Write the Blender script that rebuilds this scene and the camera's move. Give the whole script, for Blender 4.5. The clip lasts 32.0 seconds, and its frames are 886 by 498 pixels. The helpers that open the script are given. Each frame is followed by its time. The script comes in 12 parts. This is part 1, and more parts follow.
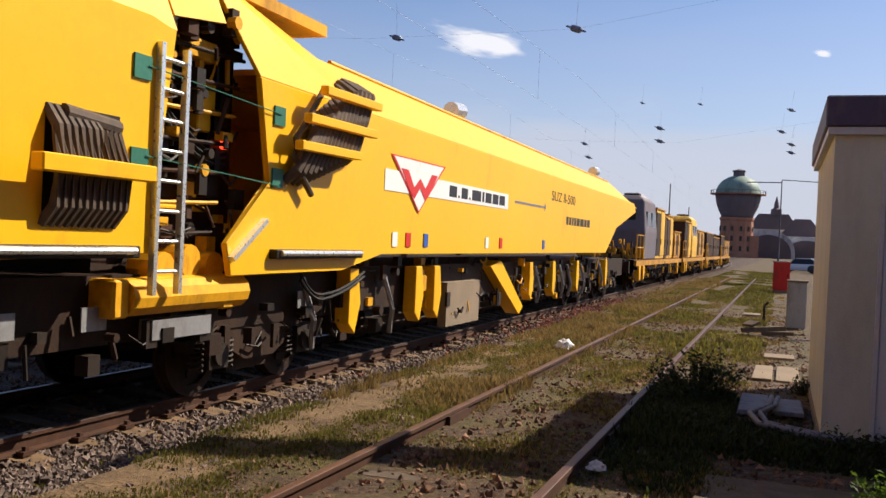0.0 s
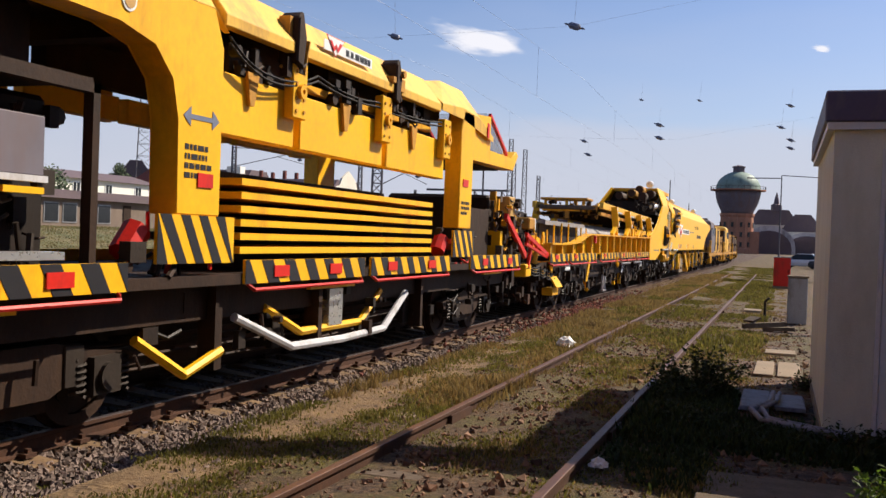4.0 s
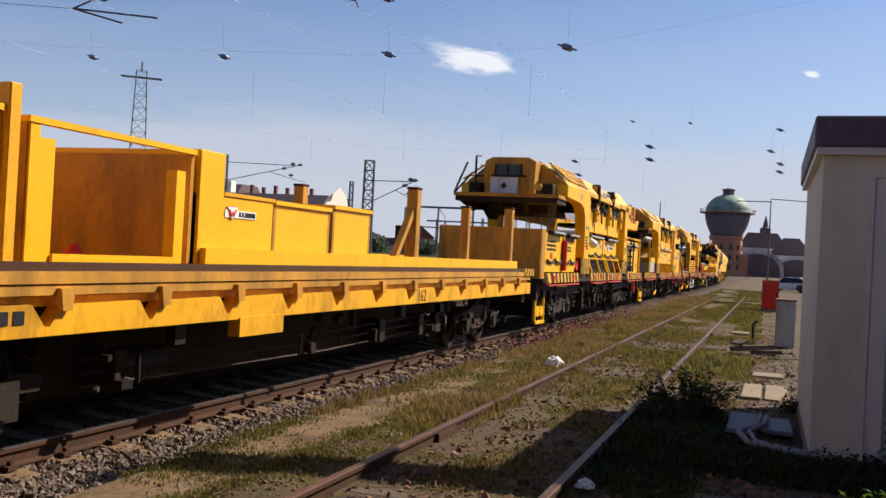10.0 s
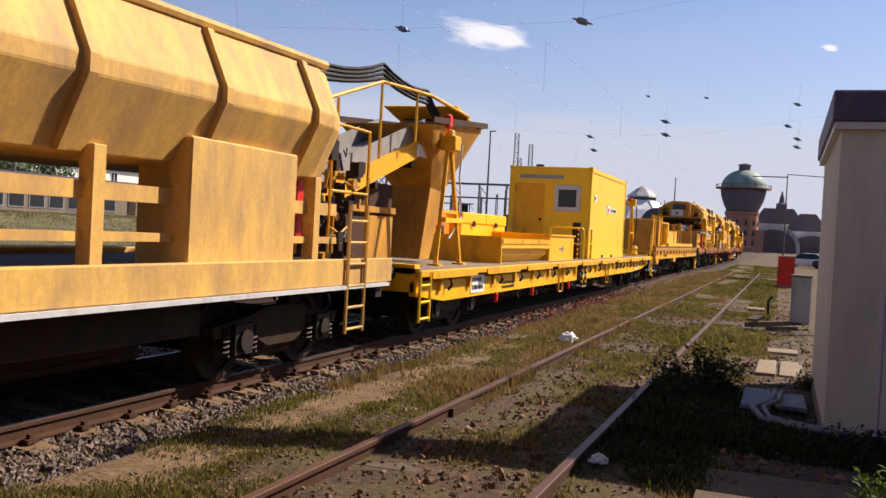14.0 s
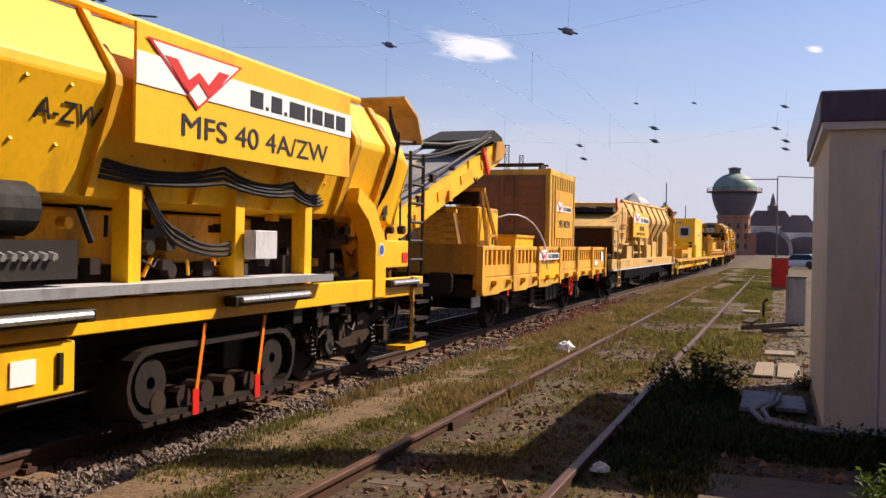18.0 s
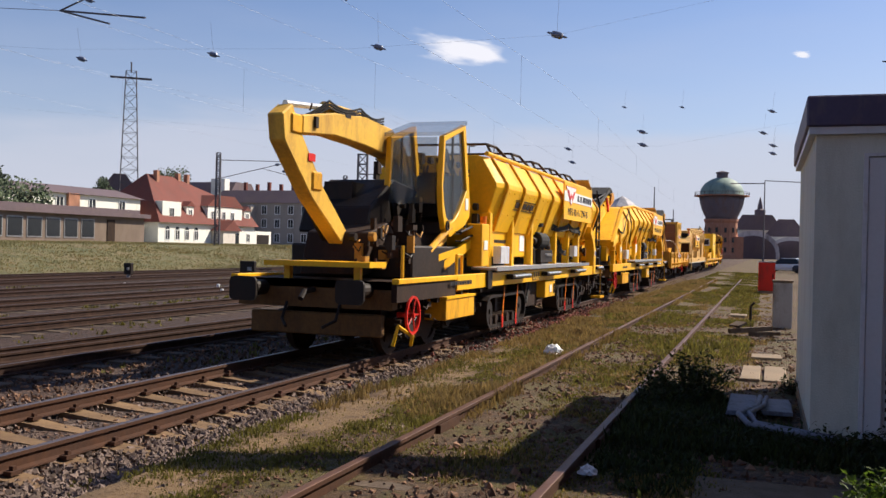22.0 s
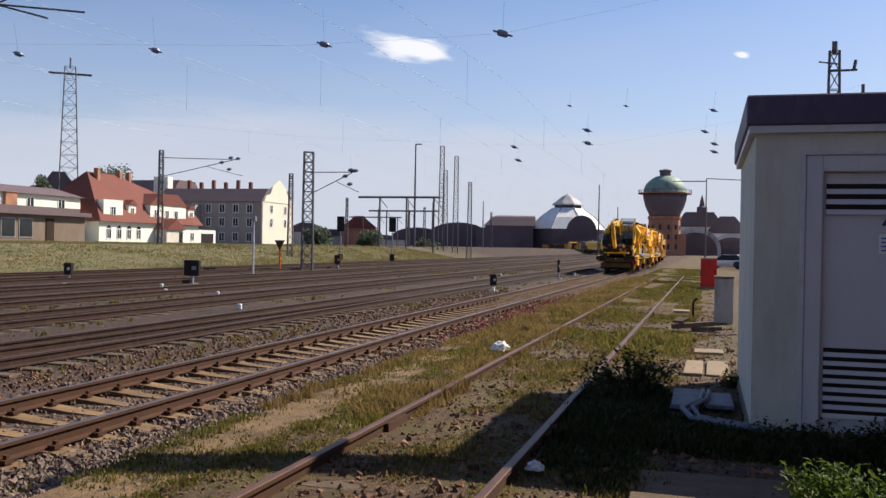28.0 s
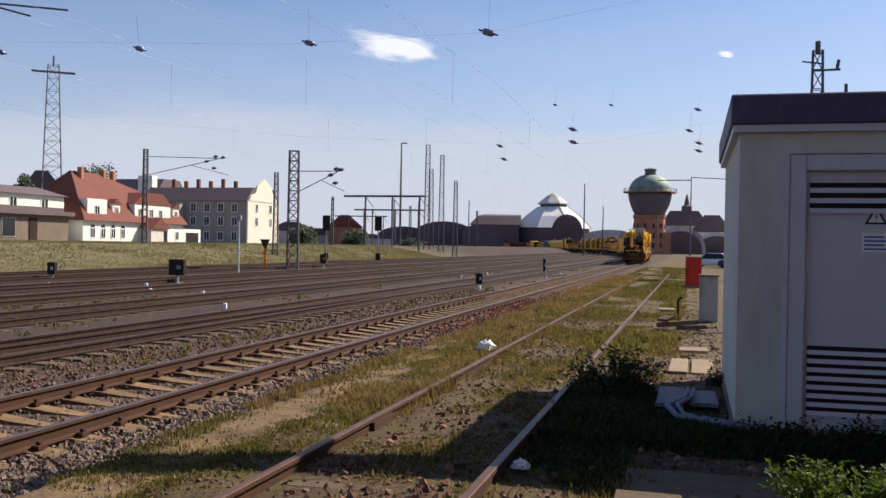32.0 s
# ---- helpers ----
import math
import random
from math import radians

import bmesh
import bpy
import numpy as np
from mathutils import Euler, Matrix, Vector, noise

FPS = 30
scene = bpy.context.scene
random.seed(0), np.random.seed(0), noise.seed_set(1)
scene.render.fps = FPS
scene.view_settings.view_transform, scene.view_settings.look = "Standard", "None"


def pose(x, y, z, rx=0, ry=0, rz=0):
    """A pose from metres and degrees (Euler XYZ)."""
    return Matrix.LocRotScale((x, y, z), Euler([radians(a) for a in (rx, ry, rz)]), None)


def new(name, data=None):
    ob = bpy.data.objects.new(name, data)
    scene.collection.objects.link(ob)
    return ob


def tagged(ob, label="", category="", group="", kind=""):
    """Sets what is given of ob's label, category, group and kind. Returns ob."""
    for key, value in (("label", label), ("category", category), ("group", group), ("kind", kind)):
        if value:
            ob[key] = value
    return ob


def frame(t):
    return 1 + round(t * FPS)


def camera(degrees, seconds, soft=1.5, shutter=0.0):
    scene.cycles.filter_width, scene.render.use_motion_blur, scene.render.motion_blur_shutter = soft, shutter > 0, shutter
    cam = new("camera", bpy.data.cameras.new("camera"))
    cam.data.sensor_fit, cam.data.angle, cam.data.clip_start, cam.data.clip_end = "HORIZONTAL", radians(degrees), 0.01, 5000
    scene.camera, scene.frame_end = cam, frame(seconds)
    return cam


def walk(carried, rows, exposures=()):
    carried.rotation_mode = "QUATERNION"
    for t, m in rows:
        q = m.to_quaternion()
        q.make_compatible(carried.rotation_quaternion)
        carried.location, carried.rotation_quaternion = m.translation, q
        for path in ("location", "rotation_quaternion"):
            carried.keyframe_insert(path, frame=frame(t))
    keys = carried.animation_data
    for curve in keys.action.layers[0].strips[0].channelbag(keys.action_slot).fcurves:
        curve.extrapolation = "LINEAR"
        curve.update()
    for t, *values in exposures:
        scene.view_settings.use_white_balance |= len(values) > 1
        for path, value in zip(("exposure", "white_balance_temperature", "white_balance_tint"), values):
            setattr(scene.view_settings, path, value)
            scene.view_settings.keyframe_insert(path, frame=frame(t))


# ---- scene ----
# the camera, held in the hand beside the yard
cam = camera(50.83, 32.0, soft=1.5, shutter=0.0)
PATH = [
    (0.0, pose(0, 0, 1.65, 89.32, -2.62, 19.93)),
    (0.5, pose(0, 0, 1.65, 88.99, -3.05, 19.47)),
    (1.0, pose(0, 0, 1.65, 89.06, -2.45, 19.34)),
    (1.5, pose(0, 0, 1.65, 89.31, -2.62, 19.22)),
    (2.0, pose(0, 0, 1.65, 89.28, -2.37, 19.44)),
    (2.5, pose(0, 0, 1.65, 89.40, -2.32, 20.00)),
    (4.5, pose(0, 0, 1.65, 89.21, -2.04, 19.97)),
    (5.0, pose(0, 0, 1.65, 89.79, -1.78, 20.33)),
    (5.5, pose(0, 0, 1.65, 89.86, -2.30, 20.50)),
    (6.0, pose(0, 0, 1.65, 89.96, -2.48, 20.27)),
    (6.5, pose(0, 0, 1.65, 89.53, -2.34, 19.41)),
    (7.0, pose(0, 0, 1.65, 89.22, -2.52, 19.77)),
    (7.5, pose(0, 0, 1.65, 88.88, -2.25, 19.72)),
    (8.0, pose(0, 0, 1.65, 89.05, -2.30, 19.64)),
    (8.5, pose(0, 0, 1.65, 89.32, -2.49, 19.50)),
    (9.0, pose(0, 0, 1.65, 89.31, -2.43, 19.52)),
    (9.5, pose(0, 0, 1.65, 90.21, -2.23, 19.38)),
    (10.0, pose(0, 0, 1.65, 90.35, -3.07, 19.33)),
    (10.5, pose(0, 0, 1.65, 90.08, -2.85, 18.65)),
    (11.0, pose(0, 0, 1.65, 89.63, -2.59, 18.85)),
    (11.5, pose(0, 0, 1.65, 89.72, -2.81, 19.05)),
    (12.0, pose(0, 0, 1.65, 90.01, -2.31, 19.62)),
    (12.5, pose(0, 0, 1.65, 89.89, -1.85, 20.38)),
    (13.0, pose(0, 0, 1.65, 88.36, -0.69, 21.10)),
    (13.5, pose(0, 0, 1.65, 88.57, -2.58, 20.93)),
    (15.5, pose(0, 0, 1.65, 89.24, -2.27, 18.48)),
    (16.0, pose(0, 0, 1.65, 89.38, -1.73, 18.40)),
    (16.5, pose(0, 0, 1.65, 89.30, -1.68, 18.62)),
    (17.0, pose(0, 0, 1.65, 89.43, -1.60, 18.87)),
    (17.5, pose(0, 0, 1.65, 89.39, -1.59, 19.44)),
    (18.0, pose(0, 0, 1.65, 89.66, -1.08, 19.79)),
    (18.5, pose(0, 0, 1.65, 89.57, -1.13, 19.70)),
    (19.0, pose(0, 0, 1.65, 89.38, -1.49, 19.82)),
    (19.5, pose(0, 0, 1.65, 88.97, -1.52, 19.64)),
    (20.0, pose(0, 0, 1.65, 89.39, -1.67, 19.90)),
    (20.5, pose(0, 0, 1.65, 89.69, -1.44, 19.28)),
    (21.0, pose(0, 0, 1.65, 89.90, -1.31, 19.19)),
    (21.5, pose(0, 0, 1.65, 89.91, -1.23, 18.82)),
    (22.0, pose(0, 0, 1.65, 89.84, -1.31, 19.08)),
    (22.5, pose(0, 0, 1.65, 89.49, -1.73, 19.04)),
    (23.0, pose(0, 0, 1.65, 89.49, -2.26, 19.36)),
    (23.5, pose(0, 0, 1.65, 89.13, -2.04, 19.15)),
    (24.0, pose(0, 0, 1.65, 89.47, -2.78, 19.16)),
    (24.5, pose(0, 0, 1.65, 90.09, -1.83, 17.07)),
    (25.0, pose(0, 0, 1.65, 90.17, -1.85, 15.75)),
    (25.5, pose(0, 0, 1.65, 90.28, -1.82, 15.75)),
    (27.5, pose(0, 0, 1.65, 89.38, -0.45, 15.74)),
    (28.0, pose(0, 0, 1.65, 89.78, -1.06, 15.83)),
    (28.5, pose(0, 0, 1.65, 90.14, -0.89, 16.35)),
    (29.0, pose(0, 0, 1.65, 90.49, -0.99, 15.60)),
    (29.5, pose(0, 0, 1.65, 90.90, -1.58, 16.26)),
    (30.0, pose(0, 0, 1.65, 91.11, -1.50, 16.41)),
    (30.5, pose(0, 0, 1.65, 90.83, -1.66, 15.72)),
    (31.0, pose(0, 0, 1.65, 90.17, -1.65, 15.32)),
    (31.5, pose(0, 0, 1.65, 90.19, -1.54, 14.88)),
    (32.0, pose(0, 0, 1.65, 89.73, -1.00, 14.96)),
]
walk(cam, PATH, exposures=[(0.0, 0.05, 6500, 13), (6.0, 0.02, 6500, 14), (9.5, 0.0, 6450, 11), (12.0, 0.04, 6530, 15), (18.0, 0.12, 6650, 18), (20.5, 0.08, 6600, 17), (22.0, 0.03, 6450, 14), (25.0, 0.08, 6500, 12), (32.0, 0.1, 6500, 12)])

# ---- sky and sun ----
SUN = Vector((0.676 * 0.740, 0.737 * 0.740, 0.673))
world = bpy.data.worlds.new("sky")
scene.world = world
world.use_nodes = True
wn, wl = world.node_tree.nodes, world.node_tree.links
wn.clear()
w_sky = wn.new("ShaderNodeTexSky")
w_sky.sky_type, w_sky.sun_disc = "NISHITA", False
w_sky.sun_elevation = math.asin(SUN.z)
w_sky.sun_rotation = math.atan2(SUN.x, SUN.y)
w_sky.air_density, w_sky.dust_density, w_sky.ozone_density = 1.0, 0.7, 3.0
w_bg = wn.new("ShaderNodeBackground")
w_bg.inputs["Strength"].default_value = 0.098
w_haze = wn.new("ShaderNodeBackground")
w_haze.inputs["Color"].default_value = (0.81, 0.865, 1.0, 1)
w_haze.inputs["Strength"].default_value = 0.72
w_co = wn.new("ShaderNodeTexCoord")
w_sep = wn.new("ShaderNodeSeparateXYZ")
w_noise = wn.new("ShaderNodeTexNoise")
w_noise.inputs["Scale"].default_value, w_noise.inputs["Detail"].default_value = 5.0, 4.0
w_map = wn.new("ShaderNodeMapping")
w_map.inputs["Scale"].default_value = (1, 1, 5)
w_add = wn.new("ShaderNodeMath")
w_add.operation = "MULTIPLY_ADD"
w_add.inputs[1].default_value = 0.10
w_ramp = wn.new("ShaderNodeValToRGB")
w_ramp.color_ramp.elements[0].position, w_ramp.color_ramp.elements[0].color = 0.11, (0.93, 0.93, 0.93, 1)
w_ramp.color_ramp.elements[1].position, w_ramp.color_ramp.elements[1].color = 0.33, (0.0, 0.0, 0.0, 1)
for at, v in ((0.155, 0.78), (0.19, 0.32)):
    w_ramp.color_ramp.elements.new(at).color = (v, v, v, 1)
w_mix = wn.new("ShaderNodeMixShader")
w_out = wn.new("ShaderNodeOutputWorld")
wl.new(w_co.outputs["Generated"], w_sep.inputs[0])
wl.new(w_co.outputs["Generated"], w_map.inputs["Vector"])
wl.new(w_map.outputs[0], w_noise.inputs["Vector"])
wl.new(w_noise.outputs["Fac"], w_add.inputs[0])
wl.new(w_sep.outputs["Z"], w_add.inputs[2])
wl.new(w_add.outputs[0], w_ramp.inputs["Fac"])
wl.new(w_ramp.outputs["Color"], w_mix.inputs["Fac"])
w_tint = wn.new("ShaderNodeMix")
w_tint.data_type, w_tint.blend_type = "RGBA", "MULTIPLY"
w_tint.inputs["Factor"].default_value = 1.0
w_tint.inputs["B"].default_value = (0.985, 1.02, 1.15, 1)
wl.new(w_sky.outputs[0], w_tint.inputs["A"])
wl.new(w_tint.outputs["Result"], w_bg.inputs["Color"])
wl.new(w_bg.outputs[0], w_mix.inputs[1])
wl.new(w_haze.outputs[0], w_mix.inputs[2])
wl.new(w_mix.outputs[0], w_out.inputs["Surface"])
sun = new("sun", bpy.data.lights.new("sun", "SUN"))
sun.data.energy, sun.data.angle, sun.data.color = 7.2, radians(0.53), (1.0, 0.91, 0.74)
sun.rotation_mode = "QUATERNION"
sun.rotation_quaternion = SUN.to_track_quat("Z", "Y")


# ---- materials ----
def material(name, base, rough=0.6, metal=0.0, vary=0.25, dirt=None, dirt_amount=0.3, scale=1.5, fine=25.0, bump=0.15, per_object=0.0, alpha=None, island=0.0, gloss=0.3):
    """A painted, rusty or mineral surface: broad patches, fine grain, dirt and relief."""
    m = bpy.data.materials.new(name)
    m.use_nodes = True
    n, l = m.node_tree.nodes, m.node_tree.links
    b = n["Principled BSDF"]
    b.inputs["Metallic"].default_value = metal
    b.inputs["Specular IOR Level"].default_value = gloss
    co = n.new("ShaderNodeTexCoord")
    big, small = n.new("ShaderNodeTexNoise"), n.new("ShaderNodeTexNoise")
    big.inputs["Scale"].default_value, big.inputs["Detail"].default_value = scale, 5.0
    small.inputs["Scale"].default_value, small.inputs["Detail"].default_value = fine, 3.0
    for t in (big, small):
        l.new(co.outputs["Object"], t.inputs["Vector"])
    hsv = n.new("ShaderNodeHueSaturation")
    hsv.inputs["Color"].default_value = (*base, 1)
    add = n.new("ShaderNodeMath")
    add.operation = "ADD"
    l.new(big.outputs["Fac"], add.inputs[0])
    l.new(small.outputs["Fac"], add.inputs[1])
    rng = n.new("ShaderNodeMapRange")
    rng.inputs["From Min"].default_value, rng.inputs["From Max"].default_value = 0.6, 1.4
    rng.inputs["To Min"].default_value, rng.inputs["To Max"].default_value = 1 - vary, 1 + vary
    l.new(add.outputs[0], rng.inputs["Value"])
    value = rng.outputs[0]
    if per_object or island:
        src = n.new("ShaderNodeObjectInfo") if per_object else n.new("ShaderNodeNewGeometry")
        r2 = n.new("ShaderNodeMapRange")
        k = per_object or island
        r2.inputs["To Min"].default_value, r2.inputs["To Max"].default_value = 1 - k, 1 + k
        l.new(src.outputs["Random" if per_object else "Random Per Island"], r2.inputs["Value"])
        mul = n.new("ShaderNodeMath")
        mul.operation = "MULTIPLY"
        l.new(value, mul.inputs[0])
        l.new(r2.outputs[0], mul.inputs[1])
        value = mul.outputs[0]
    l.new(value, hsv.inputs["Value"])
    colour = hsv.outputs["Color"]
    if dirt:
        mix = n.new("ShaderNodeMix")
        mix.data_type = "RGBA"
        dn = n.new("ShaderNodeTexNoise")
        dn.inputs["Scale"].default_value, dn.inputs["Detail"].default_value, dn.inputs["Roughness"].default_value = scale * 2.3, 8.0, 0.7
        mp = n.new("ShaderNodeMapping")
        mp.inputs["Scale"].default_value = (1, 1, 0.35)
        mp.inputs["Location"].default_value = (3.1, 1.7, 0.4)
        l.new(co.outputs["Object"], mp.inputs["Vector"])
        l.new(mp.outputs[0], dn.inputs["Vector"])
        dr = n.new("ShaderNodeMapRange")
        dr.inputs["From Min"].default_value, dr.inputs["From Max"].default_value = 0.62 - dirt_amount * 0.35, 0.80
        l.new(dn.outputs["Fac"], dr.inputs["Value"])
        l.new(dr.outputs[0], mix.inputs["Factor"])
        l.new(colour, mix.inputs["A"])
        mix.inputs["B"].default_value = (*dirt, 1)
        colour = mix.outputs["Result"]
    l.new(colour, b.inputs["Base Color"])
    rr = n.new("ShaderNodeMapRange")
    rr.inputs["To Min"].default_value, rr.inputs["To Max"].default_value = max(0.05, rough - 0.12), min(1, rough + 0.12)
    l.new(small.outputs["Fac"], rr.inputs["Value"])
    l.new(rr.outputs[0], b.inputs["Roughness"])
    if bump:
        bp = n.new("ShaderNodeBump")
        bp.inputs["Strength"].default_value, bp.inputs["Distance"].default_value = bump, 0.02
        l.new(add.outputs[0], bp.inputs["Height"])
        l.new(bp.outputs[0], b.inputs["Normal"])
    if alpha is not None:
        b.inputs["Alpha"].default_value = alpha
    return m


GRIME = (0.10, 0.055, 0.02)
M_YEL = material("yellow_paint", (0.88, 0.46, 0.006), 0.45, vary=0.12, dirt=(0.46, 0.20, 0.015), dirt_amount=0.22, scale=0.7, fine=14, bump=0.04)
M_CLEAN = material("smooth_yellow_machine_paint", (0.90, 0.475, 0.007), 0.4, vary=0.05, dirt=(0.62, 0.31, 0.02), dirt_amount=0.08, scale=0.5, fine=10, bump=0.02)
M_HOSE = material("dusty_brown_hose", (0.085, 0.060, 0.045), 0.75, vary=0.25, dirt=(0.16, 0.11, 0.07), dirt_amount=0.4, scale=3, bump=0.15)
M_LEMON = material("lemon_yellow_paint", (0.92, 0.55, 0.016), 0.42, vary=0.07, dirt=(0.62, 0.34, 0.03), dirt_amount=0.16, scale=0.5, fine=14, bump=0.03)
M_YELT = material("sun_bleached_dusty_yellow_paint", (0.74, 0.43, 0.055), 0.6, vary=0.16, dirt=(0.30, 0.15, 0.045), dirt_amount=0.4, scale=0.9, fine=18, bump=0.08)
M_YELD = material("weathered_yellow_paint", (0.79, 0.38, 0.010), 0.52, vary=0.14, dirt=GRIME, dirt_amount=0.34, scale=0.9, fine=18, bump=0.08)
# Dusty ochre; also the darker copy of yellow for rear faces in shade.
M_YELB = material("dusty_and_shaded_ochre_paint", (0.56, 0.265, 0.030), 0.66, vary=0.18, dirt=(0.15, 0.075, 0.028), dirt_amount=0.55, scale=1.0, fine=20, bump=0.1)
# Ochre darkened for the shaded wagon end, with dirt mottling.
M_SHADEOCHRE = material("shade_dark_ochre_paint", (0.15, 0.075, 0.022), 0.75, vary=0.3, dirt=(0.05, 0.025, 0.012), dirt_amount=0.5, scale=1.5, fine=20, bump=0.12)
M_OXIDE = material("brown_oxide_paint", (0.23, 0.105, 0.050), 0.7, vary=0.2, dirt=(0.10, 0.05, 0.03), dirt_amount=0.4, scale=1.2, fine=20, bump=0.1)
M_OCHRE = material("ochre_wagon_paint", (0.74, 0.37, 0.030), 0.62, vary=0.16, dirt=(0.26, 0.12, 0.035), dirt_amount=0.42, scale=1.0, fine=20, bump=0.1)
M_YELP = material("pale_dusty_yellow_paint", (0.72, 0.42, 0.095), 0.68, vary=0.18, dirt=(0.27, 0.17, 0.10), dirt_amount=0.75, scale=0.9, fine=20, bump=0.08)
# Black and brown steel; both also stand for shade in openings and hollows.
M_BLK = material("black_steel_and_shade", (0.013, 0.0075, 0.005), 0.6, vary=0.3, dirt=(0.030, 0.015, 0.008), dirt_amount=0.4, bump=0.1)
M_DARK = material("grimy_steel_and_shade_brown", (0.021, 0.0085, 0.0035), 0.75, vary=0.3, dirt=(0.052, 0.023, 0.009), dirt_amount=0.5, bump=0.2)
M_GEAR = material("oily_grey_casting", (0.034, 0.024, 0.018), 0.6, 0.2, vary=0.25, dirt=(0.025, 0.017, 0.012), dirt_amount=0.5, bump=0.15)
M_GREY = material("grey_steel", (0.30, 0.30, 0.31), 0.45, 0.3, vary=0.15, dirt=(0.12, 0.09, 0.07), bump=0.08)
M_LIGHT = material("light_grey_paint", (0.55, 0.55, 0.57), 0.5, vary=0.1, dirt=(0.3, 0.27, 0.23), bump=0.05)
M_ALU = material("bare_aluminium", (0.72, 0.72, 0.70), 0.3, 0.8, vary=0.08, bump=0.03)
M_WHITE = material("white_paint", (0.80, 0.80, 0.78), 0.45, vary=0.06, dirt=(0.5, 0.45, 0.36), dirt_amount=0.1, bump=0.03)
M_RED = material("red_paint", (0.62, 0.022, 0.012), 0.42, vary=0.12, dirt=(0.2, 0.03, 0.02), bump=0.04)
# Red paint darkened for a strut that stands in shade.
M_DRED = material("shade_darkened_red_paint", (0.17, 0.018, 0.012), 0.6, vary=0.2, dirt=(0.06, 0.02, 0.012), dirt_amount=0.4, bump=0.08)
M_LOGO = material("logo_red", (0.62, 0.03, 0.025), 0.45, vary=0.06, bump=0.0)
M_INK = material("black_lettering", (0.02, 0.019, 0.022), 0.5, vary=0.1, bump=0.0)
M_BLUE = material("blue_paint", (0.035, 0.10, 0.40), 0.45, vary=0.1, bump=0.0)
M_FADED = material("faded_blue_paint", (0.15, 0.17, 0.24), 0.55, vary=0.2, bump=0.0)
M_GREEN = material("green_hinge_paint", (0.03, 0.16, 0.11), 0.5, vary=0.2, bump=0.05)
M_ORANGE = material("orange_paint", (0.80, 0.20, 0.01), 0.4, vary=0.1, dirt=(0.3, 0.1, 0.02), bump=0.04)
M_RUBBER = material("black_rubber", (0.014, 0.013, 0.013), 0.8, vary=0.2, dirt=(0.05, 0.04, 0.03), dirt_amount=0.3, bump=0.12)
M_BELT = material("dusty_conveyor_belt", (0.27, 0.25, 0.24), 0.7, vary=0.15, dirt=(0.16, 0.12, 0.09), dirt_amount=0.3, bump=0.08)
M_RUST = material("rusty_steel", (0.062, 0.026, 0.013), 0.85, 0.0, vary=0.3, dirt=(0.050, 0.024, 0.016), dirt_amount=0.5, scale=3, bump=0.25)
M_GRIMYRAIL = material("grimy_yard_rail", (0.028, 0.0115, 0.007), 0.8, vary=0.3, dirt=(0.07, 0.034, 0.02), dirt_amount=0.4, scale=3, bump=0.2)
M_SIDETOP = material("rust_brown_rail_head", (0.115, 0.058, 0.036), 0.5, 0.25, vary=0.25, dirt=(0.075, 0.032, 0.017), dirt_amount=0.5, scale=3, bump=0.08)
M_YARDTOP = material("dull_yard_rail_head", (0.060, 0.042, 0.038), 0.5, 0.4, vary=0.2, dirt=(0.05, 0.024, 0.015), dirt_amount=0.5, scale=3, bump=0.05)
M_RAILTOP = material("worn_rail_head", (0.115, 0.092, 0.092), 0.42, 0.65, vary=0.15, dirt=(0.16, 0.08, 0.045), dirt_amount=0.3, scale=3, bump=0.05)
M_SLEEPER = material("weathered_concrete_sleeper", (0.185, 0.115, 0.060), 0.85, vary=0.22, dirt=(0.085, 0.048, 0.028), dirt_amount=0.4, scale=2, fine=30, bump=0.3, per_object=0.18)
M_WOOD = material("old_wooden_sleeper", (0.085, 0.06, 0.042), 0.9, vary=0.3, dirt=(0.16, 0.12, 0.08), dirt_amount=0.4, scale=4, fine=40, bump=0.5, per_object=0.25)
M_STONE = material("crushed_stone", (0.150, 0.108, 0.088), 0.9, vary=0.3, scale=4, fine=30, bump=0.4, island=0.45)
M_GRASS = material("meadow_grass", (0.135, 0.118, 0.026), 0.75, vary=0.35, scale=0.8, fine=6, bump=0.0, island=0.5)
M_BANK = material("tall_bank_grass", (0.215, 0.195, 0.090), 0.8, vary=0.2, scale=0.3, fine=3, bump=0.0, island=0.25)
M_DRY = material("dry_grass", (0.215, 0.145, 0.052), 0.8, vary=0.25, scale=0.8, fine=6, bump=0.0, island=0.4)

def leafy(m, share=0.45):
    """Thin blades and leaves let some light through."""
    n, l = m.node_tree.nodes, m.node_tree.links
    b, out = n["Principled BSDF"], n["Material Output"]
    t, mx = n.new("ShaderNodeBsdfTranslucent"), n.new("ShaderNodeMixShader")
    src = b.inputs["Base Color"].links[0].from_socket
    l.new(src, t.inputs["Color"])
    mx.inputs["Fac"].default_value = share
    l.new(b.outputs[0], mx.inputs[1])
    l.new(t.outputs[0], mx.inputs[2])
    l.new(mx.outputs[0], out.inputs["Surface"])
    return m


# Leaf colour is darkened to deepen the shade beside the shed.
M_WEED = material("shade_darkened_weed_leaf", (0.036, 0.046, 0.012), 0.6, vary=0.3, scale=2, fine=10, bump=0.0, island=0.4)
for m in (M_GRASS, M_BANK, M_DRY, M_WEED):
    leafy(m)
M_WALL = material("grey_rendered_wall", (0.58, 0.585, 0.51), 0.85, vary=0.07, dirt=(0.42, 0.42, 0.35), dirt_amount=0.4, scale=0.9, fine=60, bump=0.25)
M_DOOR = material("pale_grey_door_paint", (0.56, 0.57, 0.59), 0.5, vary=0.05, dirt=(0.4, 0.38, 0.36), dirt_amount=0.15, bump=0.03)
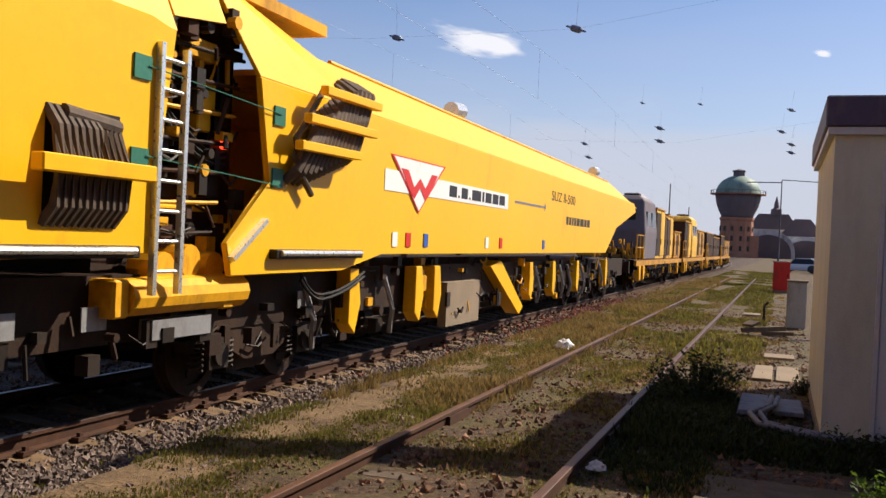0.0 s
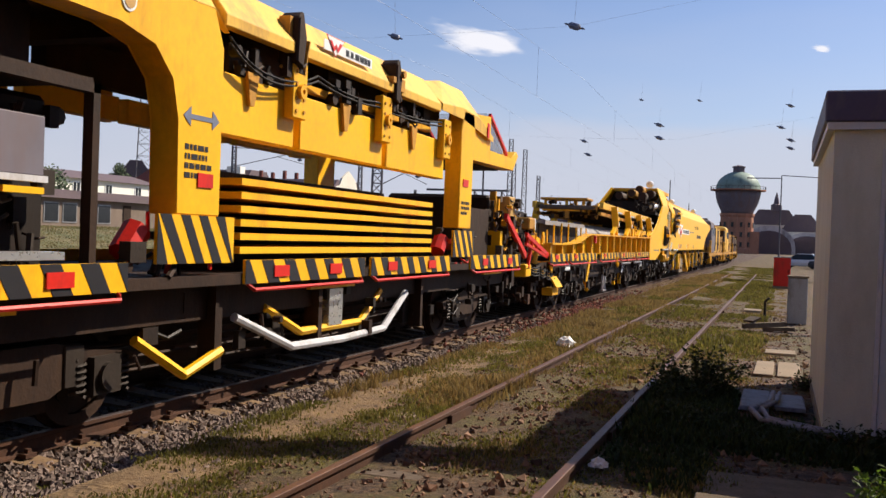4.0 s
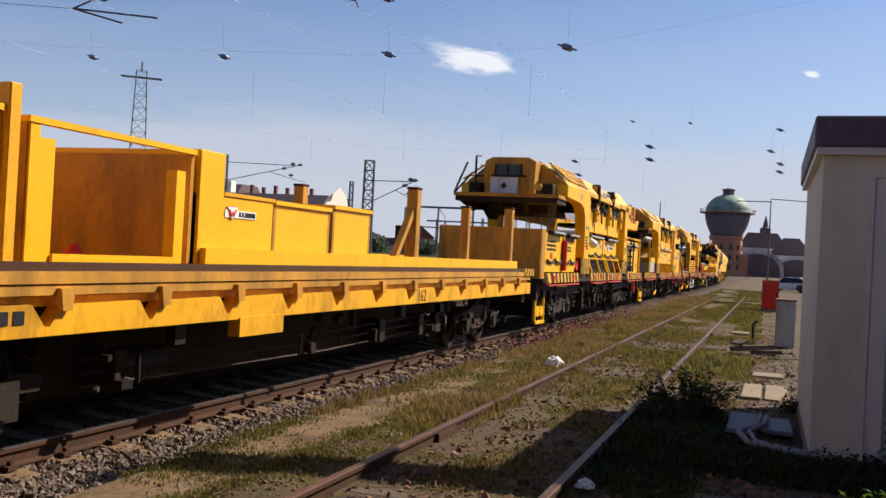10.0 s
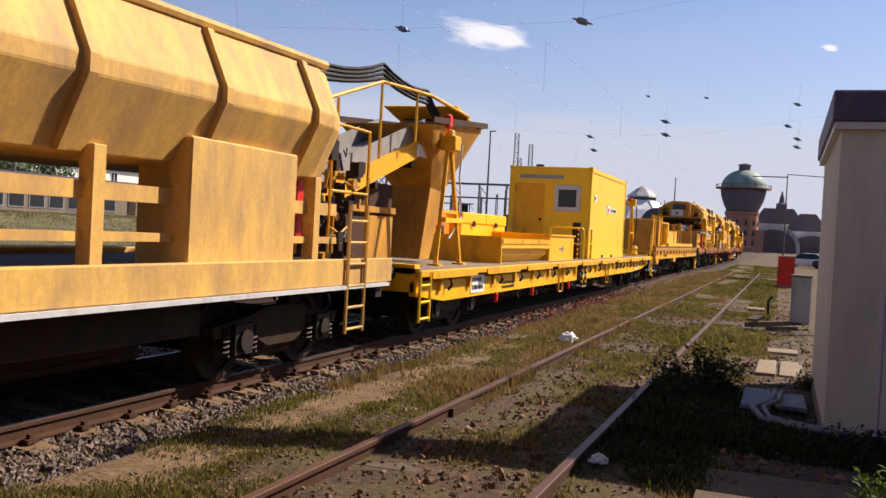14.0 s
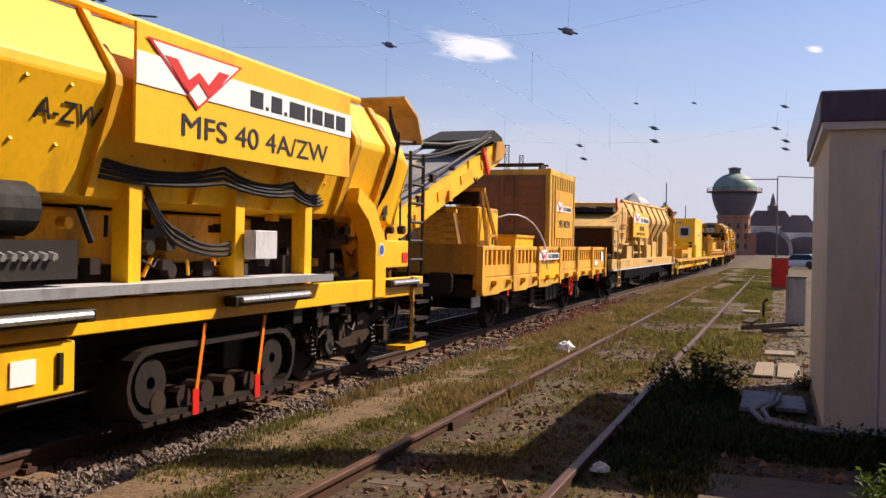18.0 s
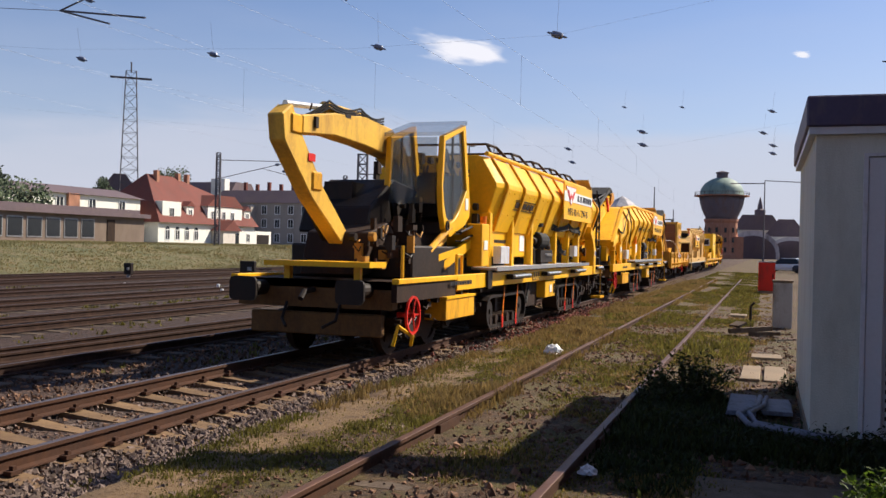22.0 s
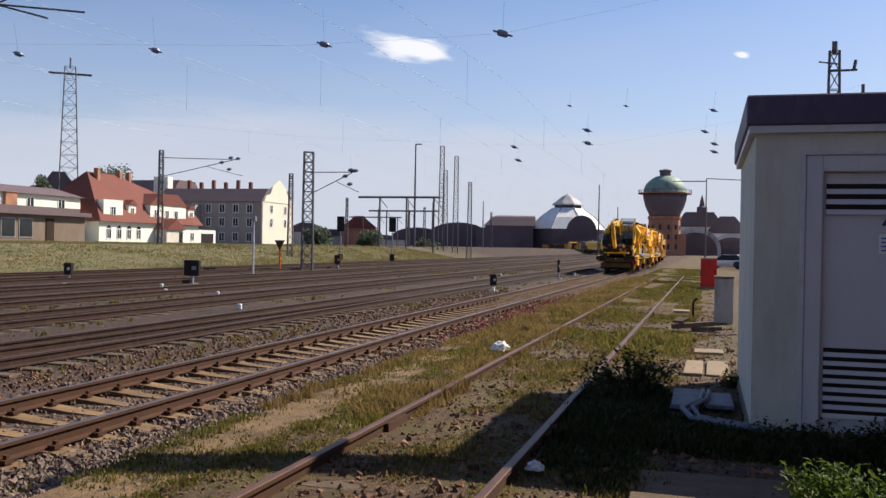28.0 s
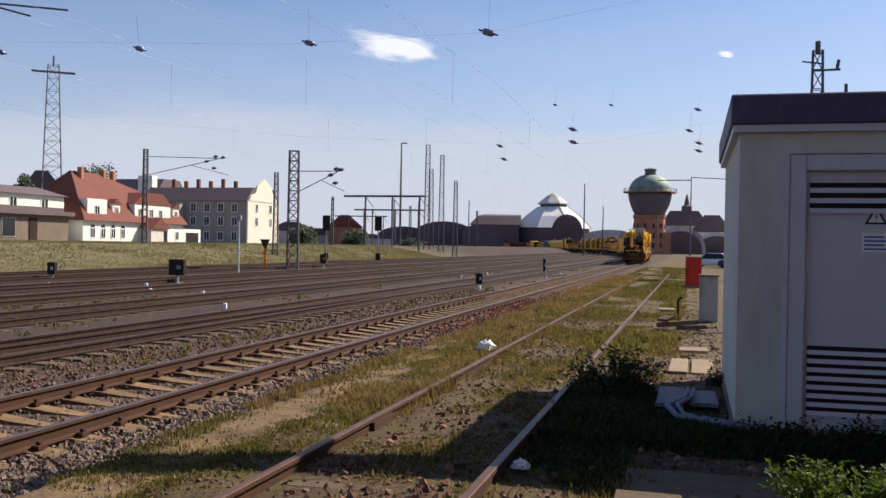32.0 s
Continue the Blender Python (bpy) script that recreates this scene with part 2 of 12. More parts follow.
M_FASCIA = material("dark_violet_roof_sheet", (0.085, 0.07, 0.12), 0.55, vary=0.12, dirt=(0.16, 0.14, 0.14), dirt_amount=0.2, bump=0.06)
M_COVER = material("dull_zinc_cover_sheet", (0.20, 0.20, 0.24), 0.7, 0.1, vary=0.2, dirt=(0.06, 0.05, 0.045), dirt_amount=0.4, scale=4, bump=0.1)
M_TANWALL = material("tan_brick_workshop_wall", (0.20, 0.15, 0.118), 0.9, vary=0.2, dirt=(0.15, 0.11, 0.08), dirt_amount=0.4, scale=0.5, fine=9, bump=0.3)
M_SCREE = material("reddish_earth_stone", (0.135, 0.074, 0.045), 0.9, vary=0.3, scale=4, fine=30, bump=0.4, island=0.7)
M_REDG = material("red_brick_gravel", (0.19, 0.062, 0.042), 0.9, vary=0.3, scale=4, fine=30, bump=0.3, island=0.5)
# Brighter copy of the weed leaf for plants in sunlight.
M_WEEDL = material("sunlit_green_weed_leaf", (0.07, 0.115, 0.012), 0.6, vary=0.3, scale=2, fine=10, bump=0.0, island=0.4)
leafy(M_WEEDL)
M_PATH = material("dirty_path_concrete", (0.13, 0.088, 0.058), 0.92, vary=0.3, dirt=(0.06, 0.045, 0.02), dirt_amount=0.6, scale=3, fine=40, bump=0.4, per_object=0.15)
M_CONC = material("old_concrete", (0.23, 0.17, 0.115), 0.9, vary=0.18, dirt=(0.2, 0.16, 0.11), dirt_amount=0.4, scale=1.6, fine=40, bump=0.3, per_object=0.1)
# Tower brick and copper are lightened to stand for distance haze.
M_BRICK = material("red_brick_masonry", (0.40, 0.19, 0.12), 0.88, vary=0.2, dirt=(0.14, 0.07, 0.05), dirt_amount=0.35, scale=0.3, fine=4, bump=0.2)
M_COPPER = material("green_copper_sheet", (0.22, 0.30, 0.25), 0.6, vary=0.18, dirt=(0.07, 0.09, 0.08), dirt_amount=0.4, scale=0.25, fine=3, bump=0.1)
M_TANK = material("grey_riveted_tank", (0.14, 0.125, 0.15), 0.65, vary=0.2, dirt=(0.16, 0.09, 0.06), dirt_amount=0.4, scale=0.25, fine=3, bump=0.1)
M_ROOFR = material("red_tile_roof", (0.165, 0.052, 0.040), 0.85, vary=0.2, dirt=(0.12, 0.06, 0.05), dirt_amount=0.4, scale=0.25, fine=4, bump=0.2)
M_ROOFD = material("dark_slate_roof", (0.13, 0.095, 0.105), 0.7, vary=0.2, dirt=(0.16, 0.12, 0.1), dirt_amount=0.3, scale=0.2, fine=3, bump=0.15)
M_PLASTW = material("white_plaster", (0.80, 0.78, 0.70), 0.85, vary=0.07, dirt=(0.5, 0.46, 0.38), dirt_amount=0.2, scale=0.3, fine=5, bump=0.1)
M_PLASTG = material("grey_plaster", (0.62, 0.57, 0.50), 0.88, vary=0.1, dirt=(0.22, 0.2, 0.18), dirt_amount=0.3, scale=0.25, fine=4, bump=0.1)
# Tenement front plaster, greyed and darkened to stand for its shade.
M_PLASTC = material("shade_greyed_plaster", (0.36, 0.32, 0.28), 0.88, vary=0.12, dirt=(0.24, 0.21, 0.18), dirt_amount=0.35, scale=0.25, fine=4, bump=0.1)
M_PLASTY = material("cream_plaster", (0.72, 0.67, 0.56), 0.85, vary=0.08, dirt=(0.5, 0.42, 0.3), dirt_amount=0.2, scale=0.3, fine=5, bump=0.1)
M_PANE = material("dark_window_glass", (0.025, 0.028, 0.032), 0.12, vary=0.2, bump=0.0)
M_FROST = material("cab_glass", (0.07, 0.085, 0.095), 0.06, vary=0.1, bump=0.0, alpha=0.34, gloss=0.5)
M_POD = material("clear_cab_glass", (0.10, 0.08, 0.08), 0.06, vary=0.1, bump=0.0, alpha=0.22, gloss=0.5)
M_MAST = material("dark_galvanised_mast", (0.12, 0.11, 0.12), 0.7, 0.2, vary=0.2, bump=0.1)
M_WIRE = material("overhead_wire", (0.36, 0.40, 0.48), 0.6, 0.3, vary=0.1, bump=0.0)
M_INSUL = material("grey_porcelain", (0.13, 0.15, 0.22), 0.35, vary=0.2, bump=0.0)
# Hall roof grey is lightened for distance haze.
M_HALLR = material("station_hall_roof", (0.50, 0.48, 0.49), 0.7, vary=0.2, dirt=(0.10, 0.085, 0.08), dirt_amount=0.4, scale=0.1, fine=1, bump=0.1)
M_HALLG = material("dusty_hall_glazing", (0.80, 0.78, 0.74), 0.6, vary=0.15, scale=0.1, fine=1, bump=0.0)
# Foliage green is lightened for the same haze.
M_LEAF = material("tree_foliage", (0.065, 0.088, 0.048), 0.8, vary=0.3, scale=0.4, fine=3, bump=0.0, island=0.5)
M_BARK = material("tree_bark", (0.09, 0.065, 0.045), 0.9, vary=0.3, bump=0.4)
M_PLASTIC = material("white_plastic_bag", (0.78, 0.77, 0.75), 0.4, vary=0.08, scale=6, bump=0.3)
M_CARW = material("white_car_paint", (0.75, 0.76, 0.78), 0.25, vary=0.03, bump=0.0)
M_CARB = material("dark_car_paint", (0.04, 0.045, 0.06), 0.25, vary=0.03, bump=0.0)


def glow_material(name, colour, strength):
    m = bpy.data.materials.new(name)
    m.use_nodes = True
    b = m.node_tree.nodes["Principled BSDF"]
    b.inputs["Base Color"].default_value = (*colour, 1)
    b.inputs["Emission Color"].default_value = (*colour, 1)
    b.inputs["Emission Strength"].default_value = strength
    return m


M_LAMPRED = glow_material("lit_red_lamp", (1.0, 0.06, 0.02), 2.5)


# ---- mesh helpers ----
def quad_box(bm, x0, x1, y0, y1, z0, z1):
    v = [bm.verts.new((x, y, z)) for z in (z0, z1) for y in (y0, y1) for x in (x0, x1)]
    for f in ((0, 2, 3, 1), (4, 5, 7, 6), (0, 1, 5, 4), (2, 6, 7, 3), (0, 4, 6, 2), (1, 3, 7, 5)):
        bm.faces.new([v[i] for i in f])


def extrude(bm, points, a, b, axis):
    """A prism: a polygon in the two other axes, from a to b along axis."""
    def at(p, w):
        return {"x": (w, p[0], p[1]), "y": (p[0], w, p[1]), "z": (p[0], p[1], w)}[axis]
    lo, hi = [bm.verts.new(at(p, a)) for p in points], [bm.verts.new(at(p, b)) for p in points]
    bm.faces.new(lo), bm.faces.new(hi[::-1])
    for i in range(len(points)):
        j = (i + 1) % len(points)
        bm.faces.new((lo[i], hi[i], hi[j], lo[j]))


def loft(bm, rings, closed=True, caps=True):
    """Joins rings of equally many points by quads."""
    rows = [[bm.verts.new(p) for p in r] for r in rings]
    n = len(rows[0])
    for a, b in zip(rows, rows[1:]):
        for i in range(n if closed else n - 1):
            j = (i + 1) % n
            bm.faces.new((a[i], a[j], b[j], b[i]))
    if caps:
        bm.faces.new(rows[0][::-1]), bm.faces.new(rows[-1])


def rod(bm, a, b, r, n=8, r2=None):
    a, b = Vector(a), Vector(b)
    d = b - a
    q = d.to_track_quat("Z", "Y")
    rings = []
    for p, w in ((a, r), (b, r if r2 is None else r2)):
        rings.append([p + q @ Vector((w * math.cos(6.28319 * i / n), w * math.sin(6.28319 * i / n), 0)) for i in range(n)])
    loft(bm, rings)


def pipe(bm, points, r, n=6):
    """One bent tube along the points."""
    points = [Vector(p) for p in points]
    rings = []
    for i, p in enumerate(points):
        d = points[min(i + 1, len(points) - 1)] - points[max(i - 1, 0)]
        s = d.cross(Vector((0, 0, 1)))
        s = s.normalized() if s.length > 1e-5 else Vector((1, 0, 0))
        u = s.cross(d).normalized()
        rings.append([p + s * (r * math.cos(6.28319 * k / n)) + u * (r * math.sin(6.28319 * k / n)) for k in range(n)])
    loft(bm, rings)


def beam(bm, a, b, w, h, up=(0, 0, 1)):
    """A square bar from a to b, w wide and h high."""
    a, b = Vector(a), Vector(b)
    d = (b - a).normalized()
    s = d.cross(Vector(up))
    s = s.normalized() if s.length > 1e-6 else Vector((1, 0, 0))
    u = s.cross(d)
    loft(bm, [[p + s * (i * w / 2) + u * (j * h / 2) for i, j in ((-1, -1), (1, -1), (1, 1), (-1, 1))] for p in (a, b)])


def disc(bm, c, axis, r0, r1, w, n=20):
    """A ring (or a full disc with r0 = 0) about an axis, w thick."""
    c, q = Vector(c), Vector(axis).to_track_quat("Z", "Y")
    def ring(r, z):
        return [c + q @ Vector((r * math.cos(6.28319 * i / n), r * math.sin(6.28319 * i / n), z)) for i in range(n)]
    if r0 <= 0:
        loft(bm, [ring(r1, -w / 2), ring(r1, w / 2)])
    else:
        loft(bm, [ring(r0, -w / 2), ring(r1, -w / 2), ring(r1, w / 2), ring(r0, w / 2), ring(r0, -w / 2)], caps=False)


def mesh_of(bm, mat, bevel=0.0, smooth=False):
    if bevel:
        bmesh.ops.bevel(bm, geom=[e for e in bm.edges], offset=bevel, segments=1, profile=0.7, affect="EDGES", clamp_overlap=True)
    bmesh.ops.recalc_face_normals(bm, faces=bm.faces)
    me = bpy.data.meshes.new(mat.name)
    bm.to_mesh(me)
    bm.free()
    me.materials.append(mat)
    if smooth:
        for p in me.polygons:
            p.use_smooth = True
    return me


def part(name, bm, mat, parent, label="", bevel=0.0, smooth=False, m=None):
    """One mesh under a thing or a part. bm: a bmesh, or a mesh to share."""
    me = bm if isinstance(bm, bpy.types.Mesh) else mesh_of(bm, mat, bevel, smooth)
    ob = new(name, me)
    ob.parent = parent
    if m is not None:
        ob.matrix_basis = m
    if label:
        ob["label"] = label
    return ob


def single(name, bm, mat, label, category, m=None, group="", kind="", bevel=0.0, smooth=False):
    """A thing that is one mesh."""
    ob = new(name, bm if isinstance(bm, bpy.types.Mesh) else mesh_of(bm, mat, bevel, smooth))
    if m is not None:
        ob.matrix_basis = m
    return tagged(ob, label, category, group, kind)


def thing(name, label, category, m=None, group="", kind=""):
    ob = new(name)
    ob.empty_display_size = 0.3
    if m is not None:
        ob.matrix_basis = m
    return tagged(ob, label, category, group, kind)


def boxes(name, mat, parent, *list_of, label="", bevel=0.0):
    bm = bmesh.new()
    for b in list_of:
        quad_box(bm, *b)
    return part(name, bm, mat, parent, label, bevel)


def letters(name, text, size, parent, y, z, x, mat=None, label="", shear=0.0, width=0.0, lean=0.0):
    """Flat lettering on a side that faces +x, read towards +y; y, z: its lower left; width: the length it fills; lean: degrees its top leans out."""
    cu = bpy.data.curves.new(name, "FONT")
    cu.body, cu.size, cu.extrude, cu.shear = text, size, 0.002, shear
    ob = bpy.data.objects.new(name, cu)
    me = bpy.data.meshes.new_from_object(ob)
    bpy.data.objects.remove(ob)
    k = width / max(p.co.x for p in me.vertices) if width else 1.0
    c, s = math.cos(radians(lean)), math.sin(radians(lean))
    me.transform(Matrix(((0, s, c, x), (k, 0, 0, y), (0, c, -s, z), (0, 0, 0, 1))))
    me.materials.clear()
    me.materials.append(mat or M_INK)
    return part(name, me, None, parent, label)

# ---- ground ----
TRACKS = [-10.55, -14.8, -19.0, -23.3, -28.3, -32.4]


def ground_height(x, y):
    if x > -4.6:
        z = -0.115 + 0.025 * noise.noise(Vector((x * 1.3, y * 1.3, 0))) if -3.7 < x < -0.8 else -0.14
    elif x > -34.5:
        z = (-0.32 if x > -9.8 else -0.28) + 0.02 * noise.noise(Vector((x, y, 3)))
    else:
        z = -0.32 + 1.6 * min(1, (-34.5 - x) / 9.0)
    return z if y < 140 else -0.2 if x > -34.5 else z


def ground_material():
    m = bpy.data.materials.new("yard_ground")
    m.use_nodes = True
    n, l = m.node_tree.nodes, m.node_tree.links
    b = n["Principled BSDF"]
    b.inputs["Roughness"].default_value = 0.95
    g = n.new("ShaderNodeNewGeometry")
    sep = n.new("ShaderNodeSeparateXYZ")
    l.new(g.outputs["Position"], sep.inputs[0])

    def tex(scale, detail=6, rough=0.6):
        t = n.new("ShaderNodeTexNoise")
        t.inputs["Scale"].default_value, t.inputs["Detail"].default_value, t.inputs["Roughness"].default_value = scale, detail, rough
        l.new(g.outputs["Position"], t.inputs["Vector"])
        return t.outputs["Fac"]

    def ramp(src, *stops):
        r = n.new("ShaderNodeValToRGB")
        r.color_ramp.elements.remove(r.color_ramp.elements[1])
        for i, (p, c) in enumerate(stops):
            el = r.color_ramp.elements[0] if i == 0 else r.color_ramp.elements.new(p)
            el.position, el.color = p, (*c, 1)
        l.new(src, r.inputs["Fac"])
        return r.outputs["Color"]

    def mix(f, a, c):
        x = n.new("ShaderNodeMix")
        x.data_type = "RGBA"
        l.new(f, x.inputs["Factor"]), l.new(a, x.inputs["A"]), l.new(c, x.inputs["B"])
        return x.outputs["Result"]

    # gravel: many stone-sized cells with dark gaps
    vor = n.new("ShaderNodeTexVoronoi")
    vor.inputs["Scale"].default_value = 19.0
    l.new(g.outputs["Position"], vor.inputs["Vector"])
    gravel = ramp(vor.outputs["Color"], (0.0, (0.022, 0.013, 0.008)), (0.45, (0.056, 0.037, 0.028)), (0.8, (0.105, 0.074, 0.060)), (1.0, (0.24, 0.19, 0.17)))
    rustier = mix(ramp(tex(0.25), (0.38, (0.25, 0.25, 0.25)), (0.58, (0.9, 0.9, 0.9))), gravel, ramp(tex(9), (0.36, (0.030, 0.012, 0.0055)), (0.5, (0.062, 0.027, 0.013)), (0.64, (0.115, 0.056, 0.030))))
    dirt = mix(ramp(tex(1.7), (0.42, (0, 0, 0)), (0.6, (0.85, 0.85, 0.85))), ramp(tex(22, 8, 0.7), (0.38, (0.022, 0.010, 0.005)), (0.5, (0.060, 0.030, 0.013)), (0.60, (0.135, 0.074, 0.036))), ramp(tex(13, 8, 0.7), (0.38, (0.040, 0.020, 0.008)), (0.52, (0.095, 0.054, 0.021)), (0.64, (0.175, 0.105, 0.048))))
    green = ramp(tex(26, 8, 0.75), (0.36, (0.034, 0.026, 0.006)), (0.5, (0.078, 0.062, 0.009)), (0.64, (0.125, 0.092, 0.018)))
    grassy = mix(ramp(tex(1.3, 8, 0.7), (0.46, (0, 0, 0)), (0.58, (0.8, 0.8, 0.8))), dirt, green)
    # gravel lies left of the disused siding, grass and earth right of it
    edge = n.new("ShaderNodeMath")
    edge.operation = "MULTIPLY_ADD"
    edge.inputs[1].default_value = 1.6
    l.new(tex(1.2), edge.inputs[0])
    l.new(sep.outputs["X"], edge.inputs[2])
    to = n.new("ShaderNodeMapRange")
    to.inputs["From Min"].default_value, to.inputs["From Max"].default_value = -3.75, -3.35
    l.new(edge.outputs[0], to.inputs["Value"])
    colour = mix(to.outputs[0], rustier, grassy)
    dark = n.new("ShaderNodeMapRange")
    dark.inputs["From Min"].default_value, dark.inputs["From Max"].default_value = -7.0, -9.4
    l.new(edge.outputs[0], dark.inputs["Value"])
    colour = mix(dark.outputs[0], colour, mix(ramp(tex(0.35), (0.35, (0.5, 0.5, 0.5)), (0.65, (0.95, 0.95, 0.95))), rustier, ramp(tex(14), (0.36, (0.010, 0.0042, 0.0027)), (0.5, (0.026, 0.0112, 0.0070)), (0.60, (0.056, 0.026, 0.0175)), (0.72, (0.17, 0.12, 0.10)))))
    # the beds of the yard tracks are stained dark with oil and rust
    bent = n.new("ShaderNodeMath")
    bent.operation = "SUBTRACT"
    bent.inputs[1].default_value = 60.0
    l.new(sep.outputs["Y"], bent.inputs[0])
    past = n.new("ShaderNodeMath")
    past.operation = "MAXIMUM"
    past.inputs[1].default_value = 0.0
    l.new(bent.outputs[0], past.inputs[0])
    power = n.new("ShaderNodeMath")
    power.operation = "POWER"
    power.inputs[1].default_value = 1.5
    l.new(past.outputs[0], power.inputs[0])
    across = n.new("ShaderNodeMath")
    across.operation = "MULTIPLY_ADD"
    across.inputs[1].default_value = 0.0004
    l.new(power.outputs[0], across.inputs[0])
    l.new(sep.outputs["X"], across.inputs[2])
    stained = ramp(tex(6, 8, 0.7), (0.38, (0.008, 0.0042, 0.003)), (0.52, (0.020, 0.0095, 0.0065)), (0.66, (0.045, 0.021, 0.014)))
    for x in TRACKS:
        gap = n.new("ShaderNodeMath")
        gap.operation = "SUBTRACT"
        gap.inputs[1].default_value = x
        l.new(across.outputs[0], gap.inputs[0])
        wide = n.new("ShaderNodeMath")
        wide.operation = "ABSOLUTE"
        l.new(gap.outputs[0], wide.inputs[0])
        bedded = n.new("ShaderNodeMapRange")
        bedded.inputs["From Min"].default_value, bedded.inputs["From Max"].default_value = 1.45, 0.95
        bedded.inputs["To Max"].default_value = 0.85
        l.new(wide.outputs[0], bedded.inputs["Value"])
        colour = mix(bedded.outputs[0], colour, stained)
    # a sandy path runs beside the ballast
    off = n.new("ShaderNodeMath")
    off.operation = "ADD"
    off.inputs[1].default_value = 3.38
    l.new(edge.outputs[0], off.inputs[0])
    ab = n.new("ShaderNodeMath")
    ab.operation = "ABSOLUTE"
    l.new(off.outputs[0], ab.inputs[0])
    pm = n.new("ShaderNodeMapRange")
    pm.inputs["From Min"].default_value, pm.inputs["From Max"].default_value = 0.44, 0.18
    l.new(ab.outputs[0], pm.inputs["Value"])
    ends = n.new("ShaderNodeMapRange")
    ends.inputs["From Min"].default_value, ends.inputs["From Max"].default_value = 22.0, 13.0
    l.new(sep.outputs["Y"], ends.inputs["Value"])
    sandy = n.new("ShaderNodeMath")
    sandy.operation = "MULTIPLY"
    l.new(pm.outputs[0], sandy.inputs[0]), l.new(ends.outputs[0], sandy.inputs[1])
    colour = mix(sandy.outputs[0], colour, mix(ramp(tex(2.2, 8), (0.45, (0, 0, 0)), (0.62, (0.7, 0.7, 0.7))), ramp(tex(24, 8, 0.75), (0.36, (0.110, 0.064, 0.026)), (0.64, (0.255, 0.160, 0.075))), dirt))
    # grassy bank beyond the tracks
    far = n.new("ShaderNodeMapRange")
    far.inputs["From Min"].default_value, far.inputs["From Max"].default_value = -33.0, -34.6
    l.new(edge.outputs[0], far.inputs["Value"])
    # stony reddish earth beside the shed
    side = n.new("ShaderNodeMapRange")
    side.inputs["From Min"].default_value, side.inputs["From Max"].default_value = 0.15, 0.5
    l.new(edge.outputs[0], side.inputs["Value"])
    colour = mix(side.outputs[0], colour, mix(ramp(tex(1.1), (0.45, (0, 0, 0)), (0.6, (0.8, 0.8, 0.8))), ramp(tex(9), (0.38, (0.032, 0.014, 0.008)), (0.52, (0.080, 0.042, 0.024)), (0.64, (0.165, 0.098, 0.060))), green))
    meadow = ramp(tex(0.5, 8, 0.7), (0.36, (0.085, 0.088, 0.035)), (0.5, (0.135, 0.122, 0.052)), (0.64, (0.19, 0.14, 0.075)))
    stop = n.new("ShaderNodeMapRange")
    stop.inputs["From Min"].default_value, stop.inputs["From Max"].default_value = 165.0, 115.0
    l.new(sep.outputs["Y"], stop.inputs["Value"])
    slope = n.new("ShaderNodeMath")
    slope.operation = "MULTIPLY"
    l.new(far.outputs[0], slope.inputs[0]), l.new(stop.outputs[0], slope.inputs[1])
    colour = mix(slope.outputs[0], colour, meadow)
    l.new(colour, b.inputs["Base Color"])
    bp = n.new("ShaderNodeBump")
    bp.inputs["Strength"].default_value, bp.inputs["Distance"].default_value = 0.8, 0.05
    hm = n.new("ShaderNodeMix")
    l.new(to.outputs[0], hm.inputs["Factor"])
    l.new(vor.outputs["Distance"], hm.inputs["A"])
    l.new(tex(14, 8, 0.75), hm.inputs["B"])
    l.new(hm.outputs["Result"], bp.inputs["Height"])
    l.new(bp.outputs[0], b.inputs["Normal"])
    return m


def build_ground():
    xs = [-2500, -900, -400, -200, -120, -80, -60, -50, -43.5, -39, -36, -34.5] + [-34 + i * 0.75 for i in range(39)] + [-4.7 + 0.235 * i for i in range(32)] + [3, 4, 6, 10, 20, 50, 120, 400, 900, 2500]
    ys = [-2500, -600, -120, -30, -10, -2] + [i * 0.5 for i in range(61)] + [31 + i * 2 for i in range(30)] + [95, 110, 140, 145, 180, 250, 400, 700, 1200, 2500]
    verts = [(x, y, ground_height(x, y)) for y in ys for x in xs]
    w = len(xs)
    faces = [(j * w + i, j * w + i + 1, (j + 1) * w + i + 1, (j + 1) * w + i) for j in range(len(ys) - 1) for i in range(w - 1)]
    me = bpy.data.meshes.new("ground")
    me.from_pydata(verts, [], faces)
    me.materials.append(ground_material())
    for p in me.polygons:
        p.use_smooth = True
    tagged(new("ground", me), "stony railway yard ground with grass and dry earth", "ground", kind="structure")


build_ground()

# ---- the line of the main track: straight, then bending left ----
MAIN_X, RAIL_Z, BEND_AT, BEND_R = -6.5, -0.1, 108.0, 620.0


def on_track(s):
    """Place and heading (radians) on the main track at s metres."""
    if s < BEND_AT:
        return MAIN_X, s, 0.0
    a = (s - BEND_AT) / BEND_R
    return MAIN_X - BEND_R * (1 - math.cos(a)), BEND_AT + BEND_R * math.sin(a), a


def rail_mesh(line, z, gauge_side):
    """A rail with foot, web and head along a list of (x, y, heading)."""
    bm = bmesh.new()
    prof = [(-0.062, -0.155), (0.062, -0.155), (0.06, -0.14), (0.012, -0.125), (0.012, -0.045), (0.035, -0.035), (0.035, -0.004), (0.028, 0.0), (-0.028, 0.0), (-0.035, -0.004), (-0.035, -0.035), (-0.012, -0.045), (-0.012, -0.125), (-0.06, -0.14)]
    rings = []
    for x, y, h in line:
        c, s = math.cos(h), math.sin(h)
        rings.append([(x + (gauge_side + p) * c, y + (gauge_side + p) * s, z + q) for p, q in prof])
    loft(bm, rings)
    return bm


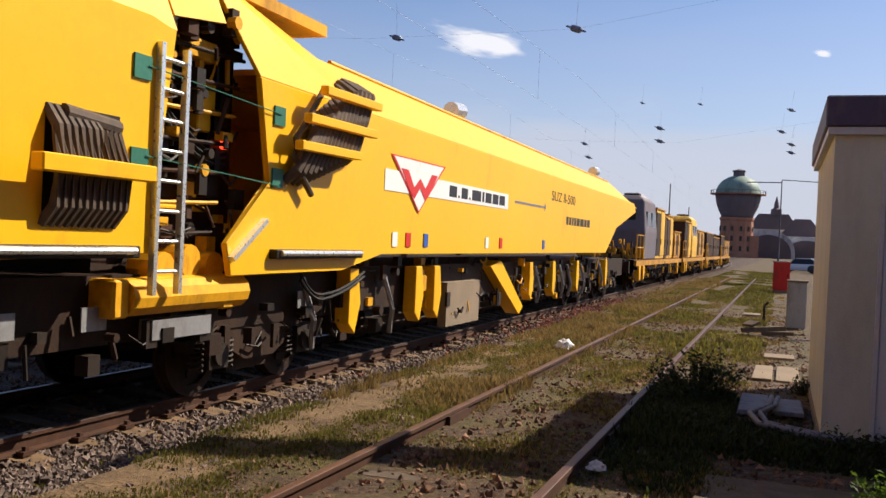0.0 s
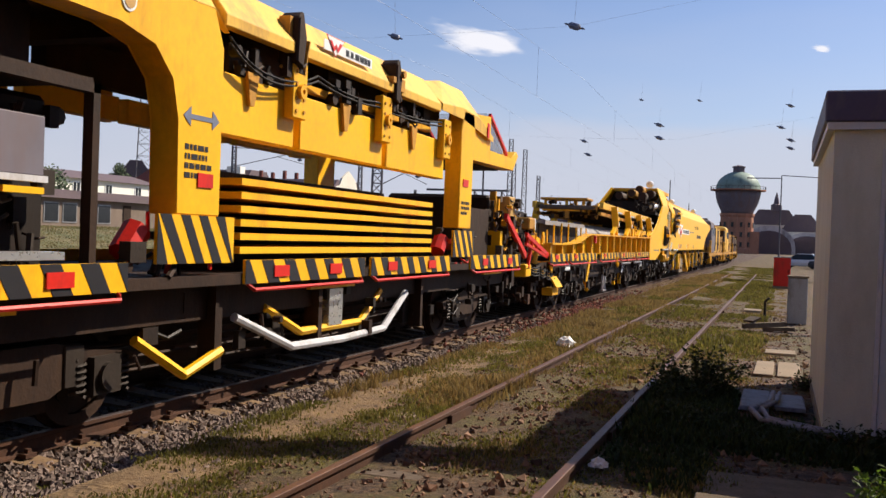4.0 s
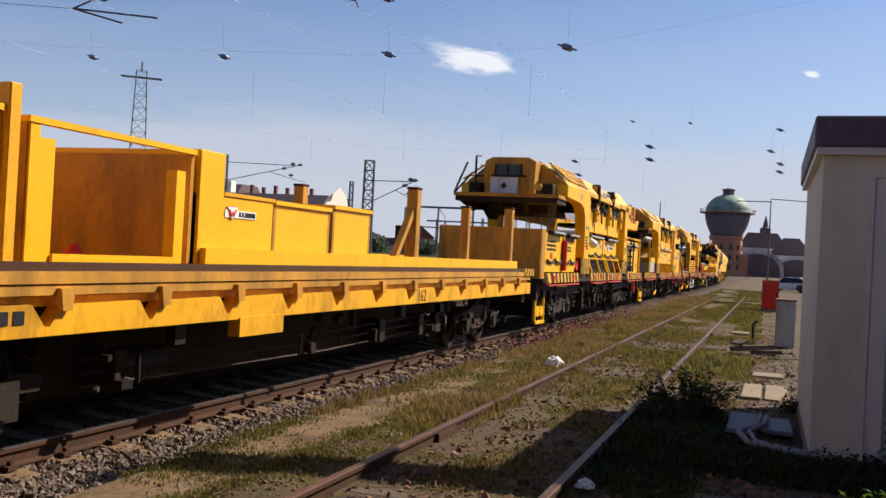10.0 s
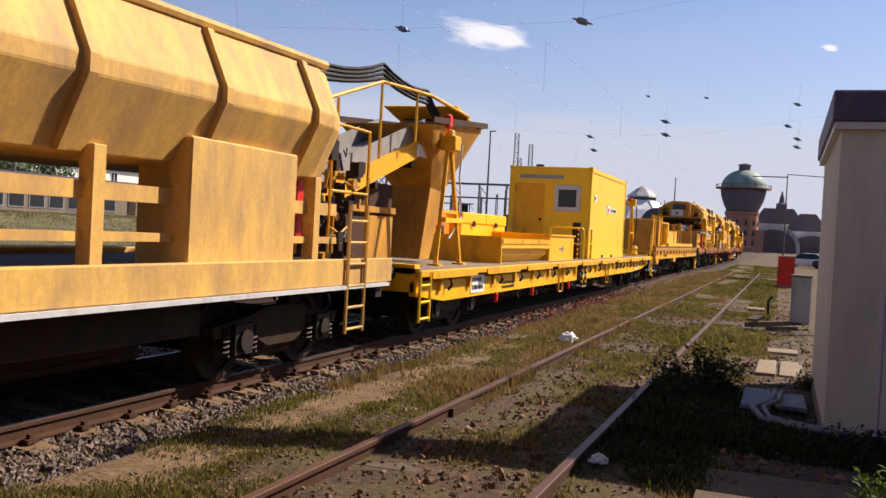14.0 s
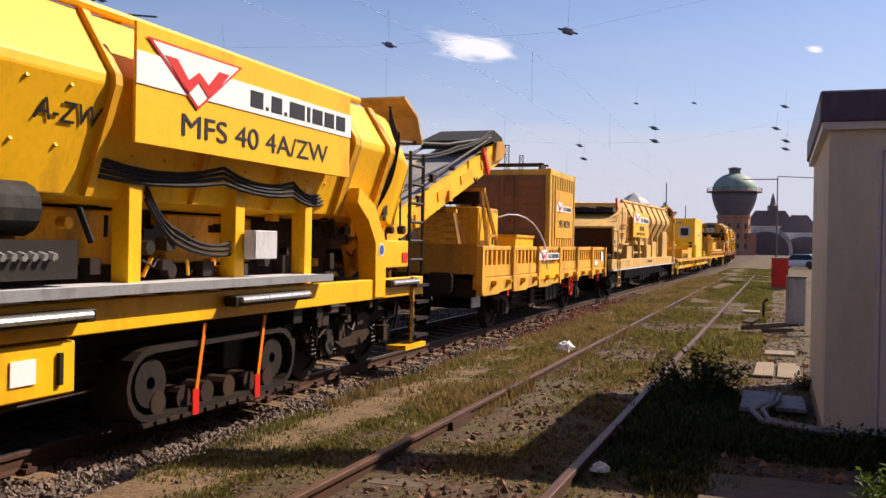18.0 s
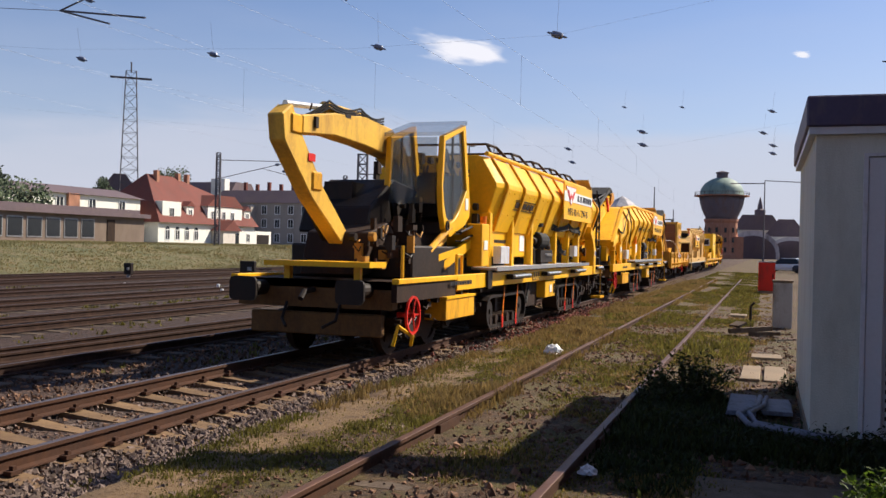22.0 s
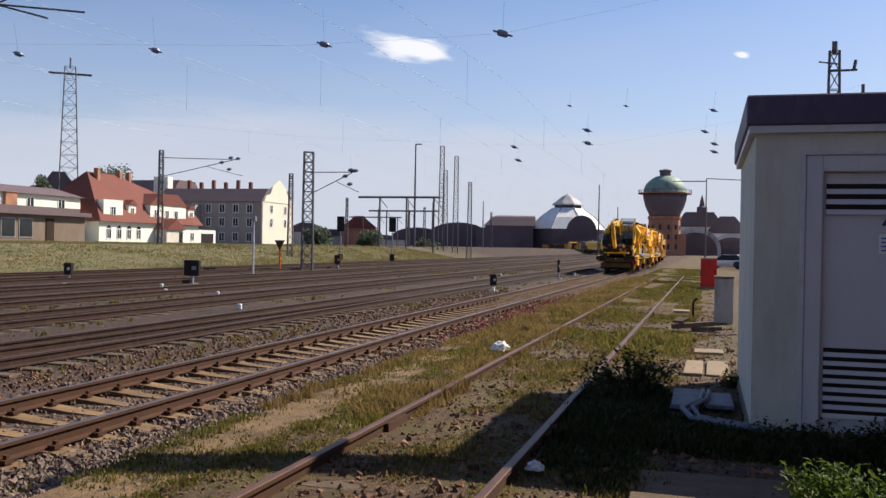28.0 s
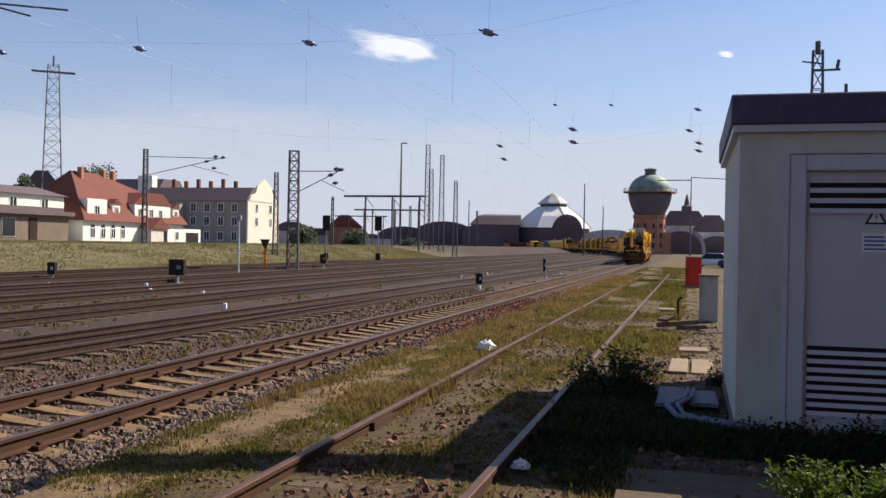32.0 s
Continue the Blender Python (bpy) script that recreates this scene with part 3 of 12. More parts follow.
def track(name, line, z, mat, label, head=None):
    t = thing(name, label, "track", kind="structure")
    for side in (-0.7535, 0.7535):
        r = part("rail", rail_mesh(line, z, side), mat, t)
        r.data.materials.append(head or M_RAILTOP)
        for p in r.data.polygons:
            if p.normal.z > 0.6 and p.center.z > z - 0.02:
                p.material_index = 1
    return t


main_line = [on_track(s) for s in [-60] + list(range(-20, 108, 6)) + list(range(108, 560, 6))]
main_track = track("main_track", main_line, RAIL_Z, M_RUST, "main railway track with worn rails on concrete sleepers")
siding = track("siding_track", [(-2.16 + 0.012 * noise.noise(Vector((y * 0.3, 0, 0))), y, 0) for y in range(-10, 64, 2)], 0.0, M_RUST, "disused rusty siding track sunk in grass", M_SIDETOP)
YARD = []
for i, x in enumerate(TRACKS):
    YARD.append(track("yard_track", [(x + (0.0004 * max(0, y - 60) ** 1.5 * -1), y, 0) for y in range(-40, 320, 10)], RAIL_Z, M_GRIMYRAIL, "rusty yard track among dark gravel", M_YARDTOP))
part("switch_rail", rail_mesh([(-11.2 + 0.035 * y, y, 0) for y in range(-20, 46, 4)], RAIL_Z - 0.01, 0.0), M_GRIMYRAIL, YARD[0], "rusty rail closing in from a turnout")

# ---- transformer shed beside the siding ----
SH_X, SH_Y, SH_D, SH_W = 0.43, 9.45, 4.1, 4.2


def build_shed():
    t = thing("transformer_shed", "grey rendered transformer shed with dark flat roof", "shed", pose(SH_X, SH_Y, -0.15))
    d0, d1, dt = 0.45, 1.95, 2.72
    # front wall: one sheet of wall round the door's opening
    bm = bmesh.new()
    extrude(bm, [(0, 0), (d0, 0), (d0, dt), (d1, dt), (d1, 0), (SH_W, 0), (SH_W, 3.02), (0, 3.02)], 0, 0.2, "y")
    part("front_wall", bm, M_WALL, t)
    for name, b in (("side_wall", (0, 0.2, 0.2, SH_D)), ("side_wall", (SH_W - 0.2, SH_W, 0.2, SH_D)), ("back_wall", (0.2, SH_W - 0.2, SH_D - 0.2, SH_D))):
        boxes(name, M_WALL, t, (*b, 0, 3.02))
    boxes("roof", M_FASCIA, t, (-0.09, SH_W + 0.09, -0.09, SH_D + 0.09, 3.0, 3.29), bevel=0.015)
    for b in ((-0.065, SH_W + 0.065, -0.065, 0, 2.93, 2.998), (-0.065, 0, 0, SH_D, 2.93, 2.998)):
        boxes("roof_trim", M_DOOR, t, b, label="pale metal drip edge")
    for b in ((-0.02, d0, -0.02, 0, 0, 0.12), (d1, SH_W, -0.02, 0, 0, 0.12), (-0.02, 0, 0, SH_D, 0, 0.12), (d0, d1, -0.02, 0.18, -0.02, 0.1)):
        boxes("plinth", M_CONC, t, b)
    boxes("door_frame", M_DOOR, t, (d0 + 0.004, d0 + 0.16, -0.03, 0.1, 0.1, dt - 0.002), (d1 - 0.16, d1 - 0.004, -0.03, 0.1, 0.1, dt - 0.002), (d0 + 0.16, d1 - 0.16, -0.03, 0.1, dt - 0.16, dt - 0.002), bevel=0.01)
    for b in ((d0 - 0.035, d0 + 0.002, -0.045, 0.0, 0.1, dt + 0.03), (d0 + 0.002, d1, -0.045, 0.0, dt + 0.002, dt + 0.03)):
        boxes("door_trim", M_LIGHT, t, b)
    x0, x1 = d0 + 0.163, d1 - 0.163
    door = boxes("door", M_DOOR, t, (x0, x1, 0.04, 0.08, 0.1, 2.557), label="pale grey steel door with louvres")
    for z0, z1, k in ((0.24, 0.90, 8), (2.16, 2.45, 3)):
        # Black sheet on the door stands for the shade behind the louvres.
        boxes("louvre_opening", M_BLK, door, (x0 + 0.03, x1 - 0.03, 0.028, 0.042, z0, z1))
        step = (z1 - z0) / k
        for i in range(k):
            bm = bmesh.new()
            z = z0 + i * step
            extrude(bm, [(0.008, z), (0.016, z), (0.034, z + step * 0.5), (0.026, z + step * 0.5)], x0 + 0.03, x1 - 0.03, "x")
            part("louvre", bm, M_DOOR, door)
    warn = bmesh.new()
    extrude(warn, [(d0 + 0.68, 2.06), (d0 + 0.88, 2.06), (d0 + 0.78, 2.235)], 0.034, 0.038, "y")
    w = part("warning_sign", warn, M_INK, t, "black and yellow high-voltage triangle")
    inner = bmesh.new()
    extrude(inner, [(d0 + 0.712, 2.078), (d0 + 0.848, 2.078), (d0 + 0.78, 2.198)], 0.03, 0.033, "y")
    part("sign_face", inner, M_WHITE, w)
    bolt = bmesh.new()
    extrude(bolt, [(d0 + 0.785, 2.165), (d0 + 0.765, 2.125), (d0 + 0.782, 2.127), (d0 + 0.77, 2.088), (d0 + 0.798, 2.135), (d0 + 0.78, 2.134)], 0.026, 0.029, "y")
    part("sign_bolt", bolt, M_INK, w)
    boxes("notice", M_WHITE, t, (d0 + 0.66, d0 + 0.9, 0.034, 0.038, 1.80, 1.98))
    bars = bmesh.new()
    for i in range(4):
        quad_box(bars, d0 + 0.68, d0 + 0.88 - 0.03 * (i % 2), 0.030, 0.033, 1.82 + i * 0.038, 1.835 + i * 0.038)
    part("notice_bars", bars, M_BLUE, t)


build_shed()

# ---- brick hall added beside and behind the camera, never in view, to block sky light ----
light_block = thing("goods_hall", "unseen dark brick hall added to block sky light", "building", pose(0, 0, -0.15), kind="structure")
boxes("wall", M_BRICK, light_block, (4.7, 5.1, -45, 8.6, 0, 9.0))
boxes("wall", M_BRICK, light_block, (-2.6, 4.7, -14.4, -14, 0, 9.0))
boxes("roof", M_ROOFD, light_block, (4.3, 16, -45, 9.0, 9.0, 9.3))

# ---- near ground details ----
rng = random.Random(7)


def slab_at(name, x0, x1, y0, y1, z, h, mat, label, category, tilt=0.0):
    bm = bmesh.new()
    quad_box(bm, x0, x1, y0, y1, z - h, z)
    c = Vector(((x0 + x1) / 2, (y0 + y1) / 2, z))
    for v in bm.verts:
        v.co -= c
        v.co.x += rng.uniform(-0.02, 0.02)
        v.co.y += rng.uniform(-0.02, 0.02)
    return single(name, bm, mat, label, category, Matrix.Translation(c) @ pose(0, 0, 0, tilt, tilt * 0.5, 0), bevel=0.008)


for i, (x0, x1, y0, y1) in enumerate([(-0.30, -0.02, 13.7, 15.4), (0.02, 0.33, 13.75, 15.3), (-0.2, 0.3, 16.6, 17.3)]):
    slab_at("paving_slab", x0, x1, y0, y1, -0.10, 0.07, M_CONC, "worn pale concrete paving slab beside the shed", "paving slab", rng.uniform(-1, 1))
slab_at("metal_cover", -0.36, -0.06, 10.6, 11.75, -0.05, 0.05, M_COVER, "grey metal duct cover plate lying by the shed", "cover plate", 1)
slab_at("metal_cover", 0.0, 0.31, 10.65, 11.7, -0.05, 0.05, M_COVER, "grey metal duct cover plate lying by the shed", "cover plate", -1)
bm = bmesh.new()
pipe(bm, [(-0.02, 11.5, -0.02), (-0.05, 10.5, 0.02), (-0.22, 9.95, 0.02), (-0.12, 9.5, 0.0), (0.5, 9.25, -0.03), (0.75, 9.25, -0.05)], 0.03, 8)
single("conduit_pipe", bm, M_COVER, "bent grey conduit pipe lying on the ground", "pipe", smooth=True)
bm = bmesh.new()
pipe(bm, [(0.05, 11.5, -0.02), (0.02, 10.6, 0.02), (-0.12, 10.05, 0.02), (-0.05, 9.6, 0.0), (0.5, 9.38, -0.03), (0.75, 9.36, -0.05)], 0.025, 8)
single("conduit_pipe", bm, M_COVER, "second bent grey conduit pipe lying on the ground", "pipe", smooth=True)
slab_at("broken_slab", -3.55, -3.3, 8.3, 8.5, -0.11, 0.06, M_CONC, "flat broken piece of concrete in the grass", "concrete piece", 3)
slab_at("drain_cover", -0.9, -0.45, 27.0, 27.6, -0.06, 0.08, M_CONC, "flat grey concrete drain cover in grass", "cover plate", 1)

kerb = slab_at("path_slab", -0.45, -0.02, 5.3, 6.28, 0.05, 0.22, M_PATH, "raised concrete path slab before the shed", "paving slab", 0)
slab_at("path_slab", 0.0, 0.40, 5.3, 6.22, 0.05, 0.22, M_PATH, "raised concrete path slab before the shed", "paving slab", 0)
slab_at("path_slab", 0.42, 2.6, 5.3, 6.35, 0.0, 0.2, M_PATH, "raised weedy concrete path slab before the shed", "paving slab", 0)
cab = thing("red_cabinet", "red painted steel trackside cabinet on a base", "cabinet", pose(0.08, 44.5, -0.12))
boxes("body", M_RED, cab, (-0.36, 0.36, 0, 0.5, 0.1, 1.38), bevel=0.02)
boxes("base", M_CONC, cab, (-0.38, 0.38, -0.02, 0.52, -0.05, 0.1))
boxes("roof", M_GREY, cab, (-0.39, 0.39, -0.04, 0.54, 1.38, 1.42))
boxes("handle", M_BLK, cab, (0.24, 0.28, -0.03, 0, 0.7, 0.86))
post = thing("grey_cabinet", "plain grey concrete trackside cabinet with flat top", "cabinet", pose(0.43, 23.6, -0.12))
boxes("body", M_GREY, post, (-0.24, 0.2, 0, 0.4, 0, 1.1), bevel=0.02)
boxes("lid", M_CONC, post, (-0.26, 0.22, -0.02, 0.42, 1.1, 1.15), bevel=0.01)
bm = bmesh.new()
rod(bm, (0, 0, 0), (0, 0, 0.42), 0.035)
rod(bm, (0, 0, 0.42), (0.1, 0, 0.52), 0.03)
single("short_post", bm, M_BLK, "short black bent iron post in gravel", "post", pose(-0.33, 25.5, -0.14))
bm = bmesh.new()
beam(bm, (-0.5, 0, 0.1), (0.35, 0.5, 0.16), 0.12, 0.1)
beam(bm, (-0.4, 0.1, 0.2), (-0.25, 0.25, 0.28), 0.3, 0.05)
beam(bm, (-0.1, 0.3, 0.04), (0.55, 0.25, 0.08), 0.2, 0.08)
single("scrap_timber", bm, M_WOOD, "dark charred scrap timber lying on gravel", "timber", pose(-0.2, 21.0, -0.13))


def crumpled(name, x, y, z, r, label):
    bm = bmesh.new()
    bmesh.ops.create_icosphere(bm, subdivisions=3, radius=r)
    for v in bm.verts:
        k = 1 + 0.55 * noise.noise(v.co * (2.2 / r) + Vector((x, y, 0)))
        v.co = Vector((v.co.x * k, v.co.y * k, max(-0.25 * r, v.co.z * k * 0.85)))
    single(name, bm, M_PLASTIC, label, "plastic bag", pose(x, y, z))


crumpled("plastic_bag", -3.3, 15.2, -0.06, 0.145, "crumpled white plastic bag in dry grass")
slab_at("path_slab", -0.48, 0.7, 6.32, 7.6, -0.105, 0.06, M_PATH, "flat weedy path slab in the shed's shade", "paving slab", 0)
crumpled("plastic_bag", -1.26, 7.2, -0.07, 0.062, "small crumpled white plastic bag beside the rail")

# loose stones of the ballast shoulder
def stones(name, count, region, size, z, label, mat=M_STONE):
    verts, faces = [], []
    base = [(1, 0, 0), (-1, 0, 0), (0, 1, 0), (0, -1, 0), (0, 0, 1), (0, 0, -1)]
    tri = [(0, 2, 4), (2, 1, 4), (1, 3, 4), (3, 0, 4), (2, 0, 5), (1, 2, 5), (3, 1, 5), (0, 3, 5)]
    r = random.Random(11)
    for _ in range(count):
        x, y = region(r)
        s = size * r.uniform(0.5, 1.5)
        q = Euler((r.uniform(0, 6), r.uniform(0, 6), r.uniform(0, 6))).to_matrix()
        k = len(verts)
        for b in base:
            p = q @ Vector((b[0] * r.uniform(0.6, 1.2), b[1] * r.uniform(0.6, 1.2), b[2] * r.uniform(0.5, 0.9)))
            verts.append((x + p.x * s, y + p.y * s, z(x, y) + p.z * s))
        faces += [(a + k, b + k, c + k) for a, b, c in tri]
    me = bpy.data.meshes.new(name)
    me.from_pydata(verts, [], faces)
    me.materials.append(mat)
    tagged(new(name, me), label, "stones", kind="stuff")


def bed(x, y):
    return -0.29 if x < -4.9 else -0.29 + 0.14 * min(1, (x + 4.9) / 0.8)


def between(x, y):
    """Ballast lies lower where the sleepers dip between the rails."""
    return -0.325 if abs(x + 6.5) < 0.62 else -0.29


stones("ballast_stones", 11000, lambda r: (-5.05 + r.gauss(0, 0.42), 3.5 + 32 * r.random() ** 1.6), 0.033, bed, "grey and reddish crushed ballast stones beside the track")
stones("ballast_stones", 7000, lambda r: (r.uniform(-8.2, -5.3), 4 + 36 * r.random() ** 1.5), 0.034, between, "grey brown ballast stones between the rails and tracks")
stones("ballast_stones", 8500, lambda r: (r.uniform(-10.3, -5.3), 4 + 36 * r.random() ** 1.5), 0.033, between, "rust-stained ballast stones between the rails and tracks", M_SCREE)
stones("ballast_stones", 6000, lambda r: (r.uniform(-3.75, 0.5), 4.5 + 24 * r.random() ** 1.5), 0.022, lambda x, y: ground_height(x, y) + 0.003, "scattered small stones in the grass of the siding", M_SCREE)
stones("earth_clods", 900, lambda r: (r.uniform(-2.75, -1.55) if r.random() < 0.6 else r.uniform(-0.8, 0.6), 6 + 20 * r.random() ** 1.4), 0.042, lambda x, y: ground_height(x, y) + 0.004, "brown earth clods and broken bricks in the siding", M_SCREE)

stones("brick_gravel", 1600, lambda r: (-4.75 + r.gauss(0, 0.35), 26 + r.gauss(0, 5.0)), 0.035, lambda x, y: -0.18, "red broken brick gravel on the ballast shoulder", M_REDG)


# grass
def grass(name, count, region, height, mat, label, lean=0.5, width=0.006, spread=0.045):
    verts, faces = [], []
    r = random.Random(name + label)
    n = 0
    while n < count:
        got = region(r)
        if got is None:
            continue
        x, y, k = got
        z = ground_height(x, y) - 0.01
        for _ in range(r.randint(5, 9)):
            h = height * k * r.uniform(0.4, 1.25)
            a = r.uniform(0, 6.283)
            bx, by = x + r.gauss(0, spread), y + r.gauss(0, spread)
            lx, ly = math.cos(a) * h * lean * r.random(), math.sin(a) * h * lean * r.random()
            b = a + 1.57 + r.uniform(-0.5, 0.5)
            wx, wy = math.cos(b) * width * (1 + y * 0.05), math.sin(b) * width * (1 + y * 0.05)
            i = len(verts)
            verts += [(bx - wx, by - wy, z), (bx + wx, by + wy, z), (bx + lx * 0.4 + wx * 0.7, by + ly * 0.4 + wy * 0.7, z + h * 0.6), (bx + lx * 0.4 - wx * 0.7, by + ly * 0.4 - wy * 0.7, z + h * 0.6), (bx + lx, by + ly, z + h)]
            faces += [(i, i + 1, i + 2, i + 3), (i + 3, i + 2, i + 4)]
        n += 1
    me = bpy.data.meshes.new(name)
    me.from_pydata(verts, [], faces)
    me.materials.append(mat)
    tagged(new(name, me), label, "grass", kind="stuff")


def patch(r, x0, x1, y0, y1, scale, least, power=1.5):
    x, y = r.uniform(x0, x1), y0 + (y1 - y0) * r.random() ** power
    k = noise.noise(Vector((x * scale, y * scale * 0.6, 5.0)))
    if k < least or (0.25 < x and 9.3 < y < 13.8) or (abs(x + 0.1) < 0.45 and 13.5 < y < 15.5) or (-0.4 < x < 0.8 and 6.4 < y < 7.15) or abs(x + 4.15 + 0.12 * noise.noise(Vector((0, y * 0.7, 2.0)))) < 0.3 * r.uniform(0.6, 1.1) and 7.0 + r.gauss(0, 0.8) < y < 15 + r.gauss(0, 3.5):
        return None
    return x, y, max(0.3, 0.55 + 1.1 * k)


grass("grass", 8500, lambda r: patch(r, -4.4, -0.3, 4.0, 26, 1.25, -0.06), 0.05, M_GRASS, "patchy green grass over the siding")
grass("grass", 7000, lambda r: patch(r, -4.1, -0.2, 14, 90, 0.5, -0.15, 1.0), 0.10, M_GRASS, "green grass further along the siding", width=0.009)
grass("dry_grass", 7000, lambda r: patch(r, -4.6, -2.8, 9, 60, 0.9, -0.3, 1.2), 0.15, M_DRY, "dry yellow grass between the tracks", 0.7)
grass("dry_grass", 1900, lambda r: patch(r, -2.8, 0.2, 4.5, 45, 1.3, 0.1, 1.4), 0.06, M_DRY, "dry stalks in the siding", 0.7)
grass("grass", 4200, lambda r: patch(r, -5.2, -3.0, 4.2, 16, 1.7, -0.05, 1.0), 0.055, M_GRASS, "grass tufts at the foot of the ballast")
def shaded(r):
    """Rank weeds before and beside the shed, added to darken its shade."""
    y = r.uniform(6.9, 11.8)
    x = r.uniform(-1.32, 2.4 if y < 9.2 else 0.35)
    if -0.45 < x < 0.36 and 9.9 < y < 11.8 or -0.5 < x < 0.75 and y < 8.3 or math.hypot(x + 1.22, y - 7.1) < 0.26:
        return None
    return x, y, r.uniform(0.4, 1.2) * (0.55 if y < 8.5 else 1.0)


def bank(r):
    """Clumps on the slope behind the tracks."""
    x, y = -34.6 - 26 * r.random() ** 1.3, r.uniform(30, 130)
    k = noise.noise(Vector((x * 0.22, y * 0.16, 9.0)))
    return x, y, 0.55 + max(-0.2, k) * 0.9


def yard(r):
    """Tufts that grow in rows between the yard tracks."""
    x, y = r.choice((-8.6, -13.4, -17.7, -21.2, -25.8, -30.3)) + r.gauss(0, 0.5), 8 + 75 * r.random() ** 1.2
    return (x, y, r.uniform(0.4, 1.2)) if noise.noise(Vector((x * 0.5, y * 0.25, 3.0))) > 0.12 else None


grass("yard_weeds", 900, yard, 0.10, M_GRASS, "low weeds between the yard tracks", 0.8, 0.012)
# The shade-darkened leaf fills the ground in the shed's shadow.
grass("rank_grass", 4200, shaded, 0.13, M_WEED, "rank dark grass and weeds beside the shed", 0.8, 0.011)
grass("bank_grass", 15000, bank, 0.17, M_BANK, "tall grass on the bank beyond the yard", width=0.009, spread=0.4)
grass("bank_grass", 4500, bank, 0.17, M_DRY, "dry tall grass on the bank beyond the yard", width=0.008, spread=0.4)


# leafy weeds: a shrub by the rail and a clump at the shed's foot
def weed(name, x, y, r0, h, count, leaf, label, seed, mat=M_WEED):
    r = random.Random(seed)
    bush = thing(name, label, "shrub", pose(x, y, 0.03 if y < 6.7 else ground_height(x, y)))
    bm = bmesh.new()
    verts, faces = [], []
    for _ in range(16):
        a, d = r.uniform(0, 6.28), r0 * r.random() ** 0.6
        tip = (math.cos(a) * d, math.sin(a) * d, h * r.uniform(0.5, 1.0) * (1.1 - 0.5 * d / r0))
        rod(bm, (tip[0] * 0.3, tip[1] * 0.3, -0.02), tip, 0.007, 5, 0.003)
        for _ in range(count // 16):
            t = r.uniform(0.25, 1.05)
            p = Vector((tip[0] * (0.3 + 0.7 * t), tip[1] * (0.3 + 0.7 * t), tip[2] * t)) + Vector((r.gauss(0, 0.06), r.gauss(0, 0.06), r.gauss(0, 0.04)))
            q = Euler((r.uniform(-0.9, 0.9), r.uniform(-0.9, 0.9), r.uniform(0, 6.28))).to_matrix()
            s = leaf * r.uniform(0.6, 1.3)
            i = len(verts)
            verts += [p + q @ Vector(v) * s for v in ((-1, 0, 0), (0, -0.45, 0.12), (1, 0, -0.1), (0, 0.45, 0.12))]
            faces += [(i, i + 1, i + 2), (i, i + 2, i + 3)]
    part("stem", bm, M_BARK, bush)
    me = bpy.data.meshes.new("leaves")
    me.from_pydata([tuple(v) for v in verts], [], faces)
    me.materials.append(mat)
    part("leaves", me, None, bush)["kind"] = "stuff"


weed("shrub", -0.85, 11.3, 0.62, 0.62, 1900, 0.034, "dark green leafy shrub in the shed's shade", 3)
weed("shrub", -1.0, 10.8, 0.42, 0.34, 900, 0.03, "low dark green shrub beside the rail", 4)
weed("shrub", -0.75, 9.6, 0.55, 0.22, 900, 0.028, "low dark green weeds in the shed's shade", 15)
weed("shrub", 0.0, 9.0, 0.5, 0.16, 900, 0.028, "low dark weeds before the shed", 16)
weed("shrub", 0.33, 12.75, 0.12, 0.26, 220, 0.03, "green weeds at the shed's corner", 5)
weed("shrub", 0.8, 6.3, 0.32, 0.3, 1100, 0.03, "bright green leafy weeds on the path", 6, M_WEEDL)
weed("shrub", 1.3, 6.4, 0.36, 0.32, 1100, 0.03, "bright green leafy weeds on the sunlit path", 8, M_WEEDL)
# Weeds added along the wall's foot, leaves darkened for its shade.
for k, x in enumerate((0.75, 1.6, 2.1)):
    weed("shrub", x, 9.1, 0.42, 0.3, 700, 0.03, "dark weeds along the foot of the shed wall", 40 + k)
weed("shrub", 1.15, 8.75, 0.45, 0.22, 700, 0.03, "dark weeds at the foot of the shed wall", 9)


# fishplates and old sleepers of the siding
for y in (8.6, 16.9, 26.0):
    for x in (-2.9135, -1.4065):
        fp = boxes("fishplate", M_RUST, siding, (x - 0.055, x - 0.012, y - 0.28, y + 0.28, -0.125, -0.04), (x + 0.012, x + 0.055, y - 0.28, y + 0.28, -0.125, -0.04))

# unseen mast and board, added behind the shed to throw a shadow over the siding
lm = thing("lamp_mast", "unseen steel mast with a long board, added for its shadow", "lamp mast", pose(4.75, 13.9, -0.15))
bm = bmesh.new()
rod(bm, (0, 0, 0), (0, 0, 8.15), 0.11, 10, 0.07)
part("pole", bm, M_MAST, lm, smooth=True)
bm = bmesh.new()
beam(bm, (0.1, 0.05, 8.15), (-3.6, -0.9, 8.15), 0.62, 0.14)
part("lamp_board", bm, M_LIGHT, lm)

# ---- distance: placed by bearing (degrees left of the track) and metres ----
def bearing(az, d, z=0.0):
    return Matrix.Translation((-d * math.sin(radians(az)), d * math.cos(radians(az)), z)) @ Matrix.Rotation(radians(az), 4, "Z")


def revolve(bm, profile, n=24):
    loft(bm, [[(r * math.cos(6.28319 * i / n), r * math.sin(6.28319 * i / n), z) for i in range(n)] for r, z in profile])


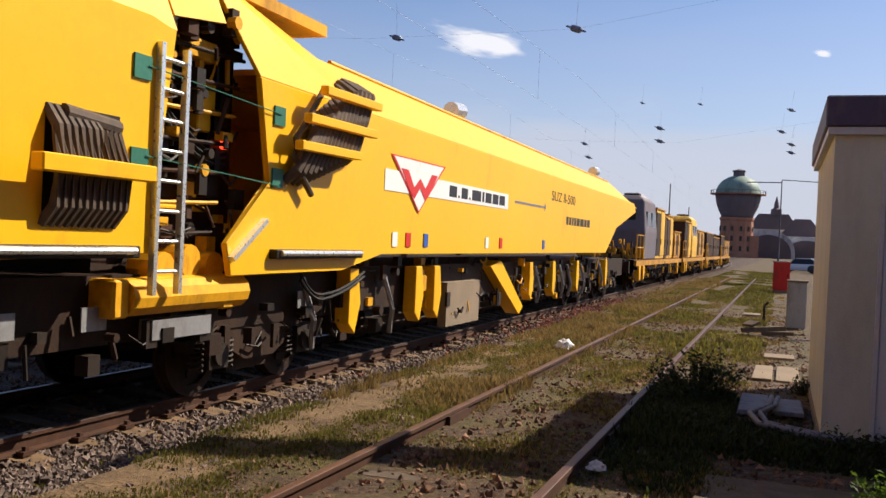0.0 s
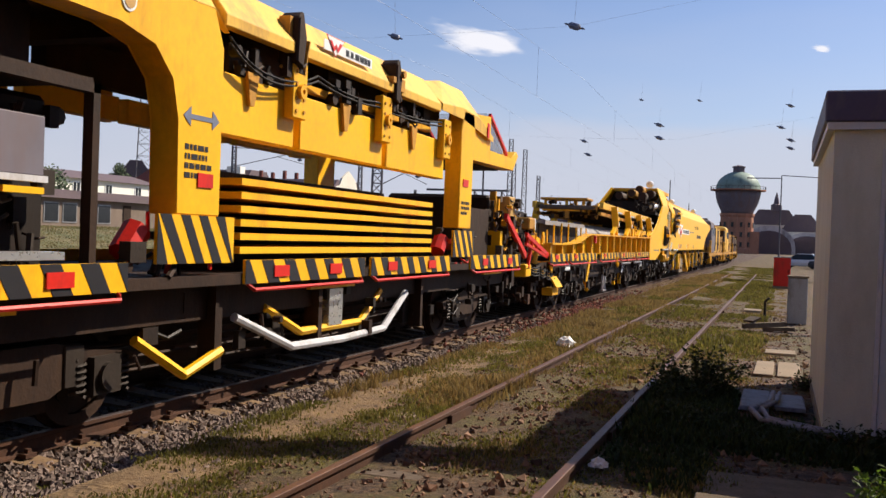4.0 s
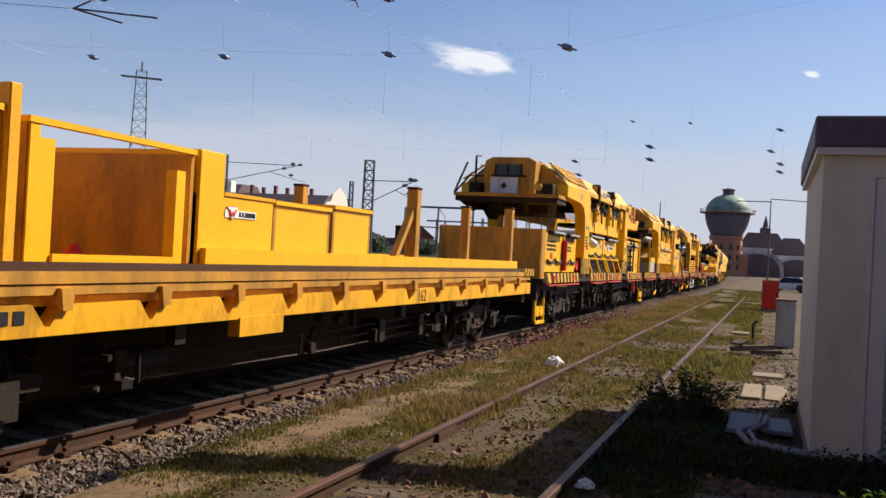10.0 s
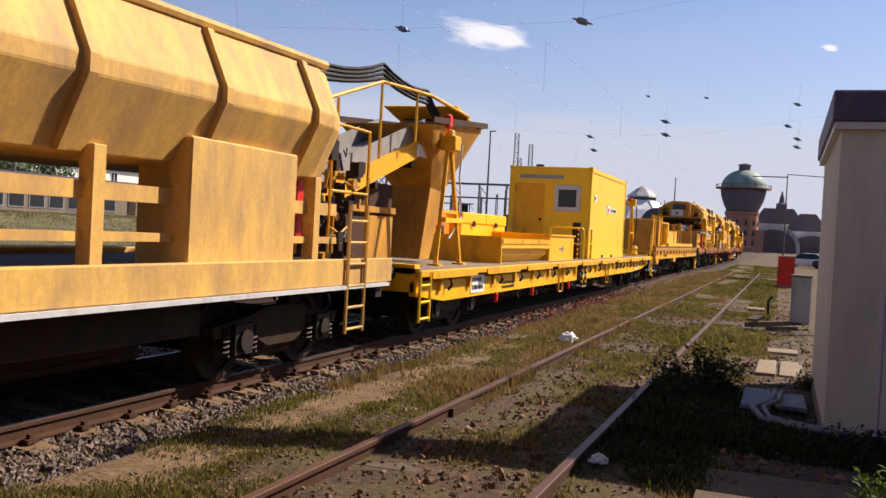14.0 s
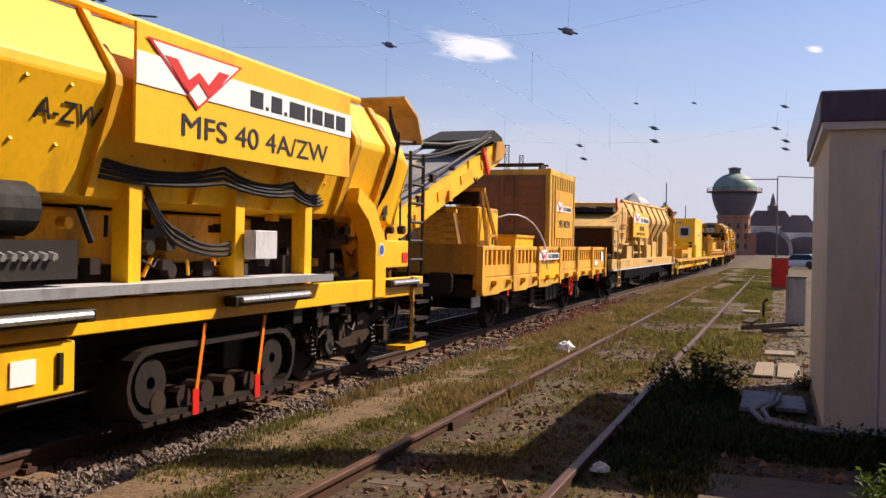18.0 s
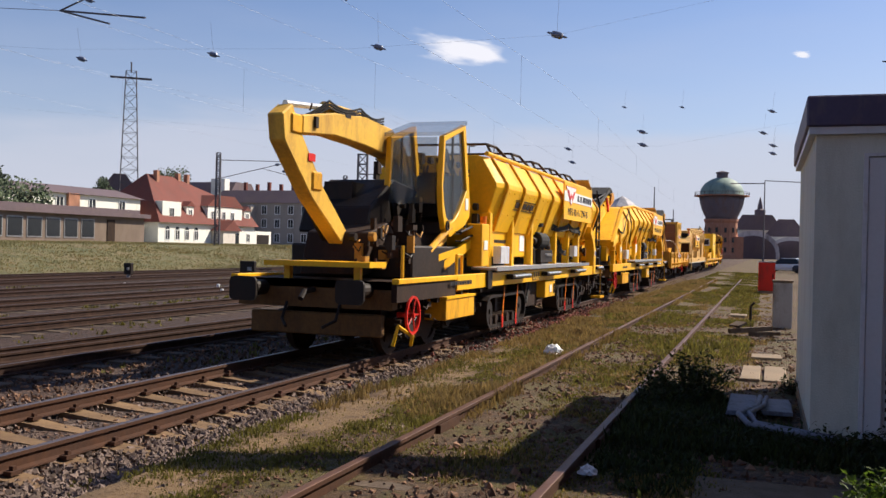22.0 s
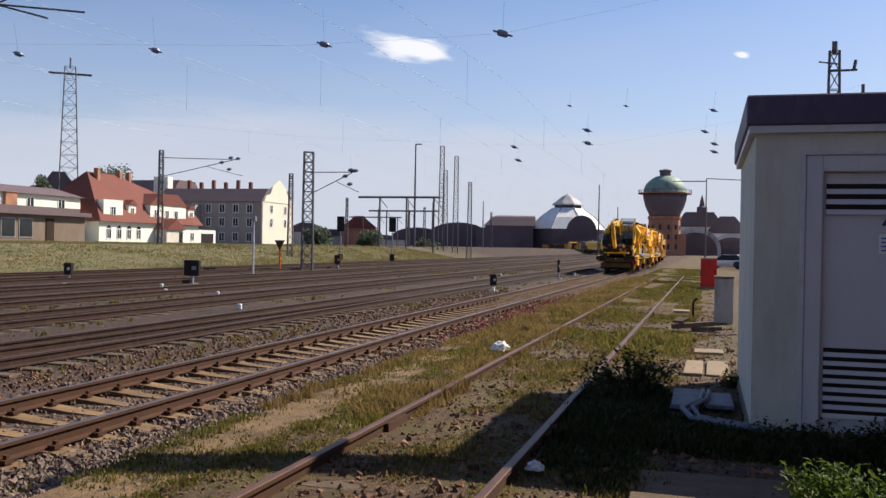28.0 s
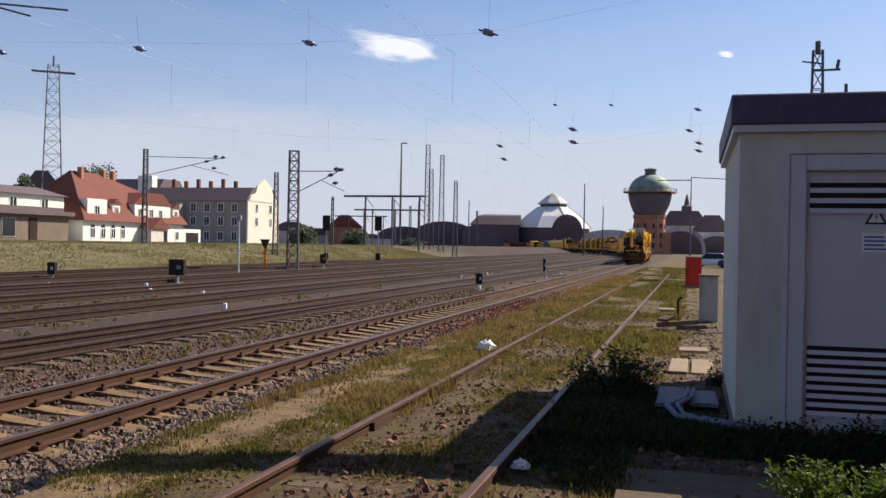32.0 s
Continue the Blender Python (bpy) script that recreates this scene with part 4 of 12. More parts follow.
def water_tower():
    t = thing("water_tower", "brick water tower with a green domed tank", "water tower", bearing(2.5, 300, -0.4))
    bm = bmesh.new()
    revolve(bm, [(5.5, 0), (5.5, 1.6), (5.1, 1.8), (4.85, 11.2), (5.15, 11.8), (5.15, 12.4)], 12)
    shaft = part("shaft", bm, M_BRICK, t, "round red brick shaft")
    for k in range(12):
        a = radians(15 + 30 * k)
        for z in (2.2, 5.2, 8.2):
            w = boxes("window", M_PANE, shaft, (-0.35, 0.35, -0.12, 0.1, z, z + 1.5))
            w.matrix_basis = Matrix.Rotation(a, 4, "Z") @ Matrix.Translation((0, -5.0, 0))
    bm = bmesh.new()
    revolve(bm, [(4.7, 12.4), (4.9, 13.2), (5.5, 14.4), (6.0, 15.6), (6.5, 17.4), (6.75, 19.3)], 28)
    tank = part("tank", bm, M_TANK, t, "dark riveted steel tank", smooth=True)
    for k in range(14):
        bm = bmesh.new()
        beam(bm, (0, -5.95, 15.4), (0, -6.75, 19.0), 0.25, 0.12, (1, 0, 0))
        part("rib", bm, M_TANK, tank).matrix_basis = Matrix.Rotation(6.28319 * k / 14, 4, "Z")
    bm = bmesh.new()
    disc(bm, (0, 0, 19.5), (0, 0, 1), 6.0, 8.2, 0.3, 28)
    gal = part("gallery", bm, M_BRICK, t, "rust-red walkway round the tank")
    bm = bmesh.new()
    for k in range(28):
        a = 6.28319 * k / 28
        rod(bm, (8.1 * math.cos(a), 8.1 * math.sin(a), 19.6), (8.1 * math.cos(a), 8.1 * math.sin(a), 20.6), 0.05, 4)
    disc(bm, (0, 0, 20.6), (0, 0, 1), 8.04, 8.16, 0.08, 28)
    part("railing", bm, M_RUST, gal)
    bm = bmesh.new()
    revolve(bm, [(6.8, 19.6)] + [(6.6 * math.cos(radians(a)), 19.9 + 5.4 * math.sin(radians(a))) for a in range(0, 80, 8)], 28)
    part("dome", bm, M_COPPER, t, "green weathered copper dome", smooth=True)
    bm = bmesh.new()
    revolve(bm, [(1.7, 25.0), (1.7, 26.4), (2.0, 26.5), (2.0, 26.8), (0.3, 27.3)], 12)
    part("lantern", bm, M_TANK, t)
    boxes("annex", M_BRICK, t, (3.6, 6.6, -3.2, 1.5, 0, 7.0), label="lit brick stair annex")


water_tower()


def arch_roof(bm, w, h, base, y0, y1, n=10):
    pts = [(-w / 2, 0)] + [(-w / 2 * math.cos(math.pi * i / n), base + h * math.sin(math.pi * i / n)) for i in range(n + 1)] + [(w / 2, 0)]
    extrude(bm, pts, y0, y1, "y")


def hall(az, d, w, h, base, depth, mat, label, front=None):
    t = thing("station_hall", label, "station hall", bearing(az, d, -0.3))
    bm = bmesh.new()
    arch_roof(bm, w, h, base, 0, depth)
    part("roof", bm, mat, t)
    if front:
        bm = bmesh.new()
        arch_roof(bm, w * 0.86, h * 0.8, base * 0.9, -0.6, -0.1)
        g = part("gable", bm, front, t)
        for k in range(7):
            x = (-3 + k) * w * 0.11
            boxes("mullion", M_ROOFD, g, (x - 0.2, x + 0.2, -0.9, -0.6, 0, base * 0.9 + h * 0.6 * math.sqrt(max(0, 1 - (x / (w * 0.43)) ** 2))))
    return t


def facets(sizes, n=8):
    """Rings of an n-sided roof: (half-width, height)."""
    return [[(w * math.cos(6.28319 * (k + 0.5) / n), 20 + w * math.sin(6.28319 * (k + 0.5) / n), z) for k in range(n)] for w, z in sizes]


big = thing("station_hall", "large pale faceted station dome with a glazed lantern", "station hall", bearing(8.25, 420, -0.3))
bm = bmesh.new()
loft(bm, facets([(18.0, 0), (18.0, 10.6)]))
part("drum", bm, M_ROOFD, big, "dark drum wall under the dome")
bm = bmesh.new()
loft(bm, facets([(18.8, 10.5), (13.6, 15.9), (7.2, 20.4)]))
dome = part("dome", bm, M_HALLG, big, "pale glazed dome facets")
for k in range(8):
    a = 6.28319 * (k + 0.5) / 8
    c, s_ = math.cos(a), math.sin(a)
    for (w1, z1), (w2, z2) in zip([(18.9, 10.5), (13.7, 15.9)], [(13.7, 15.9), (7.3, 20.4)]):
        bm = bmesh.new()
        beam(bm, (w1 * c, 20 + w1 * s_, z1), (w2 * c, 20 + w2 * s_, z2), 0.35, 0.35)
        part("dome_rib", bm, M_HALLR, dome)
bm = bmesh.new()
loft(bm, facets([(6.6, 20.2), (6.6, 21.8)]))
lan = part("lantern", bm, M_PANE, big, "glazed lantern ring")
bm = bmesh.new()
loft(bm, facets([(7.8, 21.7), (7.6, 22.2), (3.2, 25.6), (0.3, 27.2)]))
part("lantern_roof", bm, M_HALLR, lan, "grey pointed lantern roof")
hall(7.4, 395, 13, 7.5, 8.2, 10, M_ROOFD, "dark round-gabled entrance of the dome", M_ROOFD)
wing = thing("station_hall", "long grey hipped hall beside the dome", "station hall", bearing(11.8, 425, -0.3))
boxes("wall", M_ROOFD, wing, (-10.5, 11, 0, 40, 0, 11.5))
bm = bmesh.new()
loft(bm, [[(-11.5, -1, 11.5), (12, -1, 11.5), (12, 41, 11.5), (-11.5, 41, 11.5)], [(-7.5, 3, 15.6), (12, 3, 15.6), (12, 37, 15.6), (-7.5, 37, 15.6)], [(-5.5, 8, 16.4), (12, 8, 16.4), (12, 32, 16.4), (-5.5, 32, 16.4)]])
part("roof", bm, M_ROOFD, wing)
hall(12.6, 360, 15, 3.6, 6.5, 50, M_ROOFD, "dark low vaulted shed of the station")
hall(14.9, 380, 24, 5, 6.5, 50, M_ROOFD, "dark low vaulted shed of the station")
hall(17.4, 400, 22, 4, 5.5, 50, M_ROOFD, "dark low vaulted shed of the station")
hall(0.7, 330, 17, 7.5, 2.2, 50, M_HALLR, "grey arched platform hall", M_ROOFD)
hall(-1.4, 345, 15, 5, 3.0, 50, M_HALLR, "grey arched platform hall", M_ROOFD)
hall(4.8, 400, 26, 4.5, 5.0, 50, M_HALLR, "grey low platform roof")

sp = thing("spired_building", "dark slate-roofed building with a slim spire", "building", bearing(0.35, 420, -0.3))
boxes("wall", M_PLASTG, sp, (-11, 9, 0, 12, 0, 12))
bm = bmesh.new()
extrude(bm, [(-11.5, 12), (9.5, 12), (5, 18.5), (-7, 18.5)], -0.5, 12.5, "y")
part("roof", bm, M_ROOFD, sp)
bm = bmesh.new()
revolve(bm, [(2.2, 18), (2.2, 20.5), (1.2, 21), (0.9, 23), (0.1, 26)], 8)
part("spire", bm, M_ROOFD, sp)
bd = thing("gabled_building", "pale building with a dark pointed roof", "building", bearing(-1.1, 400, -0.3))
boxes("wall", M_PLASTW, bd, (-8, 8, 0, 12, 0, 9))
bm = bmesh.new()
extrude(bm, [(-8.5, 9), (8.5, 9), (3, 16), (-3, 16)], -0.5, 12.5, "y")
part("roof", bm, M_ROOFD, bd)


# parked cars beyond the grass
def car(x, y, turn, paint, label):
    c = thing("parked_car", label, "car", pose(x, y, -0.2, 0, 0, turn))
    bm = bmesh.new()
    loft(bm, [[(-0.85, -2.1, 0.3), (0.85, -2.1, 0.3), (0.85, 2.1, 0.3), (-0.85, 2.1, 0.3)], [(-0.88, -2.15, 0.6), (0.88, -2.15, 0.6), (0.88, 2.15, 0.6), (-0.88, 2.15, 0.6)], [(-0.8, -2.0, 0.95), (0.8, -2.0, 0.95), (0.8, 2.0, 0.85), (-0.8, 2.0, 0.85)]])
    part("body", bm, paint, c, bevel=0.04)
    bm = bmesh.new()
    loft(bm, [[(-0.76, -1.7, 0.93), (0.76, -1.7, 0.93), (0.76, 1.1, 0.93), (-0.76, 1.1, 0.93)], [(-0.62, -1.1, 1.42), (0.62, -1.1, 1.42), (0.62, 0.4, 1.42), (-0.62, 0.4, 1.42)]])
    part("cabin", bm, M_PANE, c)
    boxes("roof", paint, c, (-0.6, 0.6, -1.05, 0.35, 1.42, 1.47), bevel=0.02)
    for x1 in (-0.8, 0.8):
        for y1 in (-1.3, 1.35):
            bm = bmesh.new()
            disc(bm, (x1, y1, 0.31), (1, 0, 0), 0, 0.31, 0.2, 14)
            part("wheel", bm, M_RUBBER, c)


car(1.9, 96, 75, M_CARW, "white parked car beyond the grass")
car(4.6, 92, 80, M_CARB, "dark parked car beyond the grass")
car(2.3, 104, 80, M_CARB, "dark parked car near the station")
car(4.4, 109, 85, M_CARW, "white parked car near the station")


# ---- houses beyond the yard ----
def window_at(house, plane, at, along, z, w, h, arch=False):
    """A window with frame and pane in a wall; plane 'x' (facing +x) or 'y' (facing -y)."""
    def b(a0, a1, d0, d1, z0, z1):
        return (at - d1, at - d0, a0, a1, z0, z1) if plane == "x-" else (at + d0, at + d1, a0, a1, z0, z1) if plane == "x" else (a0, a1, at - d1, at - d0, z0, z1)
    f = boxes("window", M_WHITE, house, b(along - w / 2 - 0.12, along + w / 2 + 0.12, 0, 0.08, z - 0.12, z), b(along - w / 2 - 0.12, along - w / 2, 0, 0.08, z, z + h), b(along + w / 2, along + w / 2 + 0.12, 0, 0.08, z, z + h), b(along - w / 2 - 0.12, along + w / 2 + 0.12, 0, 0.08, z + h, z + h + 0.12))
    boxes("pane", M_PANE, f, b(along - w / 2, along + w / 2, 0.004, 0.03, z, z + h))
    boxes("glazing_bar", M_WHITE, f, b(along - 0.04, along + 0.04, 0.035, 0.06, z, z + h))
    if arch:
        bm = bmesh.new()
        pts = [(along + w / 2 * math.cos(math.pi * i / 8), z + h + 0.1 + w / 2 * math.sin(math.pi * i / 8)) for i in range(9)]
        extrude(bm, pts, at + 0.004, at + 0.05, "x")
        part("arch_pane", bm, M_PANE, f)


wh = thing("white_house", "white plastered house with steep red tile roof", "house", pose(-82, 112.5, 0.9))
boxes("wall", M_PLASTW, wh, (-11, 0, 0, 26.5, 0, 3.3))
bm = bmesh.new()
loft(bm, [[(-11.6, -0.5, 3.3), (0.6, -0.5, 3.3), (0.6, 27, 3.3), (-11.6, 27, 3.3)], [(-9.6, 0.8, 6.4), (-1.4, 0.8, 6.4), (-1.4, 25.7, 6.4), (-9.6, 25.7, 6.4)], [(-5.6, 4.4, 10.6), (-5.4, 4.4, 10.6), (-5.4, 10.6, 10.6), (-5.6, 10.6, 10.6)]])
roof = part("roof", bm, M_ROOFR, wh, "red tile mansard roof")
boxes("gable_wall", M_PLASTW, wh, (-3, -0.05, 1.0, 5.5, 3.3, 6.4))
boxes("gable_wall", M_PLASTW, wh, (-3, -0.05, 12.5, 22.5, 3.3, 6.2))
bm = bmesh.new()
extrude(bm, [(12.2, 6.2), (22.8, 6.2), (20.0, 8.0), (15, 8.0)], -4.5, 0.1, "x")
part("gable_roof", bm, M_ROOFR, wh)
for y in (2.2, 4.6, 7.0, 9.4):
    window_at(wh, "x", 0, y, 0.9, 0.95, 1.3, True)
for y in (3.2,):
    window_at(wh, "x", -0.05, y, 3.9, 1.0, 1.5)
for y in (14.0, 17.0, 19.6):
    window_at(wh, "x", -0.05, y, 3.8, 0.9, 1.6)
for y in (8.2, 24.6):
    d = boxes("dormer", M_PLASTW, wh, (-3, -0.3, y - 0.9, y + 0.9, 3.5, 5.9))
    window_at(wh, "x", -0.3, y, 4.1, 0.8, 1.3)
    bm = bmesh.new()
    extrude(bm, [(y - 1.1, 5.9), (y + 1.1, 5.9), (y, 6.7)], -3, -0.1, "x")
    part("dormer_roof", bm, M_ROOFR, wh)
window_at(wh, "x", 0, 24.5, 0.8, 0.9, 1.2)
porch = boxes("porch", M_PLASTG, wh, (0, 2.2, 13.5, 18.2, 0, 2.4))
bm = bmesh.new()
extrude(bm, [(13.2, 2.4), (18.5, 2.4), (15.85, 4.1)], -0.3, 2.5, "x")
part("porch_roof", bm, M_ROOFR, wh)
boxes("porch_door", M_PANE, porch, (2.2, 2.24, 17.0, 18.0, 0, 2.1))
boxes("garage", M_PLASTW, wh, (-4, -0.2, 26.7, 32.5, 0, 2.6))
# Black sheet on the wall stands for the garage's shaded inside.
boxes("garage_opening", M_BLK, wh, (-0.2, -0.15, 27.7, 31.7, 0, 2.0))
for y, x in ((5.6, -4.6), (11.8, -5.2), (13.9, -5.0)):
    boxes("chimney", M_BRICK, wh, (x - 0.35, x + 0.35, y - 0.3, y + 0.3, 8.0, 11.2))

gb = thing("tenement_house", "tenement block, front greyed for shade, cream end wall", "house", pose(-103, 160, 0.9))
boxes("wall", M_PLASTC, gb, (0, 21.9, 0.0, 13.5, 0, 8.4))
boxes("end_wall", M_PLASTY, gb, (21.905, 22.2, -0.1, 13.6, 0, 8.4), label="cream plastered end wall")
bm = bmesh.new()
extrude(bm, [(-0.4, 8.4), (13.9, 8.4), (11.5, 11.0), (2.5, 11.0)], -0.3, 22.0, "x")
part("roof", bm, M_ROOFD, gb)
bm = bmesh.new()
extrude(bm, [(0.2, 8.4), (13.3, 8.4), (12.4, 9.4), (10.6, 9.9), (9.6, 11.4), (6.7, 12.9), (3.8, 11.4), (2.8, 9.9), (1.0, 9.4)], 21.9, 22.3, "x")
part("gable", bm, M_PLASTY, gb, "curved cream gable with pink panel")
for k in range(7):
    for z in (0.9, 3.7, 6.3):
        window_at(gb, "y", 0, 2.0 + k * 2.9, z, 1.0, 1.5)
for z in (3.7, 6.3):
    window_at(gb, "x", 22.2, 3.5, z, 0.9, 1.5)
    window_at(gb, "x", 22.2, 9.6, z, 0.9, 1.5)
for k in range(6):
    boxes("chimney", M_ROOFR, gb, (3 + k * 2.7, 3.6 + k * 2.7, 5, 5.6, 10.6, 12.8 - 0.4 * (k % 2)))
boxes("rear_wing", M_PLASTG, gb, (-14, 0, 4, 16, 0, 9.2))
bm = bmesh.new()
extrude(bm, [(3.6, 9.2), (16.4, 9.2), (13, 13.0), (7, 13.0)], -14.3, -0.01, "x")
part("rear_roof", bm, M_ROOFD, gb)
boxes("stair_gable", M_PLASTW, gb, (-3.5, -0.3, 3.2, 5, 9.2, 13.4))
boxes("side_wing", M_PLASTC, gb, (6, 9.0, -2.2, 0, 0, 7.6))

lb = thing("workshop", "long low brick workshop with large windows", "building", pose(-60, 34, 0.9))
boxes("wall", M_TANWALL, lb, (-8, 0, 0, 46, 0, 2.9), label="tan brick wall")
boxes("roof", M_ROOFD, lb, (-8.4, 0.5, -0.4, 46.4, 2.9, 3.3))
boxes("roof_top", M_ROOFD, lb, (-7.6, -0.4, 0.2, 45.8, 3.3, 3.7))
for k in range(17):
    y = 1.6 + k * 2.25
    w = boxes("window", M_GREY, lb, (0, 0.06, y - 0.9, y + 0.9, 0.75, 2.55))
    boxes("pane", M_PANE, w, (0.061, 0.09, y - 0.78, y + 0.78, 0.87, 2.43))
boxes("door", M_DARK, lb, (0, 0.08, 40.3, 41.4, 0, 2.6))
bb = thing("storage_building", "white storage building with shallow grey roof", "building", pose(-84, 74, 1.1))
boxes("wall", M_PLASTW, bb, (-9, 0, 0, 37, 0, 6.2))
boxes("pier", M_BRICK, bb, (0, 0.4, 22.2, 24.2, 0, 6.3), label="red brick pier")
bm = bmesh.new()
extrude(bm, [(-9.5, 6.2), (0.5, 6.2), (-4.5, 7.5)], -0.5, 37.5, "y")
part("roof", bm, M_ROOFD, bb)
for k in range(6):
    window_at(bb, "x", 0, 3 + k * 6.0, 4.6, 1.2, 1.1)
for k, (az, d, w, h, lab) in enumerate([(33.9, 205, 18, 8.5, "dark-roofed town house behind the white house"), (38.3, 190, 9, 13.6, "dark pointed-roof house behind the white house"), (24.2, 230, 12, 6.0, "far low house behind the masts"), (21.0, 250, 9, 8.5, "small red-roofed signal house"), (22.6, 260, 14, 5.0, "far low shed behind the tracks"), (19.6, 290, 16, 4.0, "far low shed behind the tracks")]):
    t = thing("far_house", lab, "house", bearing(az, d, 0.6))
    boxes("wall", M_BRICK if k == 3 else M_PLASTG, t, (-w / 2, w / 2, 0, 10, 0, h * 0.62))
    bm = bmesh.new()
    extrude(bm, [(-w / 2 - 0.4, h * 0.62), (w / 2 + 0.4, h * 0.62), (w * 0.12, h), (-w * 0.12, h)], -0.4, 10.4, "y")
    part("roof", bm, M_ROOFR if k == 3 else M_ROOFD, t)


# ---- trees and bushes far off ----
def tree(az, d, h, r, z0, seed, label):
    t = thing("tree", label, "tree", bearing(az, d, z0))
    q = random.Random(seed)
    bm = bmesh.new()
    rod(bm, (0, 0, 0), (0.1, 0, h * 0.6), 0.28, 8, 0.12)
    for _ in range(7):
        a = q.uniform(0, 6.28)
        rod(bm, (0, 0, h * q.uniform(0.25, 0.5)), (r * 0.7 * math.cos(a), r * 0.7 * math.sin(a), h * q.uniform(0.55, 0.85)), 0.1, 5, 0.03)
    part("trunk", bm, M_BARK, t)
    verts, faces = [], []
    lobes = [(Vector((r * 0.65 * math.cos(a), r * 0.65 * math.sin(a), h * q.uniform(0.4, 0.85))), r * q.uniform(0.35, 0.6)) for a in [q.uniform(0, 6.28) for _ in range(9)]] + [(Vector((0, 0, h * 0.8)), r * 0.5)]
    for _ in range(2200):
        c, w = q.choice(lobes)
        v = Vector((q.gauss(0, 1), q.gauss(0, 1), q.gauss(0, 0.9)))
        p = c + v.normalized() * w * q.uniform(0.55, 1.08)
        s = q.uniform(0.12, 0.3)
        e1 = Vector((q.gauss(0, 1), q.gauss(0, 1), q.gauss(0, 1))).normalized() * s
        e2 = e1.orthogonal().normalized() * s * 0.7
        i = len(verts)
        verts += [tuple(p - e1), tuple(p + e2), tuple(p + e1), tuple(p - e2)]
        faces.append((i, i + 1, i + 2, i + 3))
    me = bpy.data.meshes.new("crown")
    me.from_pydata(verts, [], faces)
    me.materials.append(M_LEAF)
    part("crown", me, None, t)


for i, (az, d, h, r, z) in enumerate([(44.2, 105, 6.5, 4.2, 1), (46.5, 100, 7.5, 4.5, 1), (42.7, 130, 6.0, 3.5, 1), (39.2, 165, 12.4, 1.9, 1), (35.7, 185, 15.6, 4.0, 1), (23.6, 150, 3.3, 2.2, 0.8), (20.4, 180, 3.6, 2.4, 0.3), (16.8, 200, 2.6, 2.4, -0.2)]):
    tree(az, d, h, r, z, 20 + i, "green leafy tree beyond the yard" if h > 4 else "small green bush beyond the yard")


# ---- masts, signals and overhead line ----
def lattice(name, az, d, h, w0, w1, z0, label, panels=9, category="lattice mast"):
    t = thing(name, label, category, bearing(az, d, z0))
    def corner(k, z):
        w = (w0 + (w1 - w0) * z / h) / 2
        return (w * (1 if k in (1, 2) else -1), w * (1 if k in (2, 3) else -1), z)
    for k in range(4):
        bm = bmesh.new()
        beam(bm, corner(k, 0), corner(k, h), 0.11, 0.11)
        part("leg", bm, M_MAST, t)
    bm = bmesh.new()
    for i in range(panels):
        z1, z2 = h * i / panels, h * (i + 1) / panels
        for k in range(4):
            j = (k + 1) % 4
            a, b = (k, j) if i % 2 else (j, k)
            beam(bm, corner(a, z1), corner(b, z2), 0.06, 0.06)
            beam(bm, corner(k, z2), corner(j, z2), 0.05, 0.05)
    part("bracing", bm, M_MAST, t)["kind"] = "stuff"
    return t


py = lattice("lattice_pylon", 37.77, 150, 26.2, 3.2, 1.5, 1.0, "tall lattice steel pylon with a head platform", 14)
bm = bmesh.new()
beam(bm, (-3.0, 0, 25.2), (3.0, 0, 25.2), 0.5, 0.25)
rod(bm, (0, 0, 26), (0, 0, 27.6), 0.12)
part("crossarm", bm, M_MAST, py)
an = lattice("lattice_mast", -6.75, 62, 14.2, 1.0, 0.55, -0.2, "dark lattice mast with brackets behind the shed", 12)
bm = bmesh.new()
beam(bm, (-0.3, 0, 13.0), (1.3, 0, 13.0), 0.12, 0.12)
rod(bm, (1.1, 0, 13.0), (1.2, 0, 13.6), 0.1)
beam(bm, (-0.9, 0, 13.6), (0.3, 0, 13.4), 0.08, 0.08)
beam(bm, (-0.7, 0, 11.2), (0, 0, 11.2), 0.3, 0.2)
part("bracket", bm, M_MAST, an)
rod_top = bmesh.new()
rod(rod_top, (0, 0, 14.0), (0, 0, 14.8), 0.16)
part("cap", rod_top, M_MAST, an)


def bracket_arm(t, z, reach, n=2):
    bm = bmesh.new()
    rod(bm, (0, 0, z), (reach, 0, z + 0.1), 0.035, 6)
    rod(bm, (0, 0, z - 1.6), (reach * 0.95, 0, z + 0.05), 0.035, 6)
    rod(bm, (reach * 0.6, 0, z - 0.6), (reach * 1.1, 0, z - 1.3), 0.025, 6)
    arm = part("bracket_arm", bm, M_MAST, t)
    for x, zz in ((reach * 0.92, z + 0.25), (reach * 0.8, z - 0.2), (reach * 1.02, z + 0.2), (reach * 0.9, z - 0.75))[:n + 2]:
        bm = bmesh.new()
        revolve(bm, [(0.03, -0.22), (0.11, -0.1), (0.13, 0.0), (0.11, 0.1), (0.03, 0.22)], 8)
        part("insulator", bm, M_INSUL, arm, m=pose(x, 0, zz, 0, 80, 0))


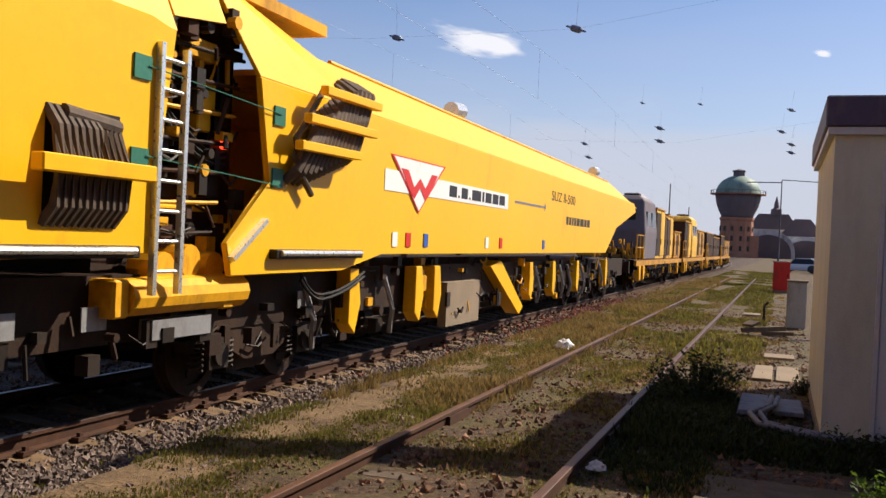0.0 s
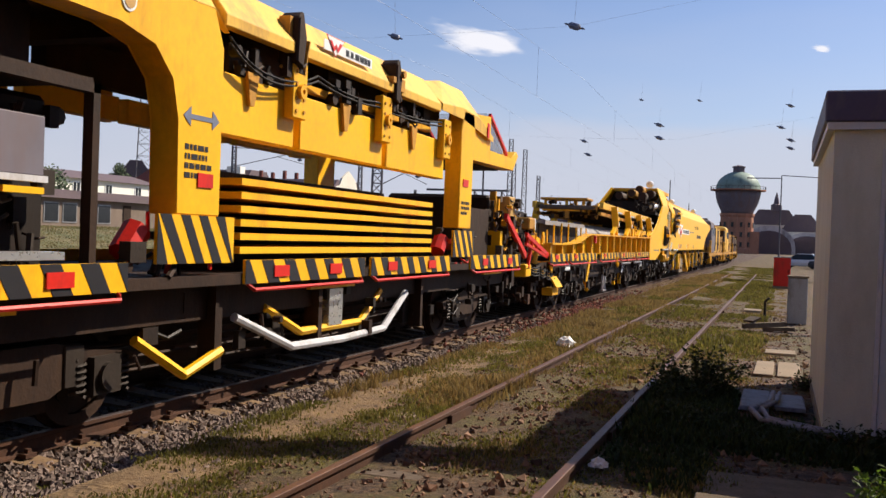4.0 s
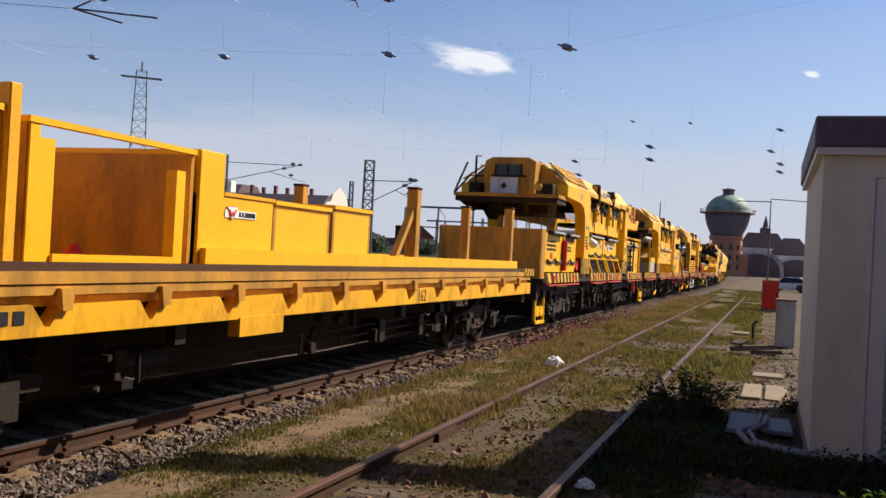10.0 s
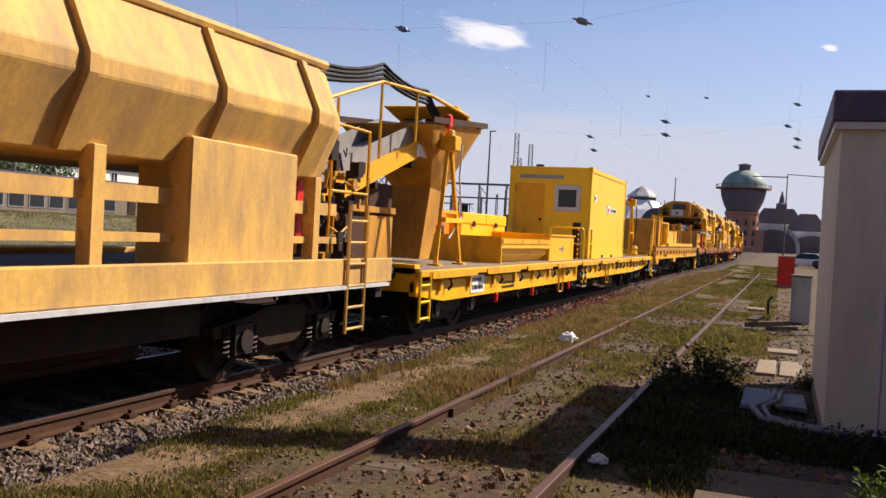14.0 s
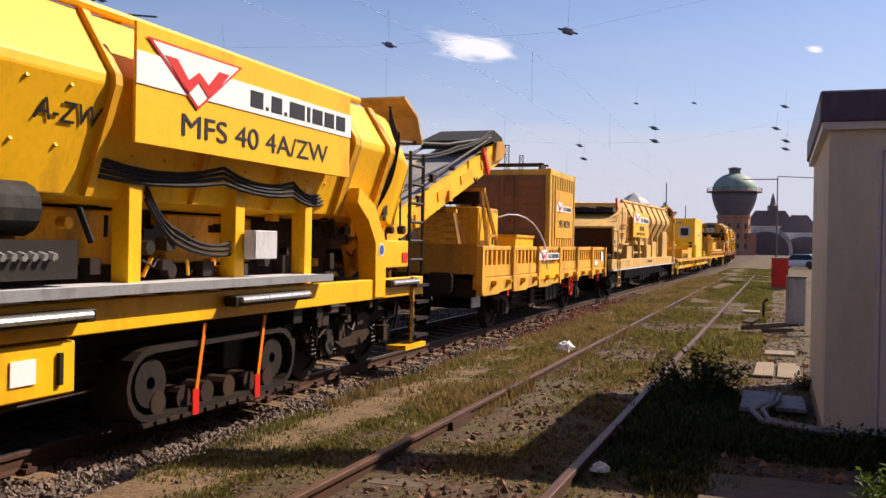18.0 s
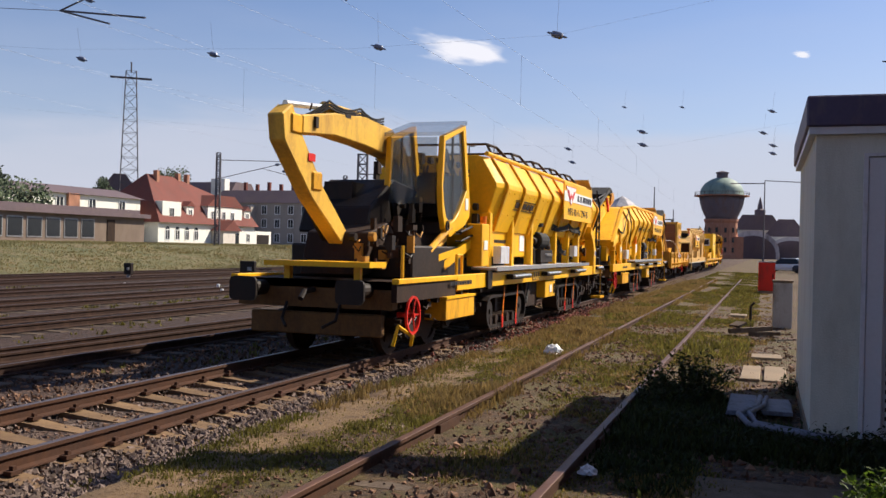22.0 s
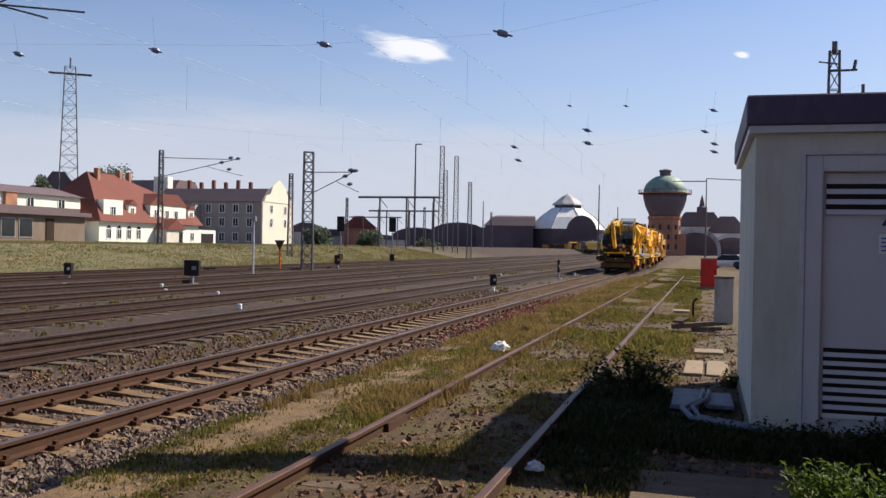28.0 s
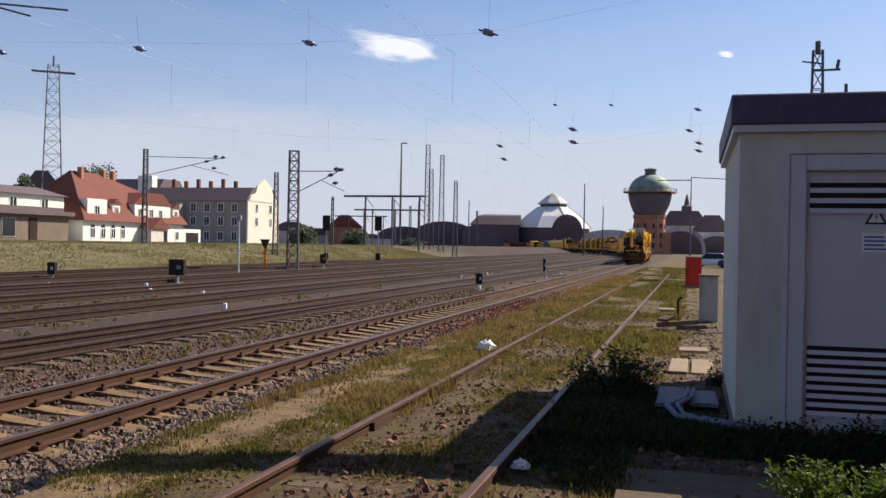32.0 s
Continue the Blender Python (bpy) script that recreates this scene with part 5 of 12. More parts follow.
m1 = lattice("catenary_mast", 32.72, 82, 9.5, 0.42, 0.3, -0.3, "slim lattice catenary mast with a bracket arm", 16)
bracket_arm(m1, 8.9, 6.2)
m2 = lattice("catenary_mast", 24.11, 66, 8.3, 0.75, 0.62, -0.3, "stout lattice catenary mast with bracket arms", 12)
bracket_arm(m2, 6.9, 3.2)
for az, d, h, w in ((25.15, 90, 8.2, 0.5), (15.97, 150, 17.6, 1.0), (15.75, 160, 14.5, 1.0), (15.09, 150, 16.0, 0.9), (14.23, 140, 11.2, 0.7), (21.75, 120, 7.5, 0.35), (19.8, 170, 8.0, 0.4), (17.0, 180, 9.0, 0.5), (12.9, 200, 9.0, 0.5)):
    lattice("catenary_mast", az, d, h + 0.3, w, w * 0.6, -0.3, "dark lattice catenary mast in the yard", 12)
for az, d, h in ((6.38, 200, 15.4), (5.25, 230, 12.0), (0.12, 210, 17.5), (17.61, 145, 17.6), (18.0, 210, 12), (16.5, 240, 13), (13.4, 230, 13)):
    t = thing("steel_pole", "slim dark steel pole in the yard", "pole", bearing(az, d, -0.3))
    bm = bmesh.new()
    rod(bm, (0, 0, 0), (0, 0, h), 0.2, 8, 0.1)
    part("shaft", bm, M_MAST, t)
    if az in (17.61, 0.12):
        bm = bmesh.new()
        beam(bm, (0, 0, h), (0.9 if az > 1 else 12, 0, h if az > 1 else h - 0.6), 0.3, 0.15)
        if az < 1:
            beam(bm, (0, 0, h - 0.6), (-7, 0, h - 0.6), 0.25, 0.2)
        part("arm", bm, M_MAST, t)


def gantry(az1, az2, d, z, label):
    x1, x2 = -d * math.tan(radians(az1)), -d * math.tan(radians(az2))
    t = thing("catenary_gantry", label, "gantry", pose(x1, d, -0.3))
    bm = bmesh.new()
    beam(bm, (-0.4, 0, z), (x2 - x1 + 0.4, 0, z), 0.25, 0.3)
    part("crossbeam", bm, M_MAST, t)
    for x in (0.25 * (x2 - x1), 0.6 * (x2 - x1), 0.95 * (x2 - x1)):
        bm = bmesh.new()
        rod(bm, (x, 0, 0), (x, 0, z - 0.1), 0.14, 8)
        part("post", bm, M_MAST, t)
        bm = bmesh.new()
        rod(bm, (x, 0, z - 0.1), (x + 1.2, 0, z - 1.6), 0.05, 6)
        part("hanger", bm, M_MAST, t)


gantry(20.9, 16.2, 130, 8.9, "catenary gantry across the yard tracks")
gantry(20.3, 16.3, 175, 8.6, "catenary gantry across the yard tracks")
gantry(21.5, 18.5, 230, 9.0, "far catenary gantry across the yard tracks")


def signal(az, d, top, label):
    t = thing("light_signal", label, "signal", bearing(az, d, -0.3))
    bm = bmesh.new()
    rod(bm, (0, 0, 0), (0, 0, top), 0.07, 8)
    part("post", bm, M_GREY, t)
    boxes("signal_head", M_BLK, t, (-0.38, 0.38, -0.15, 0.15, top - 1.2, top + 0.3), bevel=0.04)
    boxes("cable_box", M_BLK, t, (-0.25, 0.25, -0.15, 0.15, 0.1, 0.9))


signal(22.11, 95, 4.4, "black light signal on a grey post")
signal(18.95, 100, 4.5, "black light signal on a grey post")


def dwarf(x, y, h, w, label, mat=M_BLK):
    t = thing("dwarf_signal", label, "signal", pose(x, y, -0.32))
    boxes("head", mat, t, (-w / 2, w / 2, -0.12, 0.12, h * 0.35, h), bevel=0.03)
    boxes("foot", M_GREY, t, (-0.06, 0.06, -0.06, 0.06, 0, h * 0.35), (-0.2, 0.2, -0.2, 0.2, 0, 0.05))
    boxes("lens_hood", M_GREY, t, (w * 0.1, w * 0.35, -0.2, -0.12, h * 0.6, h * 0.75))


dwarf(-22.4, 37.5, 1.1, 0.75, "black dwarf signal standing between tracks")
dwarf(-28.5, 36.9, 0.85, 0.4, "small dark dwarf signal between tracks")
dwarf(-9.0, 40.0, 0.75, 0.3, "small dark point indicator beside the track")
dwarf(-27.0, 66.0, 1.1, 0.5, "brown dwarf signal beside the tracks", M_RUST)
dwarf(-8.9, 58.0, 1.2, 0.16, "thin dark marker post beside the main track")
for x, y in ((-24.5, 31.5), (-19.0, 30.0), (-16.6, 29.5), (-12.8, 24.0), (-21.4, 33.5), (-12.8, 52.0), (-8.9, 39.5), (-13.0, 60.0), (-9.0, 66)):
    bm = bmesh.new()
    quad_box(bm, -0.06, 0.06, -0.05, 0.05, 0, 0.2)
    single("marker_stone", bm, M_WHITE, "small white painted marker between tracks", "marker", pose(x, y, -0.32), group="white markers", bevel=0.02)
sg = thing("triangle_sign", "orange inverted triangle sign on a post", "sign", pose(-28.2, 58.5, -0.3))
boxes("post", M_ORANGE, sg, (-0.06, 0.06, -0.05, 0.05, 0, 1.5))
bm = bmesh.new()
extrude(bm, [(-0.38, 2.1), (0.38, 2.1), (0, 1.4)], -0.09, -0.055, "y")
part("plate", bm, M_RUST, sg)
wp = thing("lamp_post", "slim pale concrete lamp post", "lamp post", pose(-26.6, 51.5, -0.3))
bm = bmesh.new()
rod(bm, (0, 0, 0), (0, 0, 3.3), 0.07, 8, 0.05)
part("pole", bm, M_LIGHT, wp)
boxes("lamp_head", M_GREY, wp, (-0.15, 0.15, -0.1, 0.1, 3.2, 3.5), bevel=0.03)

# overhead wires: carrier and contact wire with droppers, and cross spans with insulators
for x, top in ((MAIN_X, 6.9), (-10.7, 6.9), (-14.9, 6.9), (-19.2, 6.8)):
    t = thing("overhead_line", "thin overhead contact line above a track", "overhead line", pose(x, 0, 0))
    bm = bmesh.new()
    ys = list(range(-30, 150, 6))
    pipe(bm, [(0.3 * math.sin(y * 0.05), y, top - 0.5 * math.sin(math.pi * ((y + 30) % 60) / 60)) for y in ys], 0.0025, 5)
    part("carrier_wire", bm, M_WIRE, t)
    bm = bmesh.new()
    pipe(bm, [(0.3 * math.sin(y * 0.05), y, 5.45) for y in ys[::2]], 0.0025, 5)
    part("contact_wire", bm, M_WIRE, t)
    for y in ys[1::2]:
        bm = bmesh.new()
        rod(bm, (0.3 * math.sin(y * 0.05), y, 5.45), (0.3 * math.sin(y * 0.05), y, top - 0.5 * math.sin(math.pi * ((y + 30) % 60) / 60)), 0.003, 4)
        part("dropper", bm, M_WIRE, t)


def insulator(name, p, turn, size, label):
    bm = bmesh.new()
    revolve(bm, [(0.02, -0.5), (0.05, -0.4), (0.05, -0.3), (0.15, -0.2), (0.16, 0.0), (0.15, 0.2), (0.05, 0.3), (0.05, 0.4), (0.02, 0.5)], 10)
    return part(name, bm, M_INSUL, None, m=Matrix.Translation(p) @ pose(0, 0, 0, 0, 100 + turn, 0) @ Matrix.Scale(size, 4))


def span(y, z_left, z_right, hung, label):
    t = thing("cross_span", label, "cross span")
    bm = bmesh.new()
    pipe(bm, [(-62, y, z_left + 4), (-27, y, z_left + 0.6), (-14, y, z_left), (-6.6, y, z_right), (3, y, z_right + 1.6), (9, y, z_right + 3.5)], 0.0025, 5)
    part("span_wire", bm, M_WIRE, t)
    for x, z in ((-62, z_left + 4), (9, z_right + 3.5)):
        bm = bmesh.new()
        rod(bm, (x, y, -0.3), (x, y, z), 0.16, 8, 0.1)
        part("mast", bm, M_MAST, t)
    for x, z, s in hung:
        i = insulator("insulator", (x, y, z), 8, s, "")
        i.parent = t
        for dx, dz in ((0.42, 1.1),):
            bm = bmesh.new()
            rod(bm, (x, y, z), (x + dx * 0.3, y - dx, z + dz), 0.004, 4)
            part("hanger_wire", bm, M_WIRE, t)


span(30.0, 8.55, 8.65, [(-12.93, 8.55, 0.62), (-6.6, 8.65, 0.72), (-13.1, 10.5, 0.6), (-19.0, 10.9, 0.6), (-19.6, 8.6, 0.6), (-25.6, 8.7, 0.6), (-25.3, 11.0, 0.6)], "cross-span wire with dark insulators over the yard")
span(62.0, 8.6, 8.5, [(-7.8, 9.45, 0.75), (-7.75, 8.6, 0.75), (-12.7, 8.4, 0.6), (-12.4, 7.5, 0.6), (0.2, 10.6, 0.6), (-0.3, 9.25, 0.6), (0.3, 8.45, 0.6), (0.3, 7.95, 0.6), (-9.0, 11.1, 0.4), (-5.3, 11.0, 0.4)], "far cross-span wire with dark insulators over the yard")

yoke = thing("tension_yoke", "grey steel yoke where overhead wires meet above the yard", "overhead yoke", pose(-26.7, 30.0, 10.67))
for dx, dz, r in ((1.95, 0.63, 0.035), (2.4, -0.66, 0.04), (4.05, -0.52, 0.04)):
    bm = bmesh.new()
    rod(bm, (0, 0, 0), (dx, 0, dz), r, 6)
    part("yoke_arm", bm, M_MAST, yoke)
bm = bmesh.new()
pipe(bm, [(1.2, 0, 0.38), (5.6, 0, 0.72), (9.4, 0, 0.48)], 0.02, 6)
part("tie_wire", bm, M_MAST, yoke)
bm = bmesh.new()
pipe(bm, [(10.2, 0, 0.0), (10.3, 0, 0.24), (12.4, 0, -0.18), (12.5, 0, -0.42)], 0.03, 6)
part("steady_arm", bm, M_MAST, yoke)
bm = bmesh.new()
pipe(bm, [(9.4, 0, 0.48), (10.3, 0, 0.24)], 0.015, 6)
pipe(bm, [(0, 0, 0), (-35.3, 0, 3.4)], 0.012, 5)
part("anchor_wire", bm, M_MAST, yoke)

# a small fair-weather cloud
def cloud(az, el, d, w, h, seed, label):
    m = bpy.data.materials.new("cloud_vapour")
    m.use_nodes = True
    n, l = m.node_tree.nodes, m.node_tree.links
    n.remove(n["Principled BSDF"])
    co, mp, tx = n.new("ShaderNodeTexCoord"), n.new("ShaderNodeMapping"), n.new("ShaderNodeTexNoise")
    l.new(co.outputs["Object"], mp.inputs["Vector"])
    mp.inputs["Location"].default_value = (seed, seed, 0)
    mp.inputs["Scale"].default_value = (1.3, 1.3, 1.6)
    l.new(mp.outputs[0], tx.inputs["Vector"])
    tx.inputs["Scale"].default_value, tx.inputs["Detail"].default_value = 0.9, 4
    ln = n.new("ShaderNodeVectorMath")
    ln.operation = "LENGTH"
    l.new(co.outputs["Object"], ln.inputs[0])
    sub = n.new("ShaderNodeMath")
    sub.operation = "SUBTRACT"
    l.new(tx.outputs["Fac"], sub.inputs[0])
    sc = n.new("ShaderNodeMath")
    sc.operation = "MULTIPLY"
    sc.inputs[1].default_value = 0.62
    l.new(ln.outputs["Value"], sc.inputs[0])
    l.new(sc.outputs[0], sub.inputs[1])
    rg = n.new("ShaderNodeMapRange")
    rg.interpolation_type = "SMOOTHSTEP"
    rg.inputs["From Min"].default_value, rg.inputs["From Max"].default_value = 0.0, 0.34
    l.new(sub.outputs[0], rg.inputs["Value"])
    em, tr, mx, out = n.new("ShaderNodeEmission"), n.new("ShaderNodeBsdfTransparent"), n.new("ShaderNodeMixShader"), n["Material Output"]
    em.inputs["Color"].default_value = (0.93, 0.95, 1.0, 1)
    em.inputs["Strength"].default_value = 0.95
    l.new(rg.outputs[0], mx.inputs["Fac"])
    l.new(tr.outputs[0], mx.inputs[1])
    l.new(em.outputs[0], mx.inputs[2])
    l.new(mx.outputs[0], out.inputs["Surface"])
    bm = bmesh.new()
    g = 12
    rows = [[bm.verts.new((-1 + 2 * i / g, 0.25 * math.sin(i * 0.7) * math.cos(j * 0.9), -1 + 2 * j / g)) for i in range(g + 1)] for j in range(g + 1)]
    for j in range(g):
        for i in range(g):
            bm.faces.new((rows[j][i], rows[j][i + 1], rows[j + 1][i + 1], rows[j + 1][i]))
    ob = single("cloud", bm, m, label, "cloud", bearing(az, d, d * math.tan(radians(el))) @ Matrix.Rotation(radians(9), 4, "Y") @ Matrix.Diagonal((w, w * 0.5, h, 1)), kind="structure")
    ob.visible_shadow = False


cloud(18.1, 11.9, 3000, 215, 70, 2.0, "small bright white fair-weather cloud")
cloud(-1.7, 11.4, 3000, 42, 16, 8.0, "faint small wisp of cloud")

# ---- the train ----
def tail_at(t):
    """Where the train's last buffers stand on the track at t seconds."""
    return 12.5 + 9.5 * (t - 22)


RIDES = []


def ride_pose(t, u0, length):
    s = tail_at(t) + u0
    x1, y1, _ = on_track(s + 0.15 * length)
    x2, y2, _ = on_track(s + 0.85 * length)
    h = math.atan2(-(x2 - x1), y2 - y1)
    k = 0.15 / 0.7
    return Matrix.Translation((x1 - (x2 - x1) * k, y1 - (y2 - y1) * k, RAIL_Z)) @ Matrix.Rotation(h, 4, "Z")


def vehicle(name, u0, length, label, category="railway wagon"):
    v = thing(name, label, category)
    RIDES.append((v, u0, length, Matrix.Identity(4)))
    v.matrix_basis = ride_pose(0, u0, length)
    return v


def load(name, u0, length, label, category, at=(0, 0, 0), turn=0.0, group=""):
    """A thing that stands on the wagon that begins at u0."""
    ob = thing(name, label, category, group=group)
    m = pose(*at, 0, 0, turn)
    RIDES.append((ob, u0, length, m))
    ob.matrix_basis = ride_pose(0, u0, length) @ m
    return ob

# ---- running gear and fittings shared by the wagons ----
SPINS = []
CACHE = {}


def cached(key, build):
    if key not in CACHE:
        CACHE[key] = build()
    return CACHE[key]


def wheelset_mesh():
    bm = bmesh.new()
    rod(bm, (-1.0, 0, 0), (1.0, 0, 0), 0.08, 10)
    for s in (-1, 1):
        disc(bm, (s * 0.76, 0, 0), (1, 0, 0), 0.36, 0.46, 0.13, 24)
        disc(bm, (s * 0.71, 0, 0), (1, 0, 0), 0.40, 0.49, 0.03, 24)
        disc(bm, (s * 0.76, 0, 0), (1, 0, 0), 0.0, 0.37, 0.04, 24)
        disc(bm, (s * 0.80, 0, 0), (1, 0, 0), 0.0, 0.14, 0.10, 12)
        for k in range(4):
            a = 1.5708 * k
            rod(bm, (s * 0.77, 0.24 * math.cos(a), 0.24 * math.sin(a)), (s * 0.80, 0.24 * math.cos(a), 0.24 * math.sin(a)), 0.05, 6)
    return mesh_of(bm, M_DARK)


def spring_mesh():
    bm = bmesh.new()
    pipe(bm, [(0.065 * math.cos(k * 0.9), 0.065 * math.sin(k * 0.9), 0.02 + k * 0.0078) for k in range(42)], 0.016, 4)
    return mesh_of(bm, M_GEAR)


def axle_box_mesh():
    bm = bmesh.new()
    quad_box(bm, -0.09, 0.09, -0.17, 0.17, -0.15, 0.17)
    disc(bm, (0.1, 0, 0), (1, 0, 0), 0, 0.12, 0.06, 14)
    return mesh_of(bm, M_GEAR)


def frame_mesh(wb):
    bm = bmesh.new()
    for s in (-1, 1):
        x0, x1 = (0.94, 1.08) if s > 0 else (-1.08, -0.94)
        h = wb / 2
        extrude(bm, [(-h - 0.5, 0.62), (-h - 0.45, 0.5), (-h + 0.25, 0.5), (-0.3, 0.34), (0.3, 0.34), (h - 0.25, 0.5), (h + 0.45, 0.5), (h + 0.5, 0.62), (h - 0.2, 0.7), (0.35, 0.78), (-0.35, 0.78), (-h + 0.2, 0.7)], x0, x1, "x")
    # Box widened to darken the shaded space between the wheels.
    quad_box(bm, -0.93, 0.93, -0.42, 0.42, 0.2, 0.72)
    return mesh_of(bm, M_DARK)


def bogie(v, y, wb=1.8, springs=True):
    b = part("bogie", cached(("bogie", wb), lambda: frame_mesh(wb)), None, v, m=pose(0, y, 0))
    for dy in (-wb / 2, wb / 2):
        w = part("wheelset", cached("wheelset", wheelset_mesh), None, b, m=pose(0, dy, 0.46))
        SPINS.append((w, dy))
        for x in (-1.06, 1.06):
            part("axle_box", cached("axle_box", axle_box_mesh), None, b, m=pose(x, dy, 0.46, 0, 0, 180 if x < 0 else 0))
            if springs:
                for e in (-0.27, 0.27):
                    part("spring", cached("spring", spring_mesh), None, b, m=pose(x, dy + e, 0.28))


def axle(v, y):
    """A single axle with its leaf springs, under a two-axled wagon."""
    g = boxes("axle_frame", M_DARK, v, (-0.95, 0.95, y - 0.12, y + 0.12, 0.8, 0.95))
    for s in (-1, 1):
        x = s * 1.02
        bm = bmesh.new()
        extrude(bm, [(y - 0.62, 0.68), (y - 0.3, 0.6), (y, 0.56), (y + 0.3, 0.6), (y + 0.62, 0.68), (y + 0.6, 0.7), (y, 0.68), (y - 0.6, 0.7)], x - 0.05, x + 0.05, "x")
        part("leaf_spring", bm, M_BLK, g)
        for d in (-0.25, 0.25):
            boxes("axle_guard", M_DARK, g, (x - 0.05, x + 0.05, y + d - 0.05, y + d + 0.05, 0.35, 0.95))
    w = part("wheelset", cached("wheelset", wheelset_mesh), None, g, m=pose(0, y, 0.46))
    SPINS.append((w, y))
    for x in (-1.06, 1.06):
        part("axle_box", cached("axle_box", axle_box_mesh), None, g, m=pose(x, y, 0.46, 0, 0, 180 if x < 0 else 0))


def buffer_mesh():
    bm = bmesh.new()
    rod(bm, (0, 0, 0), (0, -0.34, 0), 0.12, 14)
    rod(bm, (0, -0.3, 0), (0, -0.56, 0), 0.085, 12)
    return mesh_of(bm, M_BLK, smooth=False)


def plate_mesh():
    bm = bmesh.new()
    edge = [(0.225 * sx - 0.07 * sx * (1 - math.cos(a)), 0.18 * sz - 0.07 * sz * (1 - math.sin(a))) for sx, sz, turns in ((1, 1, (0, 0.785, 1.571)), (-1, 1, (1.571, 0.785, 0)), (-1, -1, (0, 0.785, 1.571)), (1, -1, (1.571, 0.785, 0))) for a in turns]
    loft(bm, [[(x, y, z) for x, z in edge] for y in (-0.025, 0.025)])
    return mesh_of(bm, M_BLK)


def end_gear(v, length, rear=True, front=True, colour=None):
    for y, turn, on in ((0.3, 0, rear), (length - 0.3, 180, front)):
        if not on:
            continue
        s = 1 if turn == 0 else -1
        boxes("headstock", colour or M_DARK, v, (-1.3, 1.3, min(y, y + 0.2 * s), max(y, y + 0.2 * s), 0.78, 1.2))
        for x in (-0.875, 0.875):
            b = part("buffer", cached("buffer", buffer_mesh), None, v, m=pose(x, y, 1.06, 0, 0, turn))
            part("buffer_plate", cached("buffer_plate", plate_mesh), None, b, m=pose(0, -0.58, 0))
        bm = bmesh.new()
        pipe(bm, [(0, y, 1.05), (0, y - 0.3 * s, 1.03), (0.0, y - 0.42 * s, 0.93)], 0.045, 8)
        part("coupling", bm, M_BLK, v)
        for x in (-1, 1):
            bm = bmesh.new()
            pipe(bm, [(x * 0.45, y, 0.85), (x * 0.45, y - 0.15 * s, 0.6), (x * 0.3, y - 0.3 * s, 0.5)], 0.025, 6)
            part("brake_hose", bm, M_BLK, v)


def handwheel(v, y, z, r=0.27, x=1.4):
    bm = bmesh.new()
    disc(bm, (x, y, z), (1, 0, 0), r - 0.04, r, 0.04, 20)
    for k in range(5):
        a = 6.28319 * k / 5
        rod(bm, (x, y, z), (x, y + (r - 0.02) * math.cos(a), z + (r - 0.02) * math.sin(a)), 0.014, 5)
    rod(bm, (x - 0.25, y, z), (x + 0.03, y, z), 0.04, 8)
    part("handwheel", bm, M_RED, v, "red handbrake wheel")


def stripes(parent, y0, y1, z0, z1, x, lean=1, step=0.36, depth=0.03, name="hazard_board", base=None):
    """A yellow board with slanting black bars."""
    b = boxes(name, base or M_YEL, parent, (x - depth, x, y0, y1, z0, z1), label="yellow board with black slanting bars")
    h, w = z1 - z0, step * 0.5
    k = lean * h * 0.7
    y = y0 - abs(k)
    while y < y1 + abs(k):
        pts = [(y, z1), (y + w, z1), (y + w + k, z0), (y + k, z0)]
        clip = []
        lo, hi = y0 + 0.005, y1 - 0.005
        if max(p[0] for p in pts) > lo + 0.03 and min(p[0] for p in pts) < hi - 0.03:
            clip = [(min(max(p[0], lo), hi), p[1]) for p in pts]
            if abs(clip[0][0] - clip[1][0]) > 0.01 or abs(clip[2][0] - clip[3][0]) > 0.01:
                if abs(clip[0][0] - clip[1][0]) < 0.01:
                    clip = [clip[0], clip[2], clip[3]]
                elif abs(clip[2][0] - clip[3][0]) < 0.01:
                    clip = clip[:3]
                bm = bmesh.new()
                extrude(bm, clip, x - 0.004, x + 0.004, "x")
                part("black_bar", bm, M_INK, b)
        y += step
    return b


def strip_light(v, y0, y1, z, x=1.45):
    h = boxes("strip_light", M_BLK, v, (x - 0.14, x, y0, y1, z - 0.07, z + 0.03), bevel=0.01)
    bm = bmesh.new()
    rod(bm, (x + 0.01, y0 + 0.08, z - 0.01), (x + 0.01, y1 - 0.08, z - 0.01), 0.032, 8)
    part("tube", bm, M_ALU, h, "bright fluorescent tube")


def bars(parent, y, z, x, rows, width, size, mat=None, name="small_print"):
    """Unreadable lettering as plain bars."""
    bm = bmesh.new()
    r = random.Random(int(y * 100) + int(z * 100))
    for k in range(rows):
        a = y
        end = y + width * r.uniform(0.7, 1.0)
        while a < end:
            w = size * r.uniform(0.6, 2.4)
            quad_box(bm, x, x + 0.003, a, a + w, z - k * size * 1.7, z - k * size * 1.7 + size)
            a += w + size * 0.5
    part(name, bm, mat or M_INK, parent)["kind"] = "stuff"


def plate(parent, y, z, w, h, x, mat=None, name="notice_plate", label=""):
    return boxes(name, mat or M_WHITE, parent, (x, x + 0.012, y, y + w, z, z + h), label=label)


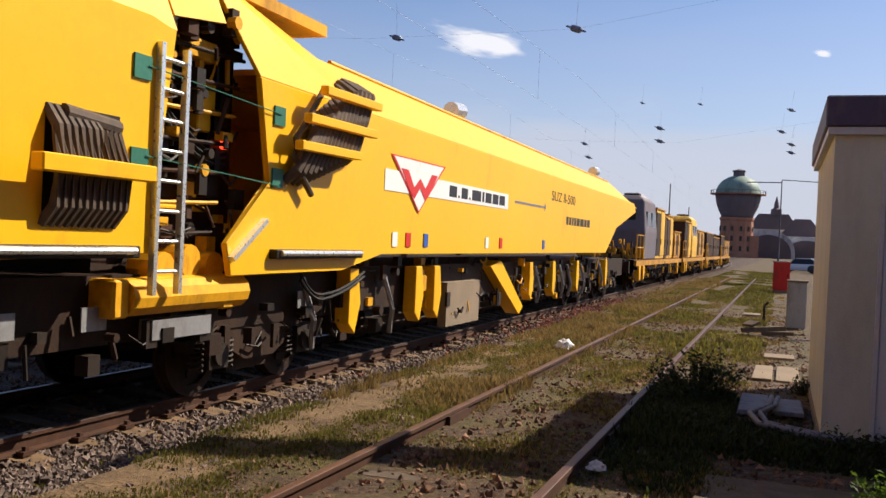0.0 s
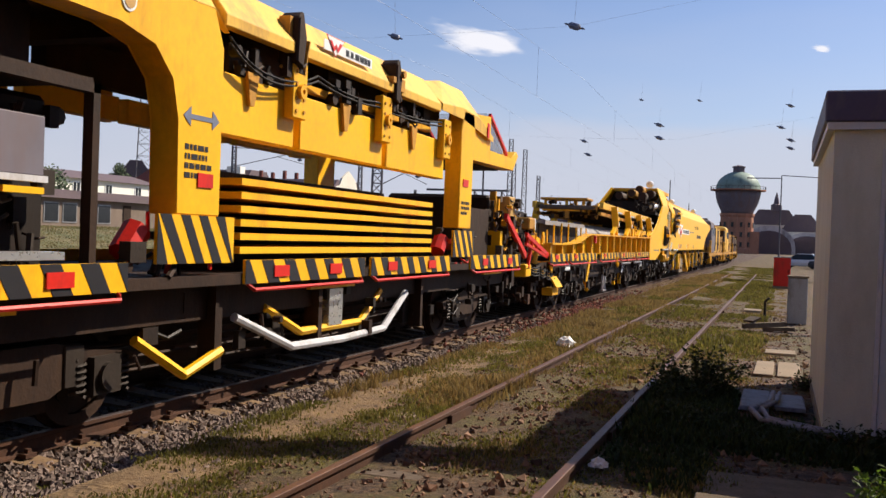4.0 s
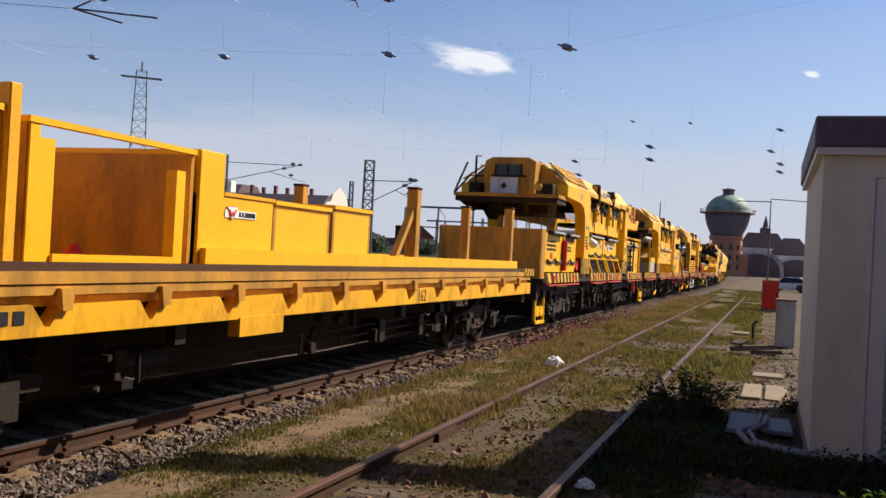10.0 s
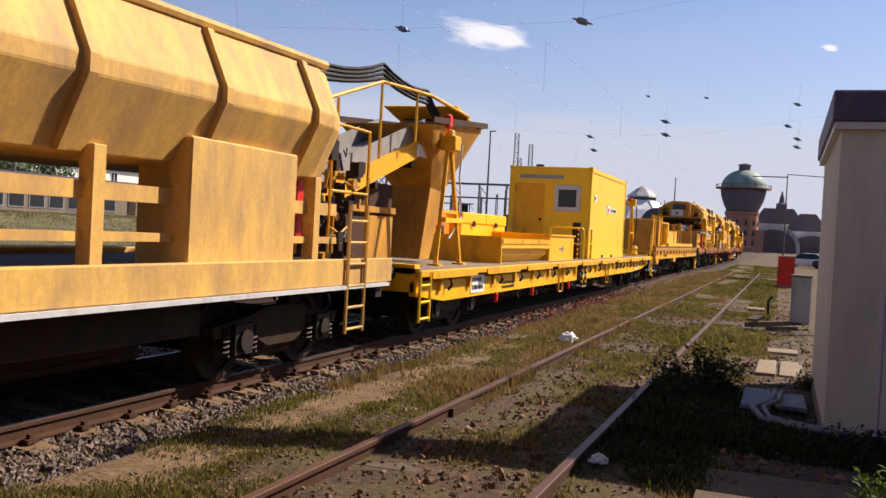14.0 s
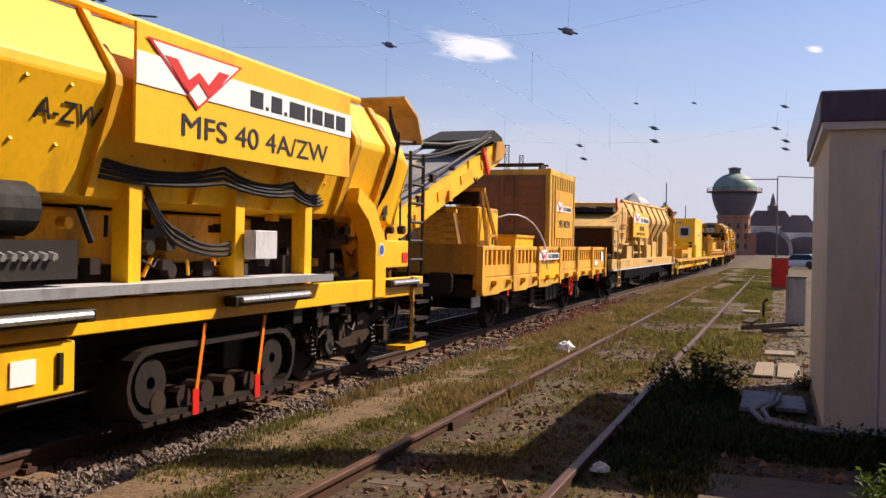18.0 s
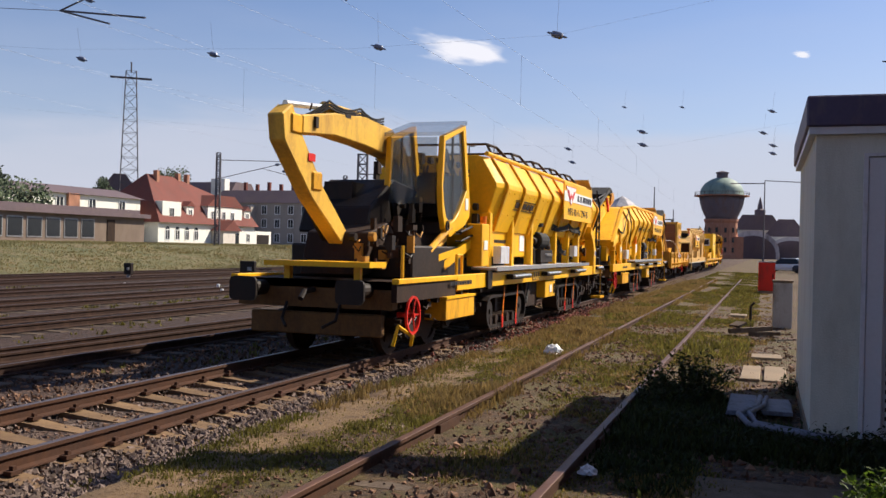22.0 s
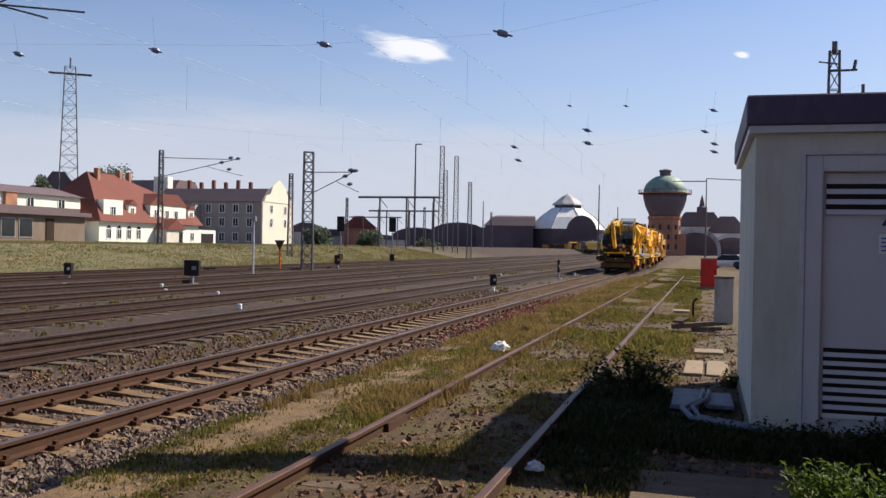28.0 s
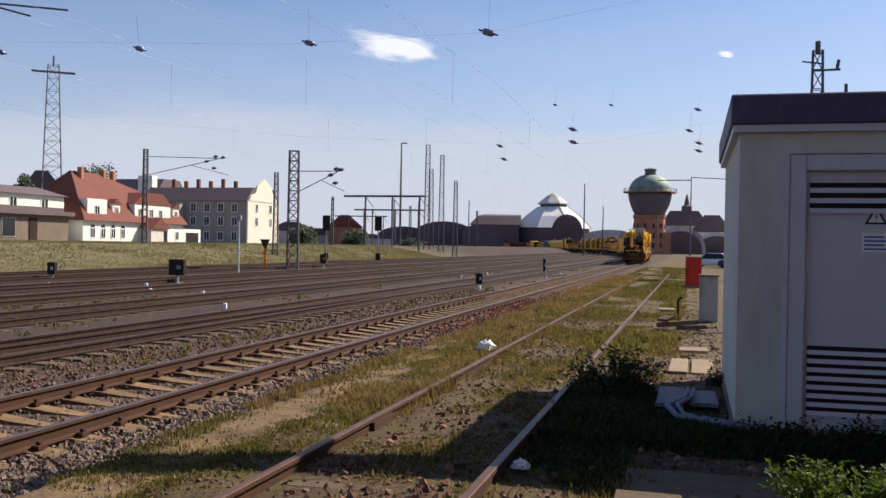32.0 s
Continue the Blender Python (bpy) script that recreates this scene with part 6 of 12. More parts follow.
def logo(v, y, z, h, x, length=4.05, rise=1.0):
    """White band, red-edged white triangle with a red zigzag, and dark blocks for the lettering. h: the band's height."""
    b = boxes("logo_band", M_WHITE, v, (x, x + 0.008, y, y + length, z, z + h), label="white band with red triangle and dark blocks")
    t0, w = y + 0.03 * length, 0.36 * length
    zt, hh = z + h * (1.5 + 0.6 * (rise - 1)), 1.9 * h * rise
    c = t0 + w / 2
    bm = bmesh.new()
    extrude(bm, [(t0, zt), (t0 + w, zt), (c, zt - hh)], x + 0.008, x + 0.013, "x")
    part("triangle_edge", bm, M_LOGO, b)
    bm = bmesh.new()
    k = 0.07 * h
    extrude(bm, [(t0 + 0.045 * w, zt - k), (t0 + 0.955 * w, zt - k), (c, zt - hh + 1.7 * k)], x + 0.013, x + 0.017, "x")
    part("triangle_face", bm, M_WHITE, b)
    bm = bmesh.new()
    for s in (-1, 1):
        extrude(bm, [(c + s * 0.34 * w, zt - 0.22 * hh), (c + s * 0.22 * w, zt - 0.22 * hh), (c + s * 0.09 * w, zt - 0.56 * hh), (c + s * 0.13 * w, zt - 0.72 * hh)], x + 0.017, x + 0.021, "x")
        extrude(bm, [(c, zt - 0.34 * hh), (c, zt - 0.52 * hh), (c + s * 0.10 * w, zt - 0.74 * hh), (c + s * 0.16 * w, zt - 0.62 * hh)], x + 0.0212, x + 0.024, "x")
    part("zigzag", bm, M_LOGO, b)
    a, unit = y + 0.43 * length, 0.53 * length / 8.9
    for k, w in enumerate((1.0, 0.22, 0.9, 0.22, 1.4, 0.3, 1.0, 1.0, 1.0)):
        bm = bmesh.new()
        if k in (1, 3):
            quad_box(bm, x + 0.008, x + 0.012, a, a + w * unit, z + 0.2 * h, z + 0.34 * h)
        else:
            quad_box(bm, x + 0.008, x + 0.012, a, a + w * unit, z + 0.2 * h, z + 0.82 * h)
        part("lettering_block", bm, M_INK, b)
        a += (w + 0.23) * unit
    return b


def arrow(v, y0, y1, z, x, both=False):
    bm = bmesh.new()
    t = 0.022
    quad_box(bm, x, x + 0.004, y0 + (0.1 if both else 0), y1 - 0.1, z - t, z + t)
    extrude(bm, [(y1 - 0.14, z + 0.09), (y1, z), (y1 - 0.14, z - 0.09)], x, x + 0.005, "x")
    if both:
        extrude(bm, [(y0 + 0.14, z + 0.09), (y0, z), (y0 + 0.14, z - 0.09)], x, x + 0.005, "x")
    part("arrow_mark", bm, M_FADED, v, "faded grey-blue painted arrow")


def round_mark(v, y, z, x, r=0.12, mat=None):
    bm = bmesh.new()
    disc(bm, (x, y, z), (1, 0, 0), 0, r, 0.008, 16)
    p = part("round_mark", bm, M_WHITE, v, "round white notice with blue centre")
    bm = bmesh.new()
    disc(bm, (x + 0.006, y, z), (1, 0, 0), 0, r * 0.75, 0.006, 16)
    part("mark_face", bm, mat or M_BLUE, p)


def ladder(v, y, z0, z1, x, w=0.4, n=5, mat=None, name="ladder"):
    l = thing_part(name, v)
    for dy in (0, w):
        bm = bmesh.new()
        rod(bm, (x, y + dy, z0), (x, y + dy, z1), 0.025, 6)
        part("stile", bm, mat or M_YEL, l)
    for k in range(n):
        z = z0 + (z1 - z0) * (k + 0.5) / n
        bm = bmesh.new()
        rod(bm, (x, y, z), (x, y + w, z), 0.02, 6)
        part("rung", bm, mat or M_YEL, l)


def thing_part(name, parent, m=None):
    ob = new(name)
    ob.empty_display_size = 0.1
    ob.parent = parent
    if m is not None:
        ob.matrix_basis = m
    return ob


def hoses(v, points, n, spread, r=0.02, name="hose", sag=0.05, mat=None):
    """A bundle of hanging hoses through a row of points."""
    for k in range(n):
        bm = bmesh.new()
        o = Vector((0, 0, k * spread))
        path = []
        for a, b in zip(points, points[1:]):
            a, b = Vector(a), Vector(b)
            for i in range(5):
                t = i / 5
                path.append(a.lerp(b, t) + o - Vector((0, 0, sag * (1 + 0.3 * k) * 4 * t * (1 - t))))
        path.append(Vector(points[-1]) + o)
        pipe(bm, path, r, 5)
        part(name, bm, mat or M_RUBBER, v)


def conveyor(v, a, b, w=0.95, mat=None, belt=True, side_h=0.28, name="conveyor", skirts=True):
    """A belt conveyor from a to b (y, z), with side beams, rollers and end drum."""
    mat = mat or M_YEL
    (ya, za), (yb, zb) = a, b
    d = Vector((0, yb - ya, zb - za))
    up = Vector((0, -d.z, d.y)).normalized()
    A, B = Vector((0, ya, za)), Vector((0, yb, zb))
    c = thing_part(name, v)
    for s in (-1, 1):
        bm = bmesh.new()
        o = Vector((s * w / 2, 0, 0))
        beam(bm, A + o, B + o, 0.08, side_h, tuple(up))
        part("side_beam", bm, mat, c)
    bm = bmesh.new()
    beam(bm, A + up * (side_h * 0.45), B + up * (side_h * 0.45), w - 0.1, 0.03, tuple(up))
    beam(bm, A - up * (side_h * 0.3), B - up * (side_h * 0.3), w - 0.14, 0.03, tuple(up))
    part("belt", bm, M_BELT if belt else M_BLK, c, "grey dusty rubber belt")
    if skirts:
        for s in (-1, 1):
            bm = bmesh.new()
            o = Vector((s * (w / 2 - 0.06), 0, 0)) + up * (side_h * 0.85)
            beam(bm, A.lerp(B, 0.12) + o, A.lerp(B, 0.8) + o, 0.03, 0.34, tuple(up))
            part("skirt_plate", bm, M_BELT, c)
    for k in range(5):
        t = 0.1 + 0.2 * k
        bm = bmesh.new()
        p = A.lerp(B, t) - up * 0.24
        rod(bm, p + Vector((-w / 2, 0, 0)), p + Vector((w / 2, 0, 0)), 0.06, 8)
        part("roller", bm, M_DARK, c)
    bm = bmesh.new()
    rod(bm, B + Vector((-w / 2 - 0.05, 0, 0)), B + Vector((w / 2 + 0.05, 0, 0)), 0.2, 14)
    part("end_drum", bm, M_RUBBER, c)
    return c, up


def rail_fence(v, pts, z, h, mat=None, name="handrail"):
    """Handrail on posts through (x, y) points."""
    bm = bmesh.new()
    for x, y in pts:
        rod(bm, (x, y, z), (x, y, z + h), 0.022, 6)
    for f in (0.5, 1.0):
        pipe(bm, [(x, y, z + h * f) for x, y in pts], 0.02, 6)
    part(name, bm, mat or M_YEL, v)


def clutter(v, y0, y1, z0, z1, x0, x1, count, seed, mats=None, name="pipework"):
    """Small brackets, pins, valves and pipe stubs fixed on a machine's side; one piece for each paint."""
    r = random.Random(seed)
    mats = mats or (M_DARK, M_YELD, M_GEAR)
    for mat in mats:
        bm = bmesh.new()
        for _ in range(count // len(mats) + 1):
            x, y, z = r.uniform(x0, x1), r.uniform(y0, y1), r.uniform(z0, z1)
            k = r.random()
            if k < 0.35:
                a, b, c = r.uniform(0.02, 0.07), r.uniform(0.03, 0.10), r.uniform(0.03, 0.14)
                quad_box(bm, x - a, x + a, y - b, y + b, z - c, z + c)
            elif k < 0.55:
                rod(bm, (x - 0.05, y, z), (x + 0.05, y, z), r.uniform(0.03, 0.08), 8)
            elif k < 0.8:
                rod(bm, (x, y, z), (x + r.uniform(-0.05, 0.05), y + r.uniform(-0.12, 0.12), max(z0, z - r.uniform(0.1, 0.4))), r.uniform(0.012, 0.03), 6)
            else:
                e = min(y1, y + r.uniform(0.2, 0.5))
                pipe(bm, [(x, y, z), (x + 0.02, (y + e) / 2, z - r.uniform(0.03, 0.1)), (x, e, z + r.uniform(-0.05, 0.05))], r.uniform(0.01, 0.02), 5)
        part(name, bm, mat, v)["kind"] = "stuff"


def stretch(top, knots):
    """Moves a wagon's fittings along it to their true spacing."""
    def to(y):
        for (a0, b0), (a1, b1) in zip(knots, knots[1:]):
            if a0 <= y < a1:
                return b0 + (y - a0) * (b1 - b0) / (a1 - a0)
        return y
    done = set()
    for ob in top.children:
        if ob.data is not None and ob.matrix_basis.translation.length < 1e-6:
            todo = [ob] + list(ob.children_recursive)
            for o in todo:
                if o.data.name not in done:
                    done.add(o.data.name)
                    for p in o.data.vertices:
                        p.co.y = to(p.co.y)
        elif ob.data is None:
            for o in ob.children_recursive:
                for p in o.data.vertices:
                    p.co.y = to(p.co.y)
        else:
            ob.matrix_basis.translation.y = to(ob.matrix_basis.translation.y)


def undergear(v, y0, y1, seed, mat=None):
    """Pipes, tanks and valves that hang under a frame."""
    r = random.Random(seed)
    bm = bmesh.new()
    # Dark trapezoid, added to hide lit ground seen under the wagon.
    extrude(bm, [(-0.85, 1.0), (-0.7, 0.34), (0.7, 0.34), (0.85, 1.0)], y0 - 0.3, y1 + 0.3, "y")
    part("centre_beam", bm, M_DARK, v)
    y = y0 + 0.4
    for x, d, w in ((0.7, 1.0, 0.2), (-0.5, 1.4, 0.17)):
        bm = bmesh.new()
        rod(bm, (x, y, 0.55), (x, y + d, 0.55), w, 12)
        part("air_tank", bm, M_BLK, v)
    for k in range(3):
        bm = bmesh.new()
        z = 0.45 + 0.12 * k
        pipe(bm, [(1.0, y0, z), (1.0, (y0 + y1) / 2, z - 0.05), (1.0, y1, z + 0.04)], 0.018, 5)
        part("brake_pipe", bm, M_DARK, v)
    for k in range(4):
        y = r.uniform(y0, y1 - 0.3)
        boxes("valve_box", r.choice([M_DARK, M_BLK, M_GEAR]), v, (0.75, 1.1, y, y + r.uniform(0.15, 0.4), 0.4, 0.75), bevel=0.01)


def band(bm, out, inn, x0, x1):
    """A closed band between two outlines (y, z), from x0 to x1, as one piece."""
    rings = [[(x0, *p) for p in out], [(x1, *p) for p in out], [(x1, *p) for p in inn], [(x0, *p) for p in inn]]
    rows = [[bm.verts.new(p) for p in r] for r in rings]
    n = len(out)
    for a, b in zip(rows, rows[1:] + rows[:1]):
        for i in range(n):
            bm.faces.new((a[i], a[(i + 1) % n], b[(i + 1) % n], b[i]))


def crawler(v, y0, y1):
    """A crawler unit carried between the bogies: track loop, rollers, tie straps."""
    c = thing_part("crawler_unit", v)
    ym, h = (y0 + y1) / 2, (y1 - y0) / 2
    for x in (0.95, -1.3):
        bm = bmesh.new()
        r = 0.33
        pts = [(y1 - r + r * math.cos(-1.5708 + 3.14159 * k / 8), 0.46 + r * math.sin(-1.5708 + 3.14159 * k / 8)) for k in range(9)]
        pts += [(y0 + r - r * math.cos(-1.5708 + 3.14159 * k / 8), 0.46 - r * math.sin(-1.5708 + 3.14159 * k / 8)) for k in range(9)]
        inn = [(ym + (p - ym) * (1 - 0.05 / h), 0.46 + (q - 0.46) * 0.84) for p, q in pts]
        band(bm, pts, inn, x, x + 0.4)
        part("track_loop", bm, M_BLK, c, "black steel crawler track")
        n = int((y1 - y0) / 0.19)
        for k in range(n):
            boxes("track_shoe", M_DARK, c, (x - 0.02, x + 0.42, y0 + 0.2 + k * 0.19, y0 + 0.34 + k * 0.19, 0.1, 0.135))
        for i in range(6):
            bm = bmesh.new()
            yy = y0 + 0.5 + (y1 - y0 - 1.0) * i / 5
            disc(bm, (x + 0.2, yy, 0.27), (1, 0, 0), 0, 0.11, 0.3, 12)
            part("road_roller", bm, M_DARK, c)
        for yy in (y0 + 0.4, y1 - 0.4):
            bm = bmesh.new()
            disc(bm, (x + 0.2, yy, 0.46), (1, 0, 0), 0.06, 0.22, 0.28, 14)
            part("sprocket", bm, M_BLK, c)
    for yy in (ym - 0.5, ym + 0.6):
        bm = bmesh.new()
        beam(bm, (1.37, yy, 0.2), (1.37, yy + 0.15, 0.95), 0.012, 0.05, (0, 1, 0))
        s = part("tie_strap", bm, M_ORANGE, c, "orange lashing strap")
        boxes("strap_end", M_RED, s, (1.366, 1.38, yy - 0.04, yy + 0.06, 0.1, 0.34))

# ---- the two conveyor hopper wagons at the train's end ----
HOP = [(0.8, 2.03), (1.16, 2.08), (1.45, 2.97), (1.44, 3.06), (1.10, 3.6), (0.98, 3.62)]


def hop_ring(y, k=1.0, dz=0.0, prof=None):
    p = prof or HOP
    right = [(x * k, y, z + dz) for x, z in p]
    return right + [(-x, yy, z) for x, yy, z in right[::-1]]


REAR_LOW = [(0.6, 1.75), (1.0, 1.78), (1.30, 1.85), (1.32, 1.95), (1.30, 2.08), (1.2, 2.12)]
REAR_HIGH = [(0.7, 1.98), (1.20, 2.03), (1.38, 2.45), (1.38, 2.9), (1.12, 3.38), (1.0, 3.40)]


def rear_prof(y):
    """Section of the sloping rear inlet and of the hopper behind it."""
    a, b, f = (REAR_LOW, REAR_HIGH, (y - 0.9) / 3.1) if y < 4.0 else (REAR_HIGH, HOP, min(1, (y - 4.0) / 3.5))
    return [(p[0] + (q[0] - p[0]) * f, p[1] + (q[1] - p[1]) * f) for p, q in zip(a, b)]


def rib(v, y, mat, prof=None, w=0.08, proud=0.06):
    p = (prof or HOP)[1:5]
    for s in (1, -1):
        bm = bmesh.new()
        outer = [(s * (x + proud), z) for x, z in p]
        inner = [(s * (x - 0.02), z) for x, z in p]
        extrude(bm, outer + inner[::-1], y - w / 2, y + w / 2, "y")
        part("rib", bm, mat, v)


def hopper_wagon(u0, excavator, sign_text):
    L = 18.6
    v = vehicle("hopper_wagon", u0, L, "yellow conveyor hopper wagon with steep steel sides" if excavator else "yellow conveyor hopper wagon with sloping rear inlet")
    # Headstocks take the ochre that is darkened for shade.
    end_gear(v, L, colour=M_SHADEOCHRE)
    bogie(v, 2.3)
    bogie(v, 16.6)
    for s in (-1, 1):
        a, b = min(s * 1.3, s * 1.42), max(s * 1.3, s * 1.42)
        if excavator:
            boxes("side_sill", M_YEL, v, (a, b, 3.0, L - 0.25, 0.98, 1.25), bevel=0.01)
            boxes("deck_plate", M_YEL, v, (a, b, 0.25, 3.0, 1.17, 1.25), bevel=0.01)
            boxes("rear_sill", M_DARK, v, (a, b - 0.03 * s if s > 0 else b, 0.25, 3.0, 0.9, 1.17))
        else:
            boxes("side_sill", M_YEL, v, (a, b, 0.25, L - 0.25, 0.98, 1.25), bevel=0.01)
    if excavator:
        boxes("rear_apron", M_SHADEOCHRE, v, (-1.1, 1.1, 0.34, 0.5, 0.36, 0.70), label="ochre apron under the buffers, colour darkened for shade", bevel=0.02)
    boxes("deck", M_DARK, v, (-1.3, 1.3, 0.3, L - 0.3, 1.08, 1.2))
    undergear(v, 4.2, 14.5, int(u0) + 3)
    crawler(v, 5.1, 8.25)
    crawler(v, 11.6, 14.5)
    # walkway with its lamps
    boxes("walkway", M_LIGHT, v, (1.05, 1.56, 5.0, 15.0, 1.31, 1.36), label="pale grey grated walkway")
    boxes("walkway_edge", M_GREY, v, (1.56, 1.575, 5.0, 15.0, 1.29, 1.37))
    for y in (6.2, 9.4, 12.9):
        strip_light(v, y, y + 1.55, 1.17, 1.58)
    strip_light(v, 16.9, 18.0, 1.2, 1.5)
    # hopper
    bm = bmesh.new()
    rings = []
    if excavator:
        rings.append([(x, y, z) for x, y, z in hop_ring(5.6, 0.93)])
        rings.append(hop_ring(5.95))
    else:
        rings += [hop_ring(y, 1, 0, rear_prof(y)) for y in (0.9, 4.0, 7.5)]
    rings.append(hop_ring(16.9))
    rings.append(hop_ring(17.7, 0.93, -0.03))
    rings.append(hop_ring(18.3, 0.8, -0.12))
    loft(bm, rings)
    part("hopper", bm, M_YEL, v, "tapered steel hopper body", bevel=0.012)
    y = 6.0 if excavator else 3.95
    while y < 15.4:
        rib(v, y, M_YELD, None if excavator else rear_prof(y))
        y += 1.46
    for y in (15.75, 16.85):
        rib(v, y, M_YELD, w=0.12)
        rib(v, y + 0.13, M_YELB, w=0.08, proud=0.035)
    hoses(v, [(1.42, 16.95, 3.45), (1.5, 17.1, 3.1), (1.42, 17.02, 2.6), (1.2, 16.95, 2.2)], 4, 0.06, 0.02)
    boxes("end_locker", M_YEL, v, (0.8, 1.2, 17.3, 18.3, 1.38, 1.78), bevel=0.015)
    plate(v, 18.02, 1.46, 0.2, 0.14, 1.202, M_RED)
    for s in (-1, 1):
        bm = bmesh.new()
        pipe(bm, [(s * 1.1, 5.7, 3.66), (s * 1.1, 16.6, 3.66)] if excavator else [(s * 1.12, 4.0, 3.42), (s * 1.1, 7.5, 3.65), (s * 1.1, 16.6, 3.66)], 0.05, 8)
        if not excavator:
            beam(bm, (s * 1.30, 0.7, 2.0), (s * 1.14, 4.05, 3.40), 0.1, 0.12)
        part("top_rail", bm, M_YEL, v)
    if excavator:
        for k in range(5):
            y = 6.2 + 2.0 * k
            bm = bmesh.new()
            pipe(bm, [(1.08, y, 3.66), (0.9, y + 0.15, 3.92), (0.88, y + 1.0, 3.94), (1.08, y + 1.3, 3.67)], 0.032, 6)
            pipe(bm, [(0.88, y + 0.2, 3.93), (-0.88, y + 0.2, 3.93)], 0.028, 6)
            part("tarpaulin_hoop", bm, M_DARK, v)
    else:
        # Solid black box stands for the shaded inlet mouth.
        boxes("chute_mouth", M_BLK, v, (-0.9, 0.9, 0.35, 0.95, 1.2, 1.9))
        for y0, y1 in ((0.7, 1.3), (1.6, 2.9), (3.15, 4.2)):
            boxes("side_locker", M_YEL, v, (0.5, 1.1, y0, y1, 1.35, 1.88), bevel=0.02)
        clutter(v, 0.6, 4.4, 1.25, 1.75, 1.0, 1.25, 34, 61, (M_DARK, M_YELD))
        for y in (1.4, 3.04, 4.39):
            boxes("post", M_YEL, v, (1.12, 1.3, y - 0.09, y + 0.09, 1.2, 2.3), bevel=0.008)
        hoses(v, [(1.36, 1.8, 2.5), (1.42, 2.6, 2.4), (1.4, 3.6, 3.1), (1.36, 4.3, 3.3)], 2, 0.05, 0.018)
        hoses(v, [(1.36, 4.35, 3.35), (1.46, 4.5, 2.8), (1.4, 4.45, 2.0)], 3, 0.04, 0.018)
        for y in (2.1,):
            rib(v, y, M_YELD, rear_prof(y), 0.1)
    # long rows of bolt heads
    for z, x in ((2.45, 1.285), (2.9, 1.432)):
        bm = bmesh.new()
        for k in range(22):
            disc(bm, (x, 6.3 + k * 0.45, z), (1, 0, 0.5), 0, 0.018, 0.016, 6)
        part("bolt_line", bm, M_YELD, v)["kind"] = "stuff"
    # sign board on the side
    sb = boxes("sign_board", M_YEL, v, (1.50, 1.53, 11.42, 15.47, 2.53, 3.53), label="yellow sign board with logo and type lettering", bevel=0.006)
    logo(sb, 11.42, 3.02, 0.27, 1.532, 4.05)
    letters("lettering", sign_text, 0.29, sb, 12.02 if not excavator else 11.9, 2.66, 1.536, width=2.85)
    bm = bmesh.new()
    y = 7.1
    for w in (0.34, 0.16, 0.3, 0.22, 0.3):
        quad_box(bm, 1.168, 1.174, y, y + w, 2.62, 2.74)
        y += w + 0.07
    for z in (2.57, 2.77):
        quad_box(bm, 1.168, 1.173, 7.0, y + 0.05, z, z + 0.02)
    for q in bm.verts:
        q.co.x += (q.co.z - 2.08) * 0.326
    part("maker_mark", bm, M_DARK, v, "dark framed lettering as plain blocks")["kind"] = "stuff"
    if not excavator:
        letters("lettering", "MFS 40/4", 0.24, v, 8.95, 2.62, 1.346, width=1.15, lean=18)
        letters("lettering", "A-ZW", 0.24, v, 10.5, 2.62, 1.346, width=0.7, lean=18)
    # lower side boxes and posts
    for y0, y1 in ((4.6, 5.4), (5.75, 9.0), (9.25, 9.6)):
        boxes("side_locker", M_YEL, v, (0.55, 1.12, y0, y1, 1.55, 2.12), bevel=0.02)
    # Plain dark box, added to close the view under the hopper.
    boxes("belt_housing", M_DARK, v, (-0.55, 0.5, 3.0, 16.9, 1.2, 2.06))
    for y0, y1 in ((11.0, 12.6), (13.0, 14.6)):
        boxes("side_locker", M_YELD, v, (0.2, 0.7, y0, y1, 1.5, 2.0), bevel=0.02)
    bars(v, 6.3, 1.85, 1.125, 1, 0.9, 0.07)
    plate(v, 8.42, 1.68, 0.42, 0.36, 1.122)
    for y in (5.6, 7.35, 9.12, 11.79, 13.46, 14.95):
        boxes("post", M_YEL, v, (1.08, 1.26, y - 0.09, y + 0.09, 1.2, 2.45), bevel=0.008)
    yb = 5.7 if excavator else 3.35
    boxes("instrument_box", M_LIGHT, v, (1.28, 1.45, yb, yb + 0.66, 1.42, 1.78), bevel=0.015, label="lilac grey control box")
    boxes("instrument_box", M_LIGHT, v, (1.28, 1.42, 13.5, 13.95, 1.55, 1.85), bevel=0.01)
    ya = 4.5 if excavator else 1.92
    boxes("cabinet", M_YEL, v, (1.1, 1.4, ya, ya + 0.5, 1.38, 2.2 if excavator else 1.96), bevel=0.015)
    plate(v, ya + 0.12, 1.7, 0.24, 0.18, 1.402)
    eng = thing_part("engine_filter", v)
    bm = bmesh.new()
    rod(bm, (1.15, 9.75, 1.95), (1.15, 10.6, 1.95), 0.21, 14)
    part("filter_drum", bm, M_RUBBER, eng)
    bm = bmesh.new()
    rod(bm, (1.1, 10.0, 2.1), (1.1, 10.0, 2.30), 0.09, 10)
    disc(bm, (1.1, 10.0, 2.33), (0, 0, 1), 0, 0.22, 0.09, 14)
    pipe(bm, [(1.15, 9.85, 1.95), (1.15, 9.55, 1.92), (1.15, 9.48, 1.75), (1.15, 9.55, 1.4)], 0.1, 10)
    part("intake", bm, M_BLK, eng)
    bm = bmesh.new()
    for k in range(6):
        rod(bm, (1.3, 10.2 + k * 0.1, 1.62), (1.4, 10.2 + k * 0.1, 1.59), 0.03, 6)
    part("valve_row", bm, M_ALU, v)
    boxes("valve_bank", M_BLK, v, (1.0, 1.34, 9.7, 11.0, 1.42, 1.72))
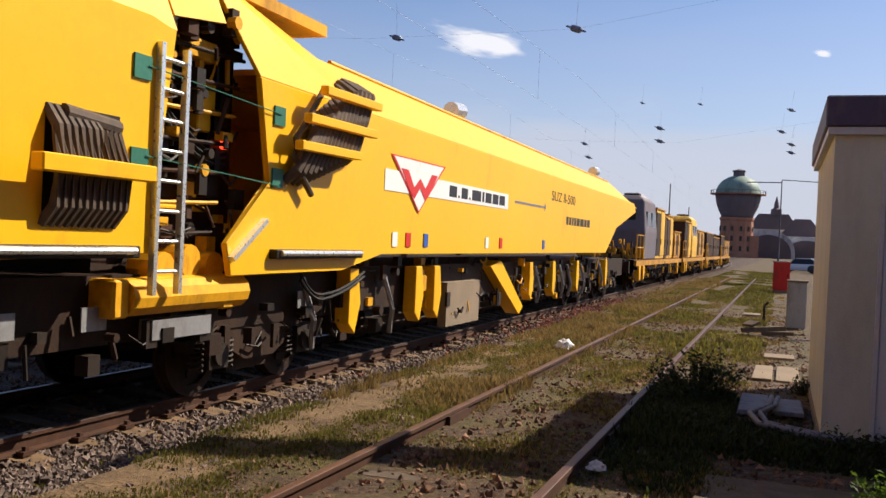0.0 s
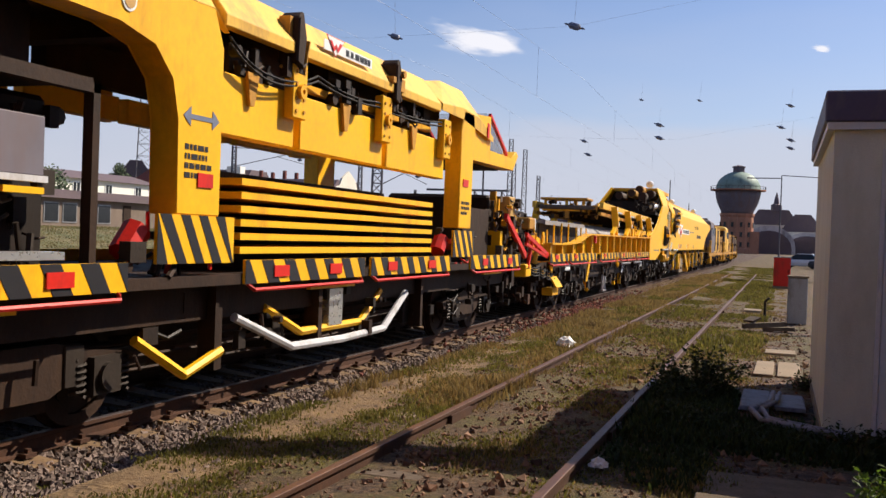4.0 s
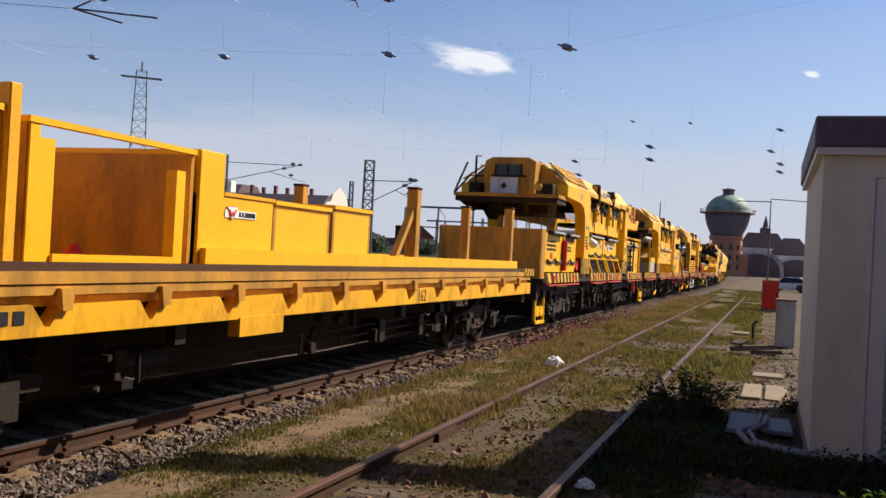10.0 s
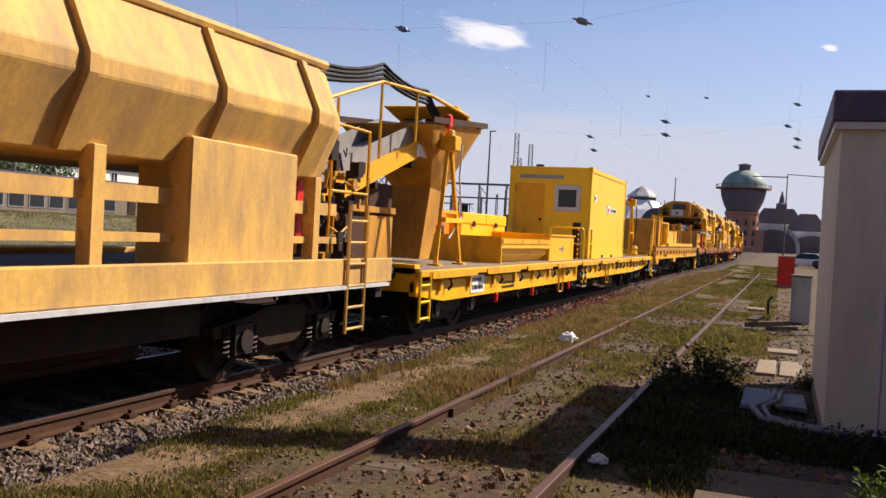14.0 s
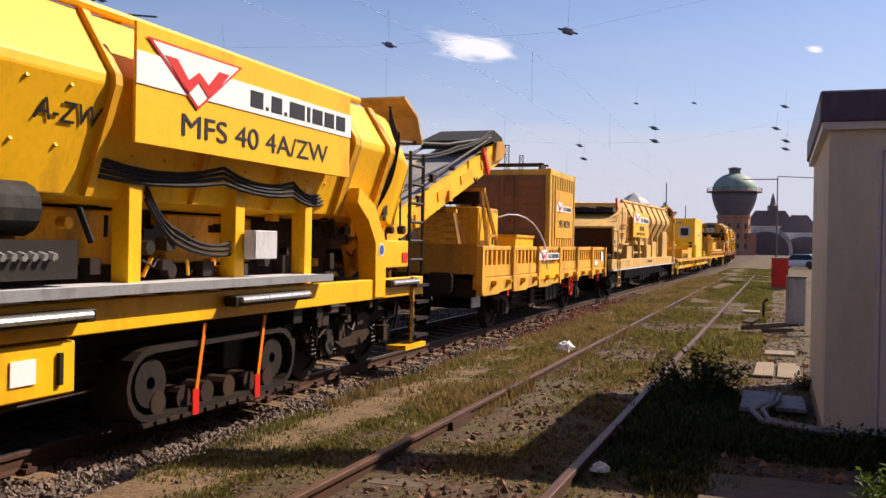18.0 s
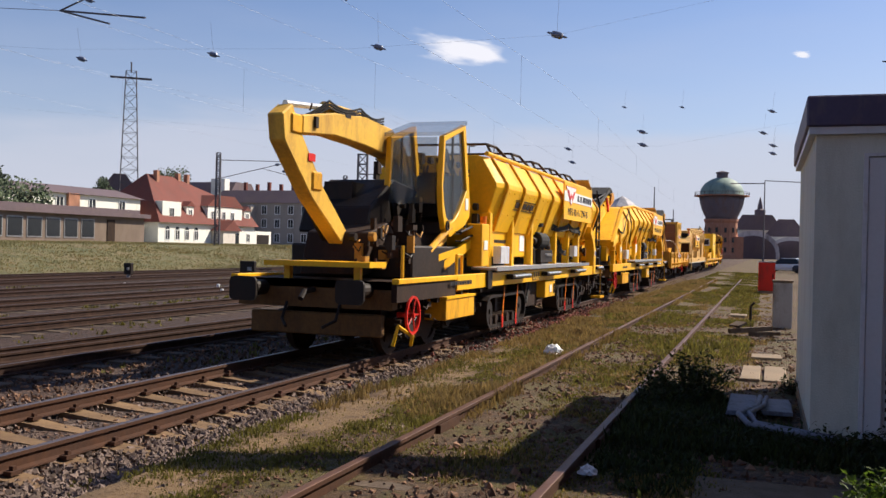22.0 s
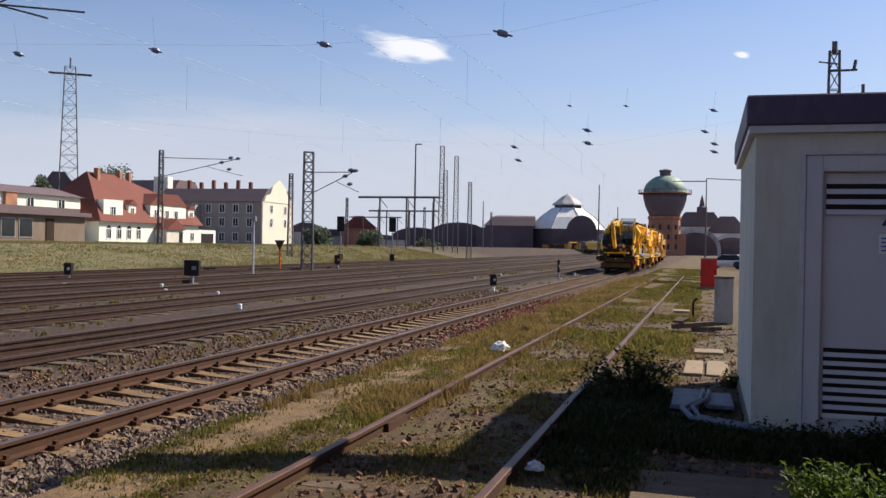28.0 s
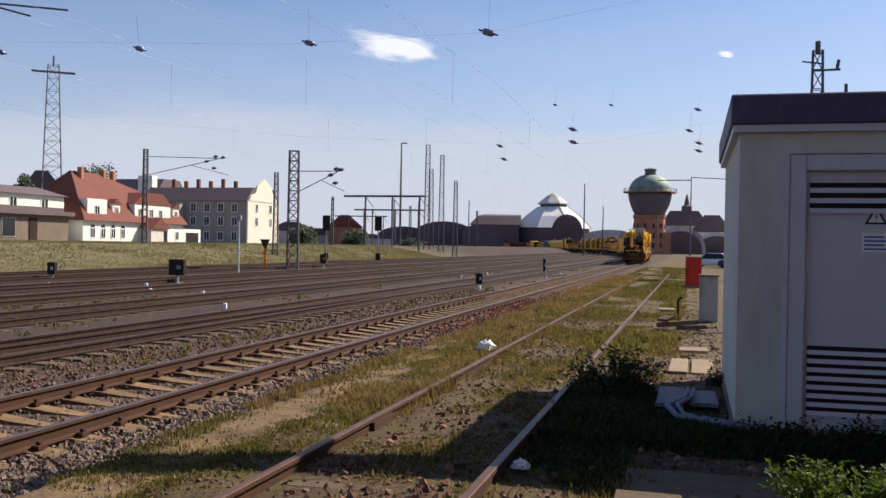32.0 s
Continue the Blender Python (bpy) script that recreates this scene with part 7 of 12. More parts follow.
    hoses(v, [(1.25, 11.3, 2.25), (1.35, 13.0, 2.3), (1.35, 14.4, 2.25), (1.2, 15.4, 2.2)], 4, 0.05)
    hoses(v, [(1.2, 15.3, 3.3), (1.35, 15.9, 2.9), (1.2, 16.3, 2.3), (1.1, 16.9, 2.1)], 3, 0.05)
    hoses(v, [(1.2, 12.0, 2.1), (1.25, 12.4, 1.7), (1.2, 13.4, 1.6)], 3, 0.06)
    bm = bmesh.new()
    extrude(bm, [(16.5, 1.0), (16.85, 1.0), (16.85, 1.75), (16.45, 2.25), (15.95, 2.45), (15.9, 2.25), (16.25, 2.05), (16.5, 1.75)], 1.2, 1.45, "x")
    part("angled_post", bm, M_YEL, v, bevel=0.01)
    round_mark(v, 16.67, 1.65, 1.455, 0.09)
    # conveyor reaching over the next wagon, with its lifting gear
    conveyor(v, (17.4, 1.45), (25.1, 3.82), 1.15, M_YEL, side_h=0.46, skirts=False)
    for s in (-0.6, 0.6):
        bm = bmesh.new()
        pipe(bm, [(s, 18.2, 2.3), (s, 21.0, 3.0), (s, 24.4, 4.05)], 0.03, 6)
        part("upper_pipe", bm, M_BLK, v)
        for k in range(5):
            y = 18.5 + k * 1.3
            z = 1.45 + (y - 17.4) * 0.308
            bm = bmesh.new()
            beam(bm, (s * 1.04, y, z), (s * 1.04, y + 0.7, z + 0.216), 0.02, 0.18)
            part("side_recess", bm, M_YELD, v, "recessed panel in the conveyor side")
    bm = bmesh.new()
    loft(bm, [[(x, y, z) for x, z in ((-0.6, a), (0.6, a), (0.62, b), (-0.62, b))] for y, a, b in ((23.4, 3.72, 3.9), (24.6, 4.0, 4.24), (25.2, 3.95, 4.15), (25.35, 3.8, 3.9))])
    part("head_cover", bm, M_RUBBER, v, "black rubber hood over the belt's head")
    bm = bmesh.new()
    beam(bm, (0.66, 23.7, 3.75), (0.66, 24.1, 3.25), 0.05, 0.12)
    part("red_stay", bm, M_RED, v, "red lifting stay")
    for k in range(6):
        y = 18.6 + k
        clutter(v, y, y + 1.0, 1.2 + (y - 17.4) * 0.308, 1.95 + (y - 17.4) * 0.308, 0.60, 0.64, 1, int(u0) + 40 + k, (M_DARK, M_YELD))
    bm = bmesh.new()
    pipe(bm, [(0.6, 17.4, 2.4), (0.62, 18.2, 3.3), (0.62, 21.5, 3.6), (0.6, 24.4, 4.05)], 0.035, 6)
    pipe(bm, [(-0.6, 17.4, 2.4), (-0.62, 18.2, 3.3), (-0.62, 21.5, 3.6), (-0.6, 24.4, 4.05)], 0.035, 6)
    part("tension_rod", bm, M_BLK, v)
    bm = bmesh.new()
    for x in (-0.62, 0.62):
        rod(bm, (x, 18.0, 1.2), (x, 18.0, 3.5), 0.05, 8)
        rod(bm, (x, 18.7, 1.2), (x, 18.7, 2.6), 0.04, 8)
        beam(bm, (x, 17.2, 2.2), (x, 18.0, 3.3), 0.06, 0.06)
    rod(bm, (-0.62, 18.0, 3.4), (0.62, 18.0, 3.4), 0.05, 8)
    part("lifting_frame", bm, M_DARK, v)
    bm = bmesh.new()
    rod(bm, (0.3, 19.0, 1.6), (0.3, 21.0, 2.1), 0.07, 8)
    rod(bm, (0.3, 21.0, 2.1), (0.3, 22.4, 2.65), 0.045, 8)
    part("lift_cylinder", bm, M_YELD, v)
    bm = bmesh.new()
    loft(bm, [[(-0.1, y, z), (0.75, y, z), (0.75, y + 0.03, z + 0.03), (-0.1, y + 0.03, z + 0.03)] for y, z in ((19.95, 3.42), (19.7, 3.85), (19.1, 4.1))])
    part("deflector", bm, M_YELP, v, "pale sheet-metal deflector plate")
    bm = bmesh.new()
    extrude(bm, [(24.5, 3.55), (25.1, 3.66), (25.3, 3.85), (25.1, 4.05), (24.6, 3.98)], -0.69, -0.62, "x")
    part("head_plate", bm, M_YELB, v)
    bm = bmesh.new()
    extrude(bm, [(24.5, 3.55), (25.1, 3.66), (25.3, 3.85), (25.1, 4.05), (24.6, 3.98)], 0.62, 0.69, "x")
    part("head_plate", bm, M_YELB, v)
    bm = bmesh.new()
    loft(bm, [[(-0.6, 24.6, 4.15), (0.6, 24.6, 4.15), (0.6, 24.62, 4.19), (-0.6, 24.62, 4.19)], [(-0.6, 25.3, 4.1), (0.6, 25.3, 4.1), (0.6, 25.33, 4.12), (-0.6, 25.33, 4.12)], [(-0.6, 25.5, 3.85), (0.6, 25.5, 3.85), (0.6, 25.53, 3.85), (-0.6, 25.53, 3.85)]])
    part("rubber_flap", bm, M_RUBBER, v)
    hoses(v, [(0.66, 17.8, 3.3), (0.68, 19.5, 3.15), (0.68, 22.0, 3.55), (0.66, 24.2, 4.1)], 2, 0.06, 0.025)
    bm = bmesh.new()
    rod(bm, (1.3, 4.9 if excavator else 6.9, 2.05), (1.3, 4.9 if excavator else 6.9, 2.35), 0.07, 10)
    part("beacon", bm, M_ORANGE, v, "orange beacon lamp")
    # dark climbing frame at the discharge end
    for y in (18.3, 18.85):
        bm = bmesh.new()
        rod(bm, (1.2, y, 0.9), (1.2, y, 3.15), 0.03, 6)
        part("climbing_post", bm, M_BLK, v)
    for k in range(7):
        bm = bmesh.new()
        rod(bm, (1.2, 18.3, 1.2 + 0.29 * k), (1.2, 18.85, 1.2 + 0.29 * k), 0.026, 6)
        part("climbing_rung", bm, M_BLK, v)
    # steps, brake gear and boxes below the sill
    for k in range(4):
        boxes("step", M_BLK, v, (1.25, 1.5, 17.9, 18.4, 0.35 + 0.25 * k, 0.39 + 0.25 * k))
    stripes(v, 17.82, 17.9, 0.3, 1.25, 1.46, 1, 0.2)
    boxes("foot_board", M_YEL, v, (1.2, 1.5, 17.5, 18.3, 0.2, 0.27))
    boxes("tool_box", M_YELD, v, (0.85, 1.46, 2.3, 3.9, 0.5, 0.86), bevel=0.015)
    boxes("tool_box_lid", M_YEL, v, (0.83, 1.48, 2.28, 3.92, 0.86, 0.9))
    boxes("brake_locker", M_DARK, v, (0.6, 1.25, 8.6, 9.74, 0.38, 0.95), bevel=0.02)
    cb = boxes("cable_cabinet", M_YEL, v, (1.0, 1.46, 9.75, 10.86, 0.56, 0.96), bevel=0.015)
    plate(cb, 10.2, 0.68, 0.24, 0.18, 1.462)
    boxes("cabinet_handle", M_BLK, cb, (1.46, 1.49, 10.66, 10.7, 0.64, 0.88))
    handwheel(v, 0.9, 0.68, 0.3)
    bm = bmesh.new()
    pipe(bm, [(1.3, 0.35, 0.25), (1.38, 0.35, 0.55), (1.38, 0.95, 0.35), (1.3, 1.1, 0.2)], 0.03, 6)
    part("shunter_step", bm, M_YEL, v)
    hoses(v, [(1.25, 8.2, 0.9), (1.3, 8.5, 0.5), (1.25, 8.9, 0.85)], 3, 0.05, 0.02)
    stripes(v, 8.55, 9.25, 1.02, 1.2, 1.432, 1, 0.2)
    bars(v, 2.6, 1.08, 1.425, 1, 1.2, 0.07)
    if excavator:
        boxes("rear_plate", M_YEL, v, (-0.9, 0.9, 0.35, 1.0, 1.4, 1.48), label="yellow tread plate")
        for x in (-0.6, 0.6):
            boxes("plate_post", M_YEL, v, (x - 0.05, x + 0.05, 0.55, 0.65, 1.2, 1.4))
        boxes("dark_cabinet", M_BLK, v, (1.43, 1.47, 4.75, 5.05, 0.95, 1.3))
        bm = bmesh.new()
        pipe(bm, [(1.25, 0.8, 1.2), (1.25, 0.8, 1.75)], 0.03, 6)
        part("grab_handle", bm, M_YEL, v)
        bm = bmesh.new()
        pipe(bm, [(1.3, 3.3, 1.25), (1.3, 3.3, 1.6), (1.3, 3.6, 1.6), (1.3, 3.6, 1.25)], 0.03, 6)
        part("grab_handle", bm, M_YEL, v)
    clutter(v, 11.0, 16.2, 1.4, 2.35, 0.7, 1.2, 70, int(u0) + 5, (M_DARK, M_YELD, M_GEAR, M_BLK))
    clutter(v, 0.6, 5.0, 0.5, 1.0, 1.05, 1.36, 40, int(u0) + 6, (M_DARK, M_BLK, M_DARK))
    clutter(v, 14.4, 18.2, 0.5, 1.0, 1.05, 1.36, 40, int(u0) + 7, (M_DARK, M_BLK, M_DARK))
    clutter(v, 17.0, 18.6, 1.3, 2.9, 0.45, 1.15, 60, int(u0) + 8, (M_DARK, M_BLK, M_YELD))
    return v


hopper_wagon(0.0, True, "MFS 40 4 / ZW-B")
hopper_wagon(20.4, False, "MFS 40 4A/ZW")


def excavator():
    e = load("excavator", 0.0, 18.6, "yellow hydraulic excavator with folded boom on the wagon", "excavator", (0, 0, 1.2))
    boxes("undercarriage", M_BLK, e, (-1.1, 1.1, 1.6, 4.4, 0, 0.55), bevel=0.03)
    boxes("turntable", M_DARK, e, (-0.8, 0.8, 2.2, 4.2, 0.55, 0.75))
    # The housing is coloured black to stand for its shade.
    bm = bmesh.new()
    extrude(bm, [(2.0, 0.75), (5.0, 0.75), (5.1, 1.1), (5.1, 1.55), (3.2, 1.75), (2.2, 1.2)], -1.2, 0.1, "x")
    part("engine_housing", bm, M_BLK, e, "engine housing coloured black for shade", bevel=0.03)
    # cab with sloping front
    cab = thing_part("cab", e)
    out = [(3.05, 1.15), (3.2, 0.85), (3.5, 0.72), (4.35, 0.95), (4.62, 1.12), (4.66, 1.35), (4.28, 2.85), (3.05, 2.5), (2.97, 1.6)]
    inn = [(3.13, 1.3), (3.25, 1.08), (3.5, 0.98), (3.75, 1.05), (4.0, 1.2), (4.42, 1.62), (4.14, 2.72), (3.14, 2.42), (3.06, 1.6)]
    for x in (1.05, 0.05):
        bm = bmesh.new()
        band(bm, out, inn, x - 0.05, x + 0.05)
        part("cab_frame", bm, M_YEL, cab, bevel=0.01)
        bm = bmesh.new()
        extrude(bm, inn, x - 0.012, x + 0.012, "x")
        part("side_window", bm, M_FROST, cab)
        bm = bmesh.new()
        beam(bm, (x, 3.72, 1.05), (x, 3.66, 2.58), 0.03, 0.05)
        part("window_bar", bm, M_BLK, cab)
    bm = bmesh.new()
    extrude(bm, [(3.0, 2.5), (4.3, 2.86), (4.28, 2.93), (2.98, 2.57)], -0.02, 1.12, "x")
    part("cab_roof", bm, M_FROST, cab, "tinted glass roof")
    boxes("cab_floor", M_BLK, cab, (0.1, 1.0, 3.3, 4.5, 0.78, 0.98))
    boxes("cab_rear_wall", M_BLK, cab, (0.1, 1.0, 4.36, 4.46, 0.98, 1.9))
    bm = bmesh.new()
    extrude(bm, [(2.94, 1.3), (2.98, 1.3), (3.03, 2.48), (2.99, 2.48)], 0.12, 0.98, "x")
    part("windscreen", bm, M_FROST, cab)
    plate(cab, 4.34, 1.25, 0.16, 0.22, 1.101, M_WHITE, label="small warning sticker")
    bm = bmesh.new()
    disc(bm, (1.11, 3.3, 0.92), (1, 0, 0), 0.05, 0.09, 0.03, 14)
    part("cab_handle", bm, M_BLK, cab)
    for z in (0.75, 0.92):
        bm = bmesh.new()
        pipe(bm, [(1.12, 3.75, z - 0.1), (1.2, 3.8, z - 0.1), (1.2, 5.2, z + 0.14), (1.12, 5.25, z + 0.14)], 0.022, 6)
        part("grab_rail", bm, M_BLK, cab)
    bm = bmesh.new()
    quad_box(bm, 0.3, 0.8, 3.75, 4.25, 1.1, 1.25)
    quad_box(bm, 0.3, 0.8, 4.17, 4.27, 1.25, 1.95)
    part("seat", bm, M_BLK, cab)
    # boom, stick, cylinders
    bm = bmesh.new()
    rings = []
    for y, z, h in ((4.6, 1.3, 0.42), (4.1, 2.15, 0.5), (3.4, 2.42, 0.52), (2.2, 2.5, 0.50), (1.0, 2.46, 0.36), (-0.1, 2.32, 0.28)):
        rings.append([(-0.2 + dx, y, z + dz) for dx, dz in ((-0.17, -h / 2), (0.17, -h / 2), (0.17, h / 2), (-0.17, h / 2))])
    loft(bm, rings)
    part("boom", bm, M_YELT, e, "folded yellow boom", bevel=0.02)
    bm = bmesh.new()
    rings = []
    for y, z, h in ((-0.50, 2.50, 0.30), (-0.36, 2.16, 0.44), (0.50, 1.35, 0.36), (1.75, 0.5, 0.24)):
        rings.append([(-0.2 + dx, y + dy, z + dy * 0.6) for dx, dy in ((-0.13, -h / 2), (0.13, -h / 2), (0.13, h / 2), (-0.13, h / 2))])
    loft(bm, rings)
    part("stick", bm, M_YELT, e, bevel=0.02)
    for z, y in ((2.3, -0.3), (1.5, 0.4)):
        boxes("stick_lug", M_YELD, e, (-0.36, -0.04, y - 0.12, y + 0.22, z - 0.14, z + 0.16), bevel=0.03)
    bm = bmesh.new()
    rod(bm, (-0.2, 2.3, 2.74), (-0.2, 0.9, 2.72), 0.1, 10)
    part("boom_cylinder", bm, M_YELT, e)
    bm = bmesh.new()
    rod(bm, (-0.2, 0.9, 2.72), (-0.2, -0.35, 2.6), 0.05, 8)
    part("piston_rod", bm, M_ALU, e)
    bm = bmesh.new()
    rod(bm, (-0.38, 0.1, 1.75), (-0.38, 1.4, 0.65), 0.07, 8)
    part("bucket_cylinder", bm, M_BLK, e)
    bm = bmesh.new()
    extrude(bm, [(1.25, 0.05), (2.3, 0.15), (2.6, 0.7), (2.3, 0.95), (1.5, 0.75)], -0.75, 0.4, "x")
    part("bucket", bm, M_DARK, e, bevel=0.02)
    # Black block stands for the dark engine body behind the boom.
    bm = bmesh.new()
    extrude(bm, [(2.4, 0.6), (4.4, 0.6), (4.4, 1.62), (2.5, 1.66)], -0.95, -0.4, "x")
    part("dark_grab", bm, M_BLK, e)
    clutter(e, 2.9, 3.6, 0.1, 1.5, -0.5, 0.6, 50, 77, (M_DARK, M_BLK, M_GEAR))
    clutter(e, -0.1, 3.0, 2.35, 2.7, -0.15, -0.02, 9, 78, (M_DARK, M_YELD, M_GEAR))
    hoses(e, [(-0.05, 3.0, 2.72), (-0.05, 2.0, 2.75), (-0.05, 0.8, 2.7), (-0.4, -0.1, 2.3), (-0.42, 0.6, 1.5)], 3, 0.05, 0.02)
    clutter(e, 4.5, 5.5, 0.3, 2.3, -0.9, 1.0, 160, 79, (M_DARK, M_BLK, M_GEAR, M_YELB))
    clutter(e, 1.0, 2.2, 0.2, 0.9, 0.2, 1.2, 60, 80, (M_DARK, M_BLK, M_RUST, M_YELB))
    hoses(e, [(0.5, 4.9, 2.3), (0.7, 5.2, 1.7), (0.9, 5.0, 0.9)], 4, 0.06, 0.025)
    for x, a in ((0.95, 0.1), (1.05, 0.3)):
        bm = bmesh.new()
        rod(bm, (x, 2.5, 0.15 + a), (x, 3.6, 0.6 + a), 0.06, 8)
        part("outrigger_ram", bm, M_YELD, e)
    plate(e, 0.15, 1.8, 0.22, 0.12, -0.065, M_RED)
    bm = bmesh.new()
    beam(bm, (1.05, 3.2, 0.2), (1.2, 5.6, 0.95), 0.1, 0.16)
    beam(bm, (1.05, 2.9, 0.35), (1.1, 4.2, 0.5), 0.1, 0.12)
    part("support_arm", bm, M_YEL, e)


excavator()

# ---- low-sided wagon with container, generator and trestle ----
def container(u0, L, at, length, height, label, mat, corrugated=True, door_end=True):
    c = load("container", u0, L, label, "container", at)
    w = 1.22
    if corrugated:
        for s in (1, -1):
            n = int(length / 0.28)
            bm = bmesh.new()
            pts = []
            for k in range(n):
                y = 0.08 + (length - 0.16) * k / n
                st = (length - 0.16) / n
                pts += [(s * w, y), (s * w, y + st * 0.35), (s * (w - 0.045), y + st * 0.5), (s * (w - 0.045), y + st * 0.85)]
            pts.append((s * w, length - 0.08))
            loft(bm, [[(x, y, z) for x, y in pts] + [(x - s * 0.03, y, z) for x, y in pts[::-1]] for z in (0.16, height - 0.12)])
            part("side_panel", bm, mat, c)
    else:
        for s in (1, -1):
            bm = bmesh.new()
            pts = [(s * (w - 0.02), 0.06)]
            for k in range(int(length / 0.2)):
                y = 0.15 + k * 0.2
                pts += [(s * (w - 0.02), y), (s * (w - 0.018), y + 0.03), (s * (w - 0.018), y + 0.05), (s * (w - 0.02), y + 0.08)]
            pts.append((s * (w - 0.02), length - 0.06))
            loft(bm, [[(x, y, z) for x, y in pts] + [(x - s * 0.03, y, z) for x, y in pts[::-1]] for z in (0.16, height - 0.12)])
            part("side_panel", bm, mat, c)
    for y0, y1, nm in ((0.0, 0.05, "end_wall"), (length - 0.05, length, "end_wall")):
        boxes(nm, mat, c, (-w + 0.09, w - 0.09, y0 + 0.006, y1 - 0.006, 0.16, height - 0.12))
    for x in (-w, w - 0.09):
        for y in (0, length - 0.09):
            boxes("corner_post", mat, c, (x, x + 0.09, y, y + 0.09, 0.1, height - 0.1), bevel=0.008)
            for z in (-0.02, height - 0.1):
                boxes("corner_casting", M_YELD, c, (x - 0.008, x + 0.1, y - 0.008 if y == 0 else y - 0.02, y + 0.11 if y == 0 else y + 0.098, z, z + 0.12), bevel=0.01)
    for x in (-w, w - 0.08):
        boxes("top_rail", mat, c, (x, x + 0.08, 0.09, length - 0.09, height - 0.12, height))
        boxes("bottom_rail", mat, c, (x, x + 0.08, 0.09, length - 0.09, 0.0, 0.16))
    for y in (0, length - 0.08):
        for z0, z1 in ((height - 0.12, height), (0, 0.16)):
            boxes("end_rail", mat, c, (-w + 0.09, w - 0.09, y, y + 0.08, z0, z1))
    boxes("roof", mat, c, (-w + 0.08, w - 0.08, 0.08, length - 0.08, height - 0.06, height - 0.02))
    # Black plates on the rail stand for shaded fork pockets.
    for y in (length * 0.33, length * 0.6):
        boxes("fork_pocket", M_BLK, c, (w - 0.002, w + 0.004, y, y + 0.32, 0.03, 0.12))
    return c


def low_sided_wagon():
    u0, L = 41.3, 13.3
    v = vehicle("low_sided_wagon", u0, L, "ochre low-sided two-axled wagon with slotted drop sides")
    end_gear(v, L)
    axle(v, 3.0)
    axle(v, 10.3)
    boxes("floor", M_WOOD, v, (-1.3, 1.3, 0.3, L - 0.3, 1.1, 1.2))
    undergear(v, 4.0, 9.5, 5)
    for s in (-1, 1):
        a, b = sorted((s * 1.28, s * 1.4))
        boxes("side_sill", M_OCHRE, v, (a, b, 0.3, L - 0.3, 0.92, 1.15), bevel=0.01)
        n = 6
        w = (L - 0.6) / n
        for k in range(n):
            y0 = 0.3 + k * w
            bm = bmesh.new()
            x0, x1 = sorted((s * 1.36, s * 1.44))
            quad_box(bm, x0, x1, y0 + 0.08, y0 + w - 0.08, 1.15, 1.36)
            ds = part("drop_side", bm, M_OCHRE, v, "slotted ochre steel drop side")
            boxes("top_rail", M_OCHRE, ds, (x0, x1, y0 + 0.08, y0 + w - 0.08, 1.64, 1.72), bevel=0.008)
            m = 6
            for j in range(m + 1):
                y = y0 + 0.08 + (w - 0.27) * j / m
                boxes("bar", M_OCHRE, ds, (x0 + 0.012, x1 - 0.012, y, y + 0.11, 1.36, 1.64))
            boxes("side_backing", M_OCHRE, ds, (*sorted((s * 1.28, s * 1.31)), y0 + 0.1, y0 + w - 0.1, 1.18, 1.70))
        for k in range(n + 1):
            y = 0.3 + k * w
            bm = bmesh.new()
            x0, x1 = sorted((s * 1.38, s * 1.5))
            extrude(bm, [(y - 0.07, 1.72), (y + 0.07, 1.72), (y + 0.09, 1.0), (y + 0.05, 0.82), (y - 0.05, 0.82), (y - 0.09, 1.0)], x0, x1, "x")
            part("stanchion", bm, M_OCHRE, v, bevel=0.01)
        for k in range(n):
            y = 0.3 + k * w
            bm = bmesh.new()
            outline = [(y + 0.11, 1.13), (y + w - 0.11, 1.13), (y + w - 0.11, 0.86), (y + w * 0.55, 0.84), (y + w * 0.5, 0.80), (y + 0.11, 0.80)] if k < 3 else [(y + 0.14, 1.13), (y + w - 0.14, 1.13), (y + w - 0.14, 1.02), (y + w * 0.75, 0.98), (y + 0.3, 0.92), (y + 0.14, 0.92)]
            extrude(bm, outline, *sorted((s * 1.42, s * 1.47)), "x")
            flap = part("folded_flap", bm, M_OCHRE, v, "dirty ochre flap hanging below the drop side", bevel=0.008)
            for d in (0.3, 0.78):
                bm = bmesh.new()
                p, q = y + w * d, s * 1.47
                loft(bm, [[(q, p - 0.06, 0.93), (q, p + 0.06, 0.93), (q, p + 0.06, 1.07), (q, p - 0.06, 1.07)], [(q + s * 0.10, p - 0.05, 1.02), (q + s * 0.10, p + 0.05, 1.02), (q + s * 0.10, p + 0.05, 1.07), (q + s * 0.10, p - 0.05, 1.07)]])
                part("flap_bracket", bm, M_YELD, flap)
    # End boards use the ochre darkened for shade.
    for y in (0.3, L - 0.36):
        boxes("end_board", M_YELB, v, (-1.36, 1.36, y, y + 0.06, 1.15, 1.75))
    lg = logo(v, 4.41, 1.42, 0.16, 1.505, 1.96)
    boxes("side_panel", M_YEL, v, (1.46, 1.49, 4.6, 6.5, 0.98, 1.32))
    handwheel(v, 8.18, 0.72, 0.24, 1.42)
    plate(v, 12.3, 1.3, 0.35, 0.28, 1.455)
    plate(v, 11.3, 1.2, 0.45, 0.12, 1.455)
    for y in (2.1, 11.9):
        boxes("tie_ring", M_RED, v, (1.4, 1.46, y - 0.05, y + 0.05, 0.72, 0.95), bevel=0.02)
    boxes("data_plate", M_LIGHT, v, (1.1, 1.13, 0.8, 1.3, 0.55, 0.9))
    c = container(u0, L, (0, 6.55, 1.2), 2.95, 2.42, "ochre corrugated ten-foot container with logo", M_YELT)
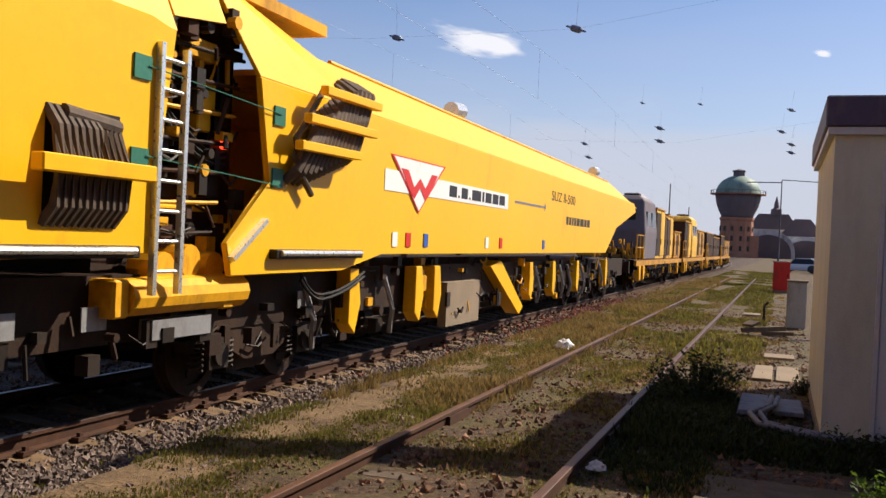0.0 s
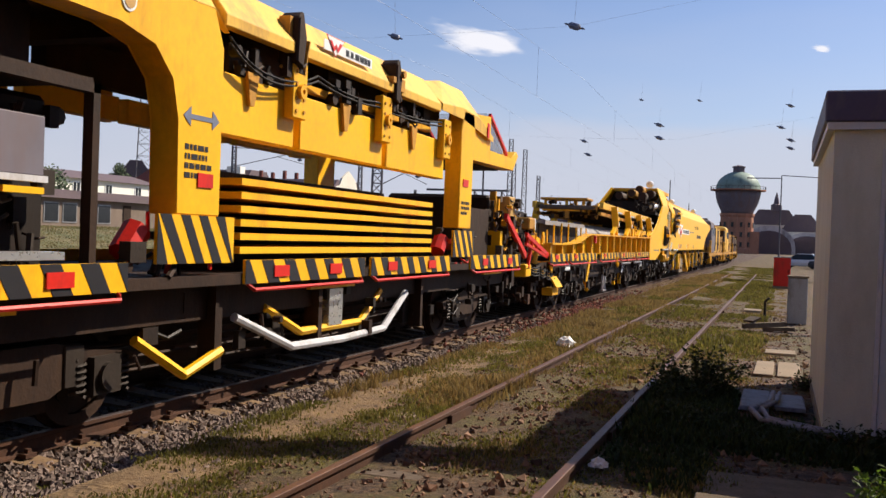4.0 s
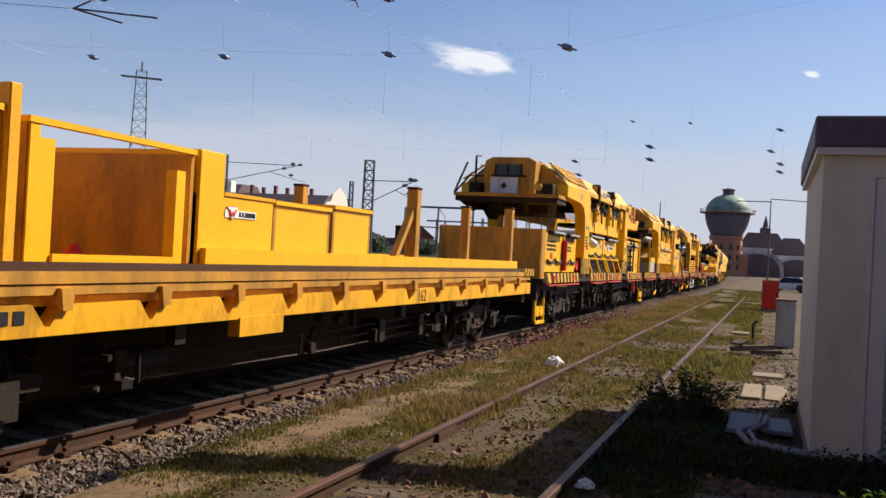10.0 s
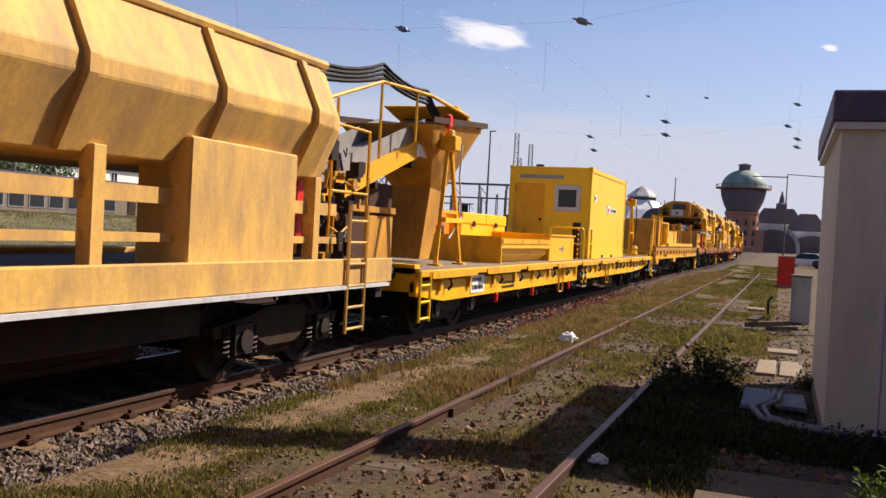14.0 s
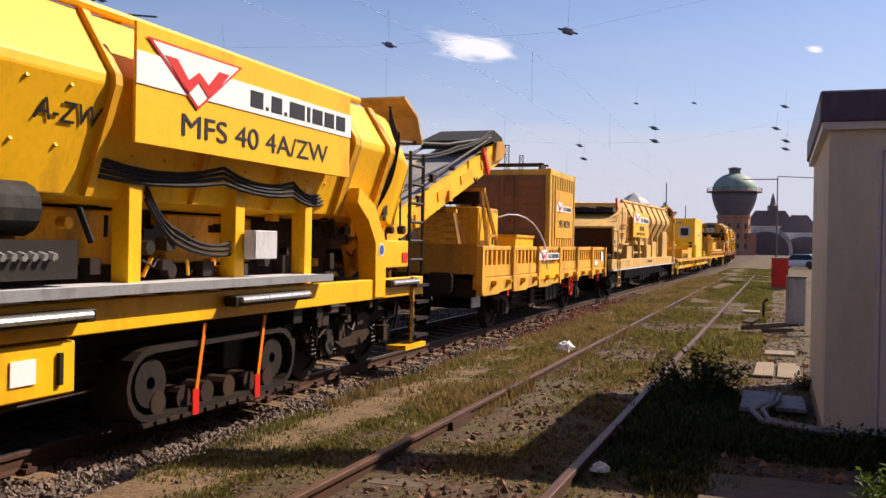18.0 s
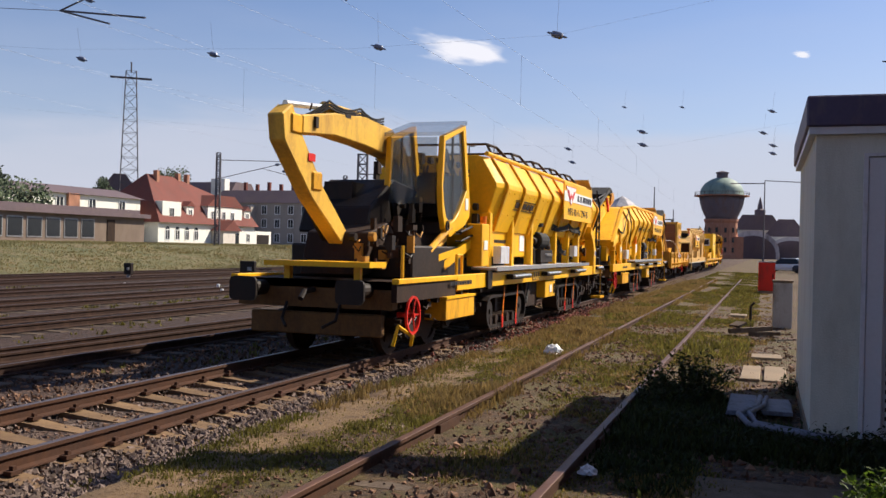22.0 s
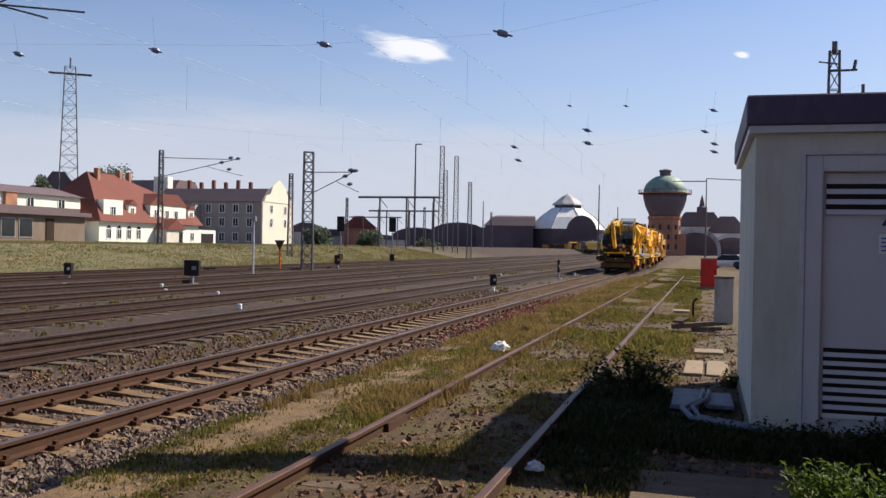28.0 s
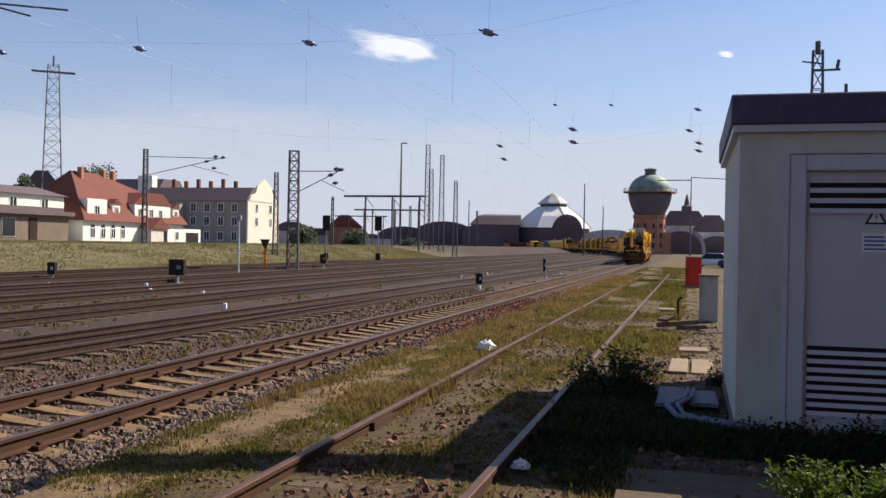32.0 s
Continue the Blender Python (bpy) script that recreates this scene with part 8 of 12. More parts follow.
    for x0, x1 in ((-1.1, -0.01), (0.01, 1.1)):
        door = boxes("end_door", M_OXIDE, c, (x0, x1, -0.03, 0.004, 0.18, 2.28), label="brown ribbed container door", bevel=0.006)
        for z in (0.3, 0.72, 1.14, 1.56, 1.98):
            boxes("door_rib", M_OXIDE, door, (x0 + 0.08, x1 - 0.08, -0.055, -0.03, z, z + 0.2), bevel=0.01)
        bm = bmesh.new()
        rod(bm, (x0 + 0.3, -0.07, 0.2), (x0 + 0.3, -0.07, 2.26), 0.018, 6)
        part("locking_bar", bm, M_OXIDE, door)
    boxes("sign_panel", M_OCHRE, c, (1.225, 1.24, 0.55, 2.5, 0.75, 1.95), label="plain ochre sign panel")
    logo(c, 0.62, 1.42, 0.16, 1.242, 1.75)
    letters("lettering", "MFS 40/ZW", 0.27, c, 0.9, 1.02, 1.246)
    for y in (0.6, 1.1):
        rr = bmesh.new()
        rod(rr, (-1.0, y, 2.6), (0.9, y, 2.6), 0.03, 6)
        part("roof_bar", rr, M_DARK, c)
    for x in (-0.9, 0.8):
        boxes("roof_bar_foot", M_DARK, c, (x - 0.03, x + 0.03, 0.6, 1.1, 2.4, 2.6))
    g = load("generator_set", u0, L, "yellow boxed generator set with dark silencer", "generator", (0, 1.75, 1.2))
    boxes("housing", M_YELD, g, (-0.45, 0.85, 0.2, 1.6, 0.15, 1.3), bevel=0.02)
    boxes("skid", M_DARK, g, (-0.45, 0.85, 0.1, 1.7, 0, 0.15))
    boxes("rear_grille", M_OCHRE, g, (-0.35, 0.72, 0.17, 0.2, 0.3, 1.15))
    for k in range(6):
        boxes("grille_slat", M_YELD, g, (-0.35, 0.72, 0.15, 0.17, 0.34 + k * 0.14, 0.38 + k * 0.14))
    for y in (0.27, 0.95):
        boxes("access_door", M_YEL, g, (0.85, 0.865, y, y + 0.58, 0.3, 1.2), bevel=0.006)
    bm = bmesh.new()
    rod(bm, (-0.5, 0.7, 1.52), (0.75, 0.7, 1.52), 0.16, 14)
    pipe(bm, [(-0.4, 0.7, 1.3), (-0.4, 0.7, 1.52)], 0.07, 8)
    pipe(bm, [(0.6, 0.7, 1.3), (0.6, 0.7, 1.5)], 0.07, 8)
    part("silencer", bm, M_DARK, g)
    boxes("socket", M_BLK, g, (0.866, 0.88, 1.1, 1.18, 0.55, 0.7))
    boxes("socket", M_BLK, g, (0.866, 0.88, 1.28, 1.36, 0.55, 0.7))
    for ty, spread, top in ((2.38, 0.5, 1.62), (0.62, 0.32, 1.12)):
        t = load("trestle", u0, L, "dirty ochre steel A-frame trestle under the conveyor", "trestle", (0, ty, 1.2), group="trestles on the low-sided wagon")
        for x in (-1.12, 1.12):
            for dy in (-spread, spread):
                bm = bmesh.new()
                beam(bm, (x, dy, 0), (x * 0.72, dy * 0.15, top), 0.055, 0.06)
                part("leg", bm, M_YELB, t)
            bm = bmesh.new()
            beam(bm, (x * 0.88, -spread * 0.62, top * 0.45), (x * 0.88, spread * 0.62, top * 0.45), 0.05, 0.05)
            part("brace", bm, M_YELB, t)
        bm = bmesh.new()
        beam(bm, (-0.85, 0, top + 0.04), (0.85, 0, top + 0.04), 0.1, 0.08)
        part("top_bar", bm, M_YELB, t)
    k = load("steel_crate", u0, L, "open-topped yellow steel crate", "crate", (0, 4.6, 1.2))
    for x0, x1, y0, y1 in ((-0.9, 0.9, 0, 0.05), (-0.9, 0.9, 1.55, 1.6), (-0.9, -0.85, 0.05, 1.55), (0.85, 0.9, 0.05, 1.55)):
        boxes("side", M_YEL, k, (x0, x1, y0, y1, 0, 0.72))
    boxes("rim", M_YELD, k, (0.85, 0.93, -0.02, 1.62, 0.72, 0.78), (-0.93, -0.85, -0.02, 1.62, 0.72, 0.78), (-0.85, 0.85, -0.02, 0.05, 0.72, 0.78), (-0.85, 0.85, 1.55, 1.62, 0.72, 0.78))
    boxes("bottom", M_YELD, k, (-0.85, 0.85, 0.05, 1.55, 0, 0.04))
    hz = load("cable", u0, L, "pale grey cable hanging over the wagon side", "cable", (0, 0, 0))
    bm = bmesh.new()
    pipe(bm, [(0.7, 3.9, 2.35), (0.85, 4.15, 2.42), (1.0, 4.4, 2.42), (1.14, 4.62, 2.36), (1.27, 4.82, 2.22), (1.38, 4.97, 2.02), (1.46, 5.06, 1.8), (1.51, 5.1, 1.5), (1.53, 5.1, 1.2)], 0.016, 6)
    part("sheath", bm, M_LIGHT, hz)


low_sided_wagon()


# ---- bunker wagon ----
def bunker_wagon():
    u0, L = 55.6, 20.0
    v = vehicle("bunker_wagon", u0, L, "dusty pale yellow bunker wagon with hooded rear inlet")
    end_gear(v, L)
    bogie(v, 2.6)
    bogie(v, 17.4)
    for s in (-1, 1):
        a, b = sorted((s * 1.28, s * 1.42))
        boxes("side_sill", M_YELP, v, (a, b, 0.25, L - 0.25, 1.0, 1.32), bevel=0.01)
        boxes("sill_foot", M_LIGHT, v, (*sorted((s * 1.3, s * 1.46)), 0.4, L - 0.4, 0.95, 0.995))
        boxes("lower_frame", M_DARK, v, (*sorted((s * 1.0, s * 1.2)), 4.4, 15.6, 0.6, 0.95))
    boxes("deck", M_DARK, v, (-1.28, 1.28, 0.3, L - 0.3, 1.1, 1.25))
    undergear(v, 4.5, 15, 9)
    P = [(0.7, 1.95), (1.10, 2.0), (1.38, 2.6), (1.38, 2.75), (1.12, 3.32), (1.0, 3.32)]
    bm = bmesh.new()
    loft(bm, [hop_ring(3.5, 0.9, 0, P), hop_ring(4.2, 1, 0.05, P), hop_ring(17.9, 1, 0.29, P), hop_ring(18.3, 0.9, 0.28, P)])
    part("hopper", bm, M_YELP, v, "dusty pale yellow hopper body", bevel=0.012)
    for k in range(8):
        y = 4.4 + k * 1.86
        rib(v, y, M_YELP, [(x, z + 0.05 + 0.25 * (y - 4.2) / 14.4) for x, z in P], 0.1, 0.07)
    for s in (-1, 1):
        bm = bmesh.new()
        rod(bm, (s * 1.1, 4.0, 3.42), (s * 1.1, 18.1, 3.67), 0.06, 8)
        part("top_rail", bm, M_YELP, v)
    sb = boxes("sign_board", M_YEL, v, (1.52, 1.55, 4.0, 8.2, 2.12, 3.06), label="yellow sign board with logo and type lettering", bevel=0.006)
    logo(sb, 4.05, 2.66, 0.24, 1.552, 4.05)
    letters("lettering", "BSW 2000", 0.27, sb, 5.6, 2.36, 1.556)
    letters("lettering", "BUNKER · SCHÜTTGUT · WAGEN", 0.15, sb, 4.8, 2.2, 1.556)
    # posts, lockers and struts under the hopper
    for k in range(8):
        y = 4.6 + k * 1.9
        boxes("post", M_YELP, v, (1.05, 1.2, y - 0.08, y + 0.08, 1.25, 2.3), bevel=0.008)
    boxes("rail_beam", M_YELP, v, (1.0, 1.1, 3.8, 18.6, 1.85, 2.0))
    boxes("rail_beam", M_YELP, v, (1.0, 1.12, 3.8, 18.6, 1.5, 1.58))
    for y0, y1, z1 in ((4.2, 5.4, 1.8), (9.6, 11.0, 1.85), (11.4, 12.9, 2.0), (15.2, 17.2, 2.5)):
        boxes("locker", M_YELP, v, (0.7, 1.3, y0, y1, 1.25, z1), bevel=0.02)
    bm = bmesh.new()
    rod(bm, (1.2, 2.4, 2.15), (1.2, 3.6, 2.15), 0.14, 12)
    part("silencer", bm, M_DARK, v)
    # rear hood: a wide sheet-metal chute
    hd = thing_part("rear_hood", v)
    bm = bmesh.new()
    loft(bm, [[(-1.4, 0.65, 2.36), (1.4, 0.65, 2.36), (1.4, 0.65, 2.42), (-1.4, 0.65, 2.42)], [(-1.32, 2.8, 2.95), (1.32, 2.8, 2.95), (1.32, 2.8, 3.01), (-1.32, 2.8, 3.01)], [(-1.2, 3.7, 3.05), (1.2, 3.7, 3.05), (1.2, 3.7, 3.11), (-1.2, 3.7, 3.11)]])
    part("hood_sheet", bm, M_YELP, hd, "pale dented sheet-metal hood")
    for s in (-1, 1):
        bm = bmesh.new()
        extrude(bm, [(0.65, 2.4), (0.9, 1.6), (2.4, 1.55), (3.4, 2.0), (3.6, 3.0), (2.8, 2.96)], *sorted((s * 1.32, s * 1.37)), "x")
        part("hood_cheek", bm, M_YELP, hd)
    bm = bmesh.new()
    extrude(bm, [(0.85, 2.35), (1.3, 1.5), (3.0, 1.5), (3.0, 2.35)], -1.3, 1.3, "x")
    part("hood_inside", bm, M_RUST, hd, "dusty brown lining of the hood")
    q = random.Random(5)
    for k in range(8):
        bm = bmesh.new()
        x0, x1 = -1.15 + k * 0.28, -0.80 + k * 0.28
        w = [q.uniform(-0.04, 0.05) for _ in range(5)]
        loft(bm, [[(x0, y, 2.93 + 0.02 * k % 0.05), (x1, y, 2.93), (x1 - 0.03, y, 3.08 + d), (x0 + 0.04, y, 3.10 + d * 0.5)] for y, d in zip((1.95, 2.2, 2.5, 2.75, 2.95), w)])
        part("rubber_strip", bm, M_RUBBER, hd, "folded black rubber strip" if k == 0 else "")
    for x in (-1.2, 1.15):
        bm = bmesh.new()
        beam(bm, (x, 2.7, 3.0), (x, 2.55, 3.45), 0.06, 0.12)
        part("red_lug", bm, M_RED, hd)
    rail_fence(v, [(1.38, 0.7), (1.38, 1.6)], 1.3, 1.0, M_YELP)
    rail_fence(v, [(1.45, 2.0), (1.45, 3.3)], 1.9, 1.2, M_YELP)
    boxes("small_platform", M_YELP, v, (1.1, 1.48, 1.9, 3.4, 1.82, 1.88))
    for z in (2.2, 2.5):
        boxes("step", M_YELP, v, (1.3, 1.5, 2.2, 2.9, z, z + 0.03))
    round_mark(v, 1.0, 1.9, 1.375, 0.13, M_INK)
    plate(v, 1.0, 2.12, 0.2, 0.2, 1.375, M_YEL)
    plate(v, 1.3, 2.62, 0.16, 0.12, 1.35, M_RED)
    bm = bmesh.new()
    for y in (1.3, 1.75):
        rod(bm, (1.45, y, 0.4), (1.45, y, 1.35), 0.025, 6)
    for k in range(4):
        rod(bm, (1.45, 1.3, 0.45 + 0.27 * k), (1.45, 1.75, 0.45 + 0.27 * k), 0.025, 6)
    part("ladder", bm, M_YELP, v)
    bm = bmesh.new()
    for y in (18.3, 18.8):
        rod(bm, (1.45, y, 0.4), (1.45, y, 2.0), 0.025, 6)
    for k in range(6):
        rod(bm, (1.45, 18.3, 0.45 + 0.27 * k), (1.45, 18.8, 0.45 + 0.27 * k), 0.02, 6)
    part("ladder", bm, M_YELP, v)
    bars(v, 9.0, 1.14, 1.425, 1, 1.6, 0.07)
    # front conveyor with cable rack and the discharge funnel above the next wagon
    conveyor(v, (17.4, 1.5), (24.7, 3.72), 1.0, M_YELD)
    plate(v, 22.6, 2.98, 0.7, 0.2, 0.545, M_WHITE)
    rail_fence(v, [(1.1, 18.4), (1.1, 19.5)], 1.32, 1.7, M_YELD)
    clutter(v, 18.3, 19.6, 1.3, 2.8, 0.6, 1.1, 60, 88, (M_DARK, M_YELB, M_BLK))
    bm = bmesh.new()
    for y, z, h in ((18.2, 1.35, 1.85), (19.2, 1.35, 2.1), (20.6, 2.75, 1.15), (22.0, 3.15, 0.85)):
        rod(bm, (0.75, y, z), (0.75, y, z + h), 0.025, 6)
    pipe(bm, [(0.75, 18.2, 3.2), (0.75, 20.6, 3.9), (0.75, 22.6, 4.0), (0.75, 24.6, 3.9)], 0.03, 6)
    part("cable_rack", bm, M_YELD, v)
    hoses(v, [(0.75, 18.4, 3.6), (0.75, 20.6, 3.95), (0.72, 22.5, 3.85), (0.7, 23.6, 3.45), (0.7, 24.6, 3.6)], 4, 0.07, 0.03)
    bm = bmesh.new()
    loft(bm, [[(-0.7, 23.9, 4.0), (0.75, 23.9, 4.0), (0.75, 23.95, 4.02), (-0.7, 23.95, 4.02)], [(-0.7, 25.4, 3.66), (0.75, 25.4, 3.66), (0.75, 25.45, 3.69), (-0.7, 25.45, 3.69)]])
    part("head_cover", bm, M_YEL, v)
    fn = thing_part("discharge_funnel", v)
    bm = bmesh.new()
    loft(bm, [[(-0.85, 22.4, 3.5), (0.9, 22.4, 3.5), (0.9, 25.0, 3.72), (-0.85, 25.0, 3.72)], [(-0.35, 23.7, 2.5), (0.4, 23.7, 2.5), (0.4, 24.35, 2.45), (-0.35, 24.35, 2.45)], [(-0.3, 23.45, 1.2), (0.35, 23.45, 1.2), (0.35, 23.95, 1.2), (-0.3, 23.95, 1.2)]], caps=False)
    part("funnel_plate", bm, M_YELB, fn, "dirty yellow steel funnel")
    bm = bmesh.new()
    beam(bm, (0.92, 22.3, 3.56), (0.92, 25.2, 3.8), 0.06, 0.1)
    beam(bm, (-0.87, 22.3, 3.56), (-0.87, 25.2, 3.8), 0.06, 0.1)
    beam(bm, (-0.87, 25.1, 3.79), (0.92, 25.1, 3.79), 0.08, 0.1)
    part("funnel_rim", bm, M_RUST, fn, "rusty funnel rim")
    boxes("hinge_lug", M_YELP, fn, (0.85, 0.95, 23.2, 23.36, 3.1, 3.5), bevel=0.02)
    boxes("hinge_pin", M_RED, fn, (0.86, 0.96, 23.0, 23.2, 3.5, 3.75), bevel=0.03)
    bm = bmesh.new()
    pipe(bm, [(0.75, 23.4, 3.6), (0.9, 23.9, 3.3), (0.95, 23.7, 2.7), (0.95, 23.9, 2.0), (0.95, 23.3, 1.6)], 0.018, 6)
    part("white_hose", bm, M_LIGHT, fn)
    boxes("red_cylinder", M_RED, v, (0.8, 0.92, 17.9, 18.05, 1.5, 2.6))


bunker_wagon()


# ---- long flat wagon with office container and loose gear ----
def flat_wagon():
    u0, L = 76.2, 25.8
    v = vehicle("flat_wagon", u0, L, "long bright yellow flat wagon with steel deck edge")
    end_gear(v, L, colour=M_YEL)
    bogie(v, 2.6)
    bogie(v, L - 2.6)
    boxes("deck", M_CONC, v, (-1.38, 1.38, 0.3, L - 0.3, 1.06, 1.14), label="dusty plank deck")
    for s in (-1, 1):
        a, b = sorted((s * 1.36, s * 1.46))
        boxes("deck_edge", M_YELD, v, (a, b, 0.2, L - 0.2, 1.02, 1.12), bevel=0.008)
        bm = bmesh.new()
        x0, x1 = sorted((s * 1.22, s * 1.34))
        extrude(bm, [(0.3, 0.94), (0.3, 0.72), (1.5, 0.6), (L - 4.2, 0.6), (L - 2.2, 0.66), (L - 0.3, 0.86), (L - 0.3, 0.94)], x0, x1, "x")
        part("side_sill", bm, M_YEL, v, bevel=0.01)
        for k in range(17):
            y = 1.2 + k * 1.45
            boxes("stake_pocket", M_YELD, v, (*sorted((s * 1.34, s * 1.40)), y, y + 0.12, 0.78, 1.0))
            if k == 1 and s > 0:
                continue
            bm = bmesh.new()
            pipe(bm, [(s * 1.40, y + 0.4, 0.98), (s * 1.44, y + 0.42, 0.86), (s * 1.40, y + 0.36, 0.78)], 0.025, 5)
            part("lashing_hook", bm, M_DARK, v)
        for k in range(9):
            y = 0.6 + k * 2.8
            boxes("side_flap", M_YELD, v, (*sorted((s * 1.462, s * 1.49)), y, y + 2.2, 0.99, 1.09))
    undergear(v, 5, L - 5, 12)
    clutter(v, 0.8, L - 0.8, 0.4, 0.62, 0.9, 1.25, 60, 321, (M_DARK, M_BLK, M_DARK))
    for y in (4.3, 7.0, 10.6):
        boxes("tie_ring", M_RED, v, (1.36, 1.42, y - 0.05, y + 0.05, 0.42, 0.62), bevel=0.02)
    pl = plate(v, 2.86, 0.66, 0.78, 0.32, 1.342)
    bars(pl, 2.9, 0.86, 1.357, 1, 0.6, 0.07)
    bars(pl, 2.92, 0.72, 1.357, 1, 0.68, 0.08)
    bars(v, 4.8, 0.75, 1.342, 2, 1.2, 0.05)
    plate(v, 22.0, 0.66, 0.35, 0.22, 1.345)
    for y in (9.2, 15.4):
        bm = bmesh.new()
        pipe(bm, [(1.46, y, 1.0), (1.46, y, 0.42), (1.46, y + 0.42, 0.42), (1.46, y + 0.42, 1.0)], 0.022, 6)
        rod(bm, (1.46, y, 0.68), (1.46, y + 0.42, 0.68), 0.02, 6)
        part("step_iron", bm, M_YELD, v)
    for yy in (0.15, L - 0.55):
        bm = bmesh.new()
        for y in (yy, yy + 0.42):
            rod(bm, (1.46, y, 0.35), (1.46, y, 1.1), 0.025, 6)
        for k in range(3):
            rod(bm, (1.46, yy, 0.4 + 0.25 * k), (1.46, yy + 0.42, 0.4 + 0.25 * k), 0.022, 6)
        part("end_steps", bm, M_LEMON, v)
    post = bmesh.new()
    rod(post, (1.4, L - 0.3, 1.1), (1.4, L - 0.3, 2.0), 0.03, 6)
    part("marker_post", post, M_LEMON, v)
    # boarding steps between two hazard-dashed stiles, and a dark panel for the shaded gap
    boxes("frame_gap", M_DARK, v, (1.341, 1.36, 11.85, 12.45, 0.58, 1.0))
    for y in (11.95, 12.4):
        st = boxes("step_stile", M_LEMON, v, (1.43, 1.47, y - 0.025, y + 0.025, 0.42, 1.02))
        for k in range(4):
            boxes("black_dash", M_INK, st, (1.425, 1.475, y - 0.028, y + 0.028, 0.46 + 0.15 * k, 0.53 + 0.15 * k))
    for z in (0.42, 0.74):
        boxes("step_tread", M_GREY, v, (1.28, 1.47, 11.975, 12.375, z, z + 0.03))
    for y in (12.05,):
        sp = boxes("guard_post", M_LEMON, v, (1.25, 1.28, y - 0.015, y + 0.015, 1.14, 2.0))
        for k in range(6):
            boxes("black_dash", M_INK, sp, (1.247, 1.283, y - 0.018, y + 0.018, 1.2 + 0.13 * k, 1.26 + 0.13 * k))
    boxes("gate_column", M_DARK, v, (0.9, 1.12, 12.95, 13.1, 1.14, 2.15))
    # office container
    c = container(u0, L, (0, 13.75, 1.12), 6.06, 2.62, "bright yellow office container with door and window", M_LEMON, False)
    wf = boxes("window_frame", M_LIGHT, c, (0.16, 0.92, -0.05, -0.005, 1.34, 2.1), bevel=0.01)
    boxes("pane", M_PANE, wf, (0.28, 0.8, -0.06, -0.045, 1.47, 1.97))
    dr = boxes("door", M_YELD, c, (-1.05, -0.15, -0.03, -0.002, 0.18, 2.12), bevel=0.008)
    boxes("door_handle", M_BLK, dr, (-0.27, -0.2, -0.07, -0.03, 1.05, 1.12))
    boxes("vent", M_GREY, c, (-0.9, 0.4, -0.03, -0.002, 2.28, 2.38))
    plate(c, 0.55, 1.68, 0.3, 0.2, 1.206)
    bars(c, 0.59, 1.74, 1.219, 1, 0.2, 0.09)
    logo(c, 2.5, 1.45, 0.15, 1.206, 1.8)
    plate(c, 0.45, 0.72, 0.14, 0.1, 1.206)
    bm = bmesh.new()
    rod(bm, (-0.4, 0.3, 2.62), (-0.4, 0.3, 2.7), 0.12, 10)
    part("roof_vent", bm, M_BLK, c)
    for p, q in (((0.35, 0.1), (1.3, 0.1)), ((1.3, 0.62), (1.3, 1.15))):
        f = load("railing", u0, L, "yellow tubular railing before the container door", "railing", (0, 12.55, 1.12), group="railings on the flat wagon")
        bm = bmesh.new()
        pipe(bm, [(*p, 0), (*p, 0.82), (p[0] + (q[0] - p[0]) * 0.06, p[1] + (q[1] - p[1]) * 0.06, 0.87), (q[0] - (q[0] - p[0]) * 0.06, q[1] - (q[1] - p[1]) * 0.06, 0.87), (*q, 0.82), (*q, 0)], 0.03, 8)
        rod(bm, (*p, 0.45), (*q, 0.45), 0.024, 6)
        part("tube_frame", bm, M_LEMON, f)
    # locker boxes and trough
    b = load("trough", u0, L, "yellow ribbed steel trough lying on the wagon", "trough", (0, 5.1, 1.12))
    bm = bmesh.new()
    loft(bm, [[(-0.9, y, 0), (0.95, y, 0), (1.12, y, 0.18), (1.12, y, 0.3), (1.22, y, 0.32), (1.22, y, 0.42), (-1.1, y, 0.42)] for y in (0.0, 4.0)])
    part("trough_body", bm, M_YEL, b)
    boxes("edge_rail", M_YELD, b, (1.1, 1.24, 0, 4.0, 0.42, 0.52))
    boxes("rear_plate", M_YELD, b, (-1.1, 1.22, -0.05, 0, 0.02, 0.55), label="dirty yellow end plate")
    b = load("locker", u0, L, "low yellow steel locker with a blue arrow", "locker", (0, 9.15, 1.12))
    boxes("body", M_YEL, b, (-1.0, 1.2, 0, 2.7, 0, 0.62), bevel=0.015)
    boxes("lid", M_YEL, b, (-1.03, 1.23, -0.03, 2.73, 0.62, 0.66))
    arrow(b, 1.0, 1.5, 0.3, 1.202)
    b = load("tool_chest", u0, L, "tall yellow tool chest with two lids", "chest", (0, 6.6, 1.12))
    boxes("body", M_YEL, b, (-1.15, -0.25, 0.2, 3.6, 0, 0.8), bevel=0.015)
    for y in (0.2, 1.92):
        boxes("lid", M_YEL, b, (-1.18, -0.22, y, y + 1.7, 0.8, 1.05), bevel=0.02)
        boxes("latch", M_DARK, b, (-0.22, -0.19, y + 0.7, y + 0.85, 0.74, 0.86))
    b = load("orange_machine", u0, L, "small orange machine housing with window", "machine", (0, 5.2, 1.12))
    bm = bmesh.new()
    loft(bm, [[(-1.2, 0, 0), (-0.45, 0, 0), (-0.45, 1.4, 0), (-1.2, 1.4, 0)], [(-1.2, 0, 0.75), (-0.45, 0, 0.75), (-0.45, 1.4, 0.75), (-1.2, 1.4, 0.75)], [(-1.1, 0.12, 0.98), (-0.5, 0.12, 0.98), (-0.5, 1.3, 0.98), (-1.1, 1.3, 0.98)]])
    part("housing", bm, M_ORANGE, b, bevel=0.03)
